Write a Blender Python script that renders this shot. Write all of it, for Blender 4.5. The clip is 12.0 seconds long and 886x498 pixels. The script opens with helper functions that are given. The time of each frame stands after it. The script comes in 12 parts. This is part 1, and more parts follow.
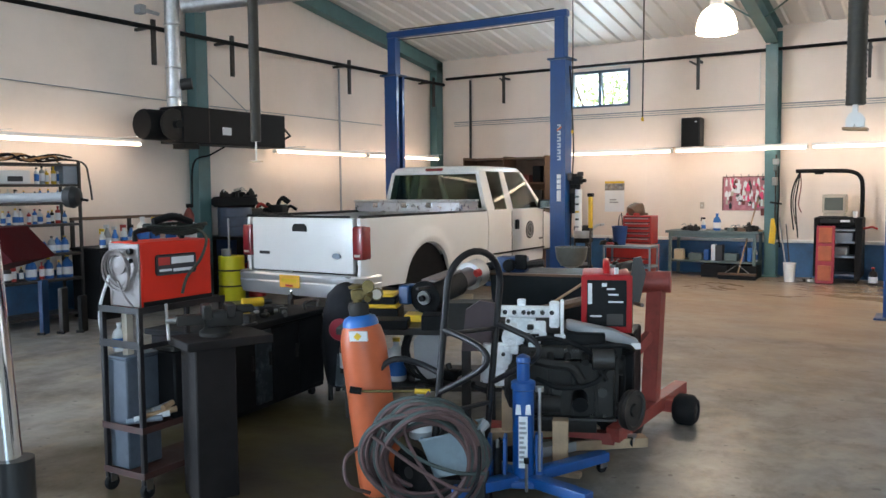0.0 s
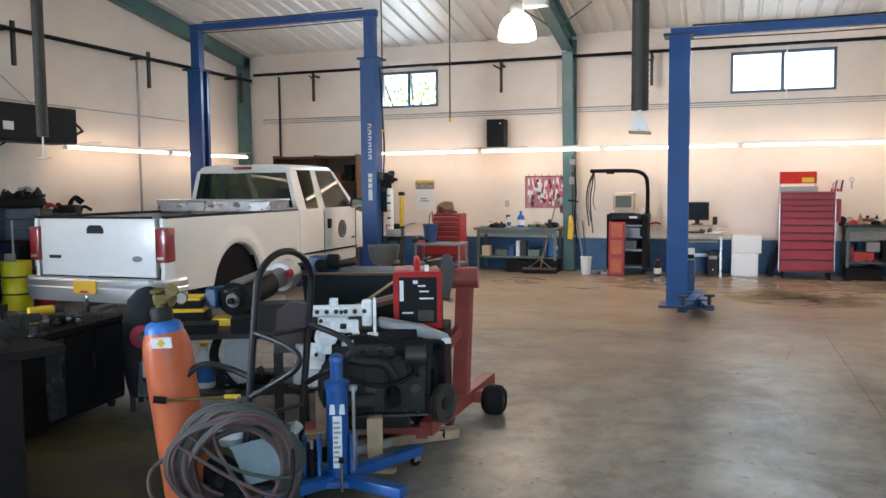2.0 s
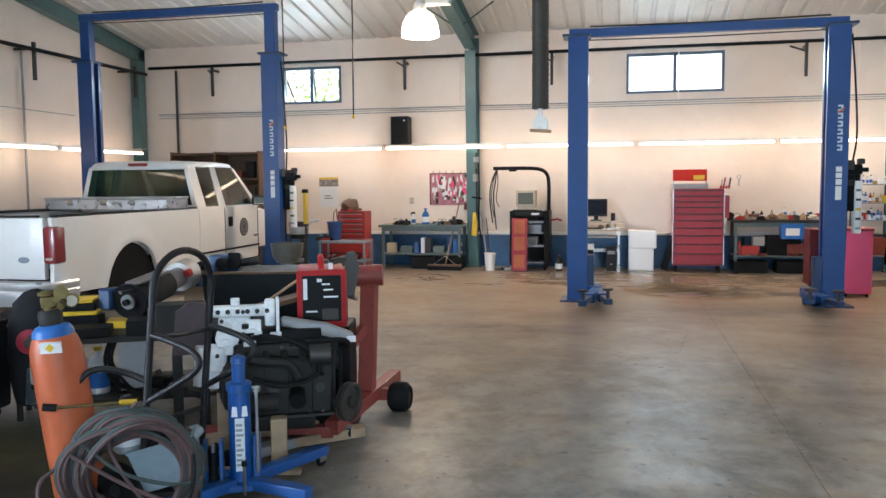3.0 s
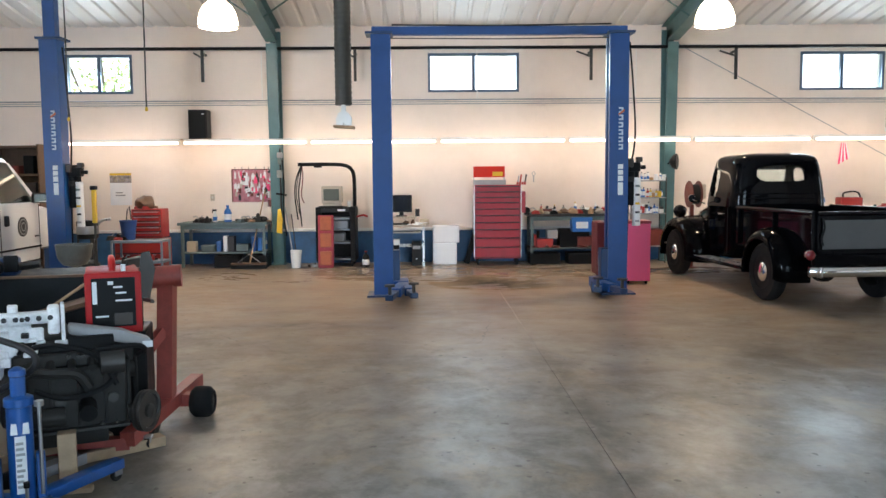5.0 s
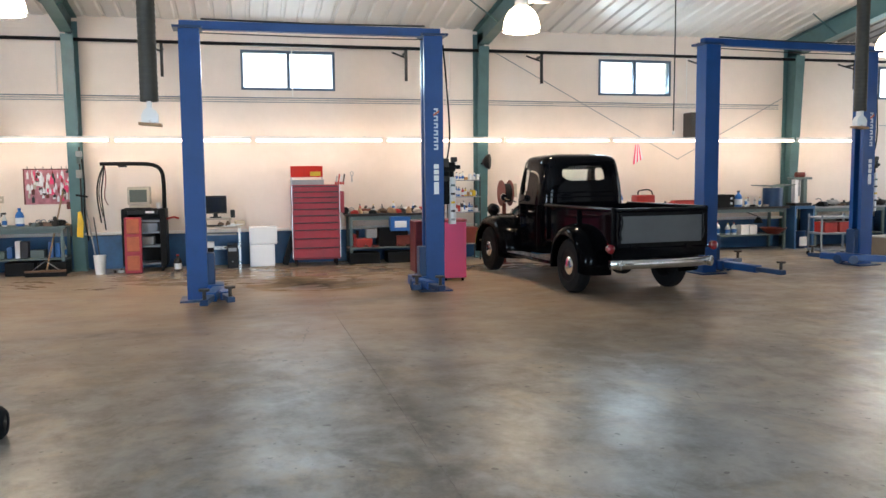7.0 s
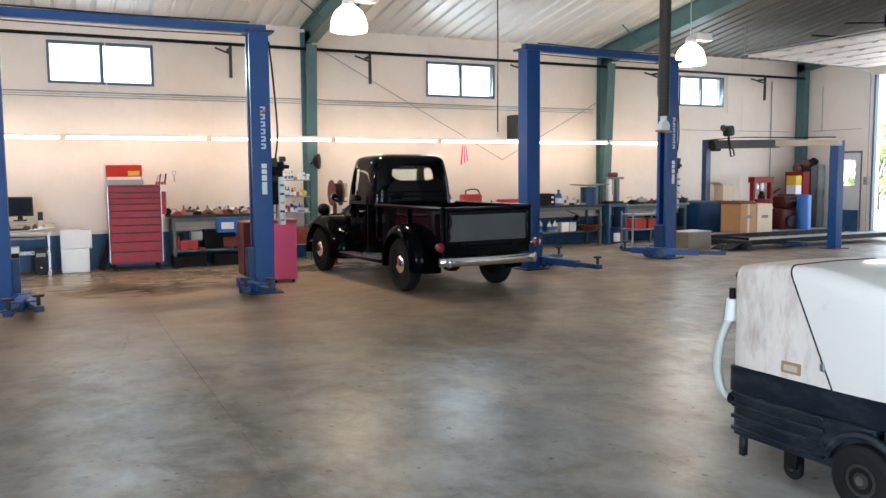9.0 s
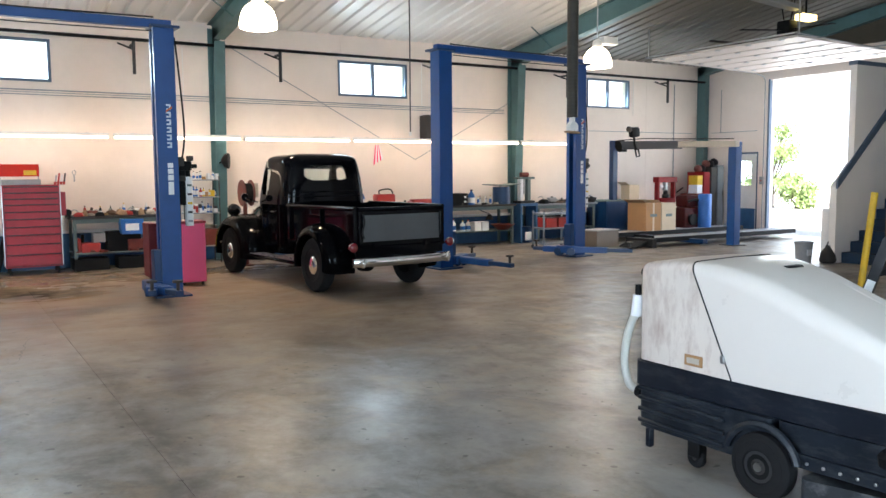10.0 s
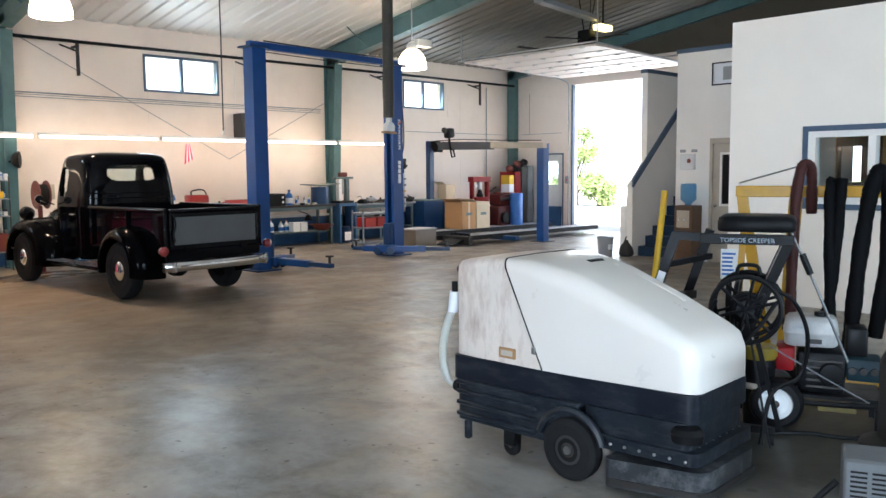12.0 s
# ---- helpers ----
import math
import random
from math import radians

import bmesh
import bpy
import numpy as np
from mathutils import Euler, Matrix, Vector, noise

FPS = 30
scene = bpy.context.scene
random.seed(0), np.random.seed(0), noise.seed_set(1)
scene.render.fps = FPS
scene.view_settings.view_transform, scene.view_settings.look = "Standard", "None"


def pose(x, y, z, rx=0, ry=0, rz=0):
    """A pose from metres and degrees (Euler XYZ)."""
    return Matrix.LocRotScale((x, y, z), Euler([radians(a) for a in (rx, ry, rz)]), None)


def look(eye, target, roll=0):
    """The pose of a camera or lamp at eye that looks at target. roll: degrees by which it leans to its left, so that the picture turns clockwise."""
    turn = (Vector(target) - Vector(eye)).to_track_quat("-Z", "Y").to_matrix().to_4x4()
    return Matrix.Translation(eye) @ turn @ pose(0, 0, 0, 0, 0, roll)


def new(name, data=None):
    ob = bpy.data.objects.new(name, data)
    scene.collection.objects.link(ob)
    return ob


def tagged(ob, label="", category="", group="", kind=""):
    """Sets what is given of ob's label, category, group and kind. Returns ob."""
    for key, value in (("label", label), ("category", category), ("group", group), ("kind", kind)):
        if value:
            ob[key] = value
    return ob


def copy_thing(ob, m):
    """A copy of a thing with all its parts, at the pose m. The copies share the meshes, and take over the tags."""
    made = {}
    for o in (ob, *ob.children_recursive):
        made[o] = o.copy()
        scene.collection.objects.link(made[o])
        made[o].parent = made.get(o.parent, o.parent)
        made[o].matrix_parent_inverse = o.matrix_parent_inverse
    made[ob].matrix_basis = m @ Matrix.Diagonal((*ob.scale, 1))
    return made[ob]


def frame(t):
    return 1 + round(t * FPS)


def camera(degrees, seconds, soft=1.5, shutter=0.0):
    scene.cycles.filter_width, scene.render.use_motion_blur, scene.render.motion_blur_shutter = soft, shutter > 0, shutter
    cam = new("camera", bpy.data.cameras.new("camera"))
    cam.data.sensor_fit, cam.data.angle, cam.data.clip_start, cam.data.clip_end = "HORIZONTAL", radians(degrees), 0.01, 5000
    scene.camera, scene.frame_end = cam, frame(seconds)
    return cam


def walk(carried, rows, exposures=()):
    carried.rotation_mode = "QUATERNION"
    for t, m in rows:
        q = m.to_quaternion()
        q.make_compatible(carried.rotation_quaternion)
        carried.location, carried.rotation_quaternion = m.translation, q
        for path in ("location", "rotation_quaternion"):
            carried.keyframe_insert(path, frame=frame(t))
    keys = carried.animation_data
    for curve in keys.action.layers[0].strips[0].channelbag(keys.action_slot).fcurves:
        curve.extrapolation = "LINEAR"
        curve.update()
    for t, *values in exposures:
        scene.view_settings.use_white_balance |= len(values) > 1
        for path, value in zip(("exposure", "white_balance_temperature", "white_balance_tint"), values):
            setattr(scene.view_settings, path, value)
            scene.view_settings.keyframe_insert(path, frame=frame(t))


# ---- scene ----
EXPOSURE = 1.88
# The camera turns on the spot; its lens sits a little ahead of the pivot.
EYE_Z = 1.60
PIVOT = 0.057
TURNS = [  # seconds, yaw, pitch, roll
    (0.0, 31.947, -4.185, 0.470),
    (0.5, 28.707, -4.257, 0.485),
    (1.0, 25.392, -4.305, 0.521),
    (1.5, 21.918, -4.342, 0.513),
    (2.0, 18.878, -4.373, 0.500),
    (2.5, 15.642, -4.453, 0.496),
    (3.0, 12.226, -4.626, 0.502),
    (5.0, -1.276, -5.002, 0.466),
    (5.5, -4.702, -5.054, 0.524),
    (6.0, -8.089, -5.079, 0.504),
    (6.5, -10.947, -5.103, 0.542),
    (7.0, -13.898, -5.128, 0.556),
    (9.0, -25.678, -5.249, 0.498),
    (9.5, -28.850, -5.268, 0.502),
    (10.0, -31.724, -5.312, 0.455),
    (10.5, -34.515, -5.352, 0.444),
    (11.0, -37.824, -5.365, 0.465),
    (11.5, -41.228, -5.418, 0.453),
    (12.0, -44.333, -5.420, 0.468),
]
cam = camera(57.0, 12.0)
walk(cam, [(t, pose(-PIVOT * math.sin(radians(y)), PIVOT * math.cos(radians(y)), EYE_Z, 90 + p, r, y))
           for t, y, p, r in TURNS], exposures=[(0.0, EXPOSURE)])

# ---- world, sun and large lights ----
SUN_ELEV, SUN_AZ = 56.0, 205.0        # degrees; azimuth clockwise from +y
world = bpy.data.worlds.new("daylight")
scene.world = world
world.use_nodes = True
wn = world.node_tree.nodes
wn.clear()
sky = wn.new("ShaderNodeTexSky")
sky.sky_type, sky.sun_disc = "NISHITA", False
sky.dust_density, sky.air_density = 1.5, 1.0
sky.sun_elevation, sky.sun_rotation = radians(SUN_ELEV), radians(SUN_AZ)
bg = wn.new("ShaderNodeBackground")
bg.inputs["Strength"].default_value = 0.15
wo = wn.new("ShaderNodeOutputWorld")
world.node_tree.links.new(sky.outputs["Color"], bg.inputs["Color"])
world.node_tree.links.new(bg.outputs["Background"], wo.inputs["Surface"])

sun_data = bpy.data.lights.new("sun", "SUN")
sun_data.energy, sun_data.angle, sun_data.color = 4.0, radians(0.5), (1.0, 0.96, 0.9)
sun = new("sun", sun_data)
sa, se = radians(SUN_AZ), radians(SUN_ELEV)
to_sun = Vector((math.sin(sa) * math.cos(se), math.cos(sa) * math.cos(se), math.sin(se)))
sun.matrix_world = look(to_sun * 60, (0, 0, 0))


def sky_lamp(name, eye, target, w, h, watts, color=(0.84, 0.89, 1.0)):
    """Skylight that falls in through one opening of the building."""
    d = bpy.data.lights.new(name, "AREA")
    d.shape, d.size, d.size_y, d.energy, d.color = "RECTANGLE", w, h, watts, color
    ob = new(name, d)
    ob.matrix_world = look(eye, target)
    return ob


NORTH, WEST, EAST, SOUTH = 15.6, -9.9, 18.0, -5.2
EAVE, SLOPE, RIDGE_Y = 4.42, 0.16, 5.2
COLUMNS = [-2.75, 4.57, 11.5]
DOOR_E = (9.75, 13.45, 3.88)                     # overhead door: south jamb, north jamb, head
DOOR_W = (-4.7, -0.5)                            # assumed open drive-in door in the unseen part of the west wall
DOOR_S = (0.8, 4.6)                            # assumed open drive-in door in the unseen south wall
HEAD_S = 3.8
WINDOWS_N = [(-6.66, -5.42), (0.08, 1.79), (7.13, 8.74), (13.85, 15.28)]
SILL_N, HEAD_N = 3.2, 3.92

# first two lamps: assumed unseen doors, added for cool light from outside the view
sky_lamp("daylight_door", (WEST - 0.1, sum(DOOR_W) / 2, HEAD_S / 2), (5, 1.0, 1.3), DOOR_W[1] - DOOR_W[0] - 0.1, HEAD_S - 0.1, 480, (0.65, 0.80, 1.0))
sky_lamp("daylight_south", (sum(DOOR_S) / 2, SOUTH - 0.1, HEAD_S / 2), (3.2, 6.0, 0.8), DOOR_S[1] - DOOR_S[0] - 0.1, HEAD_S - 0.1, 105, (0.54, 0.78, 1.0))
sky_lamp("daylight_east", (EAST + 0.35, (DOOR_E[0] + DOOR_E[1]) / 2, 1.95), (5, 11.5, 1.0), 3.5, 3.7, 40)
for a, b in WINDOWS_N:
    sky_lamp("daylight_window", ((a + b) / 2, NORTH + 0.02, 3.56), ((a + b) / 2, 5, 0.5), b - a - 0.12, 0.6, 14, (0.70, 0.85, 1.0))


def ceiling_z(y):
    return EAVE + SLOPE * (NORTH - y if y > RIDGE_Y else y - SOUTH)


# ---- materials ----
def mat(name, color, rough=0.5, metal=0.0, vary=0.15, scale=6.0, bump=0.0, bump_scale=60.0, dirt=0.0, dirt_color=(0.05, 0.04, 0.03),
        dirt_scale=2.0, coat=0.0, rough_vary=0.1, emit=0.0, transmission=0.0, per_object=0.0, spec=0.5, streak=None):
    """A surface with its own colour, mottling at two scales, patchy grime and fine relief."""
    m = bpy.data.materials.new(name)
    m.use_nodes = True
    n, lk = m.node_tree.nodes, m.node_tree.links
    b = n["Principled BSDF"]
    b.inputs["Roughness"].default_value = rough
    b.inputs["Metallic"].default_value = metal
    b.inputs["Specular IOR Level"].default_value = spec
    b.inputs["Coat Weight"].default_value = coat
    b.inputs["Coat Roughness"].default_value = 0.06
    b.inputs["Transmission Weight"].default_value = transmission
    if emit:
        b.inputs["Emission Color"].default_value = (*color, 1)
        b.inputs["Emission Strength"].default_value = emit
    co = n.new("ShaderNodeTexCoord")
    big = n.new("ShaderNodeTexNoise")
    big.inputs["Scale"].default_value, big.inputs["Detail"].default_value = scale, 6
    big.inputs["Roughness"].default_value = 0.65
    lk.new(co.outputs["Object"], big.inputs["Vector"])
    ramp = n.new("ShaderNodeMapRange")
    ramp.inputs["From Min"].default_value, ramp.inputs["From Max"].default_value = 0.3, 0.7
    ramp.inputs["To Min"].default_value, ramp.inputs["To Max"].default_value = 1 - vary, 1 + vary
    lk.new(big.outputs["Fac"], ramp.inputs["Value"])
    hsv = n.new("ShaderNodeHueSaturation")
    hsv.inputs["Color"].default_value = (*color, 1)
    last = ramp.outputs["Result"]
    if per_object:
        info = n.new("ShaderNodeObjectInfo")
        r2 = n.new("ShaderNodeMapRange")
        r2.inputs["To Min"].default_value, r2.inputs["To Max"].default_value = 1 - per_object, 1 + per_object
        lk.new(info.outputs["Random"], r2.inputs["Value"])
        mul = n.new("ShaderNodeMath")
        mul.operation = "MULTIPLY"
        lk.new(last, mul.inputs[0]), lk.new(r2.outputs["Result"], mul.inputs[1])
        last = mul.outputs["Value"]
    lk.new(last, hsv.inputs["Value"])
    out = hsv.outputs["Color"]
    if dirt:
        spots = n.new("ShaderNodeTexNoise")
        spots.inputs["Scale"].default_value, spots.inputs["Detail"].default_value = dirt_scale, 9
        spots.inputs["Roughness"].default_value = 0.72
        if streak:
            draw = n.new("ShaderNodeMapping")
            draw.inputs["Scale"].default_value = streak
            lk.new(co.outputs["Object"], draw.inputs["Vector"]), lk.new(draw.outputs["Vector"], spots.inputs["Vector"])
        else:
            lk.new(co.outputs["Object"], spots.inputs["Vector"])
        r3 = n.new("ShaderNodeMapRange")
        r3.inputs["From Min"].default_value, r3.inputs["From Max"].default_value = 0.48, 0.72
        r3.inputs["To Max"].default_value = dirt
        lk.new(spots.outputs["Fac"], r3.inputs["Value"])
        mix = n.new("ShaderNodeMix")
        mix.data_type = "RGBA"
        mix.inputs["B"].default_value = (*dirt_color, 1)
        lk.new(r3.outputs["Result"], mix.inputs["Factor"])
        lk.new(out, mix.inputs["A"])
        out = mix.outputs["Result"]
    lk.new(out, b.inputs["Base Color"])
    rr = n.new("ShaderNodeMapRange")
    rr.inputs["From Min"].default_value, rr.inputs["From Max"].default_value = 0.3, 0.7
    rr.inputs["To Min"].default_value, rr.inputs["To Max"].default_value = max(0.02, rough - rough_vary), min(1, rough + rough_vary)
    lk.new(big.outputs["Fac"], rr.inputs["Value"])
    lk.new(rr.outputs["Result"], b.inputs["Roughness"])
    if bump:
        fine = n.new("ShaderNodeTexNoise")
        fine.inputs["Scale"].default_value, fine.inputs["Detail"].default_value = bump_scale, 4
        lk.new(co.outputs["Object"], fine.inputs["Vector"])
        bp = n.new("ShaderNodeBump")
        bp.inputs["Strength"].default_value, bp.inputs["Distance"].default_value = bump, 0.004
        lk.new(fine.outputs["Fac"], bp.inputs["Height"])
        lk.new(bp.outputs["Normal"], b.inputs["Normal"])
    return m


def glow(name, color, strength):
    m = bpy.data.materials.new(name)
    m.use_nodes = True
    n = m.node_tree.nodes
    n.clear()
    e = n.new("ShaderNodeEmission")
    e.inputs["Color"].default_value, e.inputs["Strength"].default_value = (*color, 1), strength
    o = n.new("ShaderNodeOutputMaterial")
    m.node_tree.links.new(e.outputs["Emission"], o.inputs["Surface"])
    return m


def concrete():
    """Sealed shop floor: worn grey-tan cement in broad soft clouds, with sweeping streaks, oil stains, hairline cracks
    and painted light and shade.
    """
    m = bpy.data.materials.new("floor_concrete")
    m.use_nodes = True
    n, lk = m.node_tree.nodes, m.node_tree.links
    b = n["Principled BSDF"]
    co = n.new("ShaderNodeTexCoord")

    def cloud(scale, lo, hi, amount, stretch=(1, 1, 1), detail=4, rough=0.55, turn=0.4, warp=0.0):
        mp = n.new("ShaderNodeMapping")
        mp.inputs["Scale"].default_value, mp.inputs["Rotation"].default_value = stretch, (0, 0, turn)
        mp.inputs["Location"].default_value = (scale * 3.1, scale * 1.7, 0)
        lk.new(co.outputs["Object"], mp.inputs["Vector"])
        t = n.new("ShaderNodeTexNoise")
        t.inputs["Scale"].default_value, t.inputs["Detail"].default_value, t.inputs["Roughness"].default_value = scale, detail, rough
        t.inputs["Distortion"].default_value = warp
        lk.new(mp.outputs["Vector"], t.inputs["Vector"])
        r = n.new("ShaderNodeMapRange")
        r.interpolation_type = "SMOOTHSTEP"
        r.inputs["From Min"].default_value, r.inputs["From Max"].default_value, r.inputs["To Max"].default_value = lo, hi, amount
        lk.new(t.outputs["Fac"], r.inputs["Value"])
        return r.outputs["Result"]

    def layer(old, fac, color):
        mix = n.new("ShaderNodeMix")
        mix.data_type = "RGBA"
        mix.inputs["B"].default_value = (1.09 * color[0], 1.05 * color[1], 0.985 * color[2], 1)
        lk.new(fac, mix.inputs["Factor"]), lk.new(old, mix.inputs["A"])
        return mix.outputs["Result"]

    def product(a, c):
        q = n.new("ShaderNodeMath")
        q.operation = "MULTIPLY"
        lk.new(a, q.inputs[0]), lk.new(c, q.inputs[1])
        return q.outputs["Value"]

    base = n.new("ShaderNodeRGB")
    base.outputs[0].default_value = (0.21, 0.19, 0.165, 1)
    col = layer(base.outputs[0], cloud(0.32, 0.35, 0.65, 0.9), (0.18, 0.172, 0.162))
    col = layer(col, cloud(0.9, 0.38, 0.66, 1.0, (1.12, 0.88, 1), 7, 0.62, 0.4, 0.5), (0.085, 0.075, 0.062))
    col = layer(col, cloud(0.5, 0.45, 0.65, 0.75, (1, 1, 1), 6, 0.60, 1.3, 0.4), (0.185, 0.19, 0.198))
    col = layer(col, cloud(0.8, 0.46, 0.74, 0.8, (1.12, 0.88, 1), 7, 0.62, -0.5, 0.4), (0.36, 0.34, 0.31))
    # mop and tyre sweeps
    col = layer(col, cloud(1.5, 0.44, 0.70, 0.75, (1.12, 0.88, 1), 7, 0.62, 0.15, 0.5), (0.33, 0.265, 0.19))
    col = layer(col, cloud(1.9, 0.45, 0.70, 0.72, (1.12, 0.88, 1), 7, 0.64, -0.25, 0.5), (0.085, 0.076, 0.064))
    col = layer(col, cloud(2.3, 0.45, 0.70, 0.7, (1.12, 0.88, 1), 7, 0.64, 0.9, 0.4), (0.30, 0.295, 0.29))
    col = layer(col, cloud(5.0, 0.46, 0.72, 0.55, (1.12, 0.88, 1), 6, 0.62), (0.095, 0.088, 0.08))
    col = layer(col, cloud(12.0, 0.48, 0.72, 0.35, (1.12, 0.88, 1), 5, 0.62, 0.3, 0.4), (0.24, 0.235, 0.225))
    col = layer(col, cloud(26.0, 0.45, 0.8, 0.3, (1, 1, 1), 4, 0.6), (0.25, 0.245, 0.235))
    col = layer(col, cloud(42.0, 0.70, 0.76, 0.7, (1, 1, 1), 2), (0.05, 0.045, 0.04))
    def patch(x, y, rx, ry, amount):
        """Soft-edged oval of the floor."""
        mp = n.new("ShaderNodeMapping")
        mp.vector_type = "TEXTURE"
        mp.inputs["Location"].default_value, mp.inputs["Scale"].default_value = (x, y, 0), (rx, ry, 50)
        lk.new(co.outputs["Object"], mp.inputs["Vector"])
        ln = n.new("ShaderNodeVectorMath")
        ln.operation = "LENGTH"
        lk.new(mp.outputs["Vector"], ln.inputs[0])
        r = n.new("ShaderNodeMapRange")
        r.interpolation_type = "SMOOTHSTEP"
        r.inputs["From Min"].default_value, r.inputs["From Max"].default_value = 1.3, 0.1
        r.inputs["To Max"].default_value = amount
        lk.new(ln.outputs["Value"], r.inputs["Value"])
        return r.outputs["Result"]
    # cool sheen of the door light, painted as a paler patch
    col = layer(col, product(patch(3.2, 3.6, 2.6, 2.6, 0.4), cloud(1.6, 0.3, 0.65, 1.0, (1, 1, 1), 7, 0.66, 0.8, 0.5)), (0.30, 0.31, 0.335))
    # dark olive patch round the welding gear
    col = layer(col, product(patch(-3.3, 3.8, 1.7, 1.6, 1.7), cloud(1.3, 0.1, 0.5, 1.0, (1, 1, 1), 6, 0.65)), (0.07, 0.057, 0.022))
    # warm light of the far end, painted into the floor as brown
    col = layer(col, product(patch(1.0, 11.5, 8.5, 5.5, 1.0), cloud(0.7, 0.12, 0.6, 1.0, (0.7, 1.35, 1), 5, 0.58, 0.1, 0.3)), (0.285, 0.208, 0.142))
    # shade under the machines by the office, painted as a dark patch
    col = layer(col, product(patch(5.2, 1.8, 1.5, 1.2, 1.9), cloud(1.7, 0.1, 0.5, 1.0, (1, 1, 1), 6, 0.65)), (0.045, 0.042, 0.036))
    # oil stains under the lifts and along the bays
    # the last oval only darkens the floor by the welding gear
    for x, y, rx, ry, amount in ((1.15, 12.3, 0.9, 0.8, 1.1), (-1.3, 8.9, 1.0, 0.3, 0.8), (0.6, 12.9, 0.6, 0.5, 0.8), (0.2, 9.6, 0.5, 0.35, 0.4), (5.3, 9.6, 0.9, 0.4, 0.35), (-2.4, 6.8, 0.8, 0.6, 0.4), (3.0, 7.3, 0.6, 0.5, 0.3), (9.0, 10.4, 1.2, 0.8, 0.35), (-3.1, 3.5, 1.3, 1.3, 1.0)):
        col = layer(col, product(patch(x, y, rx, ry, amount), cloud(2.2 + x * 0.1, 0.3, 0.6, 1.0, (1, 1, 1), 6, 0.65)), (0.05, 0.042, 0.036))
    # grime gathered along the saw cut, and scattered oil drips
    col = layer(col, product(patch(1.04, 5.2, 0.22, 3.2, 0.9), cloud(2.4, 0.36, 0.62, 1.0, (1, 0.6, 1), 6, 0.64)), (0.075, 0.066, 0.056))
    col = layer(col, cloud(13.0, 0.725, 0.75, 0.6, (1, 1, 1), 1, 0.4), (0.05, 0.042, 0.036))
    # hairline cracks
    wob = n.new("ShaderNodeTexNoise")
    wob.inputs["Scale"].default_value, wob.inputs["Detail"].default_value = 2.2, 2
    lk.new(co.outputs["Object"], wob.inputs["Vector"])
    add = n.new("ShaderNodeMixRGB")
    add.blend_type, add.inputs["Fac"].default_value = "ADD", 0.3
    lk.new(co.outputs["Object"], add.inputs["Color1"]), lk.new(wob.outputs["Color"], add.inputs["Color2"])
    vo = n.new("ShaderNodeTexVoronoi")
    vo.feature, vo.voronoi_dimensions = "DISTANCE_TO_EDGE", "2D"
    vo.inputs["Scale"].default_value = 0.27
    lk.new(add.outputs["Color"], vo.inputs["Vector"])
    r = n.new("ShaderNodeMapRange")
    r.inputs["From Min"].default_value, r.inputs["From Max"].default_value, r.inputs["To Min"].default_value, r.inputs["To Max"].default_value = 0.0, 0.0016, 0.7, 0.0
    lk.new(vo.outputs["Distance"], r.inputs["Value"])
    col = layer(col, product(r.outputs["Result"], cloud(0.45, 0.5, 0.56, 1.0)), (0.07, 0.06, 0.05))
    lk.new(col, b.inputs["Base Color"])
    rr = n.new("ShaderNodeMath")
    rr.operation = "ADD"
    worn = n.new("ShaderNodeMath")
    worn.operation, worn.inputs[1].default_value = "ADD", 0.29
    lk.new(cloud(0.8, 0.34, 0.68, 0.12, (0.8, 1.2, 1), 6, 0.6, 0.7, 0.4), worn.inputs[0])
    lk.new(worn.outputs["Value"], rr.inputs[0])
    lk.new(cloud(3.4, 0.36, 0.70, 0.09, (0.7, 1.3, 1), 6, 0.6, -0.3, 0.4), rr.inputs[1])
    dull = n.new("ShaderNodeMath")         # dried oil swallows the shine
    dull.operation, dull.inputs[0].default_value = "SUBTRACT", 0.17
    lk.new(product(patch(1.1, 12.4, 1.1, 0.9, 0.9), cloud(1.6, 0.38, 0.58, 1.0, (0.6, 1.4, 1), 6, 0.65)), dull.inputs[1])
    dull.use_clamp = True
    lk.new(dull.outputs["Value"], b.inputs["Specular IOR Level"])
    wet = n.new("ShaderNodeMath")          # damp, shiny strip along the far benches
    wet.operation = "SUBTRACT"
    lk.new(rr.outputs["Value"], wet.inputs[0]), lk.new(patch(1.0, 13.9, 5.5, 1.6, 0.18), wet.inputs[1])
    lk.new(wet.outputs["Value"], b.inputs["Roughness"])
    bp = n.new("ShaderNodeBump")
    bp.inputs["Strength"].default_value, bp.inputs["Distance"].default_value = 0.12, 0.004
    lk.new(cloud(18.0, 0.2, 0.8, 1.0), bp.inputs["Height"])
    lk.new(bp.outputs["Normal"], b.inputs["Normal"])
    return m


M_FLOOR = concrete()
M_WALL = mat("wall_paint_cream", (0.85, 0.745, 0.665), 0.6, vary=0.04, scale=0.7, bump=0.08, bump_scale=25, dirt=0.16, dirt_color=(0.5, 0.42, 0.33), dirt_scale=0.8)
M_CEIL = mat("white_roof_liner", (0.78, 0.77, 0.74), 0.45, vary=0.05, scale=1.0, dirt=0.12, dirt_color=(0.5, 0.45, 0.38))
# liner colour of the east bay, darkened for the shade up there
M_CEILD = mat("shaded_roof_sheet", (0.18, 0.17, 0.15), 0.55, vary=0.15, scale=1.5, dirt=0.4, dirt_color=(0.12, 0.11, 0.1))
M_OFFICE = mat("office_wall_white", (0.87, 0.84, 0.80), 0.6, vary=0.03, scale=0.8, bump=0.06, bump_scale=30, dirt=0.1, dirt_color=(0.55, 0.48, 0.4), dirt_scale=1.1)
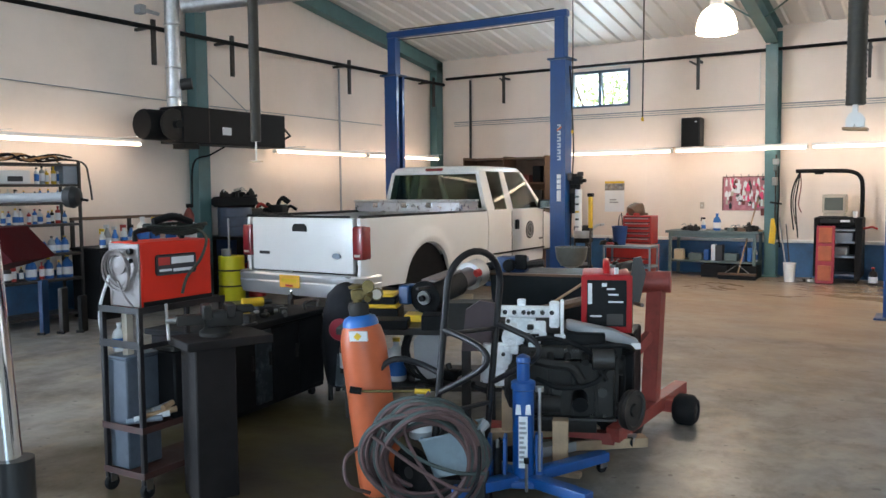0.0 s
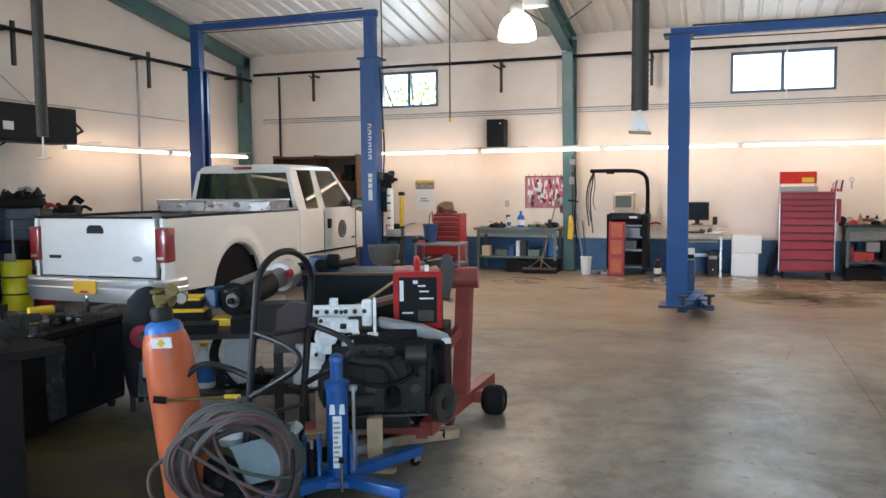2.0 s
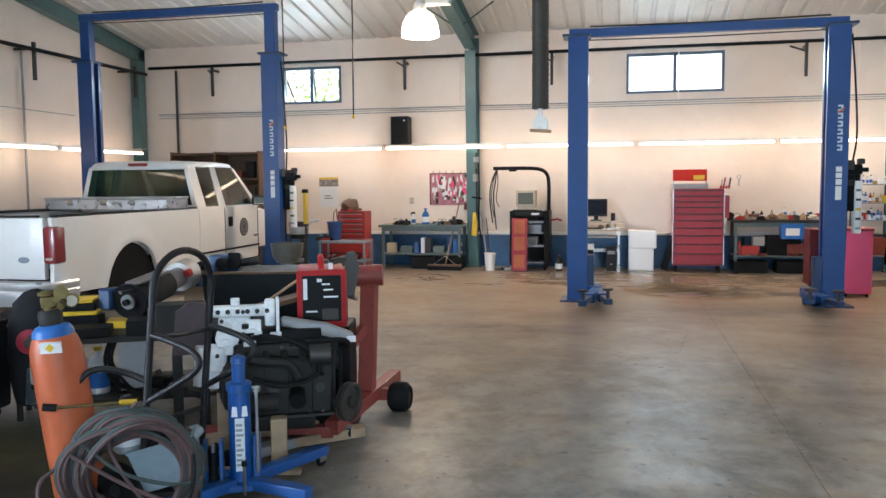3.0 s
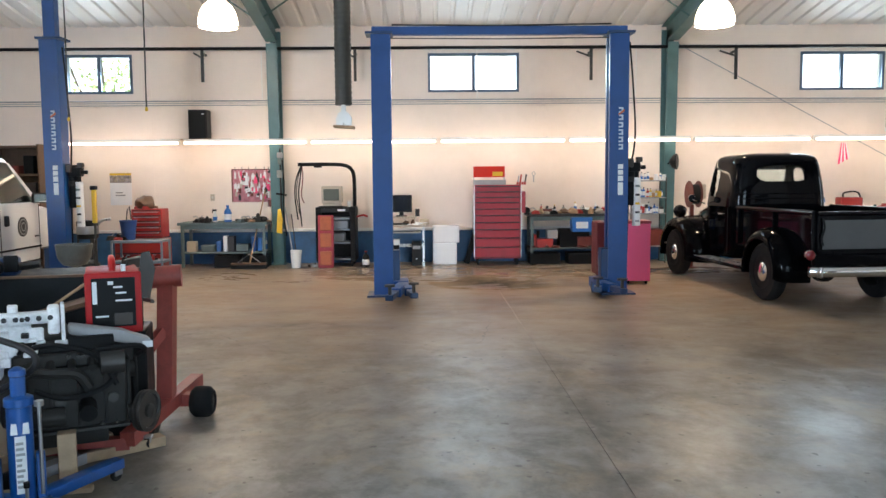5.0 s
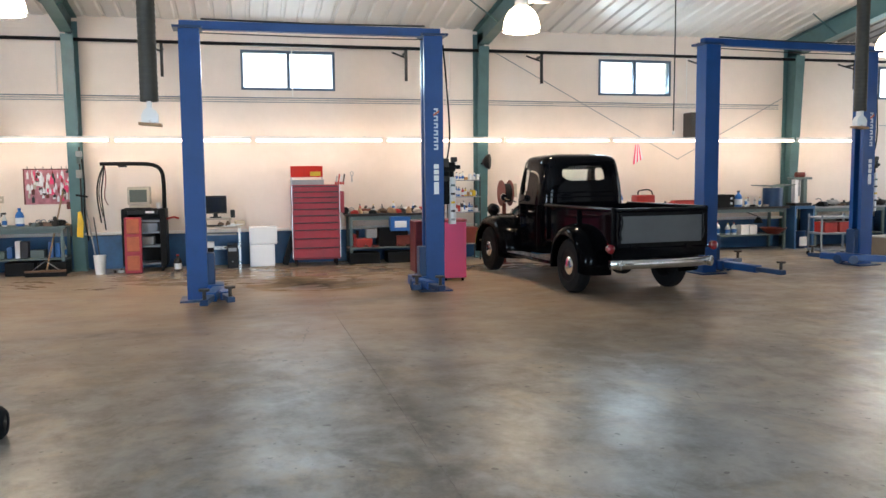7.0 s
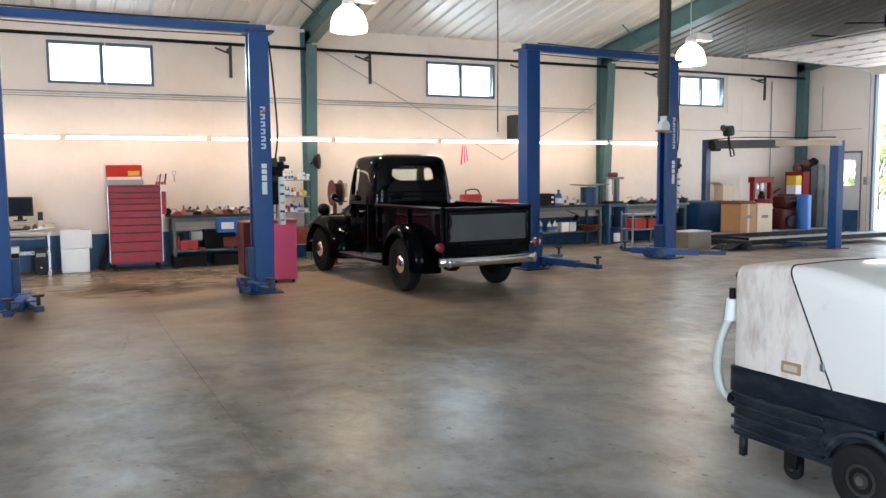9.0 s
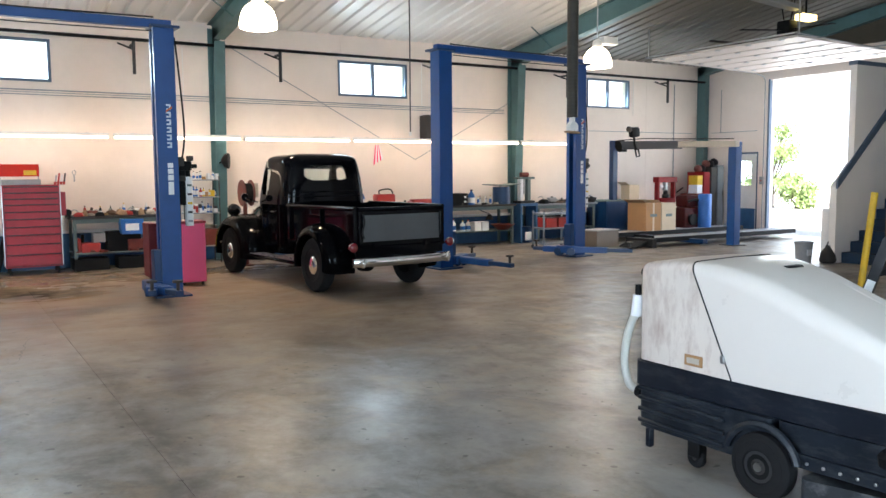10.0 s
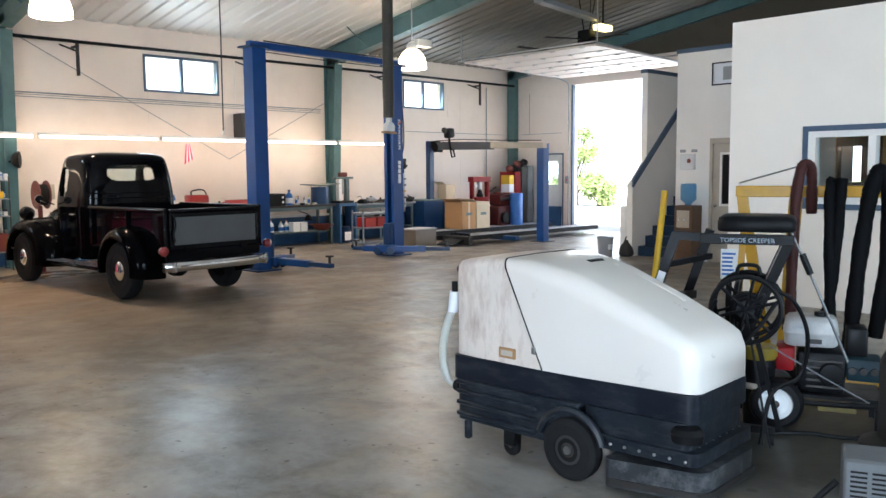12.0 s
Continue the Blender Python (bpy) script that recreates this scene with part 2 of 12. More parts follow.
M_WAINS = mat("wainscot_blue", (0.035, 0.115, 0.25), 0.5, vary=0.2, scale=3, dirt=0.5, dirt_color=(0.03, 0.04, 0.06))
M_TEAL = mat("steel_teal_paint", (0.075, 0.16, 0.165), 0.42, vary=0.14, scale=3, dirt=0.3, dirt_color=(0.05, 0.07, 0.07))
M_LIFT = mat("lift_blue_paint", (0.003, 0.058, 0.225), 0.4, vary=0.15, scale=4, dirt=0.2, dirt_color=(0.02, 0.03, 0.06), coat=0.1)
M_LIFTD = mat("lift_dark_blue", (0.004, 0.036, 0.115), 0.4, vary=0.2, scale=4, dirt=0.4)
M_TRIM = mat("trim_slate_blue", (0.07, 0.11, 0.17), 0.5, vary=0.1, scale=3)
M_BLACK = mat("black_paint", (0.009, 0.009, 0.0095), 0.5, vary=0.2, scale=5, dirt=0.25, dirt_color=(0.016, 0.015, 0.014), spec=0.12)
M_RUBBER = mat("rubber", (0.015, 0.015, 0.016), 0.75, vary=0.2, scale=12, bump=0.15, dirt=0.3, dirt_color=(0.022, 0.02, 0.018), spec=0.12)
M_PLASTIC = mat("black_plastic", (0.013, 0.013, 0.014), 0.5, vary=0.15, scale=9, dirt=0.25, dirt_color=(0.025, 0.024, 0.022), spec=0.3)
M_STEEL = mat("bare_steel", (0.42, 0.42, 0.42), 0.35, 1.0, vary=0.15, scale=9, dirt=0.3, dirt_color=(0.12, 0.09, 0.07))
M_DARKSTEEL = mat("dark_steel", (0.045, 0.042, 0.04), 0.5, 0.5, vary=0.2, scale=7, dirt=0.4, dirt_color=(0.07, 0.045, 0.03))
M_GALV = mat("galvanised_steel", (0.55, 0.56, 0.57), 0.38, 0.9, vary=0.2, scale=14, dirt=0.2)
M_DULLCHROME = mat("dulled_bumper_chrome", (0.80, 0.82, 0.85), 0.36, 0.85, vary=0.12, scale=4, dirt=0.25, dirt_color=(0.2, 0.2, 0.2))
M_CHROME = mat("chrome", (0.84, 0.85, 0.86), 0.07, 1.0, vary=0.04, scale=5, rough_vary=0.03)
M_ALU = mat("aluminium", (0.66, 0.67, 0.69), 0.32, 0.9, vary=0.08, scale=10, dirt=0.15, dirt_color=(0.35, 0.34, 0.33))
M_CAST = mat("cast_iron_grimy", (0.032, 0.03, 0.028), 0.6, 0.3, vary=0.3, scale=14, bump=0.3, bump_scale=90, dirt=0.5, dirt_color=(0.01, 0.008, 0.006), dirt_scale=7, spec=0.25)
M_WHITE = mat("white_car_paint", (0.82, 0.81, 0.79), 0.38, vary=0.03, scale=2, coat=0.2, dirt=0.15, dirt_color=(0.5, 0.45, 0.38), rough_vary=0.05)
M_SHELL = mat("white_fibreglass", (0.76, 0.70, 0.64), 0.32, vary=0.03, scale=2, coat=0.25, dirt=0.07, dirt_color=(0.4, 0.35, 0.3), dirt_scale=4, rough_vary=0.06)
M_CARBLACK = mat("black_gloss_paint", (0.003, 0.003, 0.004), 0.05, vary=0.1, scale=3, coat=0.16, rough_vary=0.02, spec=0.05)
M_RED = mat("red_paint", (0.42, 0.025, 0.02), 0.38, vary=0.12, scale=6, dirt=0.3, dirt_color=(0.1, 0.02, 0.02), coat=0.2)
M_CRIMSON = mat("faded_crimson_paint", (0.33, 0.018, 0.036), 0.42, vary=0.15, scale=5, dirt=0.25, dirt_color=(0.14, 0.02, 0.03))
M_PINKRED = mat("pinkish_red_paint", (0.88, 0.07, 0.21), 0.42, vary=0.06, scale=4, dirt=0.15, dirt_color=(0.25, 0.03, 0.05))
M_OXBLOOD = mat("oxide_red_steel", (0.16, 0.03, 0.022), 0.5, vary=0.25, scale=8, dirt=0.4, dirt_color=(0.05, 0.02, 0.015), dirt_scale=5)
M_WELDRED = mat("welder_red", (0.62, 0.022, 0.008), 0.45, vary=0.08, scale=6, dirt=0.15, dirt_color=(0.25, 0.015, 0.008), spec=0.25)
M_ORANGE = mat("orange_cylinder_paint", (0.52, 0.115, 0.04), 0.45, vary=0.12, scale=5, dirt=0.3, dirt_color=(0.3, 0.09, 0.05), dirt_scale=4)
M_YELLOW = mat("yellow_paint", (0.72, 0.46, 0.02), 0.42, vary=0.1, scale=5, dirt=0.35, dirt_color=(0.25, 0.17, 0.03), dirt_scale=4)
M_LIME = mat("yellow_drum_paint", (0.70, 0.62, 0.02), 0.4, vary=0.08, scale=5, dirt=0.2, dirt_color=(0.3, 0.26, 0.02))
M_JACK = mat("jack_blue_paint", (0.004, 0.07, 0.27), 0.4, vary=0.15, scale=7, dirt=0.3, dirt_color=(0.02, 0.03, 0.07), coat=0.3)
M_BLUEPL = mat("blue_plastic", (0.02, 0.13, 0.42), 0.4, vary=0.1, scale=6)
M_GREY = mat("grey_paint", (0.32, 0.33, 0.34), 0.5, vary=0.1, scale=5, dirt=0.3, dirt_color=(0.14, 0.13, 0.12))
M_GREYBLUE = mat("grey_blue_steel", (0.20, 0.24, 0.29), 0.45, vary=0.12, scale=5, dirt=0.3, dirt_color=(0.1, 0.1, 0.1))
M_BENCH = mat("bench_grey_green", (0.12, 0.165, 0.165), 0.5, vary=0.15, scale=4, dirt=0.4, dirt_color=(0.05, 0.05, 0.05))
# unseen south wall, kept dark so less light bounces off it
M_BACK = mat("bounce_curbing_dark", (0.11, 0.10, 0.095), 0.7, vary=0.15, scale=1.5, dirt=0.4, dirt_color=(0.05, 0.045, 0.04))
M_WOOD = mat("raw_timber", (0.36, 0.23, 0.13), 0.7, vary=0.25, scale=9, bump=0.2, dirt=0.3, dirt_color=(0.14, 0.09, 0.06))
M_DARKWOOD = mat("brown_wood", (0.12, 0.065, 0.035), 0.5, vary=0.25, scale=8, dirt=0.3)
M_CARD = mat("cardboard", (0.40, 0.22, 0.10), 0.85, vary=0.1, scale=4, dirt=0.15)
M_CARDW = mat("pale_cardboard", (0.60, 0.49, 0.35), 0.8, vary=0.06, scale=4, dirt=0.15, dirt_color=(0.4, 0.3, 0.2))
M_PAPER = mat("white_paper", (0.80, 0.81, 0.84), 0.8, vary=0.04, scale=5)
M_LABEL = mat("white_label", (0.75, 0.76, 0.78), 0.5, vary=0.05, scale=9)
M_INK = mat("dark_print", (0.03, 0.03, 0.035), 0.6, vary=0.1, scale=9)
M_BEIGE = mat("beige_plastic", (0.5, 0.44, 0.36), 0.5, vary=0.06, scale=5, dirt=0.2)
M_WHITEPL = mat("white_plastic", (0.74, 0.74, 0.73), 0.42, vary=0.04, scale=6, dirt=0.15, dirt_color=(0.45, 0.42, 0.38))
M_SCREEN = mat("dark_screen_glass", (0.012, 0.014, 0.018), 0.12, vary=0.05, scale=4, coat=0.6)
M_TAIL = mat("tail_lamp_red", (0.24, 0.007, 0.012), 0.38, vary=0.12, scale=14, coat=0.8)
M_AMBER = mat("amber_plate", (0.78, 0.42, 0.05), 0.45, vary=0.05, scale=9)
M_SEAT = mat("grey_seat_fabric", (0.16, 0.155, 0.15), 0.9, vary=0.1, scale=20)
M_TUBE = glow("fluorescent_tube", (1.0, 0.77, 0.58), 2.9)
M_BAY = glow("bay_lamp_diffuser", (1.0, 0.78, 0.55), 4.4)
M_BULB = glow("yellow_lamp", (1.0, 0.78, 0.25), 1.5)


def glass(name, tint=(0.93, 0.97, 0.96), rough=0.0):
    """Clear sheet glass: mostly see-through, with a mirror gloss at a slant."""
    m = bpy.data.materials.new(name)
    m.use_nodes = True
    n, lk = m.node_tree.nodes, m.node_tree.links
    n.clear()
    tr, gl, fr, mx, o = (n.new(k) for k in ("ShaderNodeBsdfTransparent", "ShaderNodeBsdfGlossy", "ShaderNodeLayerWeight", "ShaderNodeMixShader", "ShaderNodeOutputMaterial"))
    tr.inputs["Color"].default_value = (*tint, 1)
    gl.inputs["Roughness"].default_value = rough
    fr.inputs["Blend"].default_value = 0.5
    pw = n.new("ShaderNodeMath")
    pw.operation, pw.inputs[1].default_value = "POWER", 4.5
    rg = n.new("ShaderNodeMapRange")
    rg.inputs["To Min"].default_value = 0.04
    lk.new(fr.outputs["Facing"], pw.inputs[0]), lk.new(pw.outputs["Value"], rg.inputs["Value"])
    lk.new(rg.outputs["Result"], mx.inputs["Fac"])
    lk.new(tr.outputs["BSDF"], mx.inputs[1]), lk.new(gl.outputs["BSDF"], mx.inputs[2])
    lk.new(mx.outputs["Shader"], o.inputs["Surface"])
    return m


M_GLASS = glass("window_glass")
M_TINT = glass("vehicle_glass", (0.50, 0.60, 0.55))
M_WATER = glass("water_bottle_plastic", (0.45, 0.68, 0.85), 0.05)


# ---- mesh helpers ----
def box(bm, x0, y0, z0, x1, y1, z1, bevel=0.0, m=None):
    r = bmesh.ops.create_cube(bm, size=1.0)
    vs = r["verts"]
    for v in vs:
        v.co = Vector((x0 + (v.co.x + 0.5) * (x1 - x0), y0 + (v.co.y + 0.5) * (y1 - y0), z0 + (v.co.z + 0.5) * (z1 - z0)))
    if bevel > 0:
        es = list({e for v in vs for e in v.link_edges})
        r = bmesh.ops.bevel(bm, geom=es, offset=bevel, segments=2 if bevel > 0.012 else 1, affect="EDGES", profile=0.5)
        vs = list({v for f in r["faces"] for v in f.verts} | {v for v in vs if v.is_valid})
    if m is not None:
        bmesh.ops.transform(bm, matrix=m, verts=vs)
    return vs


def basis(d):
    d = Vector(d).normalized()
    up = Vector((0, 0, 1)) if abs(d.z) < 0.95 else Vector((1, 0, 0))
    a = d.cross(up).normalized()
    return a, d.cross(a).normalized()


def cyl(bm, p0, p1, r0, r1=None, seg=16, caps=True):
    p0, p1, r1 = Vector(p0), Vector(p1), r0 if r1 is None else r1
    a, b = basis(p1 - p0)
    rings = []
    for p, r in ((p0, r0), (p1, r1)):
        rings.append([bm.verts.new(p + (a * math.cos(q) + b * math.sin(q)) * r) for q in (2 * math.pi * i / seg for i in range(seg))])
    for i in range(seg):
        j = (i + 1) % seg
        bm.faces.new((rings[0][i], rings[0][j], rings[1][j], rings[1][i]))
    if caps:
        bm.faces.new(rings[0][::-1]), bm.faces.new(rings[1])


def tube(bm, pts, r, seg=8, closed=False, caps=True):
    """A round bar or hose along a line of points."""
    pts = [Vector(p) for p in pts]
    n, rings, a = len(pts), [], None
    for i, p in enumerate(pts):
        d = (pts[(i + 1) % n] - pts[i - 1]) if closed else (pts[min(i + 1, n - 1)] - pts[max(i - 1, 0)])
        d.normalize()
        if a is None:
            a, b = basis(d)
        a = (a - d * a.dot(d)).normalized()
        b = d.cross(a)
        rings.append([bm.verts.new(p + (a * math.cos(q) + b * math.sin(q)) * r) for q in (2 * math.pi * k / seg for k in range(seg))])
    for i in range(n if closed else n - 1):
        s, t = rings[i], rings[(i + 1) % n]
        for k in range(seg):
            l = (k + 1) % seg
            bm.faces.new((s[k], s[l], t[l], t[k]))
    if caps and not closed:
        bm.faces.new(rings[0][::-1]), bm.faces.new(rings[-1])


def arc(c, r, a0, a1, n=10, axes=((1, 0, 0), (0, 0, 1))):
    u, w, c = Vector(axes[0]), Vector(axes[1]), Vector(c)
    return [c + u * r * math.cos(radians(a0 + (a1 - a0) * i / n)) + w * r * math.sin(radians(a0 + (a1 - a0) * i / n)) for i in range(n + 1)]


def smooth_line(pts, n=6):
    """A soft curve through points (Catmull-Rom)."""
    p = [Vector(q) for q in pts]
    p = [2 * p[0] - p[1]] + p + [2 * p[-1] - p[-2]]
    out = []
    for i in range(1, len(p) - 2):
        for k in range(n):
            t = k / n
            out.append(0.5 * (2 * p[i] + (p[i + 1] - p[i - 1]) * t + (2 * p[i - 1] - 5 * p[i] + 4 * p[i + 1] - p[i + 2]) * t * t
                              + (3 * p[i] - p[i - 1] - 3 * p[i + 1] + p[i + 2]) * t ** 3))
    return out + [p[-2]]


def lathe(bm, prof, seg=20, c=(0, 0, 0), axis="z", closed=False):
    """Turned shape: (radius, height) pairs from the bottom up."""
    c, rings = Vector(c), []
    for r, h in prof:
        ring = []
        for i in range(seg):
            q = 2 * math.pi * i / seg
            x, y = r * math.cos(q), r * math.sin(q)
            ring.append(bm.verts.new(c + Vector({"z": (x, y, h), "x": (h, x, y), "y": (x, h, y)}[axis])))
        rings.append(ring)
    for s, t in zip(rings, rings[1:] + (rings[:1] if closed else [])):
        for i in range(seg):
            j = (i + 1) % seg
            bm.faces.new((s[i], s[j], t[j], t[i]))
    if not closed:
        bm.faces.new(rings[0][::-1]), bm.faces.new(rings[-1])


def prism(bm, poly, a, b, plane="xz"):
    """A flat outline pushed from a to b along the third axis."""
    def at(u, v, w):
        return {"xz": (u, w, v), "yz": (w, u, v), "xy": (u, v, w)}[plane]
    lo = [bm.verts.new(at(u, v, a)) for u, v in poly]
    hi = [bm.verts.new(at(u, v, b)) for u, v in poly]
    for i in range(len(poly)):
        j = (i + 1) % len(poly)
        bm.faces.new((lo[i], lo[j], hi[j], hi[i]))
    bm.faces.new(lo[::-1]), bm.faces.new(hi)


def loft(bm, rings, caps=True, closed=True):
    vs = [[bm.verts.new(p) for p in ring] for ring in rings]
    n = len(vs[0])
    for s, t in zip(vs, vs[1:]):
        for i in range(n if closed else n - 1):
            j = (i + 1) % n
            bm.faces.new((s[i], s[j], t[j], t[i]))
    if caps:
        bm.faces.new(vs[0][::-1]), bm.faces.new(vs[-1])
    return vs


def finish(bm, name, material, sharp=38):
    bmesh.ops.recalc_face_normals(bm, faces=bm.faces)
    for f in bm.faces:
        f.smooth = True
    for e in bm.edges:
        if len(e.link_faces) != 2 or e.calc_face_angle(0) > radians(sharp):
            e.smooth = False
    me = bpy.data.meshes.new(name)
    bm.to_mesh(me)
    bm.free()
    me.materials.append(material)
    return me


def part(name, bm, material, parent=None, label="", sharp=38, m=None):
    ob = new(name, finish(bm, name, material, sharp))
    ob.parent = parent
    if m is not None:
        ob.matrix_basis = m
    return tagged(ob, label)


def thing(name, x, y, z=0.0, rz=0.0, label="", category="", group="", kind="", m=None):
    ob = new(name)
    ob.empty_display_size = 0.1
    ob.matrix_basis = pose(x, y, z, 0, 0, rz) if m is None else m
    return tagged(ob, label, category, group, kind)


def B(*boxes, bevel=0.0):
    bm = bmesh.new()
    for b in boxes:
        box(bm, *b, bevel=bevel)
    return bm


def T(*lines, r=0.01, seg=8):
    bm = bmesh.new()
    for l in lines:
        tube(bm, l, r, seg)
    return bm


def L(prof, c=(0, 0, 0), seg=20, axis="z", closed=False):
    bm = bmesh.new()
    lathe(bm, prof, seg, c, axis, closed)
    return bm


def C(p0, p1, r, seg=16, r1=None):
    bm = bmesh.new()
    cyl(bm, p0, p1, r, r1, seg)
    return bm


def P(poly, a, b, plane="xz", bevel=0.0):
    bm = bmesh.new()
    prism(bm, poly, a, b, plane)
    if bevel:
        bmesh.ops.bevel(bm, geom=list(bm.edges), offset=bevel, segments=2, affect="EDGES", profile=0.5)
    return bm


def setting(name, bm, material, label, category, sharp=38):
    """A piece of the building itself."""
    return tagged(part(name, bm, material, sharp=sharp), label, category, "", "structure")


# ---- the building ----
def wall_with_holes(axis, face, depth, lo, hi, top, holes):
    """A wall along x ("x") or y ("y"); holes are (from, to, sill, head)."""
    bm = bmesh.new()

    def put(a, b, z0, z1):
        if b - a > 0.001 and z1 - z0 > 0.001:
            if axis == "x":
                box(bm, a, min(face, face + depth), z0, b, max(face, face + depth), z1)
            else:
                box(bm, min(face, face + depth), a, z0, max(face, face + depth), b, z1)
    at = lo
    for a, b, s, h in sorted(holes):
        put(at, a, 0, top)
        put(a, b, 0, s)
        put(a, b, h, top)
        at = b
    put(at, hi, 0, top)
    return bm


# floor slabs with saw-cut joints over a darker bed
floor = setting("floor", B((WEST - 0.3, SOUTH - 0.3, -0.3, EAST + 0.3, NORTH + 0.3, -0.012)), M_DARKSTEEL, "dark bed under the concrete floor slabs", "floor")
xs, ys = [WEST, -6.3, 1.04, 8.4, 15.8, EAST], [SOUTH, NORTH]
for i in range(len(xs) - 1):
    for j in range(len(ys) - 1):
        g = 0.0018
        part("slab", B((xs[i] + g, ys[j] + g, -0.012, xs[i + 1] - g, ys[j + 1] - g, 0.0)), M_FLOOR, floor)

setting("wall_north", wall_with_holes("x", NORTH, 0.25, WEST - 0.25, EAST + 0.25, EAVE + 0.02, [(a, b, SILL_N, HEAD_N) for a, b in WINDOWS_N]),
        M_WALL, "cream painted north wall with high windows", "wall")
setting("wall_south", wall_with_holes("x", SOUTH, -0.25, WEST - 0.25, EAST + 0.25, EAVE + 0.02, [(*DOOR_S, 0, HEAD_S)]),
        M_BACK, "unseen south wall, dark to curb bounce, with an assumed open door", "wall")


def gable(name, face, depth, holes, label):
    bm = wall_with_holes("y", face, depth, SOUTH, NORTH, EAVE, holes)
    prism(bm, [(SOUTH, EAVE), (NORTH, EAVE), (RIDGE_Y, ceiling_z(RIDGE_Y + 0.001))], min(face, face + depth), max(face, face + depth), "yz")
    return setting(name, bm, M_WALL, label, "wall")


gable("wall_west", WEST, -0.25, [(*DOOR_W, 0, HEAD_S)], "cream painted gable wall with an assumed open drive-in door out of view")
DOOR_P = (13.72, 14.66, 2.08)  # personnel door in the east wall
gable("wall_east", EAST, 0.25, [(DOOR_E[0], DOOR_E[1], 0, DOOR_E[2]), (DOOR_P[0], DOOR_P[1], 0, DOOR_P[2]), (5.6, 7.2, 1.1, 2.3)], "white gable wall with a tall overhead door opening")

# faint panel joints and lower slate-blue band of the walls
bm = bmesh.new()
for x in (-7.6, -5.1, 0.9, 2.8, 7.2, 9.4, 13.6, 15.9):
    box(bm, x, NORTH - 0.004, 0.62, x + 0.012, NORTH + 0.002, EAVE - 0.05)
for z in (1.9, 3.05):
    box(bm, WEST + 0.05, NORTH - 0.004, z, EAST - 0.05, NORTH + 0.002, z + 0.01)
setting("trim_panel_joints", bm, M_WALL, "thin cream joint strips of the wall panels", "trim")
setting("baseboard_north", B((WEST + 0.02, NORTH - 0.03, 0, EAST - 0.02, NORTH - 0.002, 0.6)), M_WAINS, "slate-blue painted lower band of the wall", "baseboard")
setting("baseboard_west", B((WEST + 0.002, SOUTH, 0, WEST + 0.03, NORTH - 0.04, 0.6)), M_WAINS, "slate-blue painted lower band of the wall", "baseboard")
setting("trim_ledge", B((WEST + 0.04, NORTH - 0.05, 0.605, EAST - 0.02, NORTH - 0.002, 0.66), bevel=0.006), M_OFFICE, "pale ledge above the blue band", "trim")

# roof liner: ribbed white sheet, ribs run down the slope
def liner(xa, xb):
    bm = bmesh.new()
    x, ribs = xa, []
    while x < xb - 0.01:
        ribs += [(x, 0.0), (x + 0.21, 0.0), (x + 0.235, 0.035), (x + 0.28, 0.035), (x + 0.305, 0.0)]
        x += 0.305
    for y0, y1 in ((NORTH + 0.2, RIDGE_Y), (RIDGE_Y, SOUTH - 0.2)):
        rows = []
        for y in (y0, y1):
            zz = EAVE + SLOPE * (NORTH - y if y0 > RIDGE_Y else y - SOUTH)
            rows.append([bm.verts.new((px, y, zz + pz)) for px, pz in ribs])
        for k in range(len(ribs) - 1):
            bm.faces.new((rows[0][k], rows[0][k + 1], rows[1][k + 1], rows[1][k]))
    return bm


SPLIT = WEST - 0.2 + 71 * 0.305
setting("ceiling", liner(WEST - 0.2, SPLIT), M_CEIL, "white ribbed metal roof liner", "ceiling", sharp=20)
setting("ceiling_east", liner(SPLIT, EAST + 0.25), M_CEILD, "ribbed metal roof liner of the end bay, coloured dark for its shade", "ceiling", sharp=20)
zr = ceiling_z(RIDGE_Y + 0.001)
setting("roof", P([(SOUTH - 0.6, EAVE + 0.0), (RIDGE_Y, zr + 0.1), (NORTH + 0.6, EAVE + 0.0), (NORTH + 0.6, EAVE + 0.12), (RIDGE_Y, zr + 0.24), (SOUTH - 0.6, EAVE + 0.12)],
                  WEST - 0.5, EAST + 0.5, "yz"), M_GREY, "grey sheet metal roof", "roof")


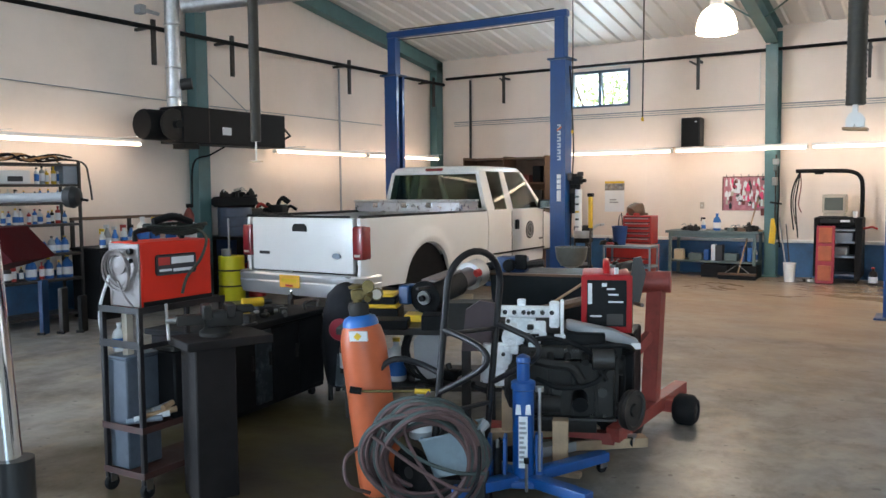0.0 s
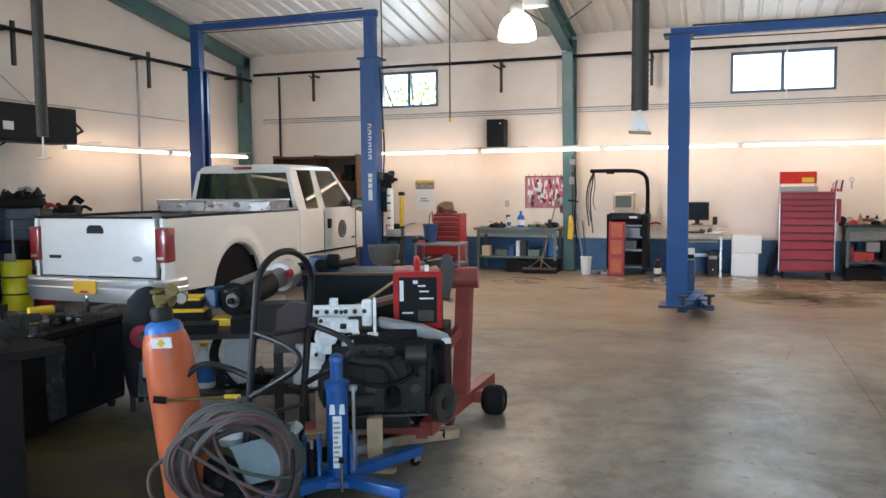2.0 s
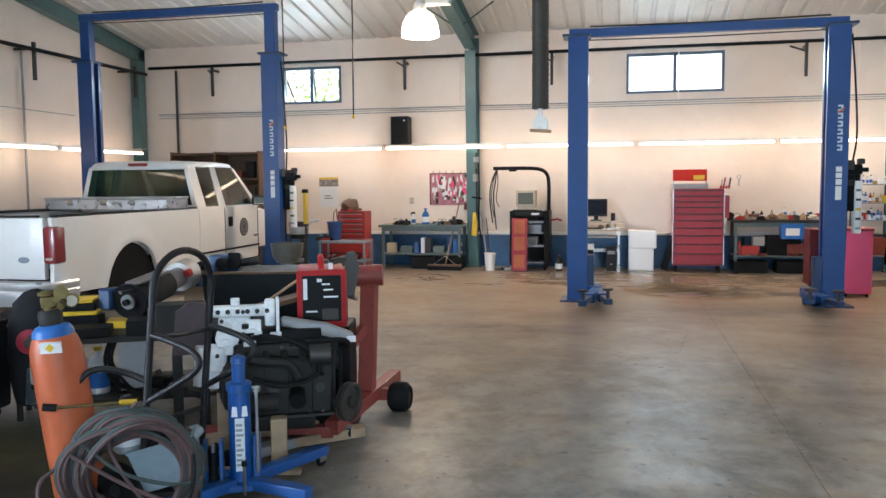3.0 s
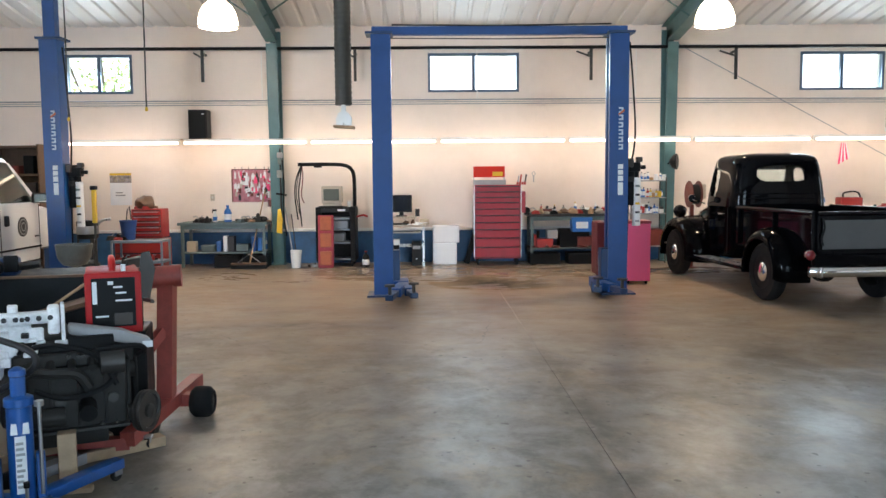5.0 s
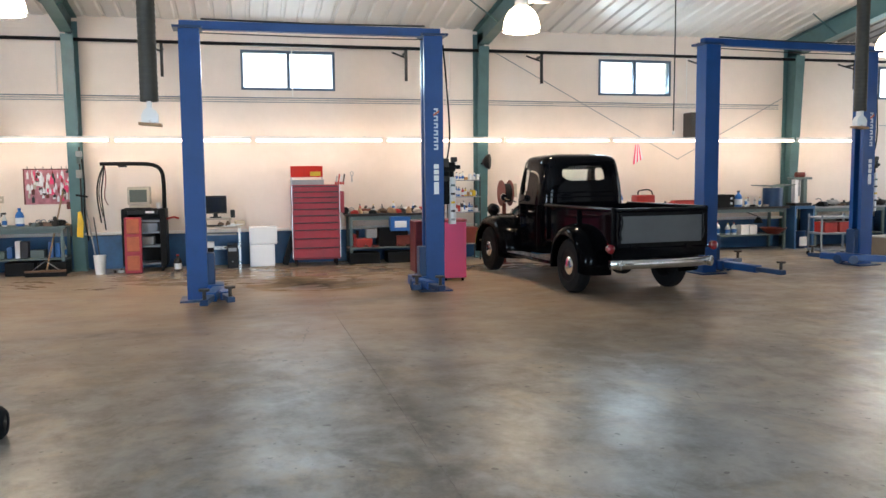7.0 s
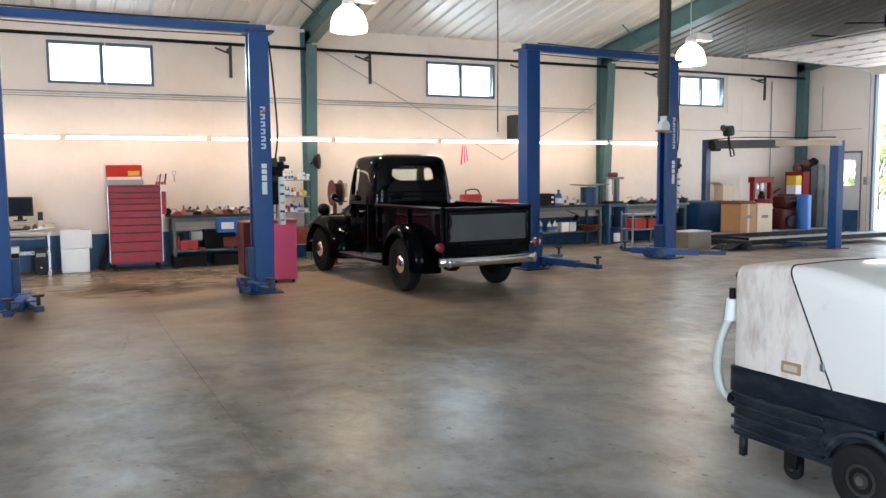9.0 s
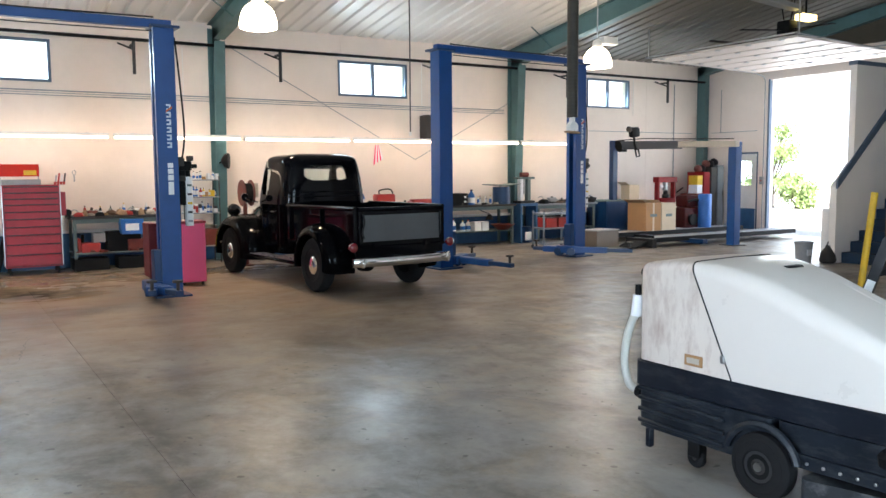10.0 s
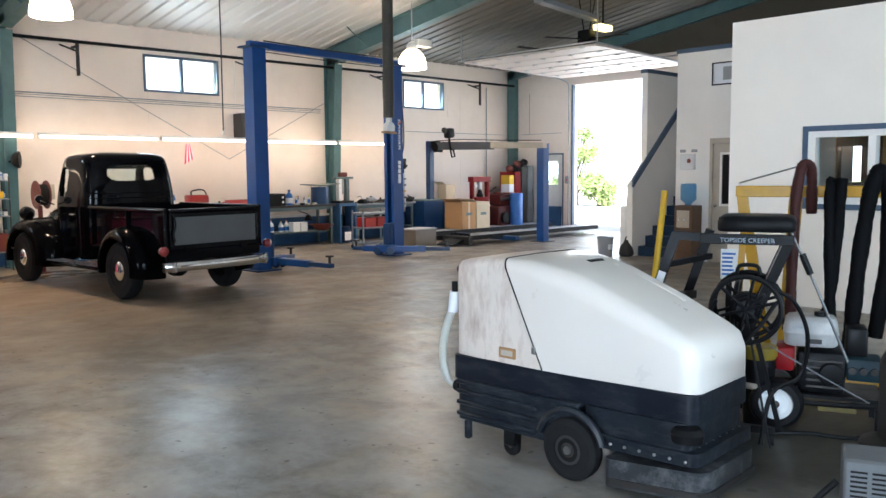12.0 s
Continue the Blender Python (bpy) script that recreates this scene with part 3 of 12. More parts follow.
def steel_frame(x, w=0.2, knee=0.42, foot=0.2, deep=0.36):
    """A tapered portal frame: column at the wall, haunch and rafter to the ridge."""
    f = thing("steel_frame", x, 0, 0, 0, "teal painted tapered steel portal frame", "steel frame", "portal frames of the hall", "structure")
    yi, zt = NORTH - 0.035, EAVE - 0.10

    def zc(y):
        return EAVE + SLOPE * (NORTH - y) - 0.03
    # column: web, outer and inner flange
    part("column_web", P([(yi - foot, 0.0), (yi, 0.0), (yi, zt), (yi - knee, zt)], -0.008, 0.008, "yz"), M_TEAL, f)
    part("column_flange", B((-w / 2, yi - 0.014, 0.0, w / 2, yi, zt)), M_TEAL, f)
    part("column_flange", P([(yi - foot, 0.0), (yi - foot - 0.014, 0.0), (yi - knee - 0.014, zt - 0.28), (yi - knee, zt - 0.28)], -w / 2, w / 2, "yz"), M_TEAL, f)
    part("base_plate", B((-w / 2 - 0.04, yi - foot - 0.06, 0.0, w / 2 + 0.04, yi, 0.02)), M_TEAL, f)
    # rafter
    y1 = RIDGE_Y
    part("rafter_web", P([(yi, zc(yi)), (y1, zc(y1)), (y1, zc(y1) - deep), (yi - knee, zc(yi - knee) - deep - 0.02), (yi, zc(yi) - deep)], -0.008, 0.008, "yz"), M_TEAL, f)
    part("rafter_flange", P([(yi, zc(yi)), (y1, zc(y1)), (y1, zc(y1) - 0.014), (yi, zc(yi) - 0.014)], -w / 2, w / 2, "yz"), M_TEAL, f)
    part("rafter_flange", P([(yi - knee, zc(yi - knee) - deep - 0.02), (y1, zc(y1) - deep), (y1, zc(y1) - deep - 0.014), (yi - knee, zc(yi - knee) - deep - 0.034)], -w / 2, w / 2, "yz"), M_TEAL, f)
    # flange braces up to the roof
    for y in (NORTH - 1.6, NORTH - 4.4, NORTH - 7.2):
        for s in (-1, 1):
            part("flange_brace", T([(0.08 * s, y, zc(y) - deep), (0.62 * s, y, zc(y) + 0.01)], r=0.014, seg=5), M_TEAL, f)
    return f


for x in COLUMNS:
    steel_frame(x)
# end frames stand against the gables
for x, s in ((WEST, 1), (EAST, -1)):
    f = thing("gable_frame", x, 0, 0, 0, "teal painted steel frame along the gable wall", "steel frame", "portal frames of the hall", "structure")
    a, b = sorted((0.03 * s, 0.21 * s))
    part("column", B((a, NORTH - 0.29, 0, b, NORTH - 0.035, EAVE - 0.05), bevel=0.004), M_TEAL, f)
    part("rafter", P([(NORTH - 0.035, EAVE - 0.03), (RIDGE_Y, zr - 0.03), (RIDGE_Y, zr - 0.33), (NORTH - 0.035, EAVE - 0.28)], a, b, "yz"), M_TEAL, f)
    part("rafter", P([(SOUTH + 0.035, EAVE - 0.03), (RIDGE_Y, zr - 0.03), (RIDGE_Y, zr - 0.33), (SOUTH + 0.035, EAVE - 0.28)], a, b, "yz"), M_TEAL, f)
    if s > 0:
        part("column", B((0.03, 8.56, 0, 0.24, 8.79, ceiling_z(8.7) - 0.3), bevel=0.004), M_TEAL, f)


def window_high(n, a, b):
    w = thing(f"window_{n}", a, NORTH, SILL_N, 0, "high two-pane sliding window in a dark blue metal frame", "window", "", "structure")
    W, Hh = b - a, HEAD_N - SILL_N
    t = 0.045
    part("window_frame", B((0, -0.02, 0, W, 0.09, t), (0, -0.02, Hh - t, W, 0.09, Hh), (0, -0.02, t, t, 0.09, Hh - t), (W - t, -0.02, t, W, 0.09, Hh - t)), M_TRIM, w)
    part("mullion", B((W / 2 - 0.03, 0.0, t, W / 2 + 0.03, 0.07, Hh - t)), M_TRIM, w)
    for x0, x1 in ((t, W / 2 - 0.03), (W / 2 + 0.03, W - t)):
        p = part("pane", B((x0, 0.03, t, x1, 0.036, Hh - t)), M_GLASS, w)
        p.visible_shadow = False


for i, (a, b) in enumerate(WINDOWS_N):
    window_high(i + 1, a, b)

M_DOORSKIN = mat("cream_door_skin", (0.66, 0.60, 0.56), 0.5, vary=0.05, scale=2, dirt=0.2, dirt_color=(0.4, 0.35, 0.3))
# open sectional overhead door under the roof of the east bay
door = thing("overhead_door", EAST, 0, 0, 0, "white sectional overhead door rolled up under the roof", "overhead door", "", "structure")
ya, yb, zh = DOOR_E
for k in range(6):
    x1 = -0.45 - k * 0.62
    z = 4.02 + 0.012 * k
    part("panel", B((x1 - 0.61, ya + 0.02, z, x1, yb - 0.02, z + 0.045), bevel=0.004), M_DOORSKIN, door)
    for y in np.linspace(ya + 0.35, yb - 0.35, 5):
        part("hinge", B((x1 - 0.655, y - 0.04, z - 0.025, x1 - 0.575, y + 0.04, z - 0.001)), M_GALV, door)
for y in (ya - 0.04, yb + 0.04):
    part("track", T([(-0.10, y, 0.05), (-0.10, y, zh - 0.12)] + arc((-0.28, y, zh - 0.09), 0.18, 0, 90, 6)[1:] + [(-0.5, y, zh + 0.13)] + [(-4.3, y, zh + 0.26)], r=0.014, seg=6), M_GREY, door)
part("spring_shaft", C((-0.22, ya, zh + 0.42), (-0.22, yb, zh + 0.42), 0.02, 8), M_STEEL, door)
part("track_hanger", T([(-4.2, yb + 0.04, zh + 0.26), (-4.2, yb + 0.04, 4.85)], [(-4.2, ya - 0.04, zh + 0.26), (-4.2, ya - 0.04, 5.1)], [(-4.2, ya, zh + 0.28), (-4.2, yb, zh + 0.28)], r=0.016, seg=5), M_GALV, door)
part("rail", C((-0.45, (ya + yb) / 2, zh + 0.42), (-4.4, (ya + yb) / 2, zh + 0.36), 0.025, 6), M_DARKSTEEL, door)
setting("trim_door_jamb", B((EAST - 0.03, yb - 0.05, 0, EAST + 0.07, yb - 0.001, zh - 0.001), (EAST - 0.03, ya + 0.001, 0, EAST + 0.07, ya + 0.05, zh - 0.001)), M_TRIM, "slate-blue steel jambs of the overhead door", "trim")

# personnel door with a small window
d = thing("door_1", EAST, DOOR_P[0], 0, 0, "closed white steel door with a small window and a blue kick plate", "door", "", "structure")
w = DOOR_P[1] - DOOR_P[0]
part("leaf", wall_with_holes("y", 0.05, 0.045, 0.05, w - 0.05, 2.03, [(0.22, w - 0.22, 1.22, 1.86)]), M_WHITEPL, d)
part("frame", B((0.0, 0, 0, 0.2, 0.045, 2.08), (0.0, w - 0.045, 0, 0.2, w, 2.08), (0.0, 0.045, 2.035, 0.2, w - 0.045, 2.08)), M_TRIM, d)
pn = part("pane", B((0.065, 0.23, 1.23, 0.071, w - 0.23, 1.85)), M_GLASS, d)
pn.visible_shadow = False
part("kick_plate", B((0.036, 0.1, 0.08, 0.047, w - 0.1, 0.62)), M_WAINS, d)
part("door_handle", B((0.0, w - 0.16, 0.98, 0.045, w - 0.08, 1.06), bevel=0.01), M_STEEL, d)

# ---- office block and stair ----
OX, OY, OTOP = 13.2, 7.58, 3.62           # set-back wall with the office door
WX, WY, WTOP = 9.6, 4.79, 3.36            # nearer wall with the counter window
DY = (6.0, 6.93)                           # office door
WIN = (0.6, 3.84, 1.2, 2.02)               # counter window: from, to, sill, head
setting("wall_office_back", wall_with_holes("y", OX, 0.14, WY - 0.14, OY, OTOP, [(DY[0], DY[1], 0, 2.08), (4.70, 5.4, 1.1, 2.2)]), M_OFFICE, "white partition wall with the office door", "wall")
def wall_round_window(x, depth, lo, hi, top, hole):
    """One joined wall slab facing west with a single opening through it."""
    a, b, s, h = hole
    bm = bmesh.new()
    loops = [[[bm.verts.new((xx, y, z)) for y, z in ring] for ring in (((lo, 0), (hi, 0), (hi, top), (lo, top)), ((a, s), (b, s), (b, h), (a, h)))] for xx in (x, x + depth)]
    for i in range(4):
        j = (i + 1) % 4
        for outer, inner in loops:
            bm.faces.new((outer[i], outer[j], inner[j], inner[i]))
        for k in (0, 1):
            bm.faces.new((loops[0][k][i], loops[0][k][j], loops[1][k][j], loops[1][k][i]))
    bmesh.ops.recalc_face_normals(bm, faces=list(bm.faces))
    return bm


# lighter, warmer copy of the office white, making up for missing light
setting("wall_office_front", wall_round_window(WX, 0.14, SOUTH, WY, WTOP, WIN), mat("lit_office_white", (0.95, 0.86, 0.77), 0.55, vary=0.03, scale=0.8, bump=0.06, bump_scale=30, dirt=0.08, dirt_color=(0.6, 0.52, 0.45), dirt_scale=1.1), "white partition wall with a counter window", "wall")
setting("wall_office_return", B((WX + 0.142, WY - 0.14, 0, OX - 0.002, WY, WTOP)), M_OFFICE, "white return wall of the office", "wall")
setting("wall_stair_side", B((OX + 0.142, OY - 0.14, 0, EAST - 0.26, OY, OTOP)), M_OFFICE, "white wall beside the stair", "wall")
setting("floor_loft", B((WX + 0.14, SOUTH, WTOP - 0.2, EAST - 0.02, WY - 0.142, WTOP - 0.02), (OX + 0.145, WY - 0.13, WTOP - 0.2, EAST - 0.02, OY - 0.142, WTOP - 0.02)), M_DARKWOOD, "dark timber loft deck above the office", "floor")
setting("trim_office", B((OX - 0.03, WY, OTOP, OX + 0.16, OY + 0.01, OTOP + 0.07), (OX + 0.165, OY - 0.15, OTOP, EAST - 0.3, OY + 0.01, OTOP + 0.07)), M_TRIM, "slate-blue cap on the office wall", "trim")
SW = 8.4
setting("wall_stair", P([(OX - 0.1, 0), (EAST - 0.3, 0), (EAST - 0.3, 3.4), (13.56, 3.4), (13.56, 1.74), (OX - 0.1, 1.32)], SW, SW + 0.12, "xz"), M_OFFICE, "white stair wall with a sloping top", "wall")
setting("trim_stair_cap", P([(OX - 0.13, 1.28), (OX - 0.13, 1.42), (14.75, 2.92), (14.75, 2.76)], SW - 0.04, SW - 0.002, "xz"), M_TRIM, "slate-blue sloping board on the stair wall", "trim")
setting("trim_stair_top", B((13.54, SW - 0.02, 3.4, EAST - 0.31, SW + 0.14, 3.47)), M_TRIM, "slate-blue cap on the stair wall", "trim")
M_STAIR = mat("worn_stair_blue", (0.018, 0.04, 0.075), 0.55, vary=0.2, scale=5, dirt=0.4, dirt_color=(0.03, 0.03, 0.03), spec=0.2)
st = thing("stair", OX + 0.1, 0, 0, 0, "blue painted timber stair up to the loft", "stair", "", "structure")
for k in range(14):
    part("step", B((0.25 * k, OY + 0.004, 0.18 * k, 0.25 * k + 0.3, SW - 0.004, 0.18 * (k + 1))), M_STAIR, st)

d = thing("door_2", OX, DY[0], 0, 0, "closed pale office door with a tall glass panel", "door", "", "structure")
w = DY[1] - DY[0]
part("leaf", wall_with_holes("y", 0.03, 0.045, 0.05, w - 0.05, 2.03, [(0.2, w - 0.2, 1.0, 1.86)]), M_BEIGE, d)
part("frame", B((-0.02, 0, 0, 0.16, 0.05, 2.13), (-0.02, w - 0.05, 0, 0.16, w, 2.13), (-0.02, 0.05, 2.035, 0.16, w - 0.05, 2.13)), M_BEIGE, d)
part("pane", B((0.045, 0.21, 1.01, 0.052, w - 0.21, 1.85)), M_BLACK, d, "dark glass panel")
part("glazing_bead", B((0.02, 0.17, 0.97, 0.029, 0.21, 1.89), (0.02, w - 0.21, 0.97, 0.029, w - 0.17, 1.89), (0.02, 0.21, 0.97, 0.029, w - 0.21, 1.01), (0.02, 0.21, 1.85, 0.029, w - 0.21, 1.89)), M_OFFICE, d)
kn = bmesh.new()
lathe(kn, [(0.012, 0), (0.012, -0.03), (0.03, -0.04), (0.032, -0.06), (0.015, -0.075)], 14, (0.03, w - 0.11, 0.98), "x")
part("door_handle", kn, M_STEEL, d)

# counter window of the office
cw = thing("window_5", WX, 0, 0, 0, "white office counter window with slate-blue casing", "window", "", "structure")
a, b, s, h = WIN
part("casing", B((-0.03, a - 0.06, h, -0.002, b + 0.06, h + 0.06), (-0.03, a - 0.06, s - 0.06, -0.002, b + 0.06, s), (-0.03, b, s, -0.002, b + 0.06, h), (-0.03, a - 0.06, s, -0.002, a, h)), M_TRIM, cw)
part("window_frame", B((-0.015, a, h - 0.07, 0.12, b, h), (-0.015, a, s, 0.12, b, s + 0.09), (-0.015, b - 0.08, s + 0.09, 0.12, b, h - 0.07), (-0.015, a, s + 0.09, 0.12, a + 0.08, h - 0.07)), M_OFFICE, cw)
for y in (3.16, 2.4, 1.5):
    part("mullion", B((-0.01, y - 0.04, s + 0.09, 0.11, y + 0.04, h - 0.07)), M_OFFICE, cw)
for y0, y1 in ((3.2, 3.76), (2.44, 3.12), (1.54, 2.36), (0.68, 1.46)):
    p = part("pane", B((0.06, y0, s + 0.09, 0.066, y1, h - 0.07)), M_GLASS, cw)
    p.visible_shadow = False
M_OCHRE = mat("office_ochre_wall", (0.40, 0.23, 0.08), 0.7, vary=0.06, scale=2)
setting("wall_office_inner", wall_with_holes("y", 12.6, 0.1, SOUTH, WY - 0.145, WTOP - 0.22, [(4.0, 4.62, 1.2, 2.05)]), M_OCHRE, "ochre inner wall of the office", "wall")
iw = thing("window_6", 12.6, 4.0, 1.2, 0, "dark framed inner office window", "window", "", "structure")
part("window_frame", B((-0.03, 0.002, 0.002, 0.1, 0.27, 0.848), (-0.03, 0.59, 0.002, 0.1, 0.618, 0.848), (-0.03, 0.27, 0.002, 0.1, 0.59, 0.2), (-0.03, 0.27, 0.72, 0.1, 0.59, 0.848)), M_DARKWOOD, iw)

# dark panel before the gable, standing in for the gloom above the loft
M_GLOOM = mat("loft_gloom_brown", (0.085, 0.07, 0.05), 0.8, vary=0.25, scale=2, dirt=0.4, dirt_color=(0.04, 0.035, 0.03))
setting("wall_loft_end", P([(SOUTH + 0.05, WTOP), (9.6, WTOP), (9.6, 4.42), (14.6, 4.42), (14.6, ceiling_z(14.6) - 0.02), (RIDGE_Y, zr - 0.02), (SOUTH + 0.05, EAVE - 0.02)], EAST - 0.03, EAST - 0.005, "yz"), M_GLOOM, "dark panel standing in for the gloom above the loft", "wall")

# ---- outdoors ----
M_LAWN = mat("dry_lawn", (0.26, 0.30, 0.14), 0.9, vary=0.2, scale=2, bump=0.4, bump_scale=40)
M_YARD = mat("pale_gravel_yard", (0.62, 0.59, 0.54), 0.9, vary=0.1, scale=3, bump=0.4, bump_scale=70, dirt=0.2)
bm = bmesh.new()
for k, (ra, rb) in enumerate(((0.0, 400.0), (400.0, 3000.0))):
    rings = []
    for r in (max(ra, 0.01), rb):
        rings.append([bm.verts.new((4 + r * math.cos(q), 5 + r * math.sin(q), -0.32)) for q in (2 * math.pi * i / 48 for i in range(48))])
    for i in range(48):
        j = (i + 1) % 48
        bm.faces.new((rings[0][i], rings[0][j], rings[1][j], rings[1][i]))
setting("ground", bm, M_LAWN, "sunlit grassy ground round the building", "ground")
setting("pavement", B((EAST + 0.3, 2, -0.31, EAST + 45, 60, -0.02), (WEST - 3, SOUTH - 14, -0.31, EAST + 0.29, SOUTH - 0.3, -0.02)), M_YARD, "pale sunlit yard outside the doors", "pavement")

M_LEAF = mat("tree_leaves", (0.34, 0.44, 0.17), 0.6, vary=0.3, scale=1.2)
M_BARK = mat("bark", (0.12, 0.085, 0.06), 0.9, vary=0.3, scale=8, bump=0.6)


def tree(x, y, height, spread, seed, label):
    t = thing("tree", x, y, -0.3, 0, label, "tree", "trees outside")
    rnd = random.Random(seed)
    bm = bmesh.new()
    cyl(bm, (0, 0, 0), (0.05, 0.02, height * 0.45), 0.14, 0.09, 9)
    tips = []
    for k in range(9):
        q, up = k * 2.4 + rnd.random(), rnd.uniform(0.35, 0.95)
        tip = Vector((math.cos(q) * spread * rnd.uniform(0.4, 0.8), math.sin(q) * spread * rnd.uniform(0.4, 0.8), height * up))
        tube(bm, smooth_line([(0.03, 0.01, height * up * 0.45), tip * 0.55 + Vector((0, 0, height * 0.12)), tip], 3), 0.035, 5)
        tips.append(tip)
    part("trunk", bm, M_BARK, t)
    verts, faces = [], []
    for tip in tips:
        for _ in range(330):
            c = tip + Vector((rnd.gauss(0, 1), rnd.gauss(0, 1), rnd.gauss(0, 0.8))) * spread * 0.22
            n1 = Vector((rnd.gauss(0, 1), rnd.gauss(0, 1), rnd.gauss(0, 1))).normalized() * rnd.uniform(0.05, 0.11)
            n2 = n1.cross(Vector((rnd.gauss(0, 1), rnd.gauss(0, 1), rnd.gauss(0, 1)))).normalized() * 0.05
            i = len(verts)
            verts += [c - n1, c + n2, c + n1, c - n2]
            faces.append((i, i + 1, i + 2, i + 3))
    me = bpy.data.meshes.new("crown")
    me.from_pydata([tuple(v) for v in verts], [], faces)
    me.materials.append(M_LEAF)
    ob = new("crown", me)
    ob.parent = t
    return t


bm = bmesh.new()
rings = [[(4 + 150 * math.cos(radians(q)), 5 + 150 * math.sin(radians(q)), z) for q in range(-20, 171, 5)] for z in (-0.4, 70)]
loft(bm, rings, caps=False, closed=False)
setting("backdrop", bm, glow("bright_haze", (0.72, 0.86, 1.0), 1.35), "bright hazy summer sky beyond the yard", "backdrop")

tree(31.0, 22.9, 4.1, 1.1, 1, "young green leafy tree in the sunny yard")
tree(31.0, 21.6, 1.5, 0.8, 2, "low green bush at the edge of the yard")
tree(-9.0, 24.0, 7.5, 2.6, 3, "green leafy tree outside the high window")


# ---- lifts ----
M_LETTER = mat("pale_blue_print", (0.52, 0.60, 0.72), 0.5, vary=0.2, scale=20)

def bars(parent, x0, x1, y, z0, z1, n, material=None, name="print_bar", axis="x"):
    """Unreadable writing as plain bars on an upright face."""
    rnd = random.Random(int(abs(x0) * 1000) + n)
    h = (z1 - z0) / n
    for k in range(n):
        e = x0 + (x1 - x0) * rnd.uniform(0.55, 1.0)
        zz = z1 - h * (k + 0.75)
        bx = (x0, y - 0.002, zz, e, y, zz + h * 0.5) if axis == "x" else (y - 0.002, x0, zz, y, e, zz + h * 0.5)
        part(name, B(bx), material or M_INK, parent)


def lift_post(side, h, ext=0.0):
    """One post with carriage, arms folded along the floor; local x points at the other post."""
    p = new("post")
    s = side
    w, dp = 0.26, 0.25
    part("base_plate", B((-0.22, -0.25, 0, 0.24, 0.25, 0.022)), M_LIFTD, p)
    t = 0.02
    part("column", P([(-w / 2, -dp / 2), (w / 2, -dp / 2), (w / 2, -dp / 2 + 0.07), (w / 2 - t, -dp / 2 + 0.07), (w / 2 - t, -dp / 2 + t), (-w / 2 + t, -dp / 2 + t),
                      (-w / 2 + t, dp / 2 - t), (w / 2 - t, dp / 2 - t), (w / 2 - t, dp / 2 - 0.07), (w / 2, dp / 2 - 0.07), (w / 2, dp / 2), (-w / 2, dp / 2)], 0.02, h, "xy"), M_LIFT, p)
    part("cylinder_rod", C((0, 0, 0.03), (0, 0, h - 0.2), 0.035, 10), M_STEEL, p)
    part("carriage", B((-0.08, -dp / 2 + 0.03, 0.08, w / 2 + 0.09, dp / 2 - 0.03, 0.62), bevel=0.01), M_LIFTD, p)
    part("top_plate", B((-w / 2 - 0.07, -dp / 2 - 0.05, h, w / 2 + 0.03, dp / 2 + 0.05, h + 0.03)), M_LIFTD, p)
    part("arm_bracket", B((w / 2 + 0.0, -0.20, 0.07, w / 2 + 0.2, 0.20, 0.21), bevel=0.012), M_LIFT, p)
    if ext:
        part("extension", B((-0.09, -0.08, h + 0.03, 0.08, 0.08, h + ext), bevel=0.006), M_LIFT, p)
    return p


def lift_arm(parent, x, y, ang, length, z=0.09):
    m = pose(x, y, z, 0, 0, ang)
    a = part("arm", B((0, -0.07, 0, length * 0.6, 0.07, 0.11), bevel=0.01), M_LIFT, parent, m=m)
    part("arm_slide", B((length * 0.55, -0.05, 0.02, length, 0.05, 0.09), bevel=0.008), M_LIFTD, a)
    bm = C((length - 0.06, 0, 0.09), (length - 0.06, 0, 0.19), 0.022, 10)
    cyl(bm, (length - 0.06, 0, 0.19), (length - 0.06, 0, 0.215), 0.065, None, 14)
    part("pad", bm, M_DARKSTEEL, a)
    for q in (-0.085, 0.05):
        part("guard_roller", C((0.02, q, 0.02), (0.02, q + 0.035, 0.02), 0.075, 14), M_LIFTD, a)
    return a


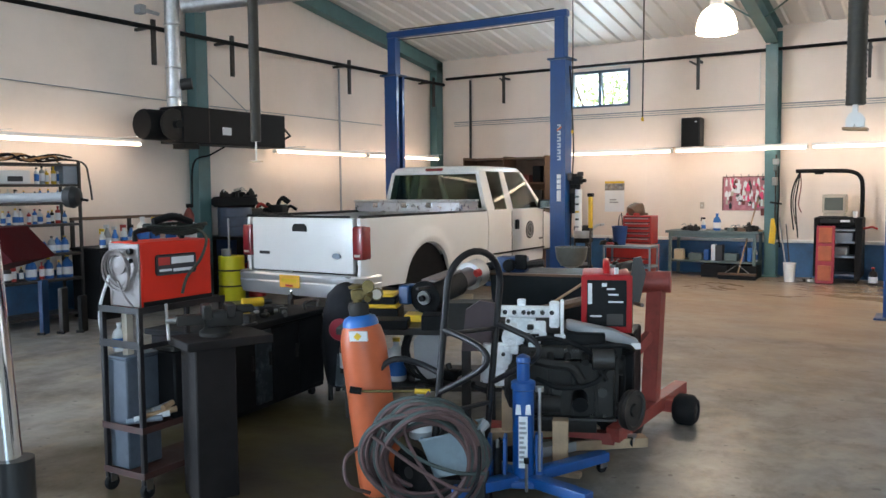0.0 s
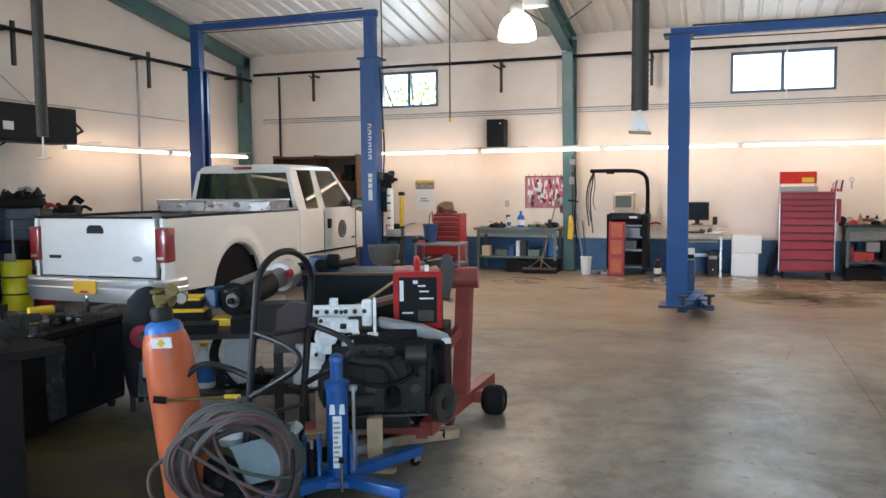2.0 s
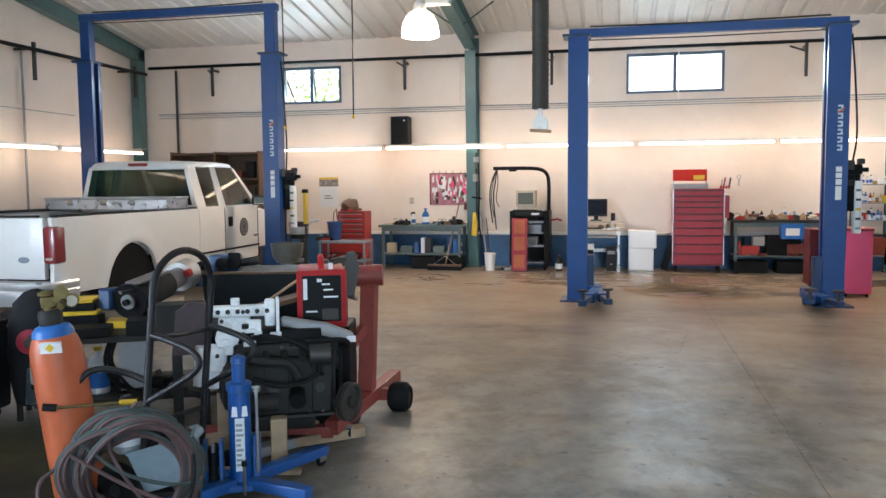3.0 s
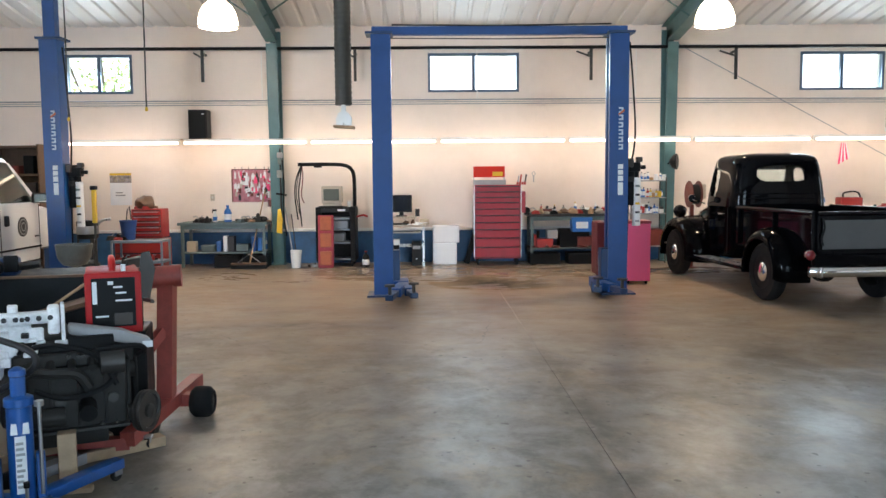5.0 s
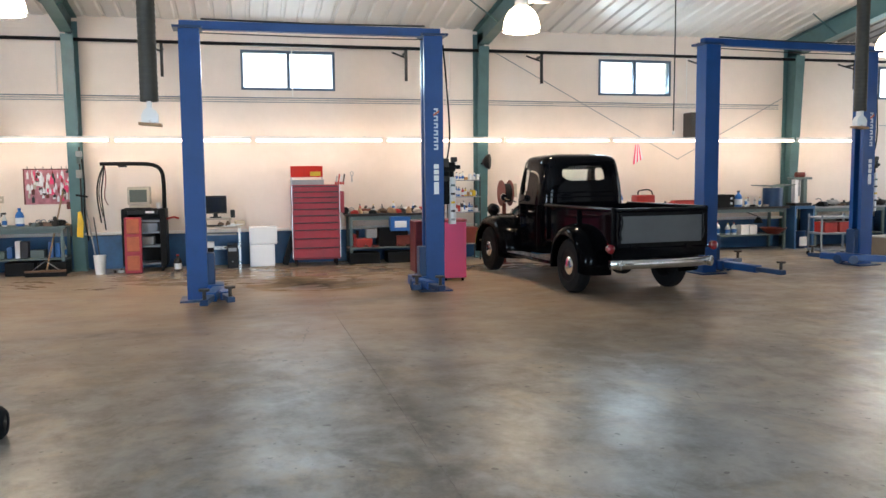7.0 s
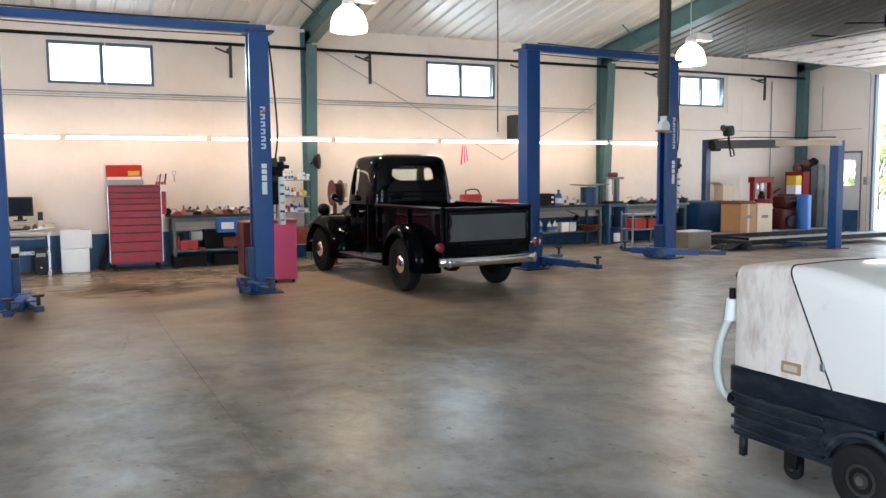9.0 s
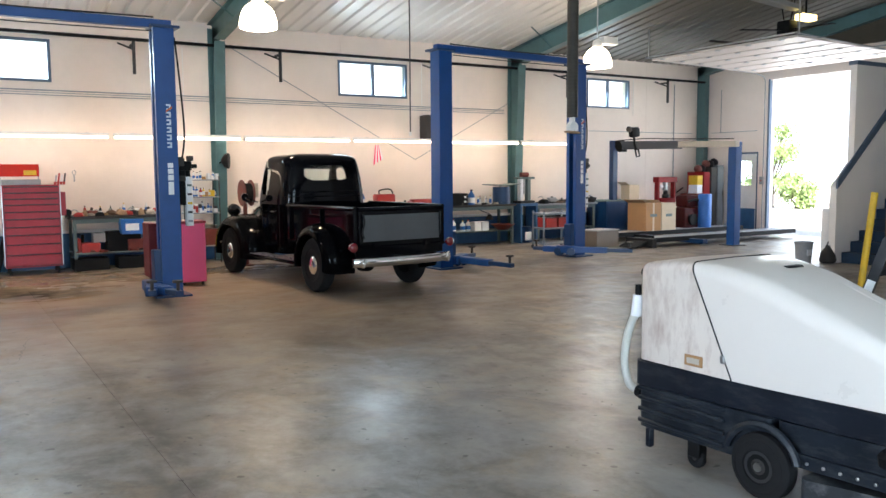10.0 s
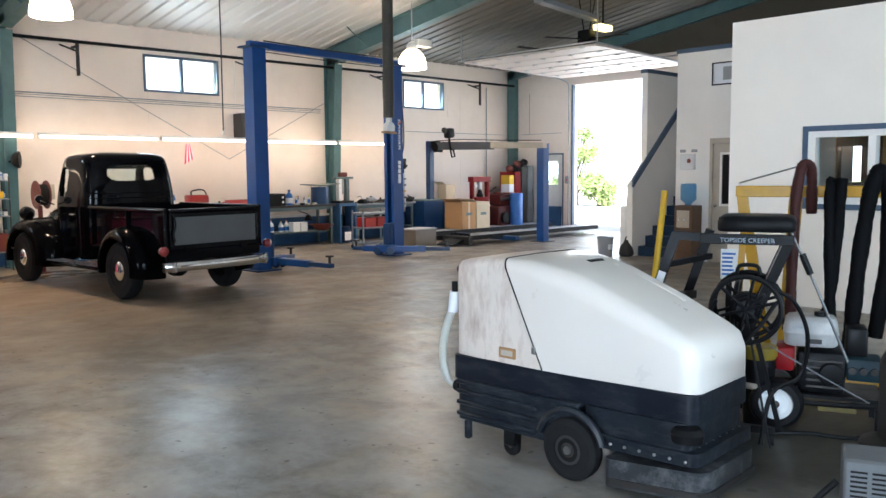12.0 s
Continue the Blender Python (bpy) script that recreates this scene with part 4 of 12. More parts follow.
def two_post_lift(x0, y0, x1, y1, h, ext, label, arms, power=True):
    """x0,y0 and x1,y1: feet of the two posts."""
    span = math.hypot(x1 - x0, y1 - y0)
    rz = math.degrees(math.atan2(y1 - y0, x1 - x0))
    lift = thing("two_post_lift", x0, y0, 0, rz, label, "vehicle lift", "vehicle lifts")
    for k, xx in enumerate((0.0, span)):
        p = lift_post(k, h, ext)
        p.parent = lift
        p.matrix_basis = pose(xx, 0, 0, 0, 0, 180 if k else 0)
        for j, (ang, ln) in enumerate(arms[k]):
            lift_arm(p, 0.27, 0.13 if ang > 0 else -0.13, ang, ln, 0.09 - 0.014 * j)
        if k:
            # maker's mark and stickers as plain shapes on the face towards the south
            for j in range(6):
                z = h * 0.725 - 0.09 - j * 0.098
                part("letter_bar", B((-0.055, 0.131, z, 0.005, 0.134, z + 0.022), (-0.055, 0.131, z + 0.052, 0.005, 0.134, z + 0.074), (-0.055, 0.131, z + 0.022, -0.032, 0.134, z + 0.052)), M_LETTER, p)
            part("mark", P([(-0.07, h * 0.705), (0.01, h * 0.69), (0.01, h * 0.697), (-0.07, h * 0.714)], 0.1345, 0.137, "xz"), M_ORANGE, p)
            for j, (za, zb) in enumerate(((0.485, 0.503), (0.463, 0.481), (0.438, 0.459), (0.385, 0.433))):
                part("sticker", B((-0.06, 0.131, h * za, 0.01, 0.134, h * zb)), M_LABEL, p)
            bm = T(smooth_line([(-0.16, 0.02, h - 0.1), (-0.2, 0.04, h - 0.6), (-0.24, 0.05, h * 0.62), (-0.2, 0.0, h * 0.5)], 5), r=0.012, seg=6)
            part("hose", bm, M_RUBBER, p)
    zt = h + ext
    part("crossbeam", B((-0.12, -0.06, zt, span + 0.12, 0.06, zt + 0.11), bevel=0.006), M_LIFT, lift)
    part("equaliser_cable", T([(0.05, 0.03, zt - 0.03), (span / 2, 0.03, zt - 0.045), (span - 0.05, 0.03, zt - 0.03)], r=0.008, seg=5), M_DARKSTEEL, lift)
    part("conduit", T([(0.15, -0.05, zt + 0.13), (span * 0.5, -0.05, zt + 0.115), (span - 0.1, -0.05, zt + 0.135)], r=0.012, seg=5), M_DARKSTEEL, lift)
    if power:
        pu = part("power_unit", B((span + 0.15, -0.02, 1.66, span + 0.33, 0.14, 1.79), bevel=0.015), M_BLACK, lift, "black hydraulic power unit")
        part("motor", C((span + 0.20, 0.05, 1.20), (span + 0.20, 0.05, 1.66), 0.062, 16), M_BLACK, pu)
        part("motor_fins", L([(0.065, 0.0), (0.07, 0.012), (0.065, 0.024), (0.07, 0.036), (0.065, 0.048), (0.07, 0.06), (0.062, 0.075)], (span + 0.20, 0.05, 1.52), 16), M_DARKSTEEL, pu)
        part("valve_block", B((span + 0.28, 0.0, 1.79, span + 0.36, 0.08, 1.86), (span + 0.17, 0.02, 1.79, span + 0.25, 0.10, 1.83), bevel=0.008), M_DARKSTEEL, pu)
        part("solenoid", C((span + 0.33, 0.05, 1.72), (span + 0.41, 0.05, 1.72), 0.028, 12), M_BLACK, pu)
        part("switch_box", B((span + 0.14, -0.07, 1.72, span + 0.22, -0.021, 1.84), bevel=0.008), M_DARKSTEEL, pu)
        tk_ = part("tank", C((span + 0.29, 0.04, 0.92), (span + 0.29, 0.04, 1.58), 0.055, 16), M_WHITEPL, pu, "white oil tank with stickers")
        part("tank_neck", C((span + 0.29, 0.04, 1.58), (span + 0.29, 0.04, 1.66), 0.03, 12), M_BLACK, pu)
        for j in range(5):
            part("sticker", B((span + 0.26, -0.021, 0.97 + 0.12 * j, span + 0.32, -0.014, 1.0 + 0.12 * j)), (M_GREY, M_INK, M_YELLOW, M_INK, M_BENCH)[j], tk_)
        part("oil_hose", T(smooth_line([(span + 0.17, 0.03, 1.2), (span + 0.165, 0.02, 0.9), (span + 0.16, 0.02, 0.55)], 5), r=0.009, seg=6), M_RUBBER, pu)
    return lift


liftA = two_post_lift(-8.62, 12.2, -5.38, 12.2, 3.62, 0.68, "dark blue two-post lift with tall extensions holding the white pickup", ([(70, 1.2), (-72, 1.3)], [(68, 1.2), (-70, 1.3)]))
liftB = two_post_lift(-0.57, 11.2, 2.62, 11.2, 3.5, 0.0, "blue two-post vehicle lift standing empty", ([(-97, 1.2), (-80, 0.92)], [(101, 0.84), (78, 0.56)]))
liftC = two_post_lift(7.23, 11.73, 10.38, 11.98, 3.6, 0.0, "blue two-post vehicle lift beside the black pickup", ([(-88, 1.3), (22, 0.8)], [(128, 1.15), (-75, 0.6)]))


# ---- vehicles ----
def wheel(parent, x, y, z, r, w, rim_r, hub, outer, m=None):
    """A wheel on an axle along x; outer is +1 or -1, the side of the hub cap."""
    wh = part("wheel", L([(rim_r, -w / 2), (r - 0.03, -w / 2), (r - 0.004, -w * 0.33), (r, -w * 0.2), (r, w * 0.2), (r - 0.004, w * 0.33), (r - 0.03, w / 2), (rim_r, w / 2), (rim_r - 0.004, 0)], (0, 0, 0), 32, "x", True),
              M_RUBBER, parent, m=pose(x, y, z) if m is None else m)
    o = outer
    bm = bmesh.new()
    prof = [(rim_r, 0.45 * w), (rim_r * 0.93, 0.42 * w), (rim_r * 0.85, 0.28 * w), (rim_r * 0.5, 0.22 * w), (0.02, 0.22 * w)]
    lathe(bm, [(a, o * b) for a, b in prof], 28, (0, 0, 0), "x")
    part("rim", bm, M_BLACK if hub != "white" else M_WHITEPL, wh)
    bm = bmesh.new()
    dome = 0.62 if hub == "chrome" else 0.50
    lathe(bm, [(rim_r * 0.62, o * 0.24 * w), (rim_r * 0.62, o * 0.34 * w)] + [(max(0.004, rim_r * 0.60 * math.cos(q)), o * w * (0.36 + (dome - 0.36) * math.sin(q))) for q in np.linspace(0, math.pi / 2, 9)], 28, (0, 0, 0), "x")
    part("hub_cap", bm, M_CHROME if hub == "chrome" else M_DARKSTEEL, wh)
    return wh


def white_pickup():
    """Extended-cab pickup; local y runs forward from the tail, wheels taken off."""
    t = thing("pickup_truck", -7.20, 8.06, 0, 0, "white extended-cab pickup truck, rear wheels off, on the blue lift", "pickup truck")
    HW, ZB, ZT = 1.03, 0.36, 1.25
    AX, AR, AZ = 1.45, 0.555, 0.33   # rear wheel arch: place, radius, centre height

    def side_panel(s, y0, y1, name, arch=None, zb=ZB, zt=ZT, parent=t):
        """A bowed body side as a grid, cut away round the wheel arch."""
        bm = bmesh.new()
        ny, nz = 40, 12
        grid = []
        for i in range(ny + 1):
            y = y0 + (y1 - y0) * i / ny
            low = zb
            if arch and abs(y - arch[0]) < arch[1]:
                low = max(zb, arch[2] + math.sqrt(arch[1] ** 2 - (y - arch[0]) ** 2))
            col = []
            for k in range(nz + 1):
                z = low + (zt - low) * k / nz
                f = (z - zb) / (zt - zb)
                bow = HW - 0.035 * (1 - f) ** 2 - 0.05 * max(0, f - 0.72) ** 1.5 * 3
                if arch:
                    d = math.hypot(y - arch[0], z - arch[2])
                    bow += 0.045 * max(0, 1 - abs(d - arch[1] - 0.06) / 0.16)
                if y - y0 < 0.1 and y0 == 0:
                    bow -= 0.05 * (1 - (y - y0) / 0.1) ** 2
                col.append(bm.verts.new((s * bow, y, z)))
            grid.append(col)
        inner = [[bm.verts.new((v.co.x - s * 0.05, v.co.y, v.co.z)) for v in col] for col in grid]
        for g in (grid, inner):
            for i in range(ny):
                for k in range(nz):
                    bm.faces.new((g[i][k], g[i + 1][k], g[i + 1][k + 1], g[i][k + 1]))
        for i in range(ny):
            for k in (0, nz):
                bm.faces.new((grid[i][k], grid[i + 1][k], inner[i + 1][k], inner[i][k]))
        for i in (0, ny):
            for k in range(nz):
                bm.faces.new((grid[i][k], grid[i][k + 1], inner[i][k + 1], inner[i][k]))
        return part(name, bm, M_WHITE, parent, sharp=50)

    BED = 3.17
    for s in (-1, 1):
        bs = side_panel(s, 0.0, BED, "bed_side", (AX, AR, AZ))
        part("bed_rail", B((s * 0.955 - 0.05, 0.02, ZT - 0.005, s * 0.955 + 0.05, BED, ZT + 0.03), bevel=0.012), M_PLASTIC, bs, "black plastic rail cap")
        tl = part("tail_lamp", B((min(s * 0.865, s * 1.022), -0.05, 0.73, max(s * 0.865, s * 1.03), 0.14, 1.15), bevel=0.03), M_TAIL, t, "red tail lamp")
        part("reverse_lens", B((min(s * 0.90, s * 0.99), -0.054, 0.77, max(s * 0.90, s * 0.99), -0.0495, 0.80), bevel=0.002), M_BEIGE, tl)
        bm = bmesh.new()
        loft(bm, [[(s * 0.96, p.y, p.z) for p in arc((0, AX, AZ), AR - 0.015, -5, 185, 18, ((0, 1, 0), (0, 0, 1)))],
                  [(s * 0.62, p.y, p.z) for p in arc((0, AX, AZ), AR - 0.015, -5, 185, 18, ((0, 1, 0), (0, 0, 1)))]])
        part("inner_wheel_arch", bm, M_BLACK, t)
    # tailgate
    tg = part("tailgate", B((-0.86, -0.02, 0.545, 0.86, 0.06, ZT), bevel=0.022), M_WHITE, t)
    part("tailgate_crease", B((-0.82, -0.0225, 1.012, 0.82, -0.0195, 1.02)), M_WHITE, tg)
    part("handle", P([(-0.13, 1.07), (0.11, 1.07), (0.11, 1.13), (0.07, 1.17), (-0.09, 1.17), (-0.13, 1.13)], -0.035, -0.018, "xz"), M_PLASTIC, tg, "black tailgate handle")
    part("top_cap", B((-0.78, -0.01, ZT, 0.78, 0.05, ZT + 0.025), bevel=0.008), M_PLASTIC, tg)
    part("badge", B((-0.72, -0.034, 0.76, -0.54, -0.027, 0.80)), M_DARKSTEEL, tg)
    bm = bmesh.new()
    lathe(bm, [(0.07, -0.036), (0.07, -0.026)], 20, (0.60, 0, 0), "y")
    for v in bm.verts:
        v.co.z = 0.77 + v.co.z * 0.5
    part("oval_badge", bm, M_GREYBLUE, tg)
    part("bed_floor", B((-0.9, 0.08, 0.66, 0.9, BED - 0.02, 0.72)), M_GREY, t)
    part("bed_front", B((-0.92, BED - 0.03, 0.66, 0.92, BED + 0.02, ZT + 0.01)), M_WHITE, t)
    # bumper, plate, hitch: the chrome wraps round both corners
    bm = bmesh.new()
    rings = []
    plan = [(-1.06, 0.30, 0.0), (-1.06, 0.10, 0.02), (-1.045, -0.04, 0.06), (-0.98, -0.14, 0.09), (-0.86, -0.20, 0.10), (-0.5, -0.225, 0.11), (-0.2, -0.23, 0.11)]
    plan += [(-x, y, w) for x, y, w in plan[::-1]]
    for x, y, w in plan:
        ix = math.copysign(1.0, x)
        out = Vector((ix * (1 if abs(x) > 1.03 else 0.6 if abs(x) > 0.95 else 0.0), -1 if abs(x) < 1.03 else 0, 0)).normalized()
        base_p = Vector((x, y, 0)) - out * 0.03
        rings.append([base_p + out * o + Vector((0, 0, z)) for o, z in ((-0.02, 0.53), (0.02, 0.535), (0.036, 0.51), (0.03, 0.455), (0.022, 0.44), (0.034, 0.42), (0.024, 0.33), (0.0, 0.28 - w * 0.2), (-0.03, 0.30))])
    loft(bm, rings)
    bp = part("rear_bumper", bm, M_DULLCHROME, t, "dull chrome step bumper", sharp=30)
    part("step_pad", B((-0.93, -0.19, 0.515, 0.93, -0.03, 0.536), bevel=0.006), M_GREY, bp)
    pl = part("plate", B((-0.17, -0.252, 0.36, 0.17, -0.238, 0.52), bevel=0.004), M_AMBER, bp, "yellow plate")
    part("plate_bar", B((-0.06, -0.256, 0.375, 0.06, -0.252, 0.40)), M_RED, pl)
    part("plate_bar", B((-0.13, -0.255, 0.425, 0.13, -0.252, 0.475)), M_YELLOW, pl)
    part("hitch", B((-0.04, -0.24, 0.20, 0.04, 0.3, 0.27), (-0.03, -0.26, 0.13, 0.03, -0.2, 0.22), bevel=0.006), M_DARKSTEEL, t)
    part("hitch_ball", L([(0.015, 0.27), (0.02, 0.29), (0.03, 0.31), (0.024, 0.335), (0.008, 0.345)], (0, -0.21, 0), 12), M_CHROME, t)
    part("frame_rail", B((-0.45, 0.1, 0.30, -0.37, 5.7, 0.46), (0.37, 0.1, 0.30, 0.45, 5.7, 0.46)), M_BLACK, t)
    ax = part("rear_axle", C((-0.75, AX, 0.34), (0.75, AX, 0.34), 0.05, 12), M_CAST, t)
    for s in (-1, 1):
        part("brake_disc", C((s * 0.74, AX, 0.34), (s * 0.78, AX, 0.34), 0.17, 20), M_DARKSTEEL, ax)
    part("differential", L([(0.05, -0.14), (0.15, -0.07), (0.16, 0.06), (0.06, 0.15)], (0, AX, 0.34), 16, "y"), M_CAST, ax)
    # tool box across the bed
    tb = part("tool_box", B((-0.98, 2.37, ZT + 0.005, 0.98, 2.94, ZT + 0.16), bevel=0.012), M_ALU, t, "silver aluminium bed tool box")
    part("lid", B((-0.99, 2.36, ZT + 0.162, 0.99, 2.95, ZT + 0.19), bevel=0.008), M_ALU, tb)
    for x in (-0.55, 0.0, 0.45):
        part("latch", B((x - 0.05, 2.345, ZT + 0.07, x + 0.05, 2.37, ZT + 0.15), bevel=0.006), M_CHROME, tb)
    # cab: lower body, doors, pillars and glass
    Y0, Y1 = BED + 0.02, 5.22
    for s in (-1, 1):
        cs = side_panel(s, Y0, Y1, "cab_side")
        for y in (3.97, 5.17):
            part("door_seam", B((min(s * 1.026, s * 1.034), y, 0.50, max(s * 1.026, s * 1.034), y + 0.008, ZT - 0.02)), M_BLACK, cs)
        part("door_handle", B((min(s * 1.02, s * 1.058), 4.09, 0.93, max(s * 1.02, s * 1.058), 4.20, 1.09), bevel=0.012), M_PLASTIC, cs)
        part("side_moulding", B((min(s * 1.0, s * 1.034), Y0 + 0.05, 0.555, max(s * 1.0, s * 1.034), Y1, 0.58)), M_BLACK, cs)
        if s > 0:
            sl = part("door_seal", C((1.02, 4.64, 0.90), (1.034, 4.64, 0.90), 0.15, 28), M_INK, cs, "round dark blue door emblem")
            part("seal_disc", C((1.034, 4.64, 0.90), (1.036, 4.64, 0.90), 0.125, 28), M_GREY, sl)
            part("seal_ring", L([(0.055, 0), (0.055, 0.003), (0.07, 0.003), (0.07, 0)], (1.038, 4.64, 0.90), 24, "x", True), M_GREY, sl)
            part("door_badge", B((1.02, 5.02, 0.72, 1.036, 5.14, 0.745)), M_DARKSTEEL, cs)
            part("seal_core", C((1.036, 4.64, 0.90), (1.038, 4.64, 0.90), 0.105, 20), M_INK, sl)
    part("rocker", B((-0.97, Y0, 0.38, 0.97, Y1 + 0.1, 0.52), bevel=0.02), M_BLACK, t)
    part("cab_back", B((-0.95, Y0 - 0.015, 0.6, 0.95, Y0 + 0.03, 1.30), bevel=0.01), M_WHITE, t)
    # greenhouse: sections by height, glass cut out as panes between pillars
    ZR = 1.93
    def hw(z):
        return 1.0 - 0.175 * max(0.0, (z - ZT) / (ZR - ZT)) ** 1.3
    def yb(z):
        return Y0 + 0.03 * (z - ZT) / (ZR - ZT)
    def yf(z):
        return 5.30 - 0.66 * (z - ZT) / (ZR - ZT)
    def quad(name, pts, material, parent=t, thick=0.03):
        bm = bmesh.new()
        n = (Vector(pts[1]) - Vector(pts[0])).cross(Vector(pts[3]) - Vector(pts[0])).normalized() * thick
        a = [bm.verts.new(p) for p in pts]
        b = [bm.verts.new(Vector(p) - n) for p in pts]
        for i in range(4):
            j = (i + 1) % 4
            bm.faces.new((a[i], a[j], b[j], b[i]))
        bm.faces.new(a[::-1]), bm.faces.new(b)
        bmesh.ops.bevel(bm, geom=list(bm.edges), offset=0.008, segments=1, affect="EDGES")
        return part(name, bm, material, parent)
    z0, z1 = ZT - 0.01, ZR - 0.05
    def S(s, y, z):
        return (s * hw(z), y, z)
    # roof: domed loft
    bm = bmesh.new()
    rings = []
    for k, (f, dz) in enumerate(((1.0, 0.0), (0.985, 0.035), (0.93, 0.07), (0.75, 0.092), (0.4, 0.10))):
        w, ya, yc = hw(z1) * f, yb(z1) + (1 - f) * 0.5, yf(z1) - (1 - f) * 0.6
        r = 0.09 * f
        ring = []
        for cx, cy, a0 in ((w - r, ya + r, -90), (w - r, yc - r, 0), (-w + r, yc - r, 90), (-w + r, ya + r, 180)):
            for q in range(5):
                a = radians(a0 + q * 22.5)
                ring.append((cx + r * math.cos(a), cy + r * math.sin(a), z1 + dz))
        rings.append(ring)
    loft(bm, rings)
    rf = part("roof", bm, M_WHITE, t, sharp=60)
    part("brake_lamp", B((-0.16, yb(z1) - 0.02, z1 + 0.015, 0.16, yb(z1) + 0.03, z1 + 0.06), bevel=0.01), M_TAIL, rf, "red high brake lamp")
    # rear window and its frame
    fr = 0.06
    quad("rear_frame", [(-hw(z0), yb(z0), z0), (hw(z0), yb(z0), z0), (hw(z0 + fr), yb(z0 + fr), z0 + fr), (-hw(z0 + fr), yb(z0 + fr), z0 + fr)], M_WHITE)
    quad("rear_frame", [(-hw(z1 - 0.04), yb(z1 - 0.04), z1 - 0.04), (hw(z1 - 0.04), yb(z1 - 0.04), z1 - 0.04), (hw(z1), yb(z1), z1), (-hw(z1), yb(z1), z1)], M_WHITE)
    za, zb_ = z0 + fr, z1 - 0.04
    for s in (-1, 1):
        quad("rear_pillar", [(s * hw(za), yb(za), za), (s * (hw(za) - 0.08), yb(za), za), (s * (hw(zb_) - 0.07), yb(zb_), zb_), (s * hw(zb_), yb(zb_), zb_)], M_WHITE)
    rg = quad("rear_window", [(-hw(za) + 0.075, yb(za) + 0.01, za), (hw(za) - 0.075, yb(za) + 0.01, za), (hw(zb_) - 0.065, yb(zb_) + 0.01, zb_), (-hw(zb_) + 0.065, yb(zb_) + 0.01, zb_)], M_TINT, thick=0.006)
    ws = quad("windscreen", [(-hw(z0) + 0.06, yf(z0), z0), (hw(z0) - 0.06, yf(z0), z0), (hw(z1) - 0.06, yf(z1), z1), (-hw(z1) + 0.06, yf(z1), z1)], M_TINT, thick=0.006)
    for s in (-1, 1):
        cuts = [(yb(z0), yb(z1)), (3.46, 3.42), (3.86, 3.86), (4.10, 4.04), (5.16, 4.60), (yf(z0), yf(z1))]
        names = ("corner_pillar", "quarter_glass", "centre_pillar", "door_glass", "front_pillar")
        for (a0, a1), (b0, b1), nm in zip(cuts, cuts[1:], names):
            g = "glass" in nm
            ob = quad(nm, [S(s, a0, z0), S(s, b0, z0), S(s, b1, z1), S(s, a1, z1)] if s > 0 else [S(s, b0, z0), S(s, a0, z0), S(s, a1, z1), S(s, b1, z1)],
                      M_TINT if g else M_WHITE, thick=0.008 if g else 0.03)
        quad("belt_rail", [S(s, yb(z0), z0 - 0.01), S(s, yf(z0), z0 - 0.01), S(s, yf(z0), z0 + 0.03), S(s, yb(z0), z0 + 0.03)], M_WHITE, thick=0.03)
        mi = part("mirror", B((min(s * 1.02, s * 1.32), 4.95, ZT + 0.0, max(s * 1.02, s * 1.32), 5.11, ZT + 0.16), bevel=0.03), M_BLACK, t, "black door mirror")
        part("mirror_glass", B((min(s * 1.08, s * 1.29), 4.942, ZT + 0.02, max(s * 1.08, s * 1.29), 4.949, ZT + 0.14)), M_CHROME, mi)
    # seats
    for x in (-0.45, 0.45):
        st = part("seat", B((x - 0.27, 3.78, 0.72, x + 0.27, 4.28, 0.95), bevel=0.05), M_SEAT, t)
        part("seat_back", B((x - 0.26, 3.69, 0.95, x + 0.26, 3.85, 1.42), bevel=0.05), M_SEAT, st)
        part("head_rest", B((x - 0.14, 3.71, 1.44, x + 0.14, 3.81, 1.62), bevel=0.04), M_SEAT, st)
    part("dashboard", B((-0.9, 4.75, 0.85, 0.9, 5.17, 1.22), bevel=0.05), M_PLASTIC, t)
    part("cab_floor", B((-0.93, Y0 + 0.04, 0.52, 0.93, Y1, 0.58)), M_BLACK, t)
    # bonnet, wings and front bumper
    bm = bmesh.new()
    rings = []
    for y, w, z in ((5.20, 0.96, 1.23), (5.5, 0.95, 1.21), (5.93, 0.91, 1.17), (6.18, 0.88, 1.12), (6.28, 0.82, 1.02)):
        rings.append([(-w, y, 0.52), (-w - 0.04, y, 0.85), (-w + 0.02, y, z - 0.06), (-w * 0.8, y, z), (0, y, z + 0.03), (w * 0.8, y, z), (w - 0.02, y, z - 0.06), (w + 0.04, y, 0.85), (w, y, 0.52)])
    loft(bm, rings)
    part("bonnet", bm, M_WHITE, t, sharp=50)
    part("front_bumper", B((-0.98, 6.23, 0.42, 0.98, 6.43, 0.66), bevel=0.03), M_CHROME, t)
    part("grille", B((-0.6, 6.26, 0.7, 0.6, 6.32, 0.98), bevel=0.01), M_PLASTIC, t)
    for s in (-1, 1):
        part("front_hub", C((s * 0.72, 5.31, 0.34), (s * 0.86, 5.31, 0.34), 0.16, 18), M_CAST, t)
    return t


white_pickup()


M_DARKTAIL = mat("dark_red_lens", (0.16, 0.006, 0.012), 0.2, vary=0.15, scale=14, coat=0.5)


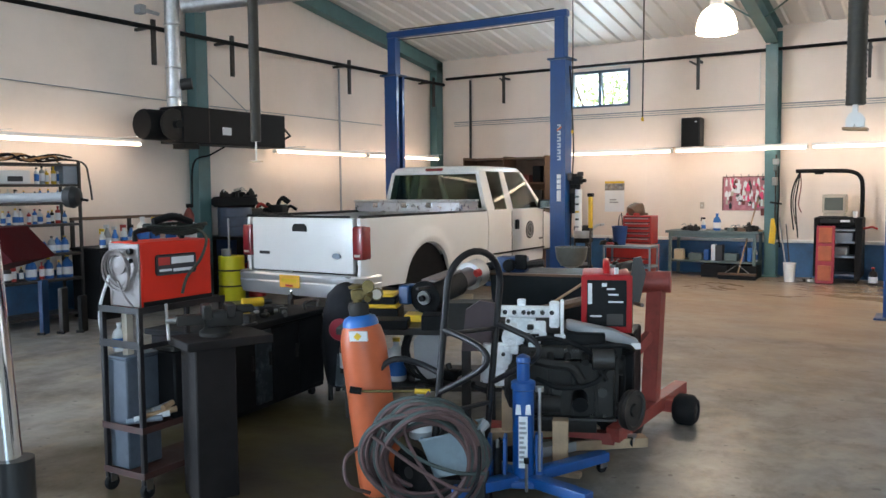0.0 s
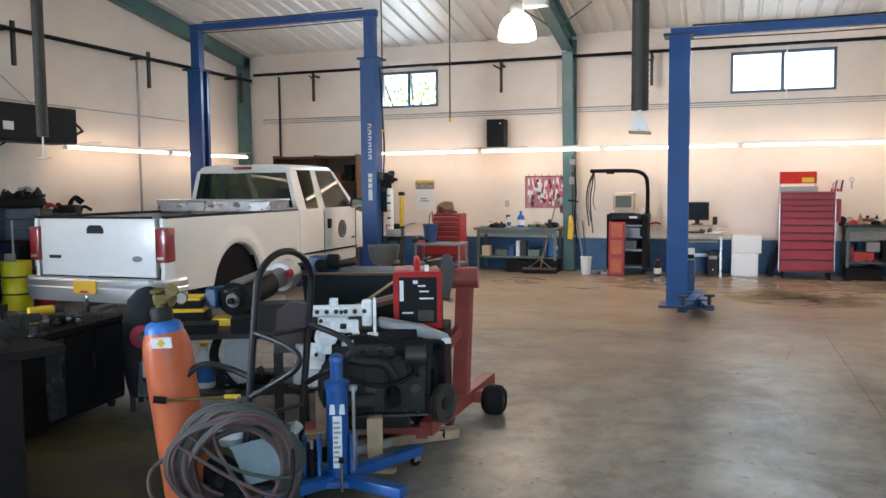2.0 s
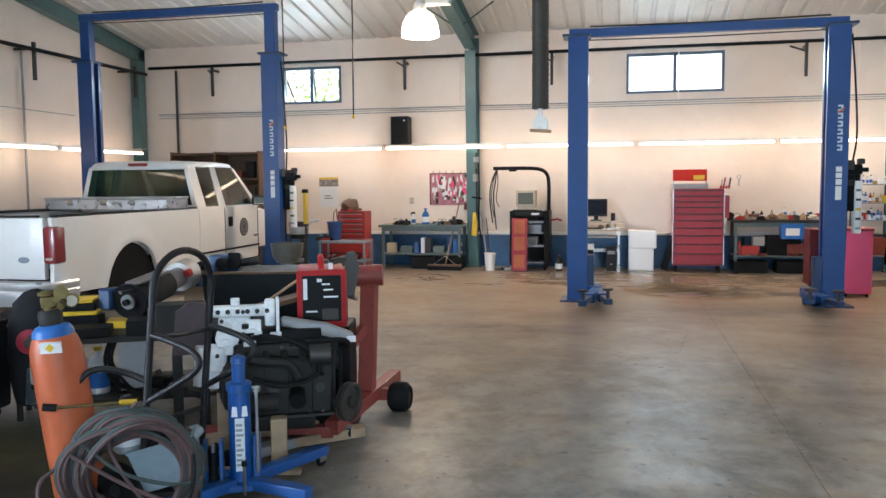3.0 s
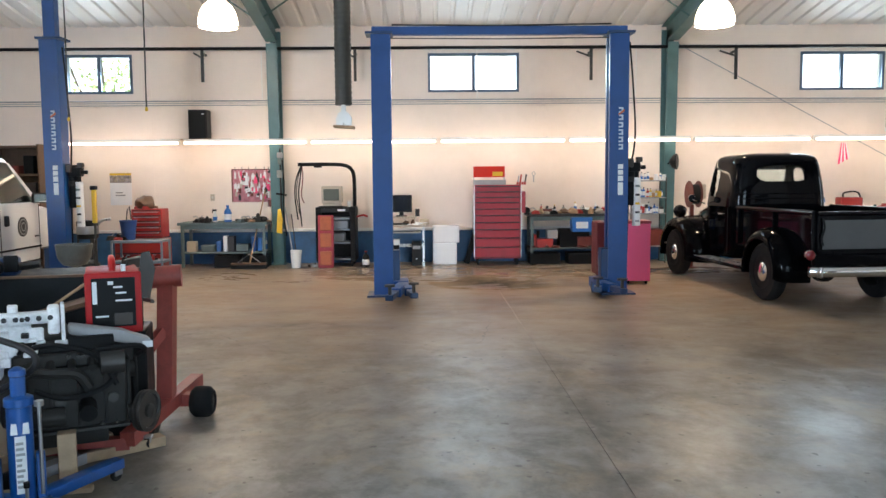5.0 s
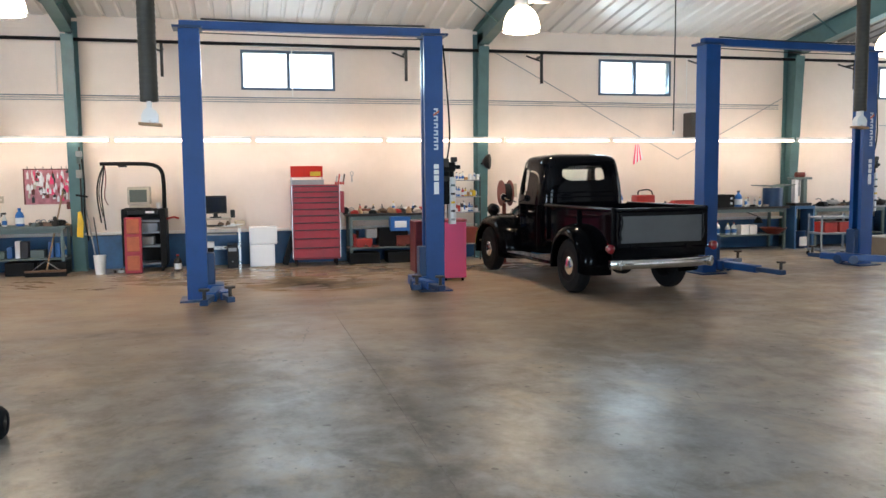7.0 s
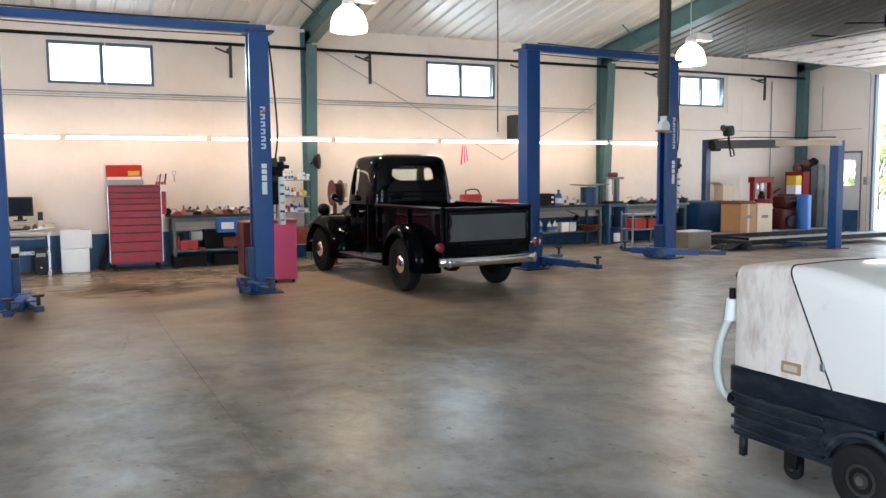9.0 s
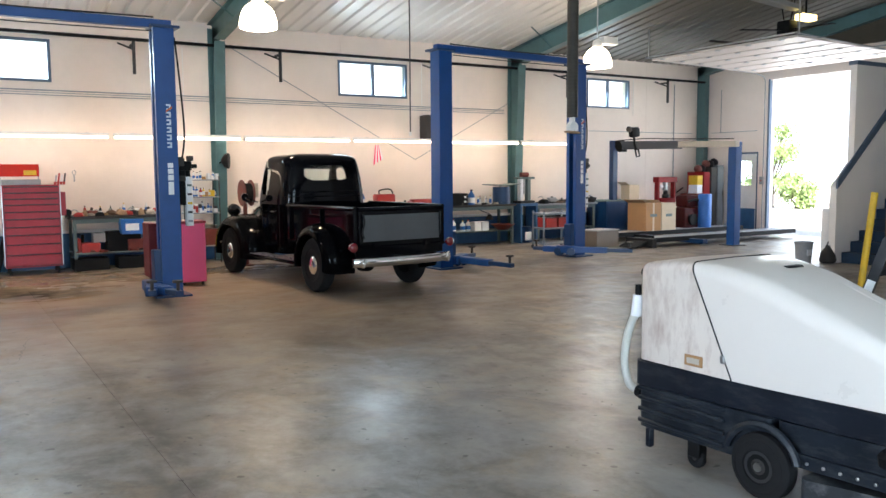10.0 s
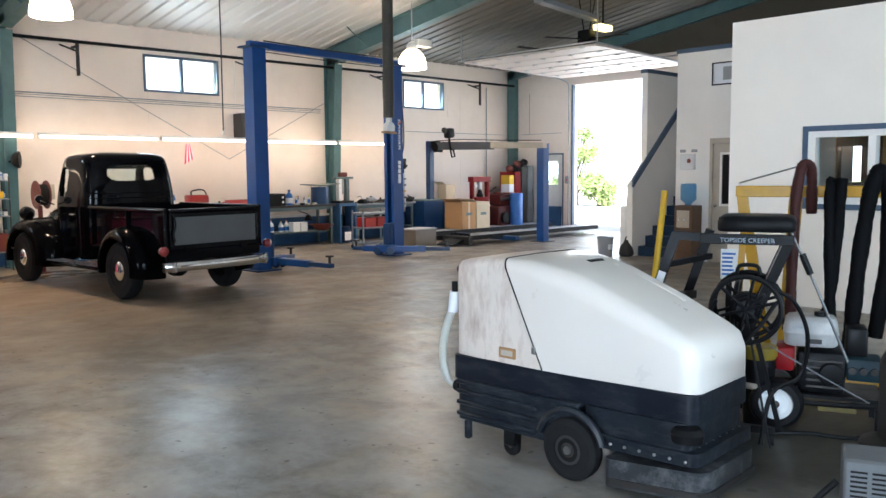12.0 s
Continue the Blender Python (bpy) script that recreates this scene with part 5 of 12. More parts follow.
def old_pickup():
    """Black 1940s pickup; local y runs forward, the origin lies under the rear axle."""
    t = thing("vintage_pickup", 5.12, 10.4, 0, 5.0, "glossy black 1940s pickup truck with a chrome rear bumper", "pickup truck",
              m=pose(5.12, 10.4, 0, 0, 0, 5.0) @ Matrix.Diagonal((1.01, 1.0, 1.03, 1)))
    WB, TR = 2.88, 0.74
    for s in (-1, 1):
        for y in (0, WB):
            wheel(t, s * TR, y, 0.36, 0.36, 0.17, 0.215, "chrome", s)
    # rear fenders: bulged half rounds
    def fender(s, yc, y_front, y_back, zc, r, x_in, x_out, name):
        bm = bmesh.new()
        rings = []
        n = 18
        for i in range(n + 1):
            a = radians(-12 + (204) * i / n)
            rr = r * (1 + 0.10 * max(0, -math.cos(a)))
            dy, dz = math.cos(a) * rr * (y_front if math.cos(a) > 0 else y_back), math.sin(a) * rr
            ring = []
            for k in range(9):
                f = k / 8
                x = x_in + (x_out - x_in) * (0.02 + 0.98 * math.sin(f * math.pi / 2))
                drop = 1.0 - 0.30 * f ** 3
                ring.append((s * x, yc + dy * drop, zc + dz * drop))
            rings.append(ring)
        loft(bm, rings, caps=False, closed=False)
        bmesh.ops.solidify(bm, geom=list(bm.faces), thickness=0.012)
        return part(name, bm, M_CARBLACK, t, sharp=50)
    for s in (-1, 1):
        fender(s, 0.0, 1.0, 1.05, 0.40, 0.52, 0.50, 0.90, "rear_fender")
        fender(s, WB, 1.12, 1.35, 0.38, 0.55, 0.40, 0.88, "front_fender")
        # running board with bright strips
        rb = part("running_board", B((min(s * 0.56, s * 0.86), 0.52, 0.33, max(s * 0.56, s * 0.86), WB - 0.62, 0.37), bevel=0.012), M_CARBLACK, t)
        for k in range(4):
            x = 0.60 + 0.06 * k
            part("tread_strip", B((min(s * x, s * (x + 0.02)), 0.58, 0.371, max(s * x, s * (x + 0.02)), WB - 0.70, 0.376)), M_ALU, rb)
    # bed
    YB0, YB1, HWB, ZF, ZT = -0.92, 0.98, 0.65, 0.66, 1.11
    bed = part("bed_floor", B((-HWB, YB0, ZF - 0.04, HWB, YB1, ZF)), M_CARBLACK, t)
    for s in (-1, 1):
        part("bed_side", B((min(s * HWB, s * (HWB + 0.02)), YB0, ZF - 0.05, max(s * HWB, s * (HWB + 0.02)), YB1, ZT)), M_CARBLACK, bed)
        part("bed_rail", C((s * (HWB + 0.03), YB0, ZT + 0.01), (s * (HWB + 0.03), YB1, ZT + 0.01), 0.032, 12), M_CARBLACK, bed)
        for y in (YB0 + 0.03, 0.0, YB1 - 0.05):
            part("stake_pocket", B((min(s * (HWB + 0.02), s * (HWB + 0.06)), y - 0.03, ZF - 0.02, max(s * (HWB + 0.02), s * (HWB + 0.06)), y + 0.03, ZT), bevel=0.006), M_CARBLACK, bed)
    part("bed_front", B((-HWB, YB1 - 0.02, ZF, HWB, YB1, ZT)), M_CARBLACK, bed)
    tg = part("tailgate", B((-HWB, YB0 - 0.03, ZF - 0.01, HWB, YB0, ZT - 0.02), bevel=0.006), M_CARBLACK, t)
    part("tailgate_panel", B((-HWB + 0.06, YB0 - 0.038, ZF + 0.05, HWB - 0.06, YB0 - 0.031, ZT - 0.07), bevel=0.003), mat("satin_black_panel", (0.085, 0.088, 0.092), 0.42, vary=0.12, scale=3, rough_vary=0.04), tg, "satin dark grey tailgate panel")
    for s in (-1, 1):
        part("gate_chain", T(smooth_line([(s * 0.60, YB0 - 0.05, ZT - 0.05), (s * 0.585, YB0 - 0.06, ZT - 0.16), (s * 0.61, YB0 - 0.05, ZT - 0.27), (s * 0.59, YB0 - 0.05, ZT - 0.36)], 4), r=0.012, seg=6), M_BLACK, tg)
        part("gate_hinge", B((s * 0.4 - 0.05, YB0 - 0.05, ZF - 0.04, s * 0.4 + 0.05, YB0 - 0.03, ZF + 0.03), bevel=0.006), M_CARBLACK, tg)
    part("top_roll", C((-HWB, YB0 - 0.015, ZT + 0.0), (HWB, YB0 - 0.015, ZT + 0.0), 0.028, 12), M_CARBLACK, tg)
    part("rear_sill", B((-HWB - 0.02, YB0 - 0.02, 0.52, HWB + 0.02, YB0 + 0.04, ZF - 0.012), bevel=0.008), M_CARBLACK, t)
    # chrome bumper, curved back at the ends
    bm = bmesh.new()
    rings = []
    for i in range(17):
        u = -1 + i / 8
        x, y = u * 0.755, YB0 - 0.13 + 0.10 * abs(u) ** 3
        rings.append([(x, y - 0.01 - 0.04 * math.cos(radians(a)), 0.46 + 0.058 * math.sin(radians(a))) for a in range(-100, 101, 20)] + [(x, y + 0.004, 0.50), (x, y + 0.004, 0.42)])
    loft(bm, rings)
    bp = part("rear_bumper", bm, M_CHROME, t, "shiny chrome rear bumper", sharp=60)
    for s in (-1, 1):
        part("bumper_bolt", L([(0.022, 0), (0.02, -0.016), (0.004, -0.022)], (s * 0.62, YB0 - 0.155, 0.46), 12, "y"), M_CHROME, bp)
        part("bumper_clamp", B((s * 0.66 - 0.022, YB0 - 0.165, 0.398, s * 0.66 + 0.022, YB0 - 0.07, 0.522), bevel=0.012), M_CHROME, bp)
        part("bumper_iron", B((s * 0.35 - 0.02, YB0 - 0.13, 0.42, s * 0.35 + 0.02, YB0 + 0.3, 0.47)), M_BLACK, bp)
    for s in (-1, 1):
        tl = part("tail_lamp", L([(0.05, 0), (0.058, -0.02), (0.056, -0.06), (0.03, -0.075), (0.005, -0.08)], (s * 0.755, YB0 - 0.02, 0.65), 18, "y"), M_DARKTAIL, t, "round dark red tail lamp")
        part("lamp_bracket", T([(s * 0.62, YB0 + 0.02, 0.60), (s * 0.755, YB0, 0.65)], r=0.014, seg=6), M_CARBLACK, tl)
    part("spare_wheel", L([(0.16, 0), (0.3, 0), (0.33, 0.04), (0.33, 0.12), (0.3, 0.16), (0.16, 0.16)], (-0.2, -0.45, 0.38), 26), M_RUBBER, t)
    part("chassis", B((-0.42, YB0, 0.45, -0.34, WB + 0.5, 0.57), (0.34, YB0, 0.45, 0.42, WB + 0.5, 0.57)), M_BLACK, t)
    part("rear_axle", C((-TR, 0, 0.36), (TR, 0, 0.36), 0.045, 10), M_BLACK, t)
    part("differential", L([(0.05, -0.13), (0.14, -0.07), (0.15, 0.05), (0.05, 0.14)], (0, 0, 0.36), 14, "y"), M_BLACK, t)
    part("exhaust_pipe", T([(0.3, 1.2, 0.42), (0.3, 0.2, 0.44), (0.28, -1.0, 0.42)], r=0.025, seg=8), M_DARKSTEEL, t)
    part("muffler", C((-0.3, 0.4, 0.44), (-0.3, -0.3, 0.44), 0.08, 14), M_DARKSTEEL, t)
    # cab: rounded shell as rings by height, with openings left for windows by pillars
    C0, C1 = 1.02, 2.12
    def ring(z, n=48):
        """Cab outline at a height: superellipse, drawn in towards the roof."""
        belt = 1.12
        if z <= belt:
            hx, y0, y1 = 0.70, C0, C1
        else:
            f = (z - belt) / (1.84 - belt)
            hx, y0, y1 = 0.70 - 0.11 * f ** 1.6, C0 + 0.08 * f ** 2.0, C1 - 0.15 * f
        cy, hy, e = (y0 + y1) / 2, (y1 - y0) / 2, 0.34
        dense = []
        for i in range(721):
            q = math.pi * i / 360
            c, s_ = math.cos(q), math.sin(q)
            dense.append(Vector((hx * math.copysign(abs(c) ** e, c), cy + hy * math.copysign(abs(s_) ** e, s_), z)))
        run = [0.0]
        for p, q in zip(dense, dense[1:]):
            run.append(run[-1] + (q - p).length)
        out, k = [], 0
        for i in range(n):
            want = run[-1] * i / n
            while run[k + 1] < want:
                k += 1
            f = (want - run[k]) / max(1e-9, run[k + 1] - run[k])
            out.append(tuple(dense[k].lerp(dense[k + 1], f)))
        return out
    bm = bmesh.new()
    loft(bm, [ring(z) for z in (0.42, 0.6, 0.9, 1.12)], caps=False)
    bmesh.ops.solidify(bm, geom=list(bm.faces), thickness=0.02)
    part("cab_body", bm, M_CARBLACK, t, sharp=60)
    # roof dome
    bm = bmesh.new()
    rs = []
    for z, k in ((1.699, 1.0), (1.73, 0.99), (1.77, 0.965), (1.805, 0.91), (1.83, 0.80), (1.85, 0.6), (1.86, 0.3), (1.862, 0.1)):
        r = ring(1.70)
        cy = sum(p[1] for p in r) / len(r)
        rs.append([(p[0] * k, cy + (p[1] - cy) * k, z) for p in r])
    loft(bm, rs)
    part("cab_roof", bm, M_CARBLACK, t, sharp=60)
    # band between belt and roof with window holes
    NA = 220
    def band(a, z):
        r0 = ring(z, NA)
        return r0[a % NA]
    bm = bmesh.new()
    zs = [1.12, 1.15, 1.2, 1.26, 1.32, 1.38, 1.42] + [1.42 + 0.0155 * i for i in range(1, 17)] + [1.684, 1.7]
    def hole(p):
        x, y, z = p
        if y < C0 + 0.2:                       # back: two small rounded panes with a post between
            return (abs(x) / 0.38) ** 3.2 + (abs(z - 1.575) / 0.115) ** 3.2 < 1
        if y > C1 - 0.30 and abs(x) < 0.545:
            return 1.2 < z < 1.63
        return abs(x) > 0.5 and (abs(y - C1 + 0.36) / 0.14) ** 4 + (abs(z - 1.47) / 0.185) ** 4 < 1
    vs = [[bm.verts.new(band(a, z)) for a in range(NA)] for z in zs]
    for k in range(len(zs) - 1):
        for a in range(NA):
            b = (a + 1) % NA
            mid = [(vs[k][a].co[c] + vs[k][b].co[c] + vs[k + 1][a].co[c] + vs[k + 1][b].co[c]) / 4 for c in range(3)]
            if not hole(mid):
                bm.faces.new((vs[k][a], vs[k][b], vs[k + 1][b], vs[k + 1][a]))
    loose = [v for v in bm.verts if not v.link_faces]
    bmesh.ops.delete(bm, geom=loose, context="VERTS")
    bmesh.ops.solidify(bm, geom=list(bm.faces), thickness=0.025)
    part("window_band", bm, M_CARBLACK, t, sharp=60)
    part("belt_moulding", B((-0.71, C0 - 0.012, 1.10, 0.71, C0 + 0.0, 1.125)), M_CARBLACK, t)
    part("rear_pane", B((-0.38, C0 + 0.085, 1.46, 0.38, C0 + 0.09, 1.695)), M_GLASS, t).visible_shadow = False
    part("windscreen", B((-0.57, C1 - 0.14, 1.19, 0.57, C1 - 0.135, 1.64)), M_GLASS, t).visible_shadow = False
    part("windscreen_post", B((-0.035, C1 - 0.13, 1.15, 0.035, C1 - 0.09, 1.69), bevel=0.008), M_CARBLACK, t)
    for z in (1.235, 1.30):
        part("back_moulding", T([p for p in sorted(ring(z, 160)) if p[1] < C0 + 0.16], r=0.009, seg=6), M_CARBLACK, t)
    bm = bmesh.new()
    box(bm, -0.6, C0 + 0.12, 0.78, 0.6, C0 + 0.28, 1.32, bevel=0.05)
    st = part("seat_back", bm, mat("brown_seat_vinyl", (0.09, 0.05, 0.03), 0.5, vary=0.1), t)
    part("seat", B((-0.6, C0 + 0.28, 0.62, 0.6, C0 + 0.72, 0.82), bevel=0.05), M_DARKWOOD, st)
    part("steering_wheel", T([(-0.32 + 0.19 * math.cos(q), C1 - 0.42 + 0.08 * math.sin(q), 1.10 + 0.17 * math.sin(q)) for q in np.linspace(0, 2 * math.pi, 20)], r=0.012, seg=6), M_BLACK, t)
    for s in (-1, 1):
        part("door_seam", B((min(s * 0.700, s * 0.704), C0 + 0.22, 0.48, max(s * 0.700, s * 0.704), C0 + 0.226, 1.1)), M_BLACK, t)
        part("door_handle", T([(s * 0.70, C0 + 0.30, 1.02), (s * 0.74, C0 + 0.30, 1.02), (s * 0.74, C0 + 0.42, 1.02)], r=0.011, seg=8), M_CHROME, t)
        part("hinge", B((min(s * 0.69, s * 0.725), C1 - 0.16, 0.62, max(s * 0.69, s * 0.725), C1 - 0.10, 0.68), bevel=0.006), M_CARBLACK, t)
        hd = part("headlamp", L([(0.03, -0.16), (0.085, -0.10), (0.105, 0.0), (0.1, 0.03), (0.02, 0.045)], (s * 0.56, WB + 0.42, 0.98), 20, "y"), M_CARBLACK, t)
        part("lens", L([(0.1, 0.03), (0.09, 0.05), (0.02, 0.06)], (s * 0.56, WB + 0.42, 0.98), 20, "y"), M_CHROME, hd)
    part("mirror", T([(-0.70, C1 - 0.12, 1.14), (-0.88, C1 - 0.10, 1.20)], r=0.01, seg=6), M_CHROME, t)
    part("mirror_head", L([(0.055, 0), (0.06, 0.012), (0.03, 0.03)], (-0.90, C1 - 0.10, 1.22), 16, "y"), M_CHROME, t)
    # bonnet with pointed grille
    bm = bmesh.new()
    rs = []
    for y, w, z in ((C1 - 0.1, 0.60, 1.15), (2.5, 0.50, 1.13), (2.9, 0.40, 1.10), (3.2, 0.31, 1.05), (3.36, 0.22, 0.96)):
        rs.append([(-w, y, 0.55), (-w - 0.01, y, 0.8), (-w * 0.94, y, z - 0.12), (-w * 0.6, y, z - 0.02), (0, y, z), (w * 0.6, y, z - 0.02), (w * 0.94, y, z - 0.12), (w + 0.01, y, 0.8), (w, y, 0.55)])
    loft(bm, rs)
    part("bonnet", bm, M_CARBLACK, t, sharp=55)
    part("grille", B((-0.2, 3.34, 0.58, 0.2, 3.41, 0.98), bevel=0.03), M_CHROME, t)
    part("front_bumper", C((-0.8, 3.5, 0.47), (0.8, 3.5, 0.47), 0.045, 12), M_CHROME, t)
    return t


old_pickup()


# ---- floor scrubber ----
def floor_scrubber():
    """Walk-behind scrubber; local x across, y from the nose (0) back to the rear (1.46)."""
    t = thing("floor_scrubber", 3.79, 1.90, 0, 2.0, "walk-behind floor scrubber with white shell and dark blue base", "floor scrubber")
    M_BASE = mat("scrubber_base", (0.007, 0.010, 0.017), 0.42, vary=0.3, scale=5, dirt=0.5, dirt_color=(0.05, 0.055, 0.062), dirt_scale=11, bump=0.3, bump_scale=30, spec=0.25, streak=(1, 0.45, 1.6))
    M_RIB = mat("scuffed_base_plastic", (0.011, 0.015, 0.022), 0.42, vary=0.35, scale=6, dirt=0.7, dirt_color=(0.06, 0.066, 0.072), dirt_scale=12, bump=0.35, bump_scale=30, spec=0.25, streak=(1, 0.5, 1.5))
    M_DECKGREY = mat("scuffed_hub_grey", (0.022, 0.023, 0.026), 0.5, vary=0.2, scale=20, dirt=0.4)
    HW, Y1 = 0.37, 1.48

    def outline(y0, y1, hw0, hw1, r0, r1, z, n=6):
        """Rounded plan outline; hw0 at the nose, hw1 at the rear."""
        pts = []
        for cx, cy, r, a0 in ((hw1 - r1, y1 - r1, r1, 0), (-hw1 + r1, y1 - r1, r1, 90), (-hw0 + r0, y0 + r0, r0, 180), (hw0 - r0, y0 + r0, r0, 270)):
            for k in range(n + 1):
                a = radians(a0 + 90 * k / n)
                pts.append((cx + r * math.cos(a), cy + r * math.sin(a), z))
        return pts
    # hood: sections across, from the nose to the seam
    def section(y, top, hw, zb, crown, r, lean=0.0):
        """One slice across the shell; lean slants it forward towards the bottom."""
        y0 = y
        pts = [(-hw, y, zb)]
        for k in range(7):
            a = radians(180 - 15 * k)
            pts.append((-hw + r + r * math.cos(a), y, top - r + r * math.sin(a)))
        pts.append((0, y, top + crown))
        for k in range(7):
            a = radians(90 - 15 * k)
            pts.append((hw - r + r * math.cos(a), y, top - r + r * math.sin(a)))
        pts.append((hw, y, zb))
        return [(x, y0 + lean * 0.47 * (z - 1.122), z) for x, _, z in pts]
    ZB = 0.52
    bm = bmesh.new()
    rows = [(0.0, 0.66, 0.24, 0.05), (0.012, 0.73, 0.265, 0.06), (0.04, 0.78, 0.285, 0.07), (0.10, 0.815, 0.30, 0.08), (0.35, 0.93, 0.325, 0.10), (0.7, 1.06, 0.35, 0.11), (0.88, 1.105, 0.36, 0.10), (0.99, 1.119, 0.364, 0.08), (1.1175, 1.121, 0.366, 0.06)]
    loft(bm, [section(y, top, hw, ZB + 0.02, 0.004, r, max(0.0, (y - 0.35) / 0.7675)) for y, top, hw, r in rows])
    hood = part("hood", bm, M_SHELL, t, "white moulded hood", sharp=50)
    part("hood_slot", B((0.02, 0.80, 1.075, 0.17, 0.85, 1.100), bevel=0.01), M_BLACK, hood)
    bm = bmesh.new()
    lathe(bm, [(0.075, 0.0), (0.073, 0.002), (0.06, 0.003), (0.058, 0.0015), (0.01, 0.0015)], 24)
    part("round_emblem", bm, M_SHELL, hood, m=pose(0.08, 0.20, 0.8585, 24, 0, 0))
    part("bonnet_ridge", T([(0.16, 0.30, 0.897), (0.17, 0.55, 0.992), (0.17, 0.74, 1.060)], r=0.018, seg=8), M_SHELL, hood)
    # recovery tank behind the slanting seam
    bm = bmesh.new()
    loft(bm, [section(y, top, hw, ZB + 0.02, 0.004, r, max(0.0, min(1.0, (1.42 - y) / 0.30))) for y, top, hw, r in ((1.1182, 1.121, 0.366, 0.06), (1.24, 1.116, 0.367, 0.05), (1.40, 1.10, 0.366, 0.05), (1.455, 1.085, 0.355, 0.05), (1.47, 1.05, 0.34, 0.04))])
    M_TANK = mat("scuffed_white_tank", (0.74, 0.66, 0.59), 0.4, vary=0.06, scale=3, dirt=0.6, dirt_color=(0.33, 0.20, 0.16), dirt_scale=7, spec=0.35, streak=(1.0, 1.7, 0.55))
    tank = part("recovery_tank", bm, M_TANK, t, "scuffed white rear tank", sharp=50)
    part("seam", T(section(1.118, 1.121, 0.366, ZB + 0.02, 0.004, 0.06, 1.0), r=0.0045, seg=6), M_BLACK, t)
    part("latch", B((-0.378, 0.885, 0.62, -0.366, 0.91, 0.66), bevel=0.003), M_STEEL, tank)
    part("maker_plate", B((-0.374, 1.02, 0.57, -0.366, 1.14, 0.63), bevel=0.004), M_CARD, tank, "brown grimy maker plate")
    part("plate_mark", B((-0.377, 1.04, 0.585, -0.374, 1.12, 0.615)), M_BEIGE, tank)
    part("knob", L([(0.02, 0), (0.03, -0.02), (0.03, -0.04), (0.01, -0.05)], (-0.3, 1.50, 1.03), 12, "y"), M_BLACK, tank)
    # base skirt: stepped, ribbed
    bm = bmesh.new()
    loft(bm, [outline(0.0, Y1 + 0.01, 0.30, HW + 0.012, 0.06, 0.05, z) for z in (0.40, 0.52, 0.535)])
    base = part("base_upper", bm, M_BASE, t, "dark scuffed upper base", sharp=40)
    bm = bmesh.new()
    loft(bm, [outline(0.62, Y1 - 0.01, HW, HW, 0.03, 0.05, z) for z in (0.16, 0.20, 0.398)])
    low = part("base_lower", bm, M_RIB, t, sharp=40)
    for z in (0.185, 0.25, 0.315, 0.372):
        part("rib", B((-HW - 0.020, 0.87, z, -HW - 0.001, Y1 - 0.03, z + 0.026), bevel=0.006), M_RIB, low)
    bm = bmesh.new()
    loft(bm, [outline(0.03, 0.6, 0.30, 0.34, 0.05, 0.03, z) for z in (0.20, 0.22, 0.395)])
    part("brush_housing", bm, M_RIB, t, sharp=40)
    part("corner_roller", L([(0.03, 0), (0.075, 0.01), (0.08, 0.05), (0.06, 0.075), (0.02, 0.08)], (-0.30, 0.04, 0.31), 18), M_BLACK, t)
    # front brush deck with skirt and rivets
    bm = bmesh.new()
    loft(bm, [outline(-0.05, 0.44, 0.31, 0.40, 0.10, 0.04, z) for z in (0.03, 0.05, 0.15, 0.17)])
    M_DECK = mat("scraped_deck", (0.03, 0.034, 0.04), 0.45, vary=0.3, scale=6, dirt=0.8, dirt_color=(0.2, 0.2, 0.2), dirt_scale=8, bump=0.3, bump_scale=40, spec=0.4)
    deck = part("brush_deck", bm, M_DECK, t, "worn dark brush deck", sharp=40)
    bm = bmesh.new()
    loft(bm, [outline(-0.062, 0.43, 0.32, 0.41, 0.10, 0.04, z) for z in (0.045, 0.075)])
    part("wear_band", bm, M_DARKSTEEL, deck, sharp=40)
    for k in range(7):
        y = 0.02 + 0.08 * k
        part("bolt", L([(0.008, 0), (0.008, -0.008), (0.003, -0.011)], (-0.352 - 0.002 * k, y, 0.235), 8, "x"), M_STEEL, t)
        part("bolt", L([(0.008, 0), (0.008, -0.008), (0.003, -0.011)], (-0.2 + 0.075 * k, 0.002 + 0.03, 0.26), 8, "y"), M_STEEL, t)
    bm = bmesh.new()
    loft(bm, [outline(-0.02, 0.58, 0.325, 0.36, 0.06, 0.03, z) for z in (0.20, 0.265)])
    part("skirt_band", bm, M_RIB, t, sharp=40)
    # wheels and casters
    for s in (-1, 1):
        dw = wheel(t, s * 0.375, 0.64, 0.165, 0.165, 0.10, 0.085, "dark", s)
        for q in range(5):
            a = math.radians(72 * q + 20)
            part("lug_nut", C((s * 0.024, 0.055 * math.cos(a), 0.055 * math.sin(a)), (s * 0.044, 0.055 * math.cos(a), 0.055 * math.sin(a)), 0.007, 6), M_STEEL, dw)
        part("hub_ring", L([(0.062, s * 0.028), (0.062, s * 0.046), (0.078, s * 0.046), (0.078, s * 0.028)], (0, 0, 0), 24, "x", True), M_DECKGREY, dw)
        part("axle_cap", C((s * 0.02, 0, 0), (s * 0.055, 0, 0), 0.022, 12), M_STEEL, dw)
        for q in range(5):
            a = math.radians(72 * q + 56)
            part("hub_slot", C((s * 0.0245, 0.045 * math.cos(a), 0.045 * math.sin(a)), (s * 0.03, 0.045 * math.cos(a), 0.045 * math.sin(a)), 0.012, 8), M_BLACK, dw)
        part("tyre_line", L([(0.128, s * 0.046), (0.128, s * 0.052), (0.133, s * 0.052), (0.133, s * 0.046)], (0, 0, 0), 32, "x", True), M_RUBBER, dw)
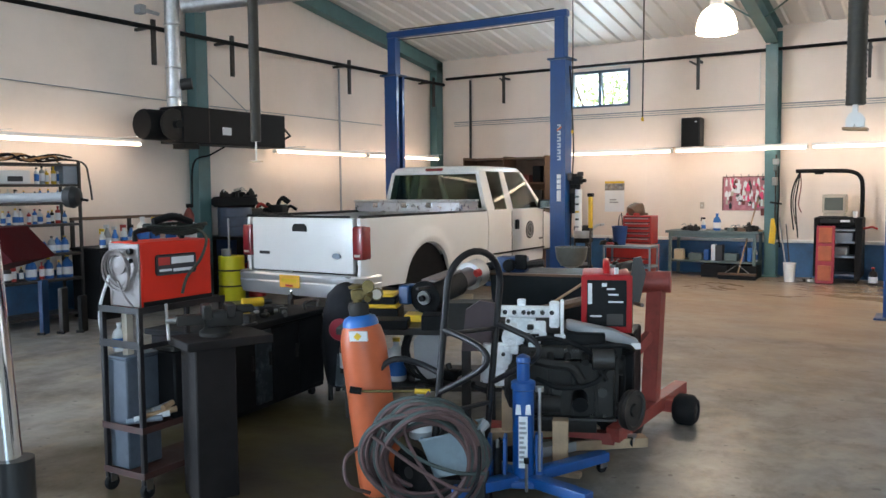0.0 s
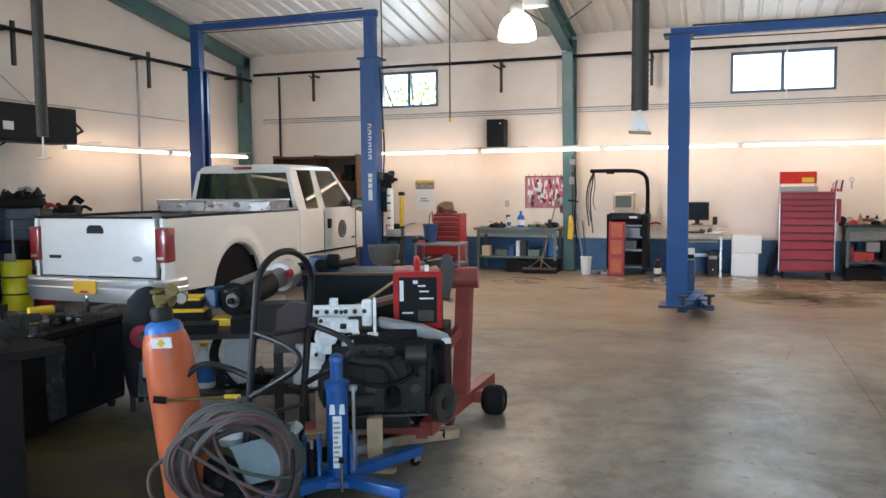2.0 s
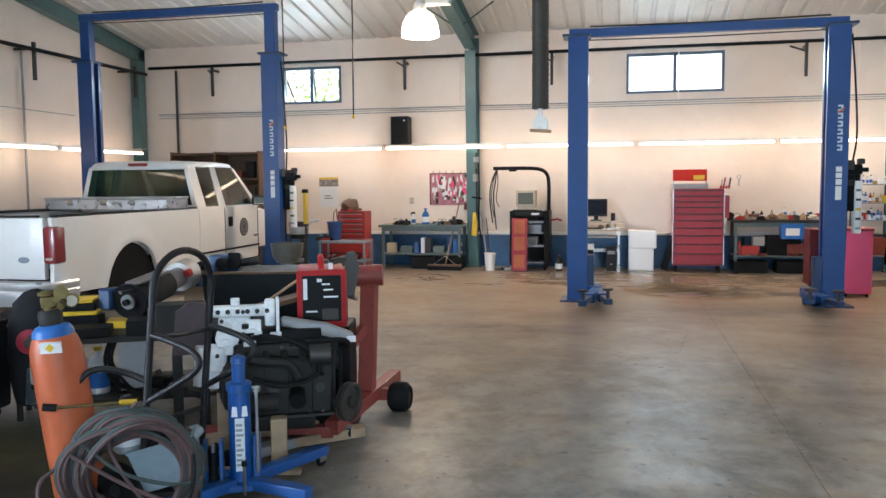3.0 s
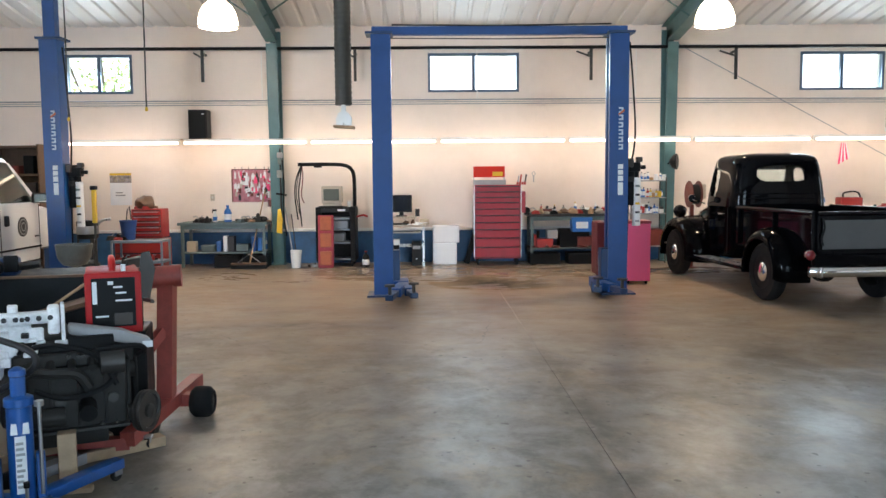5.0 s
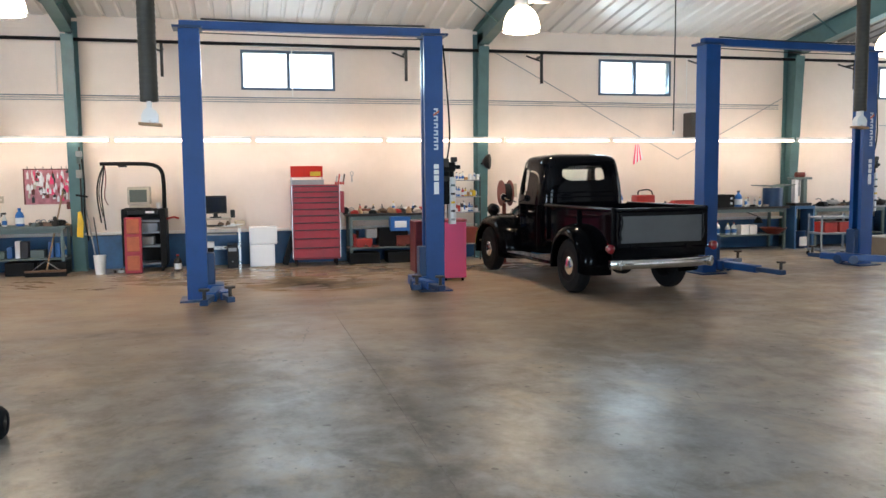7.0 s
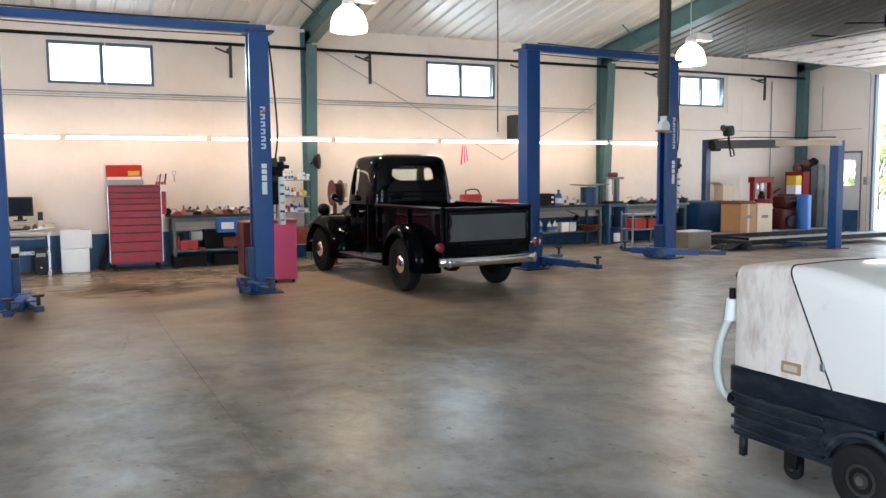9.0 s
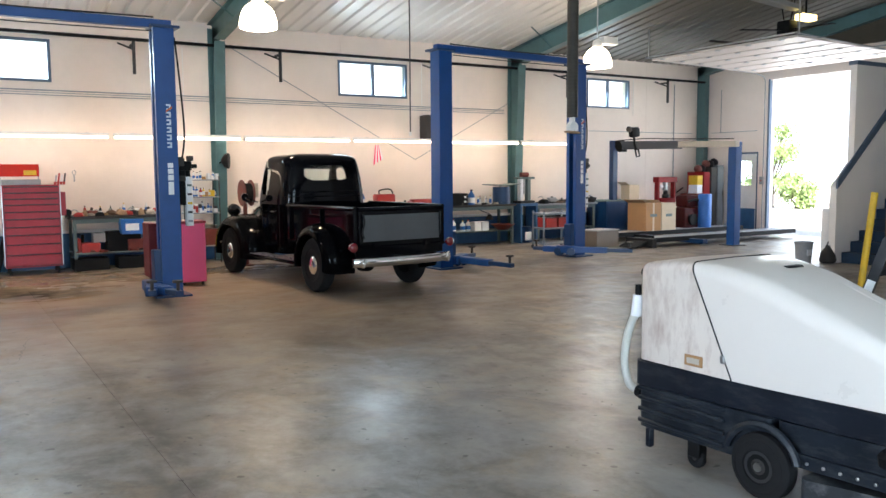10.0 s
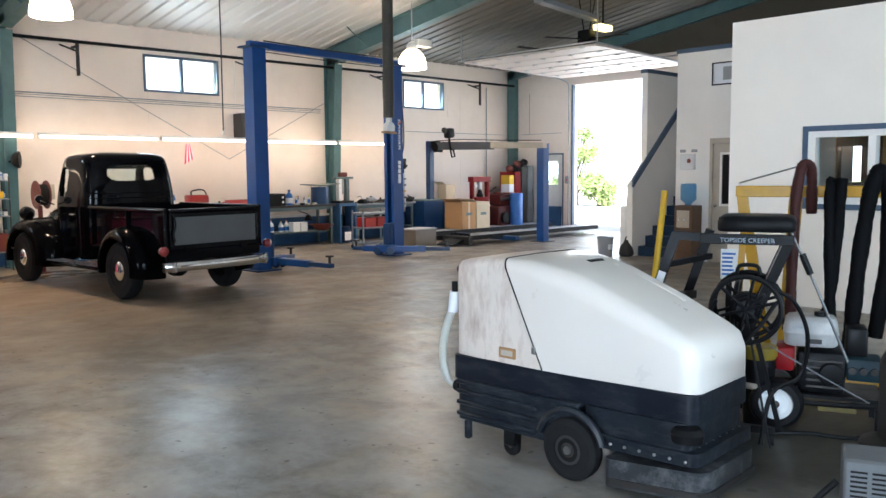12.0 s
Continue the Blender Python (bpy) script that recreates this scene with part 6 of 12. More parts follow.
        arch = T(arc((s * 0.40, 0.64, 0.17), 0.20, 15, 165, 14, ((0, 1, 0), (0, 0, 1))), r=0.02, seg=6)
        part("wheel_arch", arch, M_RIB, t)
        wheel(t, s * 0.30, 1.10, 0.055, 0.055, 0.045, 0.03, "dark", s)
        part("fork", B((s * 0.30 - 0.035, 1.06, 0.06, s * 0.30 + 0.035, 1.14, 0.16), bevel=0.006), M_BLACK, t)
        part("squeegee_roller", B((s * 0.36 - 0.02, 1.36, 0.05, s * 0.36 + 0.02, 1.40, 0.16), bevel=0.008), M_BASE, t)
    # drain hose on the rear corner
    M_HOSEW = mat("milky_hose", (0.52, 0.52, 0.47), 0.45, vary=0.1, scale=8, dirt=0.3)
    part("drain_hose", T(smooth_line([(-0.345, 1.51, 0.80), (-0.36, 1.56, 0.66), (-0.37, 1.57, 0.5), (-0.36, 1.54, 0.38), (-0.33, 1.50, 0.34)], 6), r=0.023, seg=10), M_HOSEW, t, "off-white drain hose")
    part("hose_cuff", C((-0.345, 1.51, 0.78), (-0.34, 1.50, 0.90), 0.031, 12), M_LABEL, t)
    part("hose_valve", C((-0.34, 1.50, 0.90), (-0.34, 1.50, 0.96), 0.018, 10), M_BLACK, t)
    part("hose_bracket", C((-0.33, 1.50, 0.34), (-0.33, 1.46, 0.34), 0.035, 12), M_BLACK, t)
    return t


floor_scrubber()


# ---- lamps, pipes and drops ----
def strip_light(a, b, fixed, z, axis):
    ln = b - a
    t = thing("strip_light", a if axis == "x" else fixed, fixed if axis == "x" else a, z, 0 if axis == "x" else 90,
              "lit fluorescent strip light on wall brackets", "strip light", "strip lights along the walls")
    part("housing", B((0.01, -0.026, 0.036, ln - 0.01, 0.026, 0.085), bevel=0.006), M_WHITEPL, t)
    for y in (-0.028, 0.028):
        part("tube", C((0.035, y, 0.012), (ln - 0.035, y, 0.012), 0.019, 10), M_TUBE, t)
    for x in (0.012, ln - 0.034):
        part("lampholder", B((x, -0.05, -0.008, x + 0.022, 0.05, 0.034), bevel=0.003), M_WHITEPL, t)
    s = 1 if axis == "x" else -1
    for x in (0.35, ln - 0.35):
        part("bracket", B((x - 0.012, min(0, s * 0.38), 0.086, x + 0.012, max(0, s * 0.38), 0.096)), M_GALV, t)
    return t


for a, b in ((-6.79, -4.46), (-4.42, -2.14), (-2.10, 0.24), (0.28, 2.62), (2.66, 4.95), (4.99, 7.20), (7.24, 9.50), (9.54, 11.45), (11.50, 13.25)):
    strip_light(a, b, NORTH - 0.39, 2.25, "x")
for a, b in ((5.05, 7.45), (10.05, 12.5), (12.58, 15.1)):
    strip_light(a, b, WEST + 0.36, 2.235, "y")


def bay_lamp(x, y, z):
    t = thing("bay_lamp", x, y, z, 0, "lit bell-shaped high-bay lamp hanging from the roof", "ceiling lamp", "high-bay lamps")
    prof = [(0.285, 0.0), (0.275, 0.10), (0.25, 0.20), (0.20, 0.29), (0.13, 0.35), (0.09, 0.37), (0.08, 0.37), (0.12, 0.345), (0.19, 0.28), (0.24, 0.195), (0.265, 0.10), (0.275, 0.0)]
    part("diffuser", L(prof, seg=32, closed=True), M_BAY, t, "glowing ribbed acrylic bell")
    part("rim_ring", L([(0.274, -0.012), (0.292, -0.012), (0.292, 0.006), (0.274, 0.006)], seg=32, closed=True), M_ALU, t)
    part("socket_cap", L([(0.10, 0.36), (0.10, 0.44), (0.07, 0.50), (0.03, 0.52)], seg=18), M_WHITEPL, t)
    part("ballast_box", B((0.10, -0.09, 0.44, 0.46, 0.09, 0.58), bevel=0.01), M_WHITEPL, t)
    top = ceiling_z(y) - z - 0.02
    part("hanger", T([(0, 0, 0.5), (0, 0, top)], r=0.012, seg=6), M_GALV, t)
    d = bpy.data.lights.new("bay_bulb", "POINT")
    d.energy, d.color, d.shadow_soft_size = 85, (1.0, 0.80, 0.60), 0.20
    lb = new("bay_bulb", d)
    lb.parent, lb.location = t, (0, 0, 0.08)
    return t


for x, z in ((-2.95, 3.79), (4.25, 3.79), (11.0, 3.62)):
    bay_lamp(x, 12.1, z)

# pipe rails along the walls with their brackets
pr = thing("air_pipe", 0, 0, 0, 0, "black compressed-air pipe on wall brackets", "pipe", "", "structure")
part("pipe", T([(WEST + 0.45, NORTH - 0.28, 3.98), (EAST - 0.2, NORTH - 0.28, 3.98)], r=0.03, seg=8), M_BLACK, pr)
part("pipe", T([(WEST + 0.4, SOUTH, 3.86), (WEST + 0.4, NORTH - 0.3, 3.86)], r=0.034, seg=8), M_BLACK, pr)
for x in (-8.05, -4.05, -1.26, 3.10, 5.80, 9.35, 13.0, 16.4):
    br = thing("pipe_bracket", x, NORTH, 3.38, 0, "dark steel bracket holding the air pipe", "bracket", "pipe brackets", "structure")
    part("upright", B((-0.025, -0.29, 0.0, 0.025, -0.25, 0.60)), M_DARKSTEEL, br)
    part("arm", B((-0.02, -0.25, 0.50, 0.02, -0.003, 0.54)), M_DARKSTEEL, br)
    part("strut", T([(0.02, -0.27, 0.42), (-0.22, -0.02, 0.56)], r=0.018, seg=5), M_DARKSTEEL, br)
for y in (7.7, 9.16, 12.04, 14.92):
    br = thing("pipe_bracket", WEST, y, 3.36, -90, "dark steel bracket holding the air pipe", "bracket", "pipe brackets", "structure")
    part("upright", B((-0.03, 0.36, 0.0, 0.03, 0.40, 0.62)), M_DARKSTEEL, br)
    part("arm", B((-0.02, 0.003, 0.50, 0.02, 0.36, 0.54)), M_DARKSTEEL, br)
cd = thing("conduit", 0, 0, 0, 0, "thin grey conduits and wires along the wall", "conduit", "", "structure")
for z, r in ((3.06, 0.012), (2.98, 0.008), (3.02, 0.006)):
    x1 = 6.5 if r > 0.01 else 8.6
    part("conduit_run", T([(-9.4, NORTH - 0.03, z), (4.4, NORTH - 0.03, z), (x1 + 2, NORTH - 0.03, z - 0.02), (11.3, NORTH - 0.03, z - 0.02)], r=r, seg=6), M_GREY, cd)
part("conduit_run", T([(WEST + 0.03, 5, 3.0), (WEST + 0.03, 8.7, 2.92), (WEST + 0.03, 13.5, 2.9)], r=0.008, seg=5), M_GREY, cd)
for x in (-3.02, 1.0, 4.0, 9.1, 13.7, 15.4):
    part("conduit_drop", T([(x, NORTH - 0.03, 3.05), (x, NORTH - 0.03, 3.98)], r=0.009, seg=5), M_OFFICE, cd)
part("conduit_drop", T([(-8.98, NORTH - 0.05, 0.3), (-8.98, NORTH - 0.05, 3.95)], r=0.025, seg=6), M_DARKSTEEL, cd)
part("conduit_drop", T([(WEST + 0.06, 12.13, 0.2), (WEST + 0.06, 12.13, 3.86)], r=0.02, seg=6), M_GREY, cd)
part("conduit_run", T([(13.9, NORTH - 0.03, 2.62), (17.6, NORTH - 0.03, 2.62)], r=0.008, seg=5), M_GREY, cd)
part("conduit_drop", T([(16.9, NORTH - 0.04, 0.9), (16.9, NORTH - 0.04, 3.9)], r=0.014, seg=6), M_GREY, cd)
part("conduit_run", T([(EAST - 0.03, 15.2, 2.62), (EAST - 0.03, 13.75, 2.62)], r=0.008, seg=5), M_GREY, cd)
part("conduit_drop", T([(EAST - 0.03, 14.9, 2.6), (EAST - 0.03, 14.9, 3.75)], r=0.008, seg=5), M_GREY, cd)
# diagonal wind bracing rods in two bays
for x0, x1 in ((4.7, 8.9), (8.9, 11.4)):
    part("brace_rod", T([(x0, NORTH - 0.06, 4.1 if x0 < 5 else 1.9), (x1, NORTH - 0.06, 1.9 if x0 < 5 else 3.2)], r=0.008, seg=5), M_GREY, cd)
part("brace_rod", T([(WEST + 0.05, 9.0, 3.4), (WEST + 0.05, 10.2, 2.6)], r=0.008, seg=5), M_GREY, cd)
part("conduit_run", T([(-4.2, 11.2, ceiling_z(11.2) - 0.06), (-3.0, 11.2, ceiling_z(11.2) - 0.06)], [(-1.0, 13.0, ceiling_z(13.0) - 0.05), (-3.0, 13.0, ceiling_z(13.0) - 0.05)], r=0.018, seg=5), M_DARKSTEEL, cd)


def exhaust_drop(x, y, z, r, col, label, tip="box"):
    t = thing("exhaust_hose", x, y, z, 0, label, "exhaust hose", "hanging exhaust hoses")
    top = ceiling_z(y) - z - 0.03
    bm = bmesh.new()
    prof, h, n = [], 0.24, 0
    while h < top - 0.05:
        prof += [(r, h), (r * 1.06, h + 0.02), (r, h + 0.04)]
        h += 0.05
    lathe(bm, prof, 14)
    part("hose", bm, col, t, sharp=70)
    if tip == "box":
        part("nozzle", P([(-0.07, 0.05), (-0.012, 0.05), (0.0, 0.075), (0.012, 0.05), (0.07, 0.05), (0.075, 0.12), (0.05, 0.16), (0.018, 0.18), (0.018, 0.27), (-0.02, 0.27), (-0.02, 0.18), (-0.05, 0.16), (-0.072, 0.11)], -0.045, 0.045, "xz"), M_WHITEPL, t, "white nozzle clamp")
        part("nozzle_plate", B((-0.10, -0.06, 0.02, 0.10, 0.06, 0.045), bevel=0.004), M_WOOD, t, "tan board under the nozzle", m=Matrix.Rotation(radians(4), 4, "Y"))
    else:
        part("cord", T([(0, 0, 0), (0, 0, 0.31)], r=0.010, seg=6), M_WHITEPL, t)
        part("nozzle_plate", B((-0.09, -0.02, 0.0, 0.09, 0.02, 0.018), bevel=0.004), M_CARDW, t)
    part("ceiling_collar", L([(r * 1.3, top - 0.05), (r * 1.5, top), (r * 1.5, top + 0.03)], seg=14), M_DARKSTEEL, t)
    return t


M_HOSE = mat("dark_ribbed_hose", (0.03, 0.025, 0.018), 0.6, vary=0.2, scale=8, dirt=0.4, dirt_color=(0.1, 0.085, 0.06))
exhaust_drop(-0.77, 8.0, 2.06, 0.078, M_HOSE, "dark ribbed exhaust hose with a white nozzle")
exhaust_drop(7.72, 9.0, 2.13, 0.078, M_HOSE, "dark ribbed exhaust hose with a pale nozzle")
exhaust_drop(-6.92, 7.0, 1.93, 0.058, M_HOSE, "thin dark exhaust hose with a hanging cord", "cord")


def drop_cord(x, y, z, label="thin hanging pull cord with a small end"):
    t = thing("pull_cord", x, y, z, 0, label, "cord", "hanging cords")
    top = ceiling_z(y) - z
    part("cord", T([(0, 0, 0.05), (0.008, 0, top * 0.5), (0, 0, top)], r=0.010, seg=6), M_DARKSTEEL, t)
    part("end_piece", L([(0.008, 0), (0.02, 0.01), (0.02, 0.04), (0.008, 0.06)], seg=10), M_YELLOW if z > 2.4 else M_WHITEPL, t)


drop_cord(-3.65, 11.0, 2.50)
drop_cord(6.22, 11.0, 2.17)
drop_cord(-6.2, 14.2, 2.1)
drop_cord(-5.1, 12.0, 2.45, "thin hanging wire by the lift post")


# blower heater with flue on the west wall
def unit_heater():
    t = thing("unit_heater", -9.15, 7.5, 2.26, 0, "long black gas heater with a galvanised flue on the wall", "heater")
    part("body", B((-0.24, 0.15, 0.0, 0.24, 2.15, 0.50), bevel=0.012), M_BLACK, t)
    part("rating_label", B((0.241, 0.85, 0.14, 0.244, 1.02, 0.25)), M_LABEL, t)
    for y in (0.6, 1.5):
        part("seam", B((0.2405, y, 0.02, 0.246, y + 0.015, 0.48)), M_DARKSTEEL, t)
    bm = bmesh.new()
    lathe(bm, [(0.05, -0.40), (0.19, -0.39), (0.205, -0.36), (0.21, -0.05), (0.19, 0.0)], 24, (-0.08, 0.12, 0.24), "y")
    part("blower", bm, M_BLACK, t)
    part("fan_guard", L([(0.02, 0.02), (0.12, 0.015), (0.21, 0.0), (0.215, -0.03), (0.20, -0.06)], (0.2, 0.05, 0.24), 24, "x"), M_CAST, t)
    part("motor", C((0.2, 0.05, 0.24), (0.29, 0.05, 0.24), 0.06, 16), M_BLACK, t)
    part("burner_box", B((0.0, 0.16, -0.08, 0.25, 0.42, -0.002), bevel=0.008), M_BLACK, t)
    part("outlet_bracket", T([(0.1, 2.16, 0.1), (0.2, 2.3, 0.2), (0.05, 2.32, 0.32)], r=0.02, seg=6), M_DARKSTEEL, t)
    fl = part("flue_pipe", C((0.02, 0.20, 0.501), (0.02, 0.20, 3.0), 0.10, 20), M_GALV, t, "galvanised flue pipe")
    for z in (0.62, 1.02, 1.6, 2.2):
        part("flue_joint", L([(0.106, -0.015), (0.114, 0.0), (0.106, 0.015)], (0.02, 0.20, z), 20), M_GALV, fl)
    part("draught_regulator", C((0.09, 0.26, 0.80), (0.20, 0.36, 0.82), 0.08, 16), M_DARKSTEEL, fl)
    part("hanging_rod", T([(-0.2, 0.4, 0.5), (-0.2, 0.4, 2.7)], r=0.01, seg=5), M_GALV, t)
    part("hanging_rod", T([(-0.2, 1.9, 0.5), (-0.2, 1.9, 2.55)], r=0.01, seg=5), M_GALV, t)
    part("gas_pipe", T(smooth_line([(-0.15, 1.25, 0.0), (-0.3, 1.1, -0.12), (-0.5, 0.95, -0.25), (-0.55, 0.95, -0.9)], 5), r=0.014, seg=6), M_BLACK, t)
    return t


unit_heater()
duct = thing("flue_duct", -9.13, 7.8, 4.42, 0, "galvanised round duct running along below the roof", "duct", "", "structure")
part("duct", T(smooth_line([(0.12, -0.02, -0.30), (0.35, 0.12, -0.28), (0.9, 0.5, -0.2), (1.9, 1.3, -0.05)], 5), r=0.10, seg=16), M_GALV, duct)
part("collar", C((0.30, 0.1, -0.285), (0.36, 0.135, -0.278), 0.108, 16), M_GALV, duct)
ab = thing("wall_actuator", WEST + 0.5, 7.4, 4.05, 0, "dark junction box with pipe stubs on the wall", "junction box")
part("body", B((-0.07, -0.05, -0.06, 0.07, 0.05, 0.06), bevel=0.01), M_GREY, ab)
part("stub", C((0, 0.05, 0.0), (0, 0.30, -0.01), 0.025, 12), M_GALV, ab)


# ---- things along the north wall ----
def bench(name, x0, x1, yb, depth, h, label, top_mat=None, shelf=0.28, leg=0.05, mat_=None, group="workbenches"):
    t = thing(name, x0, yb - depth, 0, 0, label, "workbench", group)
    W, mm = x1 - x0, mat_ or M_BENCH
    part("benchtop", B((0, 0, h - 0.045, W, depth, h), bevel=0.006), top_mat or mm, t)
    for x in (0.05, W - 0.05 - leg):
        for y in (0.05, depth - 0.05 - leg):
            part("leg", B((x, y, 0, x + leg, y + leg, h - 0.046)), mm, t)
    part("apron", B((0.1, 0.05, h - 0.12, W - 0.1, 0.07, h - 0.046)), mm, t)
    if shelf:
        part("lower_shelf", B((0.04, 0.06, shelf - 0.03, W - 0.04, depth - 0.04, shelf), bevel=0.004), mm, t)
    return t


BOTTLE = {"round": [(0.03, 0.0), (0.038, 0.008), (0.038, 0.13), (0.03, 0.16), (0.014, 0.18), (0.013, 0.20)], "can": [(0.032, 0.0), (0.034, 0.006), (0.034, 0.17), (0.026, 0.185), (0.012, 0.19), (0.012, 0.215)],
          "jug": [(0.06, 0.0), (0.07, 0.01), (0.07, 0.17), (0.055, 0.22), (0.022, 0.25), (0.022, 0.28)], "spray": [(0.035, 0), (0.042, 0.01), (0.042, 0.12), (0.02, 0.18), (0.014, 0.21)]}
COLORS = {"blue": M_BLUEPL, "white": M_WHITEPL, "red": M_RED, "black": M_PLASTIC, "yellow": M_YELLOW, "grey": M_GREY, "amber": M_CARD}
made = {}


def bottle(x, y, z, kind, col, scale=1.0, cap="black"):
    key = (kind, col, cap)
    names = {"round": "bottle", "can": "spray_can", "jug": "jug", "spray": "spray_bottle"}
    m = Matrix.Translation((x, y, z)) @ Matrix.Scale(scale, 4)
    label = {"round": f"small {col} plastic bottle with {cap} cap", "can": f"{col} aerosol can with {cap} cap", "jug": f"{col} plastic fluid jug with {cap} cap", "spray": f"{col} spray bottle with {cap} trigger head"}[kind]
    if key in made:
        o = copy_thing(made[key], m)
        o.scale = (scale,) * 3
        return o
    t = thing(names[kind], x, y, z, 0, label, names[kind].replace("_", " "), "bottles and cans")
    pr = BOTTLE[kind]
    part("body", L(pr, seg=12), COLORS[col], t)
    zt, rt = pr[-1][1], pr[-1][0]
    if kind == "spray":
        part("trigger", B((-0.05, -0.012, zt, 0.03, 0.012, zt + 0.035), (-0.055, -0.008, zt - 0.04, -0.04, 0.008, zt + 0.0)), COLORS[cap], t)
    else:
        part("cap", C((0, 0, zt), (0, 0, zt + 0.025), rt * 1.25, 12), COLORS[cap], t)
    rb = pr[1][0] + 0.0008
    h0, h1 = pr[2][1] * 0.25, pr[2][1] * 0.85
    part("label_band", L([(rb, h0), (rb, h1)], seg=12), M_LABEL if col != "white" else M_BLUEPL, t)
    o = t
    o.scale = (scale,) * 3
    made[key] = t
    return t


def row_of_bottles(x0, x1, y, z, n, seed, kinds=("round", "can", "jug"), cols=("blue", "white", "red", "black", "grey"), along="x", big=1.0):
    rnd = random.Random(seed)
    for k in range(n):
        f = (k + 0.5) / n + rnd.uniform(-0.2, 0.2) / n
        u = x0 + (x1 - x0) * f
        sc = big * rnd.uniform(0.85, 1.15)
        jy = rnd.uniform(-0.05, 0.05)
        px, py = (u, y + jy) if along == "x" else (y + jy, u)
        bottle(px, py, z, rnd.choice(kinds), rnd.choice(cols), sc, rnd.choice(("black", "white", "red", "yellow")))


def crate(x, y, z, w, d, h, material, name, label, category, rz=0.0, bevel=0.006, lid=None):
    t = thing(name, x, y, z, rz, label, category)
    part("body", B((-w / 2, -d / 2, 0, w / 2, d / 2, h), bevel=bevel), material, t)
    if lid:
        part("lid", B((-w / 2 - 0.006, -d / 2 - 0.006, h, w / 2 + 0.006, d / 2 + 0.006, h + 0.03), bevel=0.004), lid, t)
    return t


def lumps(x0, x1, y, z, n, seed, mats, name="tool", label="small worn hand tool lying on the bench", size=0.12, group="loose tools"):
    """Small tools and parts that lie about: short bars, rings and blocks."""
    rnd = random.Random(seed)
    for k in range(n):
        x, yy = x0 + (x1 - x0) * (k + rnd.random() * 0.8) / n, y + rnd.uniform(-0.12, 0.12)
        m = rnd.choice(mats)
        s = size * rnd.uniform(0.6, 1.4)
        t = thing(name, x, yy, z, rnd.uniform(0, 180), label, name.replace("_", " "), group)
        kind = k % 3
        if kind == 0:
            part("handle", C((-s, 0, 0.02), (0.1 * s, 0, 0.02), 0.018, 8), m, t)
            part("head", B((0.1 * s, -0.03, 0.0, 0.6 * s, 0.03, 0.05), bevel=0.008), M_DARKSTEEL, t)
        elif kind == 1:
            part("body", B((-s * 0.5, -s * 0.35, 0, s * 0.5, s * 0.35, s * 0.5), bevel=0.015), m, t)
            part("spout", C((0, 0, s * 0.5), (0.02, 0, s * 0.75), s * 0.14, 10), M_DARKSTEEL, t)
        else:
            part("drum", C((0, -s * 0.4, s * 0.28), (0, s * 0.4, s * 0.28), s * 0.28, 14), m, t)
            part("shaft", C((0, -s * 0.7, s * 0.28), (0, s * 0.7, s * 0.28), s * 0.1, 8), M_STEEL, t)


def clutter(x0, x1, y, z, n, seed, mats, size=0.14, label="greasy loose part among the clutter on the bench"):
    """Unsorted parts on a bench: bent castings, cans, coils of wire, folded rags."""
    rnd = random.Random(seed)
    for k in range(n):
        x, yy, s_ = x0 + (x1 - x0) * (k + rnd.random()) / n, y + rnd.uniform(-0.14, 0.10), size * rnd.uniform(0.6, 1.3)
        t = thing("loose_part", x, yy, z, rnd.uniform(0, 180), label, "loose part", "bench clutter")
        m = rnd.choice(mats)
        kind = rnd.randrange(4)
        if kind == 0:
            bm = bmesh.new()
            bmesh.ops.create_icosphere(bm, subdivisions=2, radius=s_ * 0.5)
            for v in bm.verts:
                v.co *= 1 + 0.5 * noise.noise(v.co * 16 + Vector((k * 3.1, 0, 0)))
                v.co.z = max(0.0, v.co.z * 0.7 + s_ * 0.25)
            part("casting", bm, m, t)
            part("stud", C((0, 0, s_ * 0.4), (s_ * 0.2, 0, s_ * 0.75), s_ * 0.08, 8), M_STEEL, t)
        elif kind == 1:
            part("coil", T([(s_ * 0.45 * math.cos(q), s_ * 0.45 * math.sin(q), 0.012 + 0.012 * q / 6.3) for q in np.linspace(0, 15, 40)], r=0.010, seg=5), m, t)
        elif kind == 2:
            part("housing", L([(s_ * 0.34, 0), (s_ * 0.36, s_ * 0.1), (s_ * 0.3, s_ * 0.5), (s_ * 0.18, s_ * 0.62), (s_ * 0.1, s_ * 0.8)], seg=16), m, t)
            part("bracket", B((s_ * 0.2, -0.01, 0, s_ * 0.7, 0.01, s_ * 0.25), bevel=0.004), M_DARKSTEEL, t)
        else:
            part("shell", P([(-s_ * 0.5, 0), (s_ * 0.5, 0), (s_ * 0.42, s_ * 0.3), (s_ * 0.1, s_ * 0.45), (-s_ * 0.35, s_ * 0.4)], -s_ * 0.25, s_ * 0.25, "xz", bevel=0.008), m, t)
            part("lever", T(smooth_line([(0, 0, s_ * 0.4), (s_ * 0.3, 0, s_ * 0.7), (s_ * 0.7, 0.02, s_ * 0.6)], 4), r=0.009, seg=6), M_STEEL, t)


M_CANGREY = mat("weathered_grey_enamel", (0.30, 0.30, 0.28), 0.5, vary=0.15, scale=7, dirt=0.3)
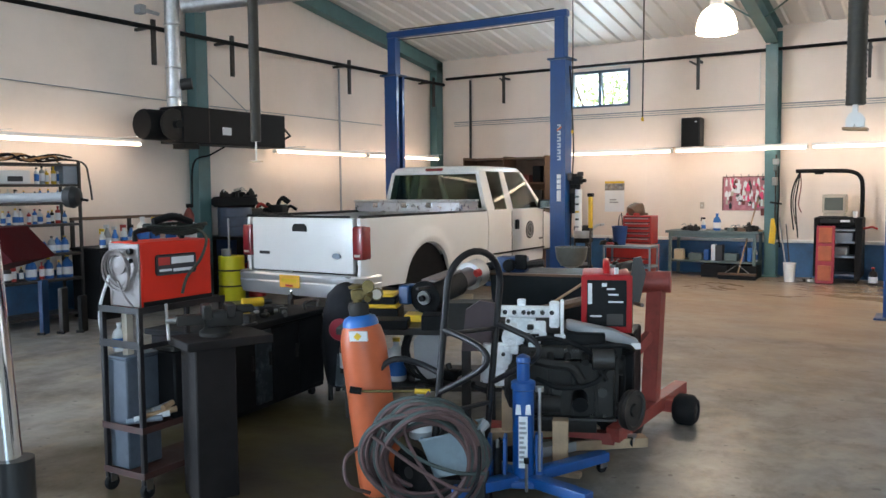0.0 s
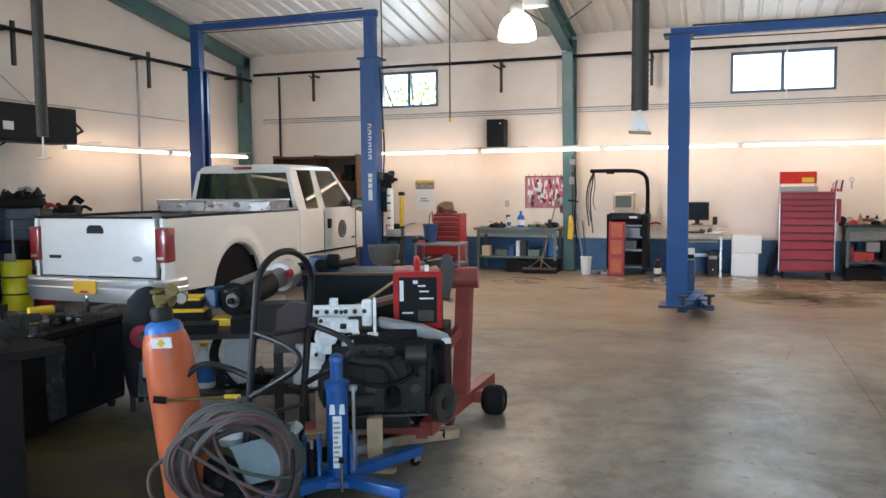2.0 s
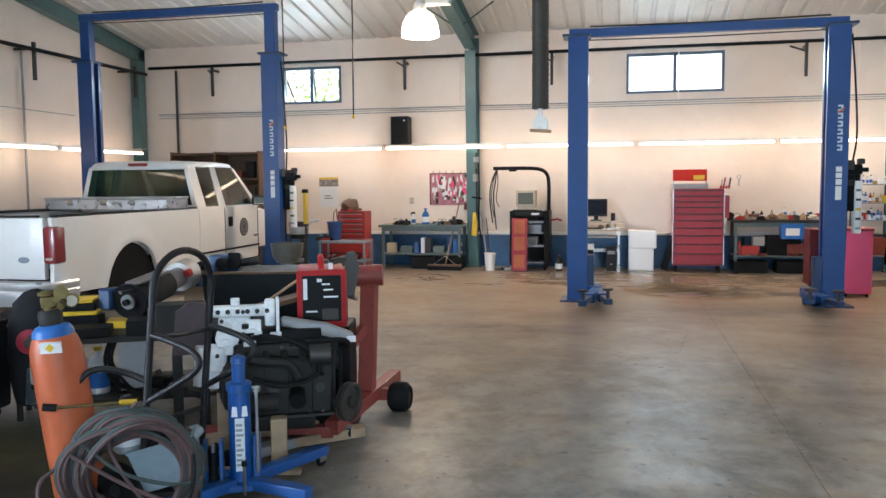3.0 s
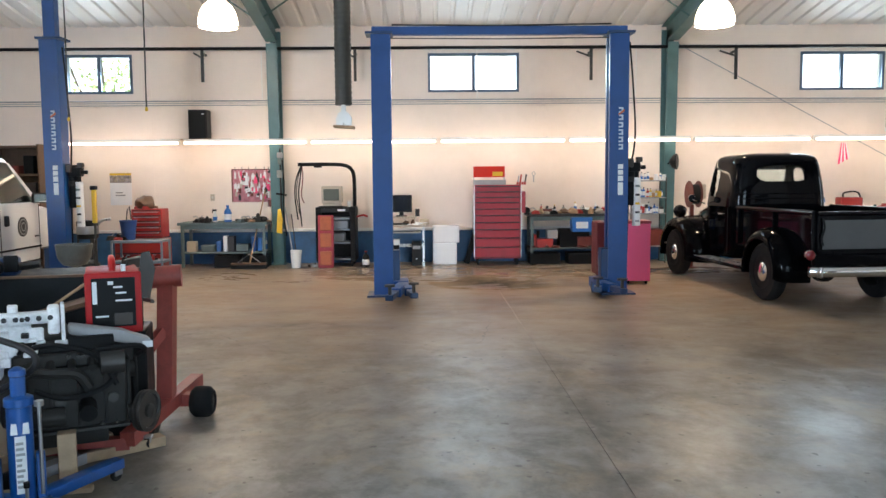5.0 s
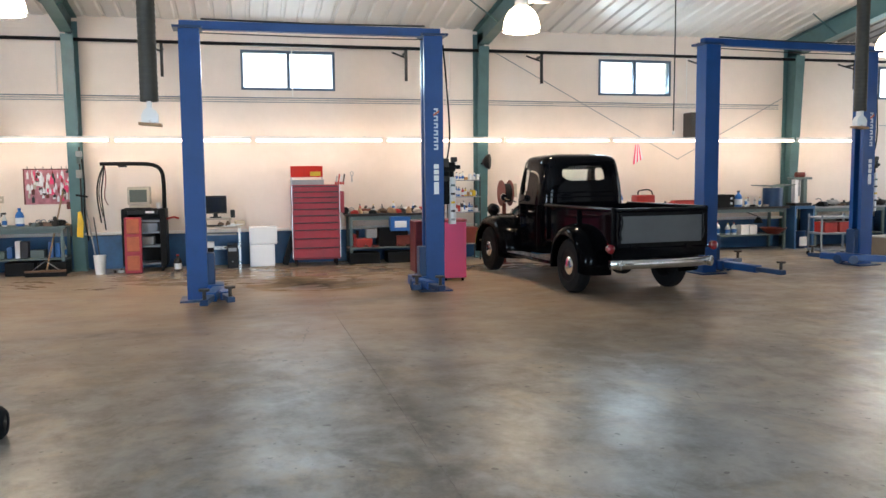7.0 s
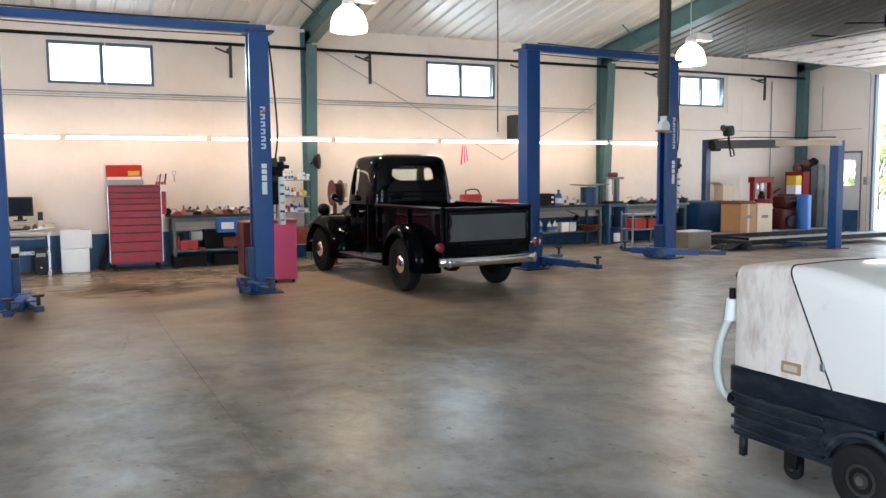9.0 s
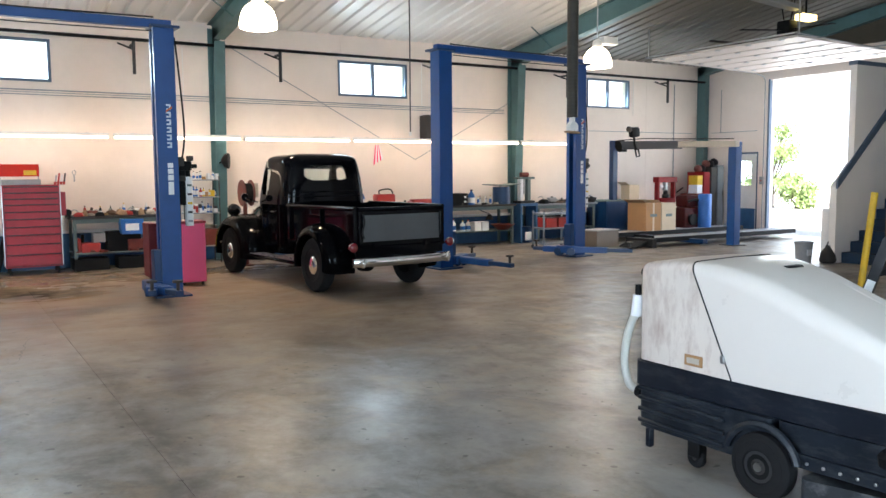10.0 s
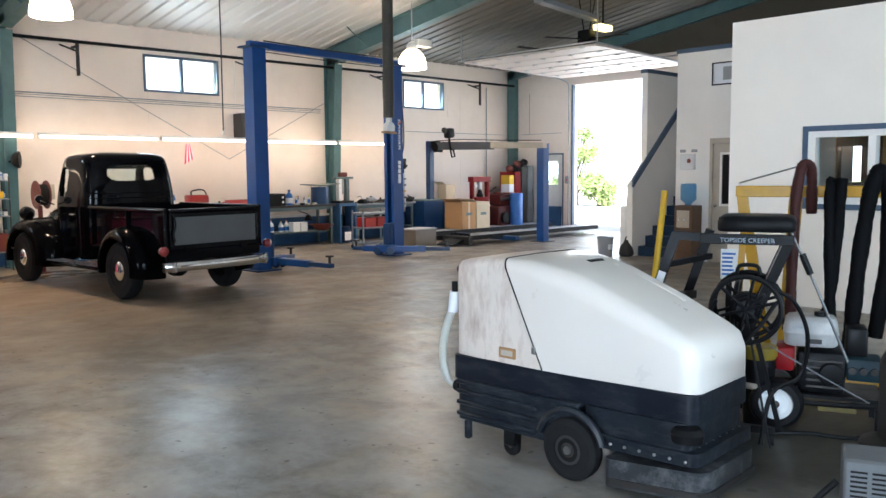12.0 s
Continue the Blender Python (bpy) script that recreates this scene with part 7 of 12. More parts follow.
# flat things on the wall
cal = thing("wall_calendar", -5.92, NORTH - 0.003, 1.13, 0, "paper wall calendar with a yellow headed picture", "calendar")
part("sheet", B((0, -0.006, 0, 0.40, 0, 0.42)), M_PAPER, cal)
part("picture", B((0, -0.008, 0.421, 0.40, 0, 0.559)), mat("printed_picture", (0.2, 0.19, 0.2), 0.6, vary=0.9, scale=18, dirt=0.8, dirt_color=(0.5, 0.4, 0.2), dirt_scale=11), cal)
part("header", B((0, -0.009, 0.56, 0.40, 0, 0.60)), M_YELLOW, cal)
bars(cal, 0.10, 0.32, -0.0065, 0.16, 0.26, 2, M_GREY)
po = thing("tool_board", -3.62, NORTH - 0.003, 1.17, 0, "pink and red board crowded with hanging small tools", "tool board")
part("board", B((0, -0.02, 0, 0.75, 0, 0.60), bevel=0.004), mat("board_pink", (0.50, 0.20, 0.24), 0.6, vary=0.3, scale=9, dirt=0.5, dirt_color=(0.20, 0.04, 0.06), dirt_scale=7), po)
part("board_frame", B((-0.02, -0.03, 0, -0.001, 0, 0.6), (0.751, -0.03, 0, 0.77, 0, 0.6), (-0.02, -0.03, 0.601, 0.77, 0, 0.62)), M_OXBLOOD, po)
rnd = random.Random(5)
for k in range(84):
    x, z = rnd.uniform(0.04, 0.71), rnd.uniform(0.12, 0.58)
    w, h = rnd.uniform(0.018, 0.07), rnd.uniform(0.03, 0.12)
    m = rnd.choice((M_LABEL, M_INK, M_WHITEPL, M_DARKSTEEL, M_OXBLOOD, M_PAPER, M_PINKRED, M_CRIMSON, M_BEIGE, M_PAPER))
    lay = 0.021 + 0.004 * (k % 6)
    part("hung_tool", B((x - w * 0.5, -lay - 0.014, z - h, x + w * 0.5, -lay, z), (x - w * 0.2, -lay - 0.01, z, x + w * 0.2, -lay - 0.002, z + 0.025), bevel=0.003), m, po)
for k in range(6):
    x = 0.06 + 0.13 * k + rnd.uniform(-0.03, 0.03)
    part("hook", T([(x, -0.021, 0.60), (x, -0.06, 0.61), (x, -0.06, 0.66)], r=0.006, seg=5), M_DARKSTEEL, po)
part("pouch", B((0.66, -0.05, -0.09, 0.73, -0.021, 0.04), bevel=0.006), M_OXBLOOD, po)
sw = thing("wall_switch", -4.05, NORTH - 0.002, 1.2, 0, "beige wall switch plate", "switch")
part("plate", B((0, -0.008, 0, 0.08, 0, 0.12), bevel=0.002), M_BEIGE, sw)
part("toggle", B((0.033, -0.02, 0.045, 0.047, -0.0085, 0.075)), M_WHITEPL, sw)
sp = thing("loudspeaker", -4.32, NORTH - 0.36, 2.345, 0, "black loudspeaker box standing on the strip light shelf", "loudspeaker")
part("cabinet", B((0, 0, 0, 0.34, 0.30, 0.53), bevel=0.01), M_PLASTIC, sp)
part("grille", B((0.02, -0.012, 0.02, 0.32, -0.001, 0.51), bevel=0.004), M_BLACK, sp)
part("badge", B((0.25, -0.016, 0.44, 0.29, -0.0125, 0.46)), M_LABEL, sp)
shf = thing("speaker_shelf", -4.75, NORTH - 0.37, 2.33, 0, "thin wooden wall shelf under the loudspeaker", "shelf")
part("board", B((0, 0, 0, 1.2, 0.36, 0.014)), M_WOOD, shf)
part("shelf_bracket", B((0.1, 0.1, -0.004, 0.13, 0.369, 0.0)), M_GALV, shf)

# doorway nook in the corner: dark opening with shelves
nk = thing("parts_rack", -8.85, NORTH - 0.60, 0, 0, "brown wooden parts rack full of dark boxes", "rack")
part("back_board", B((0, 0.55, 0, 1.9, 0.57, 2.26)), M_DARKWOOD, nk)
for z in (0.1, 0.65, 1.2, 1.7, 2.2):
    part("shelf", B((0.03, 0.02, z, 1.87, 0.55, z + 0.03)), M_DARKWOOD, nk)
for x in (0.0, 0.95, 1.87):
    part("upright", B((x, 0, 0, x + 0.03, 0.549, 2.26)), M_DARKWOOD, nk)
rnd = random.Random(9)
for z in (0.68, 1.23, 1.73):
    for k in range(6):
        x = -8.70 + 0.30 * k
        crate(x, NORTH - 0.32, z, rnd.uniform(0.16, 0.26), 0.3, rnd.uniform(0.15, 0.36), rnd.choice((M_RED, M_CARD, M_BLACK, M_DARKSTEEL, M_OXBLOOD)), "parts_box", "small dark parts box on the rack", "box")

# red roll cabinets and press corner behind the engine stand
def tool_chest(x, y, w, d, h, drawers, name, label, body, z=0.0, feet=0.10, trim=None):
    t = thing(name, x, y, z, 0, label, "tool chest", "tool chests")
    part("cabinet", B((0, 0.006, feet, w, d, h), bevel=0.006), body, t)
    part("drawer_recess", B((0.02, 0.0, feet + 0.02, w - 0.02, 0.0055, h - 0.02)), M_INK, t)
    n = len(drawers)
    zc = h - 0.03
    for f in drawers:
        hh = f * (h - feet - 0.05)
        dr = part("drawer", B((0.025, -0.014, zc - hh + 0.010, w - 0.025, -0.0005, zc - 0.008), bevel=0.003), body, t)
        part("handle", B((0.05, -0.028, zc - 0.030, w - 0.05, -0.0145, zc - 0.014), bevel=0.003), trim or body, dr)
        zc -= hh
    if feet > 0.03:
        for xx in (0.06, w - 0.06):
            for yy in (0.06, d - 0.06):
                part("caster", C((xx - 0.015, yy, feet / 2), (xx + 0.015, yy, feet / 2), feet / 2 - 0.001, 12), M_RUBBER, t)
    return t


tool_chest(-5.36, 14.2, 0.84, 0.45, 0.58, [0.5, 0.5], "roll_cabinet", "red two-drawer tool roll cabinet", M_RED)
tool_chest(-5.06, 14.22, 0.52, 0.40, 0.50, [0.2, 0.2, 0.2, 0.2, 0.2], "tool_box_top", "red five-drawer tool box on the roll cabinet", M_RED, z=0.601, feet=0.0, trim=M_STEEL)
wt = thing("work_cart", -5.2, 13.6, 0, 0, "grey steel shop cart in front of the red cabinet", "cart")
for z in (0.22, 0.56):
    part("tray", B((0, 0, z, 0.85, 0.45, z + 0.04), bevel=0.006), M_GREYBLUE, wt)
for x in (0, 0.82):
    for y in (0, 0.42):
        part("leg", B((x, y, 0.05, x + 0.03, y + 0.03, 0.6)), M_GREYBLUE, wt)
        part("caster", C((x + 0.005, y + 0.015, 0.035), (x + 0.025, y + 0.015, 0.035), 0.034, 10), M_RUBBER, wt)
part("push_handle", T(smooth_line([(-0.35, 0.2, 0.42), (-0.33, 0.2, 0.72), (-0.22, 0.2, 0.92), (-0.05, 0.2, 0.96)], 5), r=0.022, seg=8), M_ALU, wt)
rag = thing("rag_heap", -4.86, 14.40, 1.101, 20, "crumpled brown rag heap on the tool box", "rag")
bm = bmesh.new()
bmesh.ops.create_icosphere(bm, subdivisions=3, radius=0.17)
for v in bm.verts:
    v.co *= 1 + 0.3 * noise.noise(v.co * 9)
    v.co.z = max(0.0, v.co.z * 0.8 + 0.09)
part("cloth", bm, M_DARKWOOD, rag)
bk = thing("blue_bucket", -4.98, 13.85, 0.601, 0, "blue plastic pail with a wire handle", "bucket")
part("pail", L([(0.10, 0), (0.135, 0.30), (0.145, 0.31), (0.14, 0.33), (0.128, 0.33), (0.095, 0.02)], seg=20, closed=True), mat("navy_plastic", (0.02, 0.06, 0.2), 0.45), bk)
part("pail_floor", C((0, 0, 0.01), (0, 0, 0.02), 0.098, 16), M_BLUEPL, bk)
part("funnel_handle", T([(-0.03, 0, 0.33), (-0.01, 0, 0.5), (0.03, 0, 0.56), (0.05, 0, 0.35)], r=0.01, seg=6), M_DARKSTEEL, bk)
tank = thing("oil_tank", -5.46, 13.35, 0, 0, "dark oil drain tank with a galvanised bowl", "oil drain")
part("drum", L([(0.14, 0.66), (0.165, 0.67), (0.165, 0.93), (0.15, 0.95), (0.03, 0.96)], seg=24), M_BLACK, tank)
part("chrome_band", L([(0.1655, 0.74), (0.168, 0.75), (0.168, 0.86), (0.1655, 0.87)], seg=24), M_STEEL, tank)
for x, y in ((-0.12, -0.08), (0.12, -0.08), (0.0, 0.13)):
    part("leg", T([(x * 1.3, y * 1.3, 0.0), (x, y, 0.67)], r=0.018), M_DARKSTEEL, tank)
part("lower_tray", C((0, 0, 0.22), (0, 0, 0.26), 0.17, 20), M_DARKSTEEL, tank)
lumps(-5.56, -5.36, 13.35, 0.261, 3, 88, (M_RED, M_CAST, M_STEEL), size=0.1)
dr = thing("drain_bowl", -4.66, 10.95, 0, 0, "galvanised drain bowl on a thin stand", "drain bowl")
part("bowl", L([(0.05, 0.46), (0.15, 0.49), (0.21, 0.58), (0.235, 0.76), (0.225, 0.76), (0.20, 0.59), (0.14, 0.51), (0.05, 0.485)], seg=28, closed=True), mat("stained_grey_plastic", (0.10, 0.105, 0.095), 0.35, vary=0.25, scale=7, dirt=0.5, dirt_color=(0.05, 0.05, 0.04)), dr)
part("stem", C((0, 0, 0.03), (0, 0, 0.48), 0.03, 12), M_STEEL, dr)
part("foot", L([(0.22, 0), (0.22, 0.02), (0.03, 0.05)], seg=20), M_DARKSTEEL, dr)
ys_ = thing("strut_tool", -5.10, 12.42, 0, 0, "yellow strut tool on a dark pole behind the lift post", "tool")
part("pole", C((0.13, 0.03, 0.02), (0.13, 0.03, 0.96), 0.018, 10), M_DARKSTEEL, ys_)
part("pole_foot", C((0.13, 0.03, 0.0), (0.13, 0.03, 0.02), 0.12, 16), M_DARKSTEEL, ys_)
part("strut", B((0.10, 0, 0.96, 0.16, 0.06, 1.46), bevel=0.006), M_YELLOW, ys_, "yellow strut")
part("tool_head", B((0.085, -0.01, 1.46, 0.175, 0.07, 1.52), bevel=0.008), M_BLACK, ys_)

bench("workbench", -4.48, -2.86, NORTH - 0.06, 0.68, 0.82, "grey-green steel workbench with a cluttered lower shelf")
bottle(-3.85, 15.1, 0.821, "spray", "white", 0.95, "black")
bottle(-3.62, 15.12, 0.821, "jug", "blue", 1.0, "blue")
lumps(-4.2, -3.95, 15.1, 0.821, 3, 3, (M_DARKSTEEL, M_CAST, M_BLACK), size=0.13)
lumps(-3.45, -2.85, 15.1, 0.821, 7, 13, (M_DARKSTEEL, M_CAST, M_WOOD, M_BLACK, M_BENCH), size=0.17)
crate(-4.28, 15.1, 0.281, 0.16, 0.16, 0.19, M_CARDW, "oil_box", "pale carton with dark print", "box")
crate(-3.98, 15.12, 0.281, 0.24, 0.2, 0.12, M_BENCH, "parts_box", "grey-green tray on the lower shelf", "box")
crate(-3.78, 15.1, 0.281, 0.09, 0.16, 0.20, M_JACK, "oil_box", "blue oil carton on the lower shelf", "box")
crate(-3.66, 15.1, 0.281, 0.07, 0.16, 0.29, M_PAPER, "binder", "white binder standing on the lower shelf", "binder")
crate(-3.56, 15.12, 0.281, 0.12, 0.18, 0.28, M_INK, "binder", "black binder standing on the lower shelf", "binder")
crate(-3.36, 15.14, 0.281, 0.22, 0.2, 0.13, M_BENCH, "parts_box", "grey-green tray on the lower shelf", "box")
crate(-3.14, 15.1, 0.281, 0.08, 0.14, 0.27, M_JACK, "oil_box", "blue oil carton on the lower shelf", "box")
crate(-3.04, 15.12, 0.281, 0.08, 0.14, 0.25, M_BLUEPL, "oil_box", "blue oil carton on the lower shelf", "box")
bottle(-2.95, 15.08, 0.281, "round", "white", 1.2, "white")
for x in (-3.6, -3.1):
    crate(x, 15.05, 0.0, 0.45, 0.4, 0.22, M_BLACK, "floor_bin", "low black bin under the bench", "bin")
br = thing("push_broom", -3.16, 14.66, 0, 0, "wooden push broom leaning upright", "broom")
part("handle", C((0.0, 0.02, 0.06), (0.16, 0.86, 1.40), 0.014, 10), M_WOOD, br)
part("head", B((-0.32, -0.035, 0.07, 0.32, 0.035, 0.11), bevel=0.008), M_DARKWOOD, br)
part("bristles", B((-0.315, -0.04, 0.0, 0.315, 0.04, 0.069)), M_BLACK, br)
part("brace", T([(-0.2, 0, 0.11), (0.0, 0.03, 0.26)], [(0.2, 0, 0.11), (0.0, 0.03, 0.26)], r=0.007, seg=6), M_STEEL, br)
bu = thing("white_bucket", -2.33, 14.75, 0, 0, "white plastic bucket beside the steel column", "bucket", m=pose(-2.33, 14.75, 0) @ Matrix.Diagonal((0.8, 0.8, 0.85, 1)))
part("pail", L([(0.10, 0), (0.125, 0.35), (0.135, 0.36), (0.13, 0.375), (0.118, 0.375), (0.095, 0.012)], seg=22, closed=True), M_WHITEPL, bu)
part("pail_floor", C((0, 0, 0.004), (0, 0, 0.014), 0.097, 18), M_WHITEPL, bu)
pb = thing("pry_bar", -2.36, 14.78, 0.02, 0, "grey steel bars standing in the bucket", "bar")
part("bar", T([(0.0, 0, 0.0), (-0.24, 0.5, 1.05)], r=0.012), M_GREY, pb)
part("bar_end", T([(0.05, 0.02, 0.0), (-0.12, 0.48, 0.92)], r=0.010), M_DARKSTEEL, pb)
cl = thing("cord_hanger", -2.70, 15.17, 0.0, 0, "air fittings and hoses fixed on the teal column", "air fitting")
part("down_pipe", C((0.06, -0.05, 0.75), (0.06, -0.05, 2.15), 0.014, 8), M_DARKSTEEL, cl)
part("filter_bowl", L([(0.02, 0), (0.04, 0.01), (0.04, 0.10), (0.025, 0.12)], (0.06, -0.07, 1.86), 14), M_BENCH, cl)
part("regulator", B((0.01, -0.11, 1.98, 0.11, -0.03, 2.08), bevel=0.012), M_GREY, cl)
part("valve_lever", T([(-0.02, -0.08, 1.33), (0.06, -0.08, 1.32), (0.17, -0.09, 1.30)], r=0.016, seg=8), M_BLACK, cl)
part("side_box", B((0.0, -0.09, 1.62, 0.09, -0.02, 1.76), bevel=0.008), M_CANGREY, cl)
part("hose", T(smooth_line([(0.10, -0.08, 1.95), (0.13, -0.10, 1.5), (0.11, -0.10, 1.0), (0.15, -0.08, 0.55)], 6), r=0.012, seg=7), M_RUBBER, cl)
part("rag", P([(-0.03, 0.62), (0.07, 0.60), (0.09, 0.86), (0.05, 1.06), (0.0, 1.04)], -0.11, -0.07, "xz", bevel=0.01), M_YELLOW, cl, "stained yellow rag")

# emissions analyser with hose boom
an = thing("emissions_analyser", -1.98, 14.75, 0, 0, "dark diagnostic analyser cabinet with a beige monitor and a hose boom", "analyser")
part("cabinet_frame", B((0.0, 0.1, 0.1, 0.06, 0.65, 1.08), (0.62, 0.1, 0.1, 0.72, 0.65, 1.08), (0.06, 0.1, 0.98, 0.62, 0.65, 1.08), bevel=0.006), M_BLACK, an)
part("back_panel", B((0.06, 0.55, 0.1, 0.62, 0.6, 0.98)), M_PLASTIC, an)
for z in (0.12, 0.42, 0.66, 0.86):
    part("shelf", B((0.061, 0.12, z, 0.619, 0.54, z + 0.03)), M_GREYBLUE, an)
part("drawer_front", B((0.10, 0.08, 0.995, 0.6, 0.099, 1.06), bevel=0.004), M_PLASTIC, an)
part("brand_plate", B((0.40, 0.072, 1.01, 0.54, 0.079, 1.045)), M_LABEL, an)
part("printer", B((0.2, 0.2, 0.45, 0.5, 0.5, 0.6), bevel=0.01), M_GREY, an)
part("drive_box", B((0.32, 0.15, 0.69, 0.58, 0.5, 0.84), bevel=0.008), M_GREYBLUE, an)
for x in (0.08, 0.64):
    for y in (0.16, 0.6):
        part("caster", C((x - 0.02, y, 0.05), (x + 0.02, y, 0.05), 0.05, 12), M_RUBBER, an)
mo = part("monitor", B((0.10, 0.2, 1.15, 0.46, 0.55, 1.46), bevel=0.02), M_BEIGE, an, "beige tube monitor")
part("screen", B((0.14, 0.19, 1.20, 0.42, 0.199, 1.41), bevel=0.004), mat("grey_green_tube", (0.10, 0.115, 0.10), 0.4, vary=0.1, scale=4, spec=0.3), mo)
part("monitor_foot", B((0.12, 0.22, 1.081, 0.44, 0.52, 1.149), bevel=0.015), M_BEIGE, mo)
part("keyboard", B((0.06, 0.1, 1.082, 0.5, 0.19, 1.105), bevel=0.005), M_PLASTIC, an)
part("cup", L([(0.03, 1.082), (0.04, 1.18), (0.045, 1.185)], (0.60, 0.25, 0), 14), M_WHITEPL, an)
bo = part("boom", T(smooth_line([(0.68, 0.45, 1.0), (0.68, 0.45, 1.55), (0.64, 0.45, 1.75), (0.5, 0.45, 1.84), (0.2, 0.45, 1.86), (-0.35, 0.45, 1.86)], 5), r=0.035, seg=10), M_BLACK, an)
part("boom_clip", B((-0.05, 0.4, 1.80, 0.08, 0.5, 1.83)), M_BLACK, bo)
for k, (dx, z1) in enumerate(((-0.35, 0.95), (-0.31, 0.72), (-0.26, 1.15), (-0.38, 0.85))):
    part("hung_hose", T(smooth_line([(-0.28, 0.45, 1.86), (dx, 0.42, 1.6), (dx - 0.03, 0.4, 1.3), (dx + 0.02, 0.4, z1)], 5), r=0.009 + 0.003 * (k % 2), seg=8), (M_DARKSTEEL, M_RUBBER, M_OXBLOOD, M_RUBBER)[k], an)
part("side_probe", T([(0.72, 0.3, 0.9), (0.85, 0.28, 0.93), (0.93, 0.28, 0.9)], r=0.018), M_RED, an)
rd = thing("creeper_board", -1.92, 14.66, 0.001, 0, "red-edged orange mechanic's creeper standing upright", "creeper", m=pose(-1.92, 14.62, 0.005, -5, 0, 0))
part("pad_frame", B((0, 0, 0.0, 0.28, 0.05, 0.95), bevel=0.01), M_CRIMSON, rd)
for z in (0.05, 0.37, 0.67):
    part("pad", B((0.04, -0.02, z, 0.24, -0.001, z + 0.25), bevel=0.008), mat("worn_orange_pad", (0.40, 0.10, 0.04), 0.6, vary=0.2, scale=6, dirt=0.3), rd)
for z in (0.12, 0.85):
    part("caster", C((0.02, 0.05, z), (0.02, 0.09, z), 0.03, 10), M_RUBBER, rd)
bottle(-1.08, 14.8, 0.0, "jug", "black", 0.95, "red")
lumps(-2.15, -1.98, 14.75, 0.0, 2, 21, (M_WHITEPL, M_STEEL), name="fitting", label="small metal fitting on the floor", size=0.09)

# computer desk
dk = thing("computer_desk", -0.78, 14.85, 0, 0, "grey metal computer desk with papers", "desk")
part("desktop", B((0, 0, 0.72, 0.78, 0.6, 0.75), bevel=0.006), M_BEIGE, dk)
part("riser", B((0.05, 0.2, 0.86, 0.62, 0.58, 0.885)), M_BEIGE, dk)
for x in (0.06, 0.57):
    part("riser_leg", B((x, 0.22, 0.751, x + 0.03, 0.56, 0.859)), M_BEIGE, dk)
for x in (0.01, 0.73):
    for y in (0.01, 0.55):
        part("leg", B((x, y, 0, x + 0.035, y + 0.035, 0.719)), M_ALU, dk)
part("keyboard_tray", B((0.1, -0.04, 0.60, 0.7, 0.3, 0.62)), M_GREY, dk)
part("back_rail", B((0.045, 0.57, 0.3, 0.73, 0.585, 0.36)), M_ALU, dk)
cm = thing("computer_monitor", -0.64, 15.2, 0.886, 0, "black flat computer monitor on the desk", "monitor")
part("bezel", B((0, 0, 0.08, 0.40, 0.04, 0.40), bevel=0.008), M_PLASTIC, cm)
part("screen", B((0.025, -0.004, 0.105, 0.375, -0.001, 0.375)), M_SCREEN, cm)
part("stand", B((0.1, -0.03, 0.0, 0.3, 0.14, 0.02), (0.16, 0.045, 0.02, 0.24, 0.08, 0.2), bevel=0.006), M_PLASTIC, cm)
crate(-0.14, 15.3, 0.886, 0.08, 0.1, 0.14, M_PLASTIC, "desk_speaker", "small black computer loudspeaker", "loudspeaker")
crate(-0.02, 15.05, 0.751, 0.16, 0.2, 0.09, M_CARDW, "desk_box", "small cardboard box on the desk", "box", rz=8)
crate(-0.66, 15.0, 0.751, 0.14, 0.18, 0.06, M_DARKSTEEL, "desk_box", "dark parts box on the desk", "box", rz=-6)
kb = thing("keyboard", -0.50, 14.95, 0.751, 0, "black computer keyboard with papers beside it", "keyboard")
part("case", B((-0.2, -0.08, 0, 0.2, 0.08, 0.025), bevel=0.006), M_PLASTIC, kb)
for k in range(3):
    pp = thing("paper_stack", -0.2 + 0.06 * k, 14.95 + 0.05 * k, 0.751 + 0.012 * k, 12 * k - 10, "loose stack of white papers", "paper")
    part("sheets", B((-0.1, -0.14, 0, 0.1, 0.14, 0.011)), M_PAPER, pp)
pc = thing("computer_tower", -0.25, 14.95, 0, 0, "black computer tower under the desk", "computer")
part("case", B((0, 0, 0, 0.18, 0.45, 0.42), bevel=0.008), M_PLASTIC, pc)
part("drive_bay", B((0.02, -0.008, 0.3, 0.16, -0.001, 0.36)), M_GREY, pc)
part("power_lamp", C((0.09, -0.001, 0.12), (0.09, -0.006, 0.12), 0.012, 10), M_LABEL, pc)
crate(-0.55, 15.0, 0.38, 0.16, 0.2, 0.10, M_WHITEPL, "printer", "small white printer on a stand", "printer")
crate(-0.55, 15.0, 0.0, 0.14, 0.18, 0.379, M_BLACK, "subwoofer", "black box under the desk", "box")
# two stacked white cases
M_FRIDGE = mat("clean_white_enamel", (0.84, 0.85, 0.87), 0.35, vary=0.02, scale=3, dirt=0.08, dirt_color=(0.6, 0.58, 0.55))
for z, w, h in ((0.0, 0.44, 0.40), (0.402, 0.49, 0.31)):
    wc = thing("white_case", 0.14, 15.05, z, 0, "white sheet-metal case, stacked in two", "case", "stacked white cases")
    part("body", B((0, 0, 0.0, w, 0.38, h), bevel=0.008), M_FRIDGE, wc)
    part("front_panel", B((0.012, -0.008, 0.012, w - 0.012, -0.0005, h - 0.012), bevel=0.003), M_FRIDGE, wc)
pk = thing("black_plank", 0.86, 15.0, 0.0, 0, "black plank leaning on the tool chest", "plank", m=pose(0.72, 15.15, 0.02, 0, 16, 0))
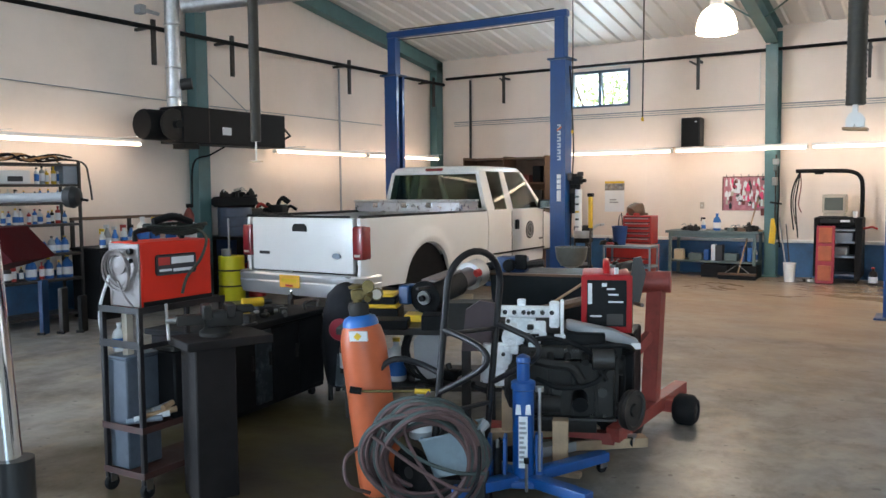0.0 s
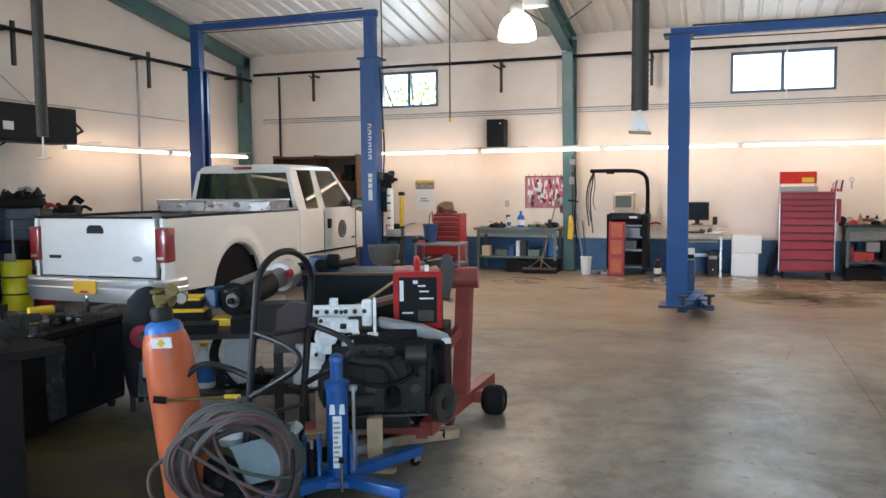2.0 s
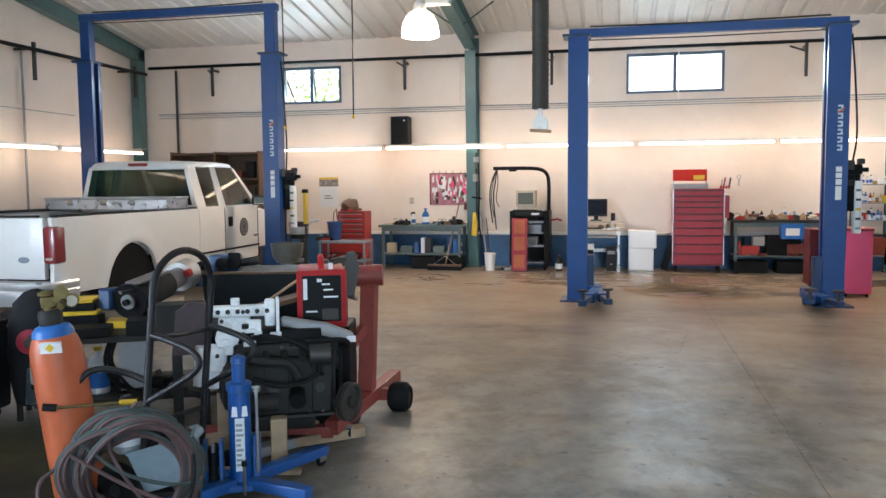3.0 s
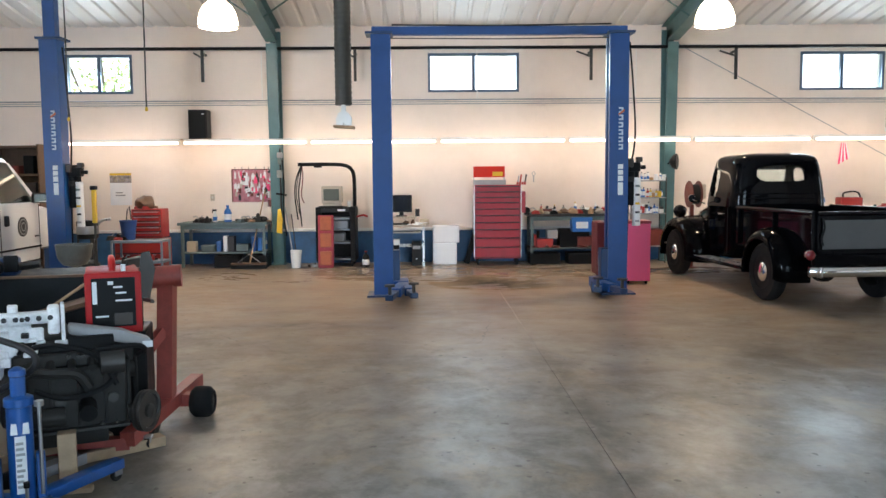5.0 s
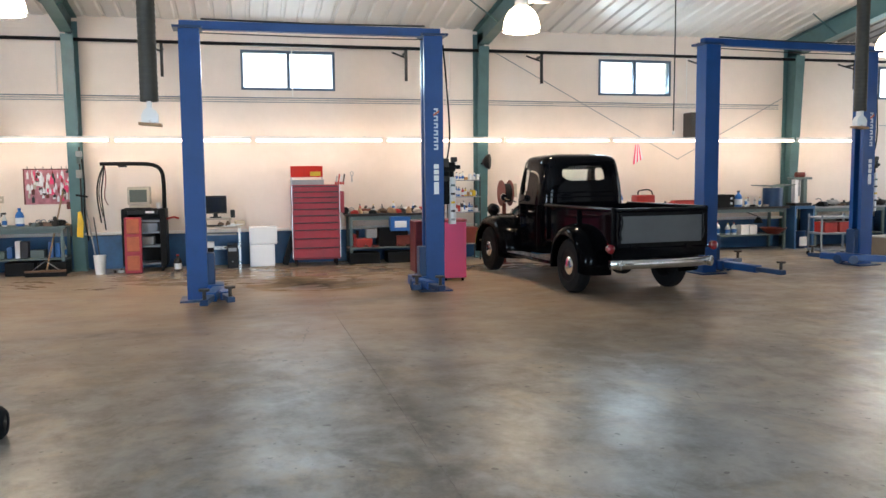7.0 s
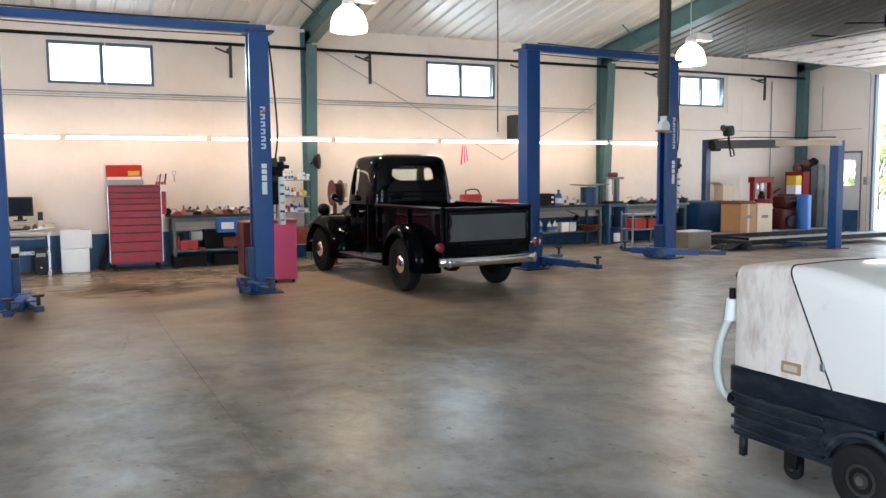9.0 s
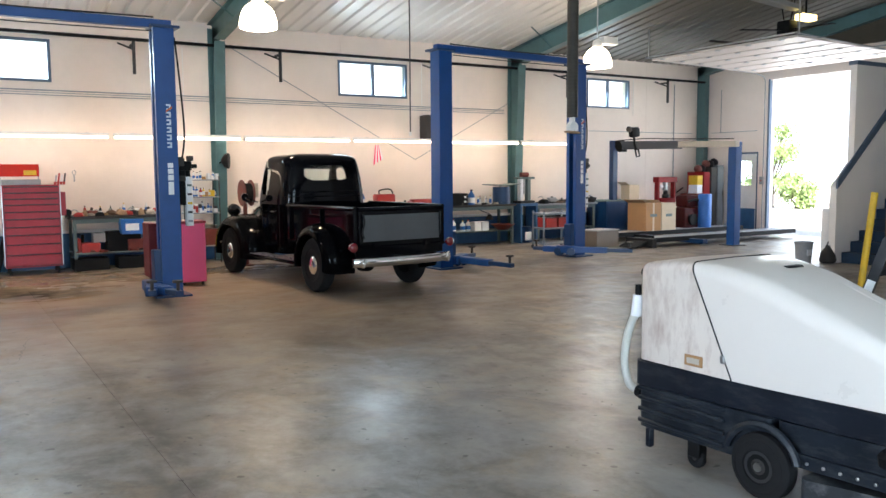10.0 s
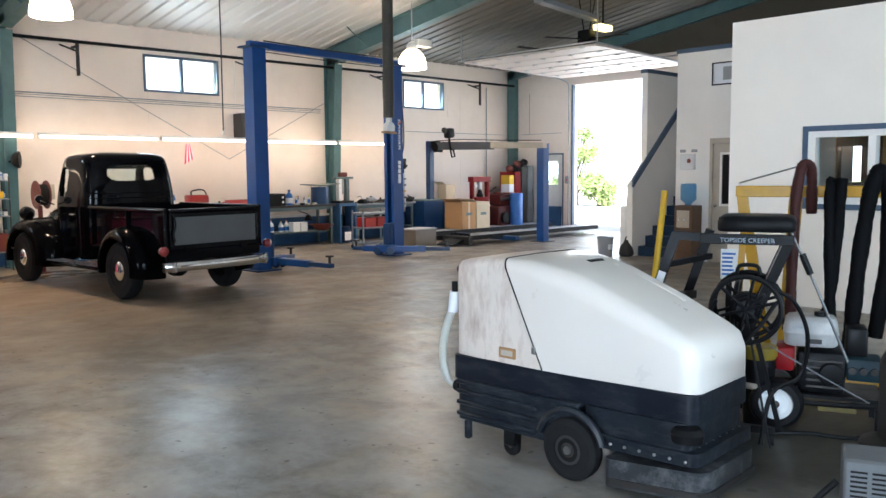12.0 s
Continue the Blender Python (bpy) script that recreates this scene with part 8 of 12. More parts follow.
part("plank", B((0, 0, 0, 0.1, 0.16, 0.68), bevel=0.006), M_BLACK, pk)

# the big crimson tool chest
ch = tool_chest(0.90, 14.85, 0.84, 0.48, 1.46, [0.075, 0.075, 0.075, 0.09, 0.09, 0.10, 0.10, 0.12, 0.13, 0.145], "tool_chest_tall", "tall faded crimson tool chest with many drawers", M_CRIMSON, feet=0.12)
for x in (-0.012, 0.842):
    part("edge_trim", B((x, 0.0, 0.14, x + 0.010, 0.03, 1.45)), M_ALU, ch)
part("side_bin", B((0.853, 0.02, 0.95, 0.93, 0.4, 1.34), bevel=0.006), M_CRIMSON, ch)
part("lid_back", B((0.0, 0.30, 1.60, 0.58, 0.33, 1.80), bevel=0.006), M_WELDRED, ch, "open bright red lid")
part("lid_box", B((0.0, 0.10, 1.463, 0.58, 0.42, 1.55), bevel=0.006), M_GREY, ch, "grey open top tray")
part("lid_stay", B((0.002, 0.34, 1.55, 0.02, 0.36, 1.62), (0.56, 0.34, 1.55, 0.578, 0.36, 1.62)), M_STEEL, ch)
part("sticker", B((0.35, 0.292, 1.62, 0.54, 0.299, 1.70)), M_YELLOW, ch)
for k in range(4):
    hk = thing("hanging_tool", 1.70 + 0.045 * k, 15.05, 1.46, 0, "small hand tool standing on the tool chest", "tool", "loose tools")
    part("shaft", C((0, 0, 0), (0.03, 0.0, 0.16 + 0.03 * (k % 2)), 0.014, 8), (M_STEEL, M_RED, M_WHITEPL, M_DARKSTEEL)[k], hk)
    part("grip", C((0, 0, 0.0), (0.008, 0, 0.05), 0.02, 8), M_RED, hk)
wk = thing("wall_wrench", 2.07, NORTH - 0.02, 1.50, 0, "steel spanner hanging on the wall", "spanner")
part("loop", T([(0.03 * math.cos(q), 0, 0.16 + 0.04 * math.sin(q)) for q in np.linspace(0, 2 * math.pi, 14)], r=0.007, seg=6), M_STEEL, wk)
part("shank", B((-0.012, -0.006, 0.0, 0.012, 0.006, 0.12), bevel=0.003), M_STEEL, wk)

bench("workbench", 1.88, 3.50, NORTH - 0.06, 0.66, 0.92, "dark steel workbench loaded with machines and boxes", M_DARKSTEEL, 0.30)
vs = thing("bench_end_post", 1.86, 15.0, 0.921, 0, "dark grinder at the bench end", "grinder")
part("body", C((0, -0.08, 0.07), (0, 0.1, 0.07), 0.06, 14), M_BLACK, vs)
part("foot", B((-0.04, -0.05, 0, 0.04, 0.07, 0.03)), M_BLACK, vs)
lumps(2.05, 3.4, 15.1, 0.921, 12, 31, (M_RED, M_WHITEPL, M_YELLOW, M_DARKSTEEL, M_WHITEPL, M_OXBLOOD), size=0.15)
row_of_bottles(2.1, 3.3, 15.25, 0.921, 6, 32, ("round", "can"), ("white", "red", "black"), big=0.8)
crate(2.2, 15.1, 0.301, 0.30, 0.3, 0.16, M_RED, "tool_case", "red plastic tool case", "case")
crate(2.75, 15.15, 0.301, 0.55, 0.32, 0.34, M_BLACK, "machine_case", "black equipment case on the lower shelf", "case")
bc = thing("blue_bin", 2.68, 14.92, 0.60, 0, "light blue plastic parts bin", "bin")
part("bin", P([(0, 0), (0.34, 0), (0.36, 0.26), (-0.02, 0.26)], -0.12, 0.12, "xz"), M_BLUEPL, bc)
part("bin_label", B((0.06, -0.126, 0.06, 0.28, -0.121, 0.18)), M_LABEL, bc)
crate(3.05, 15.1, 0.301, 0.5, 0.3, 0.20, M_OXBLOOD, "machine_case", "dark red equipment case on the lower shelf", "case")
crate(2.35, 15.15, 0.462, 0.2, 0.2, 0.16, M_GREY, "parts_box", "grey box on the red case", "box")
jk = thing("floor_jack_low", 2.0, 15.0, 0.301, 0, "red and black trolley jack lying on the lower shelf", "jack")
part("side_plate", B((0, 0, 0, 0.05, 0.3, 0.24), bevel=0.01), M_RED, jk)
part("handle_socket", C((0.08, 0.15, 0.05), (0.1, 0.15, 0.3), 0.03, 10), M_BLACK, jk)
for x in (2.2, 2.9):
    crate(x, 15.1, 0.0, 0.55, 0.4, 0.2, M_BLACK, "floor_bin", "low black bin under the bench", "bin")

# shelf of parts by the second column
rk = thing("wire_rack", 3.78, 14.95, 0, 0, "white wire rack packed with small parcels and cans", "rack")
for x in (0.0, 0.64):
    for y in (0.0, 0.4):
        part("upright", C((x, y, 0.0), (x, y, 1.58), 0.012, 8), M_DARKSTEEL, rk)
for z in (0.3, 0.90, 1.19, 1.50):
    part("shelf", B((-0.01, -0.01, z, 0.65, 0.41, z + 0.02)), M_GREY, rk)
rnd = random.Random(17)
for z in (0.921, 1.211, 1.521):
    x = 3.80
    while x < 4.40:
        w = rnd.uniform(0.035, 0.075)
        if x + w > 4.43:
            break
        yy = 15.05 + rnd.uniform(-0.05, 0.06)
        if rnd.random() < 0.4:
            bottle(x + w / 2, yy, z, rnd.choice(("round", "can")), rnd.choice(("white", "red", "blue", "white", "yellow")), rnd.uniform(0.55, 0.85))
        else:
            h = rnd.uniform(0.05, 0.12)
            m1 = rnd.choice((M_WHITEPL, M_RED, M_YELLOW, M_CARD, M_LABEL, M_WHITEPL))
            crate(x + w / 2, yy, z, w * 0.94, 0.12, h, m1, "parts_box", "small bright parts parcel on the wire rack", "box", bevel=0.003)
            if rnd.random() < 0.75:
                crate(x + w / 2, yy, z + h + 0.001, w * 0.8, 0.10, rnd.uniform(0.03, 0.08), rnd.choice((M_WHITEPL, M_RED, M_INK, M_LABEL)), "parts_box", "small parcel stacked on another on the rack", "box", bevel=0.003)
        x += w + 0.006
crate(3.95, 15.1, 0.321, 0.3, 0.3, 0.4, M_YELLOW, "parts_box", "large yellow box on the wire rack", "box")
crate(4.25, 15.1, 0.321, 0.24, 0.3, 0.3, M_OXBLOOD, "parts_box", "dark red box on the wire rack", "box")
rc = thing("red_cabinet", 2.96, 12.0, 0, -4, "pinkish red steel cabinet behind the lift post", "cabinet")
part("body", B((0, 0, 0.05, 0.36, 0.46, 0.90), bevel=0.008), M_PINKRED, rc)
part("top_tray", B((-0.01, -0.01, 0.90, 0.37, 0.47, 0.94), bevel=0.004), M_CRIMSON, rc)
for x in (0.05, 0.31):
    part("caster", C((x - 0.015, 0.06, 0.025), (x + 0.015, 0.06, 0.025), 0.025, 10), M_RUBBER, rc)
rc2 = thing("red_roll_cart", 2.51, 11.9, 0, 0, "dark red cart on the other side of the lift post", "cart")
# cart red with the shade behind the lift post mixed in
part("body", B((0, 0, 0.16, 0.13, 0.4, 0.93), bevel=0.008), mat("shaded_cart_red", (0.13, 0.012, 0.016), 0.5, vary=0.2, scale=6, dirt=0.4, dirt_color=(0.03, 0.01, 0.01)), rc2)
part("side_label", B((0.02, -0.004, 0.2, 0.06, -0.001, 0.5)), M_LABEL, rc2)
for x in (0.025, 0.105):
    part("caster", C((x - 0.015, 0.06, 0.08), (x + 0.015, 0.06, 0.08), 0.08, 12), M_RUBBER, rc2)
fe = thing("wall_fan", 4.66, NORTH - 0.45, 1.72, 62, "round black work lamp on the column", "lamp")
part("head", L([(0.04, 0.12), (0.12, 0.06), (0.15, 0.0), (0.14, -0.02), (0.02, -0.03)], (0, 0, 0.14), 20, "y"), M_BLACK, fe)
part("arm", T([(0, 0.1, 0.14), (0.03, 0.16, 0.1)], r=0.014), M_BLACK, fe)
hr = thing("hose_reel", 4.62, 14.1, 0, 0, "red hose reel on a stand", "hose reel")
part("stand", B((-0.1, -0.1, 0, 0.1, 0.1, 0.02), (-0.03, -0.03, 0.02, 0.03, 0.03, 1.1), bevel=0.005), M_OXBLOOD, hr)
for x in (-0.06, 0.10):
    part("reel_disc", C((x, 0, 1.28), (x + 0.015, 0, 1.28), 0.23, 28), M_OXBLOOD, hr)
part("hose_wrap", C((-0.045, 0, 1.28), (0.1, 0, 1.28), 0.17, 24), M_RUBBER, hr)
part("spool_box", B((0.12, -0.08, 1.2, 0.22, 0.08, 1.45), bevel=0.01), M_BEIGE, hr)
fg = thing("wall_flag", 7.9, NORTH - 0.02, 1.78, 0, "small faded red and white striped flag on the wall", "flag")
for k in range(6):
    part("stripe", P([(0.05 + 0.016 * k, 0.42), (0.066 + 0.016 * k, 0.42), (0.04 + 0.038 * k, 0.03 + 0.02 * k), (0.002 + 0.038 * k, 0.01 + 0.02 * k)], -0.012, -0.002, "xz"), (M_PINKRED, M_PAPER)[k % 2], fg)

# benches behind the old truck and further east
bench("workbench", 6.15, 9.0, NORTH - 0.06, 0.66, 0.90, "steel workbench behind the old truck", M_DARKSTEEL, 0.3)
lumps(6.4, 8.9, 15.1, 0.901, 9, 41, (M_RED, M_DARKSTEEL, M_BLUEPL, M_BLACK), size=0.16)
gc = thing("fuel_can", 7.85, 15.0, 0.901, 0, "red fuel can with a carrying handle", "fuel can")
part("can", B((-0.22, -0.12, 0, 0.2, 0.12, 0.28), bevel=0.03), M_RED, gc)
part("handle", T(smooth_line([(-0.12, 0, 0.27), (-0.1, 0, 0.36), (0.16, 0, 0.36), (0.22, 0, 0.1)], 4), r=0.015, seg=6), M_BLACK, gc)
bottle(7.3, 15.0, 0.901, "jug", "blue", 1.3, "black")
rb = thing("red_toolbox", 8.75, 14.95, 0.901, 0, "long red toolbox with a black handle", "toolbox")
part("box", B((-0.28, -0.1, 0, 0.26, 0.1, 0.16), bevel=0.015), M_RED, rb)
part("handle", T([(-0.5, 0, 0.08), (-0.28, 0, 0.12)], r=0.016), M_RED, rb)
sb = thing("wall_box", 9.05, NORTH - 0.32, 2.3, 0, "small dark box on the wall", "box")
part("box", B((0, 0, 0, 0.12, 0.315, 0.55), bevel=0.006), M_DARKSTEEL, sb)
part("shelf_plate", B((-0.4, 0.0, -0.02, 0.15, 0.315, -0.001)), M_WOOD, sb)
bench("workbench", 9.30, 11.15, NORTH - 0.06, 0.66, 0.90, "long blue-grey steel workbench with cans on it", M_DARKSTEEL, 0.32)
bench("workbench", 11.75, 13.6, NORTH - 0.06, 0.66, 0.88, "grey steel workbench with parts beside the column", M_GREY, 0.3)
ovn = thing("bench_oven", 9.62, 15.05, 0.901, 0, "black bench machine with white dials", "bench machine")
part("box", B((-0.25, -0.2, 0, 0.2, 0.2, 0.26), bevel=0.01), M_BLACK, ovn)
for z in (0.08, 0.18):
    part("dial", C((0.12, -0.201, z), (0.12, -0.215, z), 0.025, 12), M_LABEL, ovn)
bottle(10.0, 15.0, 0.901, "jug", "blue", 1.1, "black")
row_of_bottles(10.15, 10.6, 15.05, 0.901, 4, 52, ("jug", "can", "round"), ("grey", "white", "black"), big=0.9)
pwt = thing("parts_washer", 10.85, 15.05, 0.901, 0, "navy drum parts washer with an open lid", "parts washer")
part("drum", C((0, 0, 0), (0, 0, 0.38), 0.20, 22), M_LIFTD, pwt)
part("lid", P([(-0.36, 0.43), (0.0, 0.40), (0.36, 0.44), (0.36, 0.455), (0.0, 0.42), (-0.36, 0.445)], -0.25, 0.25, "xz"), M_BENCH, pwt)
part("lid_post", C((0, 0, 0.38), (0, 0, 0.405), 0.05, 12), M_STEEL, pwt)
prs = thing("bench_press", 11.45, 15.0, 0.0, 0, "green and white bench press on a blue stand", "press")
part("stand", B((-0.24, -0.2, 0.0, -0.2, 0.2, 0.84), (0.2, -0.2, 0.0, 0.24, 0.2, 0.84), (-0.24, -0.2, 0.84, 0.24, 0.2, 0.9)), M_WAINS, prs)
part("press_base", B((-0.2, -0.16, 0.901, 0.2, 0.16, 0.96), bevel=0.01), M_CAST, prs)
part("column", B((-0.15, -0.06, 0.96, -0.06, 0.06, 1.45), bevel=0.008), M_LABEL, prs)
part("column", B((0.06, -0.06, 0.96, 0.15, 0.06, 1.45), bevel=0.008), M_BENCH, prs)
part("crown", B((-0.24, -0.1, 1.45, 0.24, 0.1, 1.5), bevel=0.01), M_BENCH, prs)
part("motor", C((-0.09, 0, 1.55), (0.1, 0, 1.55), 0.055, 14), M_OXBLOOD, prs)
part("ram", C((0.0, 0, 1.1), (0.0, 0, 1.45), 0.03, 10), M_STEEL, prs)
pl = thing("paint_pail", 11.45, 14.98, 0.0, 0, "dark pail with a white label under the press", "pail")
part("pail", L([(0.13, 0), (0.145, 0.36), (0.15, 0.37)], seg=20), M_LIFTD, pl)
part("pail_label", B((-0.09, -0.152, 0.06, 0.09, -0.142, 0.25)), M_LABEL, pl)
row_of_bottles(9.5, 10.1, 15.1, 0.321, 3, 61, ("jug",), ("white",), big=0.9)
for x in (10.15, 10.35):
    crate(x, 15.05, 0.321, 0.18, 0.18, 0.20, M_WHITEPL, "paint_tin", "white tin on the lower shelf", "tin")
bo_ = thing("red_basin", 10.85, 15.0, 0.321, 0, "shallow red plastic basin", "basin")
part("basin", L([(0.12, 0), (0.27, 0.12), (0.28, 0.13), (0.255, 0.13), (0.11, 0.015)], seg=22, closed=True), M_OXBLOOD, bo_)
part("basin_floor", C((0, 0, 0.005), (0, 0, 0.014), 0.118, 18), M_OXBLOOD, bo_)
vac = thing("shop_lamp", 10.45, 14.95, 0.42, 0, "black funnel lamp hanging from the bench", "lamp")
part("shade", L([(0.04, 0.12), (0.10, 0.0), (0.095, 0.0), (0.035, 0.115)], (0, 0, 0.14), 14, closed=True), M_BLACK, vac)
part("arm", T([(-0.4, 0.05, 0.42), (0, 0, 0.27)], r=0.01), M_DARKSTEEL, vac)
lumps(11.9, 13.5, 15.05, 0.881, 11, 71, (M_CAST, M_DARKSTEEL, M_STEEL, M_BENCH), size=0.18)
for x, m in ((12.0, M_CAST), (12.9, M_BLACK)):
    crate(x, 15.1, 0.301, 0.6, 0.4, 0.3, m, "floor_bin", "dark bin under the bench", "bin")
bd = thing("blue_drawer_cabinet", 13.75, 14.75, 0, 0, "navy blue steel drawer cabinet", "cabinet")
part("body", B((0, 0, 0.06, 1.3, 0.7, 0.88), bevel=0.008), M_LIFTD, bd)
part("top", B((-0.01, -0.01, 0.88, 1.31, 0.71, 0.91)), M_BENCH, bd)
for x in (0.03, 0.67):
    part("door", B((x, -0.015, 0.1, x + 0.6, -0.001, 0.85), bevel=0.004), M_LIFTD, bd)
ct = thing("parts_cart", 10.62, 13.25, 0, -6, "grey three-shelf cart with red boxes", "cart")
for z in (0.10, 0.42, 0.72):
    part("tray", B((0, 0, z, 0.75, 0.45, z + 0.035), bevel=0.005), M_GREYBLUE, ct)
for x in (0.0, 0.72):
    for y in (0.0, 0.42):
        part("post", B((x, y, 0.08, x + 0.03, y + 0.03, 0.8)), M_GREYBLUE, ct)
        part("caster", C((x + 0.0, y + 0.015, 0.04), (x + 0.03, y + 0.015, 0.04), 0.04, 12), M_RUBBER, ct)
for k in range(2):
    crate(10.85 + 0.33 * k, 13.42, 0.456, 0.28, 0.3, 0.2, M_RED, "parts_box", "red box on the cart", "box")
clutter(-4.15, -3.9, 15.0, 0.821, 4, 401, (M_CAST, M_BLACK, M_DARKSTEEL))
clutter(-3.4, -2.9, 15.0, 0.821, 6, 402, (M_CAST, M_BLACK, M_DARKWOOD, M_BENCH))
clutter(2.0, 3.45, 15.0, 0.921, 13, 403, (M_CAST, M_BEIGE, M_DARKWOOD, M_BEIGE, M_BLACK, M_WOOD, M_RED))
clutter(1.95, 3.4, 15.0, 0.301, 7, 404, (M_CAST, M_BLACK, M_OXBLOOD))
clutter(6.3, 9.0, 15.0, 0.901, 10, 405, (M_CAST, M_BLACK, M_DARKSTEEL, M_RED))
clutter(9.4, 11.1, 15.0, 0.901, 6, 406, (M_CAST, M_WHITEPL, M_BLACK, M_BEIGE), size=0.12)
clutter(11.8, 13.5, 14.95, 0.881, 12, 407, (M_CAST, M_DARKSTEEL, M_BLACK, M_DARKWOOD), size=0.2)
clutter(-5.3, -4.95, 13.8, 0.601, 4, 408, (M_CAST, M_RED, M_BLACK, M_STEEL))
clutter(-5.1, -4.6, 14.35, 1.102, 4, 409, (M_DARKWOOD, M_CAST, M_RED), size=0.13)
clutter(-5.15, -4.5, 13.8, 0.261, 5, 410, (M_CAST, M_RED, M_BLACK))
clutter(-0.7, 0.0, 15.0, 0.753, 4, 411, (M_PAPER, M_BLACK, M_DARKWOOD), size=0.1, label="small loose thing on the computer desk")


# ---- west wall ----
def steel_shelf():
    t = thing("steel_shelf", -9.65, 5.0, 0, 0, "dark steel shelf rack full of bottles and cans", "shelf rack")
    W, Ln = 0.42, 1.3
    for x in (0, W - 0.03):
        for y in (0, Ln - 0.03):
            part("upright", B((x, y, 0, x + 0.03, y + 0.03, 1.98)), M_DARKSTEEL, t)
    for z in (0.12, 0.55, 0.86, 1.22, 1.48, 1.70, 1.95):
        part("shelf", B((0.002, 0.002, z - 0.03, W - 0.002, Ln - 0.002, z), bevel=0.003), M_DARKSTEEL, t)
    return t


steel_shelf()
XS = -9.38
row_of_bottles(5.1, 6.2, XS, 1.221, 14, 101, ("can", "round"), ("blue", "white", "red", "blue", "black"), along="y", big=0.78)
row_of_bottles(5.1, 6.2, XS, 1.481, 11, 102, ("spray", "round", "can"), ("white", "grey", "blue"), along="y", big=0.66)
row_of_bottles(5.75, 6.2, XS, 1.701, 6, 103, ("can",), ("yellow", "grey", "white"), along="y", big=0.85)
row_of_bottles(5.1, 6.2, XS, 0.861, 11, 104, ("jug", "round"), ("blue", "blue", "black", "grey"), along="y", big=0.75)
row_of_bottles(5.3, 6.2, XS, 0.551, 8, 105, ("jug", "can"), ("red", "black", "blue"), along="y", big=0.8)
mw = thing("meter_box", XS, 5.45, 1.701, 90, "white meter box with a dark window", "meter")
part("case", B((-0.2, -0.15, 0, 0.2, 0.15, 0.16), bevel=0.01), M_WHITEPL, mw)
part("window", B((-0.08, -0.156, 0.03, 0.1, -0.151, 0.09)), M_INK, mw)
crate(XS, 6.18, 1.701, 0.25, 0.2, 0.22, M_GREYBLUE, "parts_box", "grey-blue box on the steel shelf", "box")
cb = thing("cable_heap", -9.42, 5.6, 1.951, 0, "tangled orange and dark cables on top of the shelf", "cable")
rnd = random.Random(77)
for k in range(7):
    pts = [(rnd.uniform(-0.15, 0.15), -0.6 + 0.2 * j + rnd.uniform(-0.05, 0.05), 0.02 + rnd.uniform(0, 0.09)) for j in range(7)]
    part("cable", T(smooth_line(pts, 4), r=0.012, seg=6), rnd.choice((M_RUBBER, M_ORANGE, M_CARD, M_BLACK)), cb)
part("cable", T(smooth_line([(0.1, 0.3, 0.05), (0.15, 0.75, 0.02), (0.18, 0.82, -0.2), (0.2, 0.84, -0.45)], 5), r=0.012, seg=6), M_DARKSTEEL, cb)

wb = thing("wall_bench", -9.6, 6.35, 0, 0, "dark wall bench with jugs and a low back rail", "workbench", "workbenches")
part("benchtop", B((0, 0, 0.86, 0.6, 1.75, 0.90), bevel=0.006), M_BLACK, wb)
part("front_panel", B((0.57, 0.02, 0.0, 0.59, 1.73, 0.859)), M_BLACK, wb)
for y in (0.02, 1.68):
    part("side_panel", B((0.02, y, 0, 0.569, y + 0.04, 0.859)), M_BLACK, wb)
part("back_rail", B((0.02, 0.0, 1.24, 0.08, 1.75, 1.28), bevel=0.004), M_DARKWOOD, wb)
for y in (0.0, 0.85, 1.7):
    part("rail_post", B((0.03, y, 0.9, 0.07, y + 0.04, 1.239)), M_DARKSTEEL, wb)
row_of_bottles(6.45, 7.0, -9.2, 0.901, 5, 111, ("jug", "spray"), ("white", "blue", "grey"), along="y", big=1.05)
row_of_bottles(7.0, 7.7, -9.15, 0.901, 3, 112, ("jug",), ("white",), along="y", big=1.15)

# heavy parts and machines by the west wall column
ms = thing("machine_stand", -9.84, 8.80, 0, 0, "dark steel bench piled with engine parts", "workbench", "workbenches")
part("benchtop", B((0, 0, 0.86, 0.75, 1.3, 0.91), bevel=0.006), M_BLACK, ms)
for y in (0.05, 1.18):
    for x in (0.05, 0.63):
        part("leg", B((x, y, 0, x + 0.07, y + 0.07, 0.859)), M_BLACK, ms)
part("shelf", B((0.04, 0.06, 0.3, 0.71, 1.24, 0.34)), M_BLACK, ms)
part("back_panel", B((0.0, 0.05, 0.34, 0.02, 1.25, 0.859)), M_LIFTD, ms)
dr_ = thing("drum_blue", -9.45, 9.06, 0.911, 0, "slate-blue steel drum with a tyre lying on top", "drum")
part("shell", L([(0.25, 0), (0.26, 0.01), (0.26, 0.14), (0.268, 0.15), (0.26, 0.16), (0.26, 0.28), (0.268, 0.29), (0.26, 0.30), (0.26, 0.42), (0.25, 0.44)], seg=26), mat("slate_blue_drum", (0.05, 0.07, 0.11), 0.45, vary=0.15, scale=5, dirt=0.4), dr_)
ty = thing("tyre", -9.45, 9.06, 1.355, 0, "old black tyre lying flat on the drum", "tyre")
part("tyre_body", L([(0.19, 0.02), (0.30, 0.0), (0.34, 0.03), (0.35, 0.08), (0.34, 0.13), (0.30, 0.16), (0.19, 0.14)], seg=30, closed=True), M_RUBBER, ty)
rnd = random.Random(8)
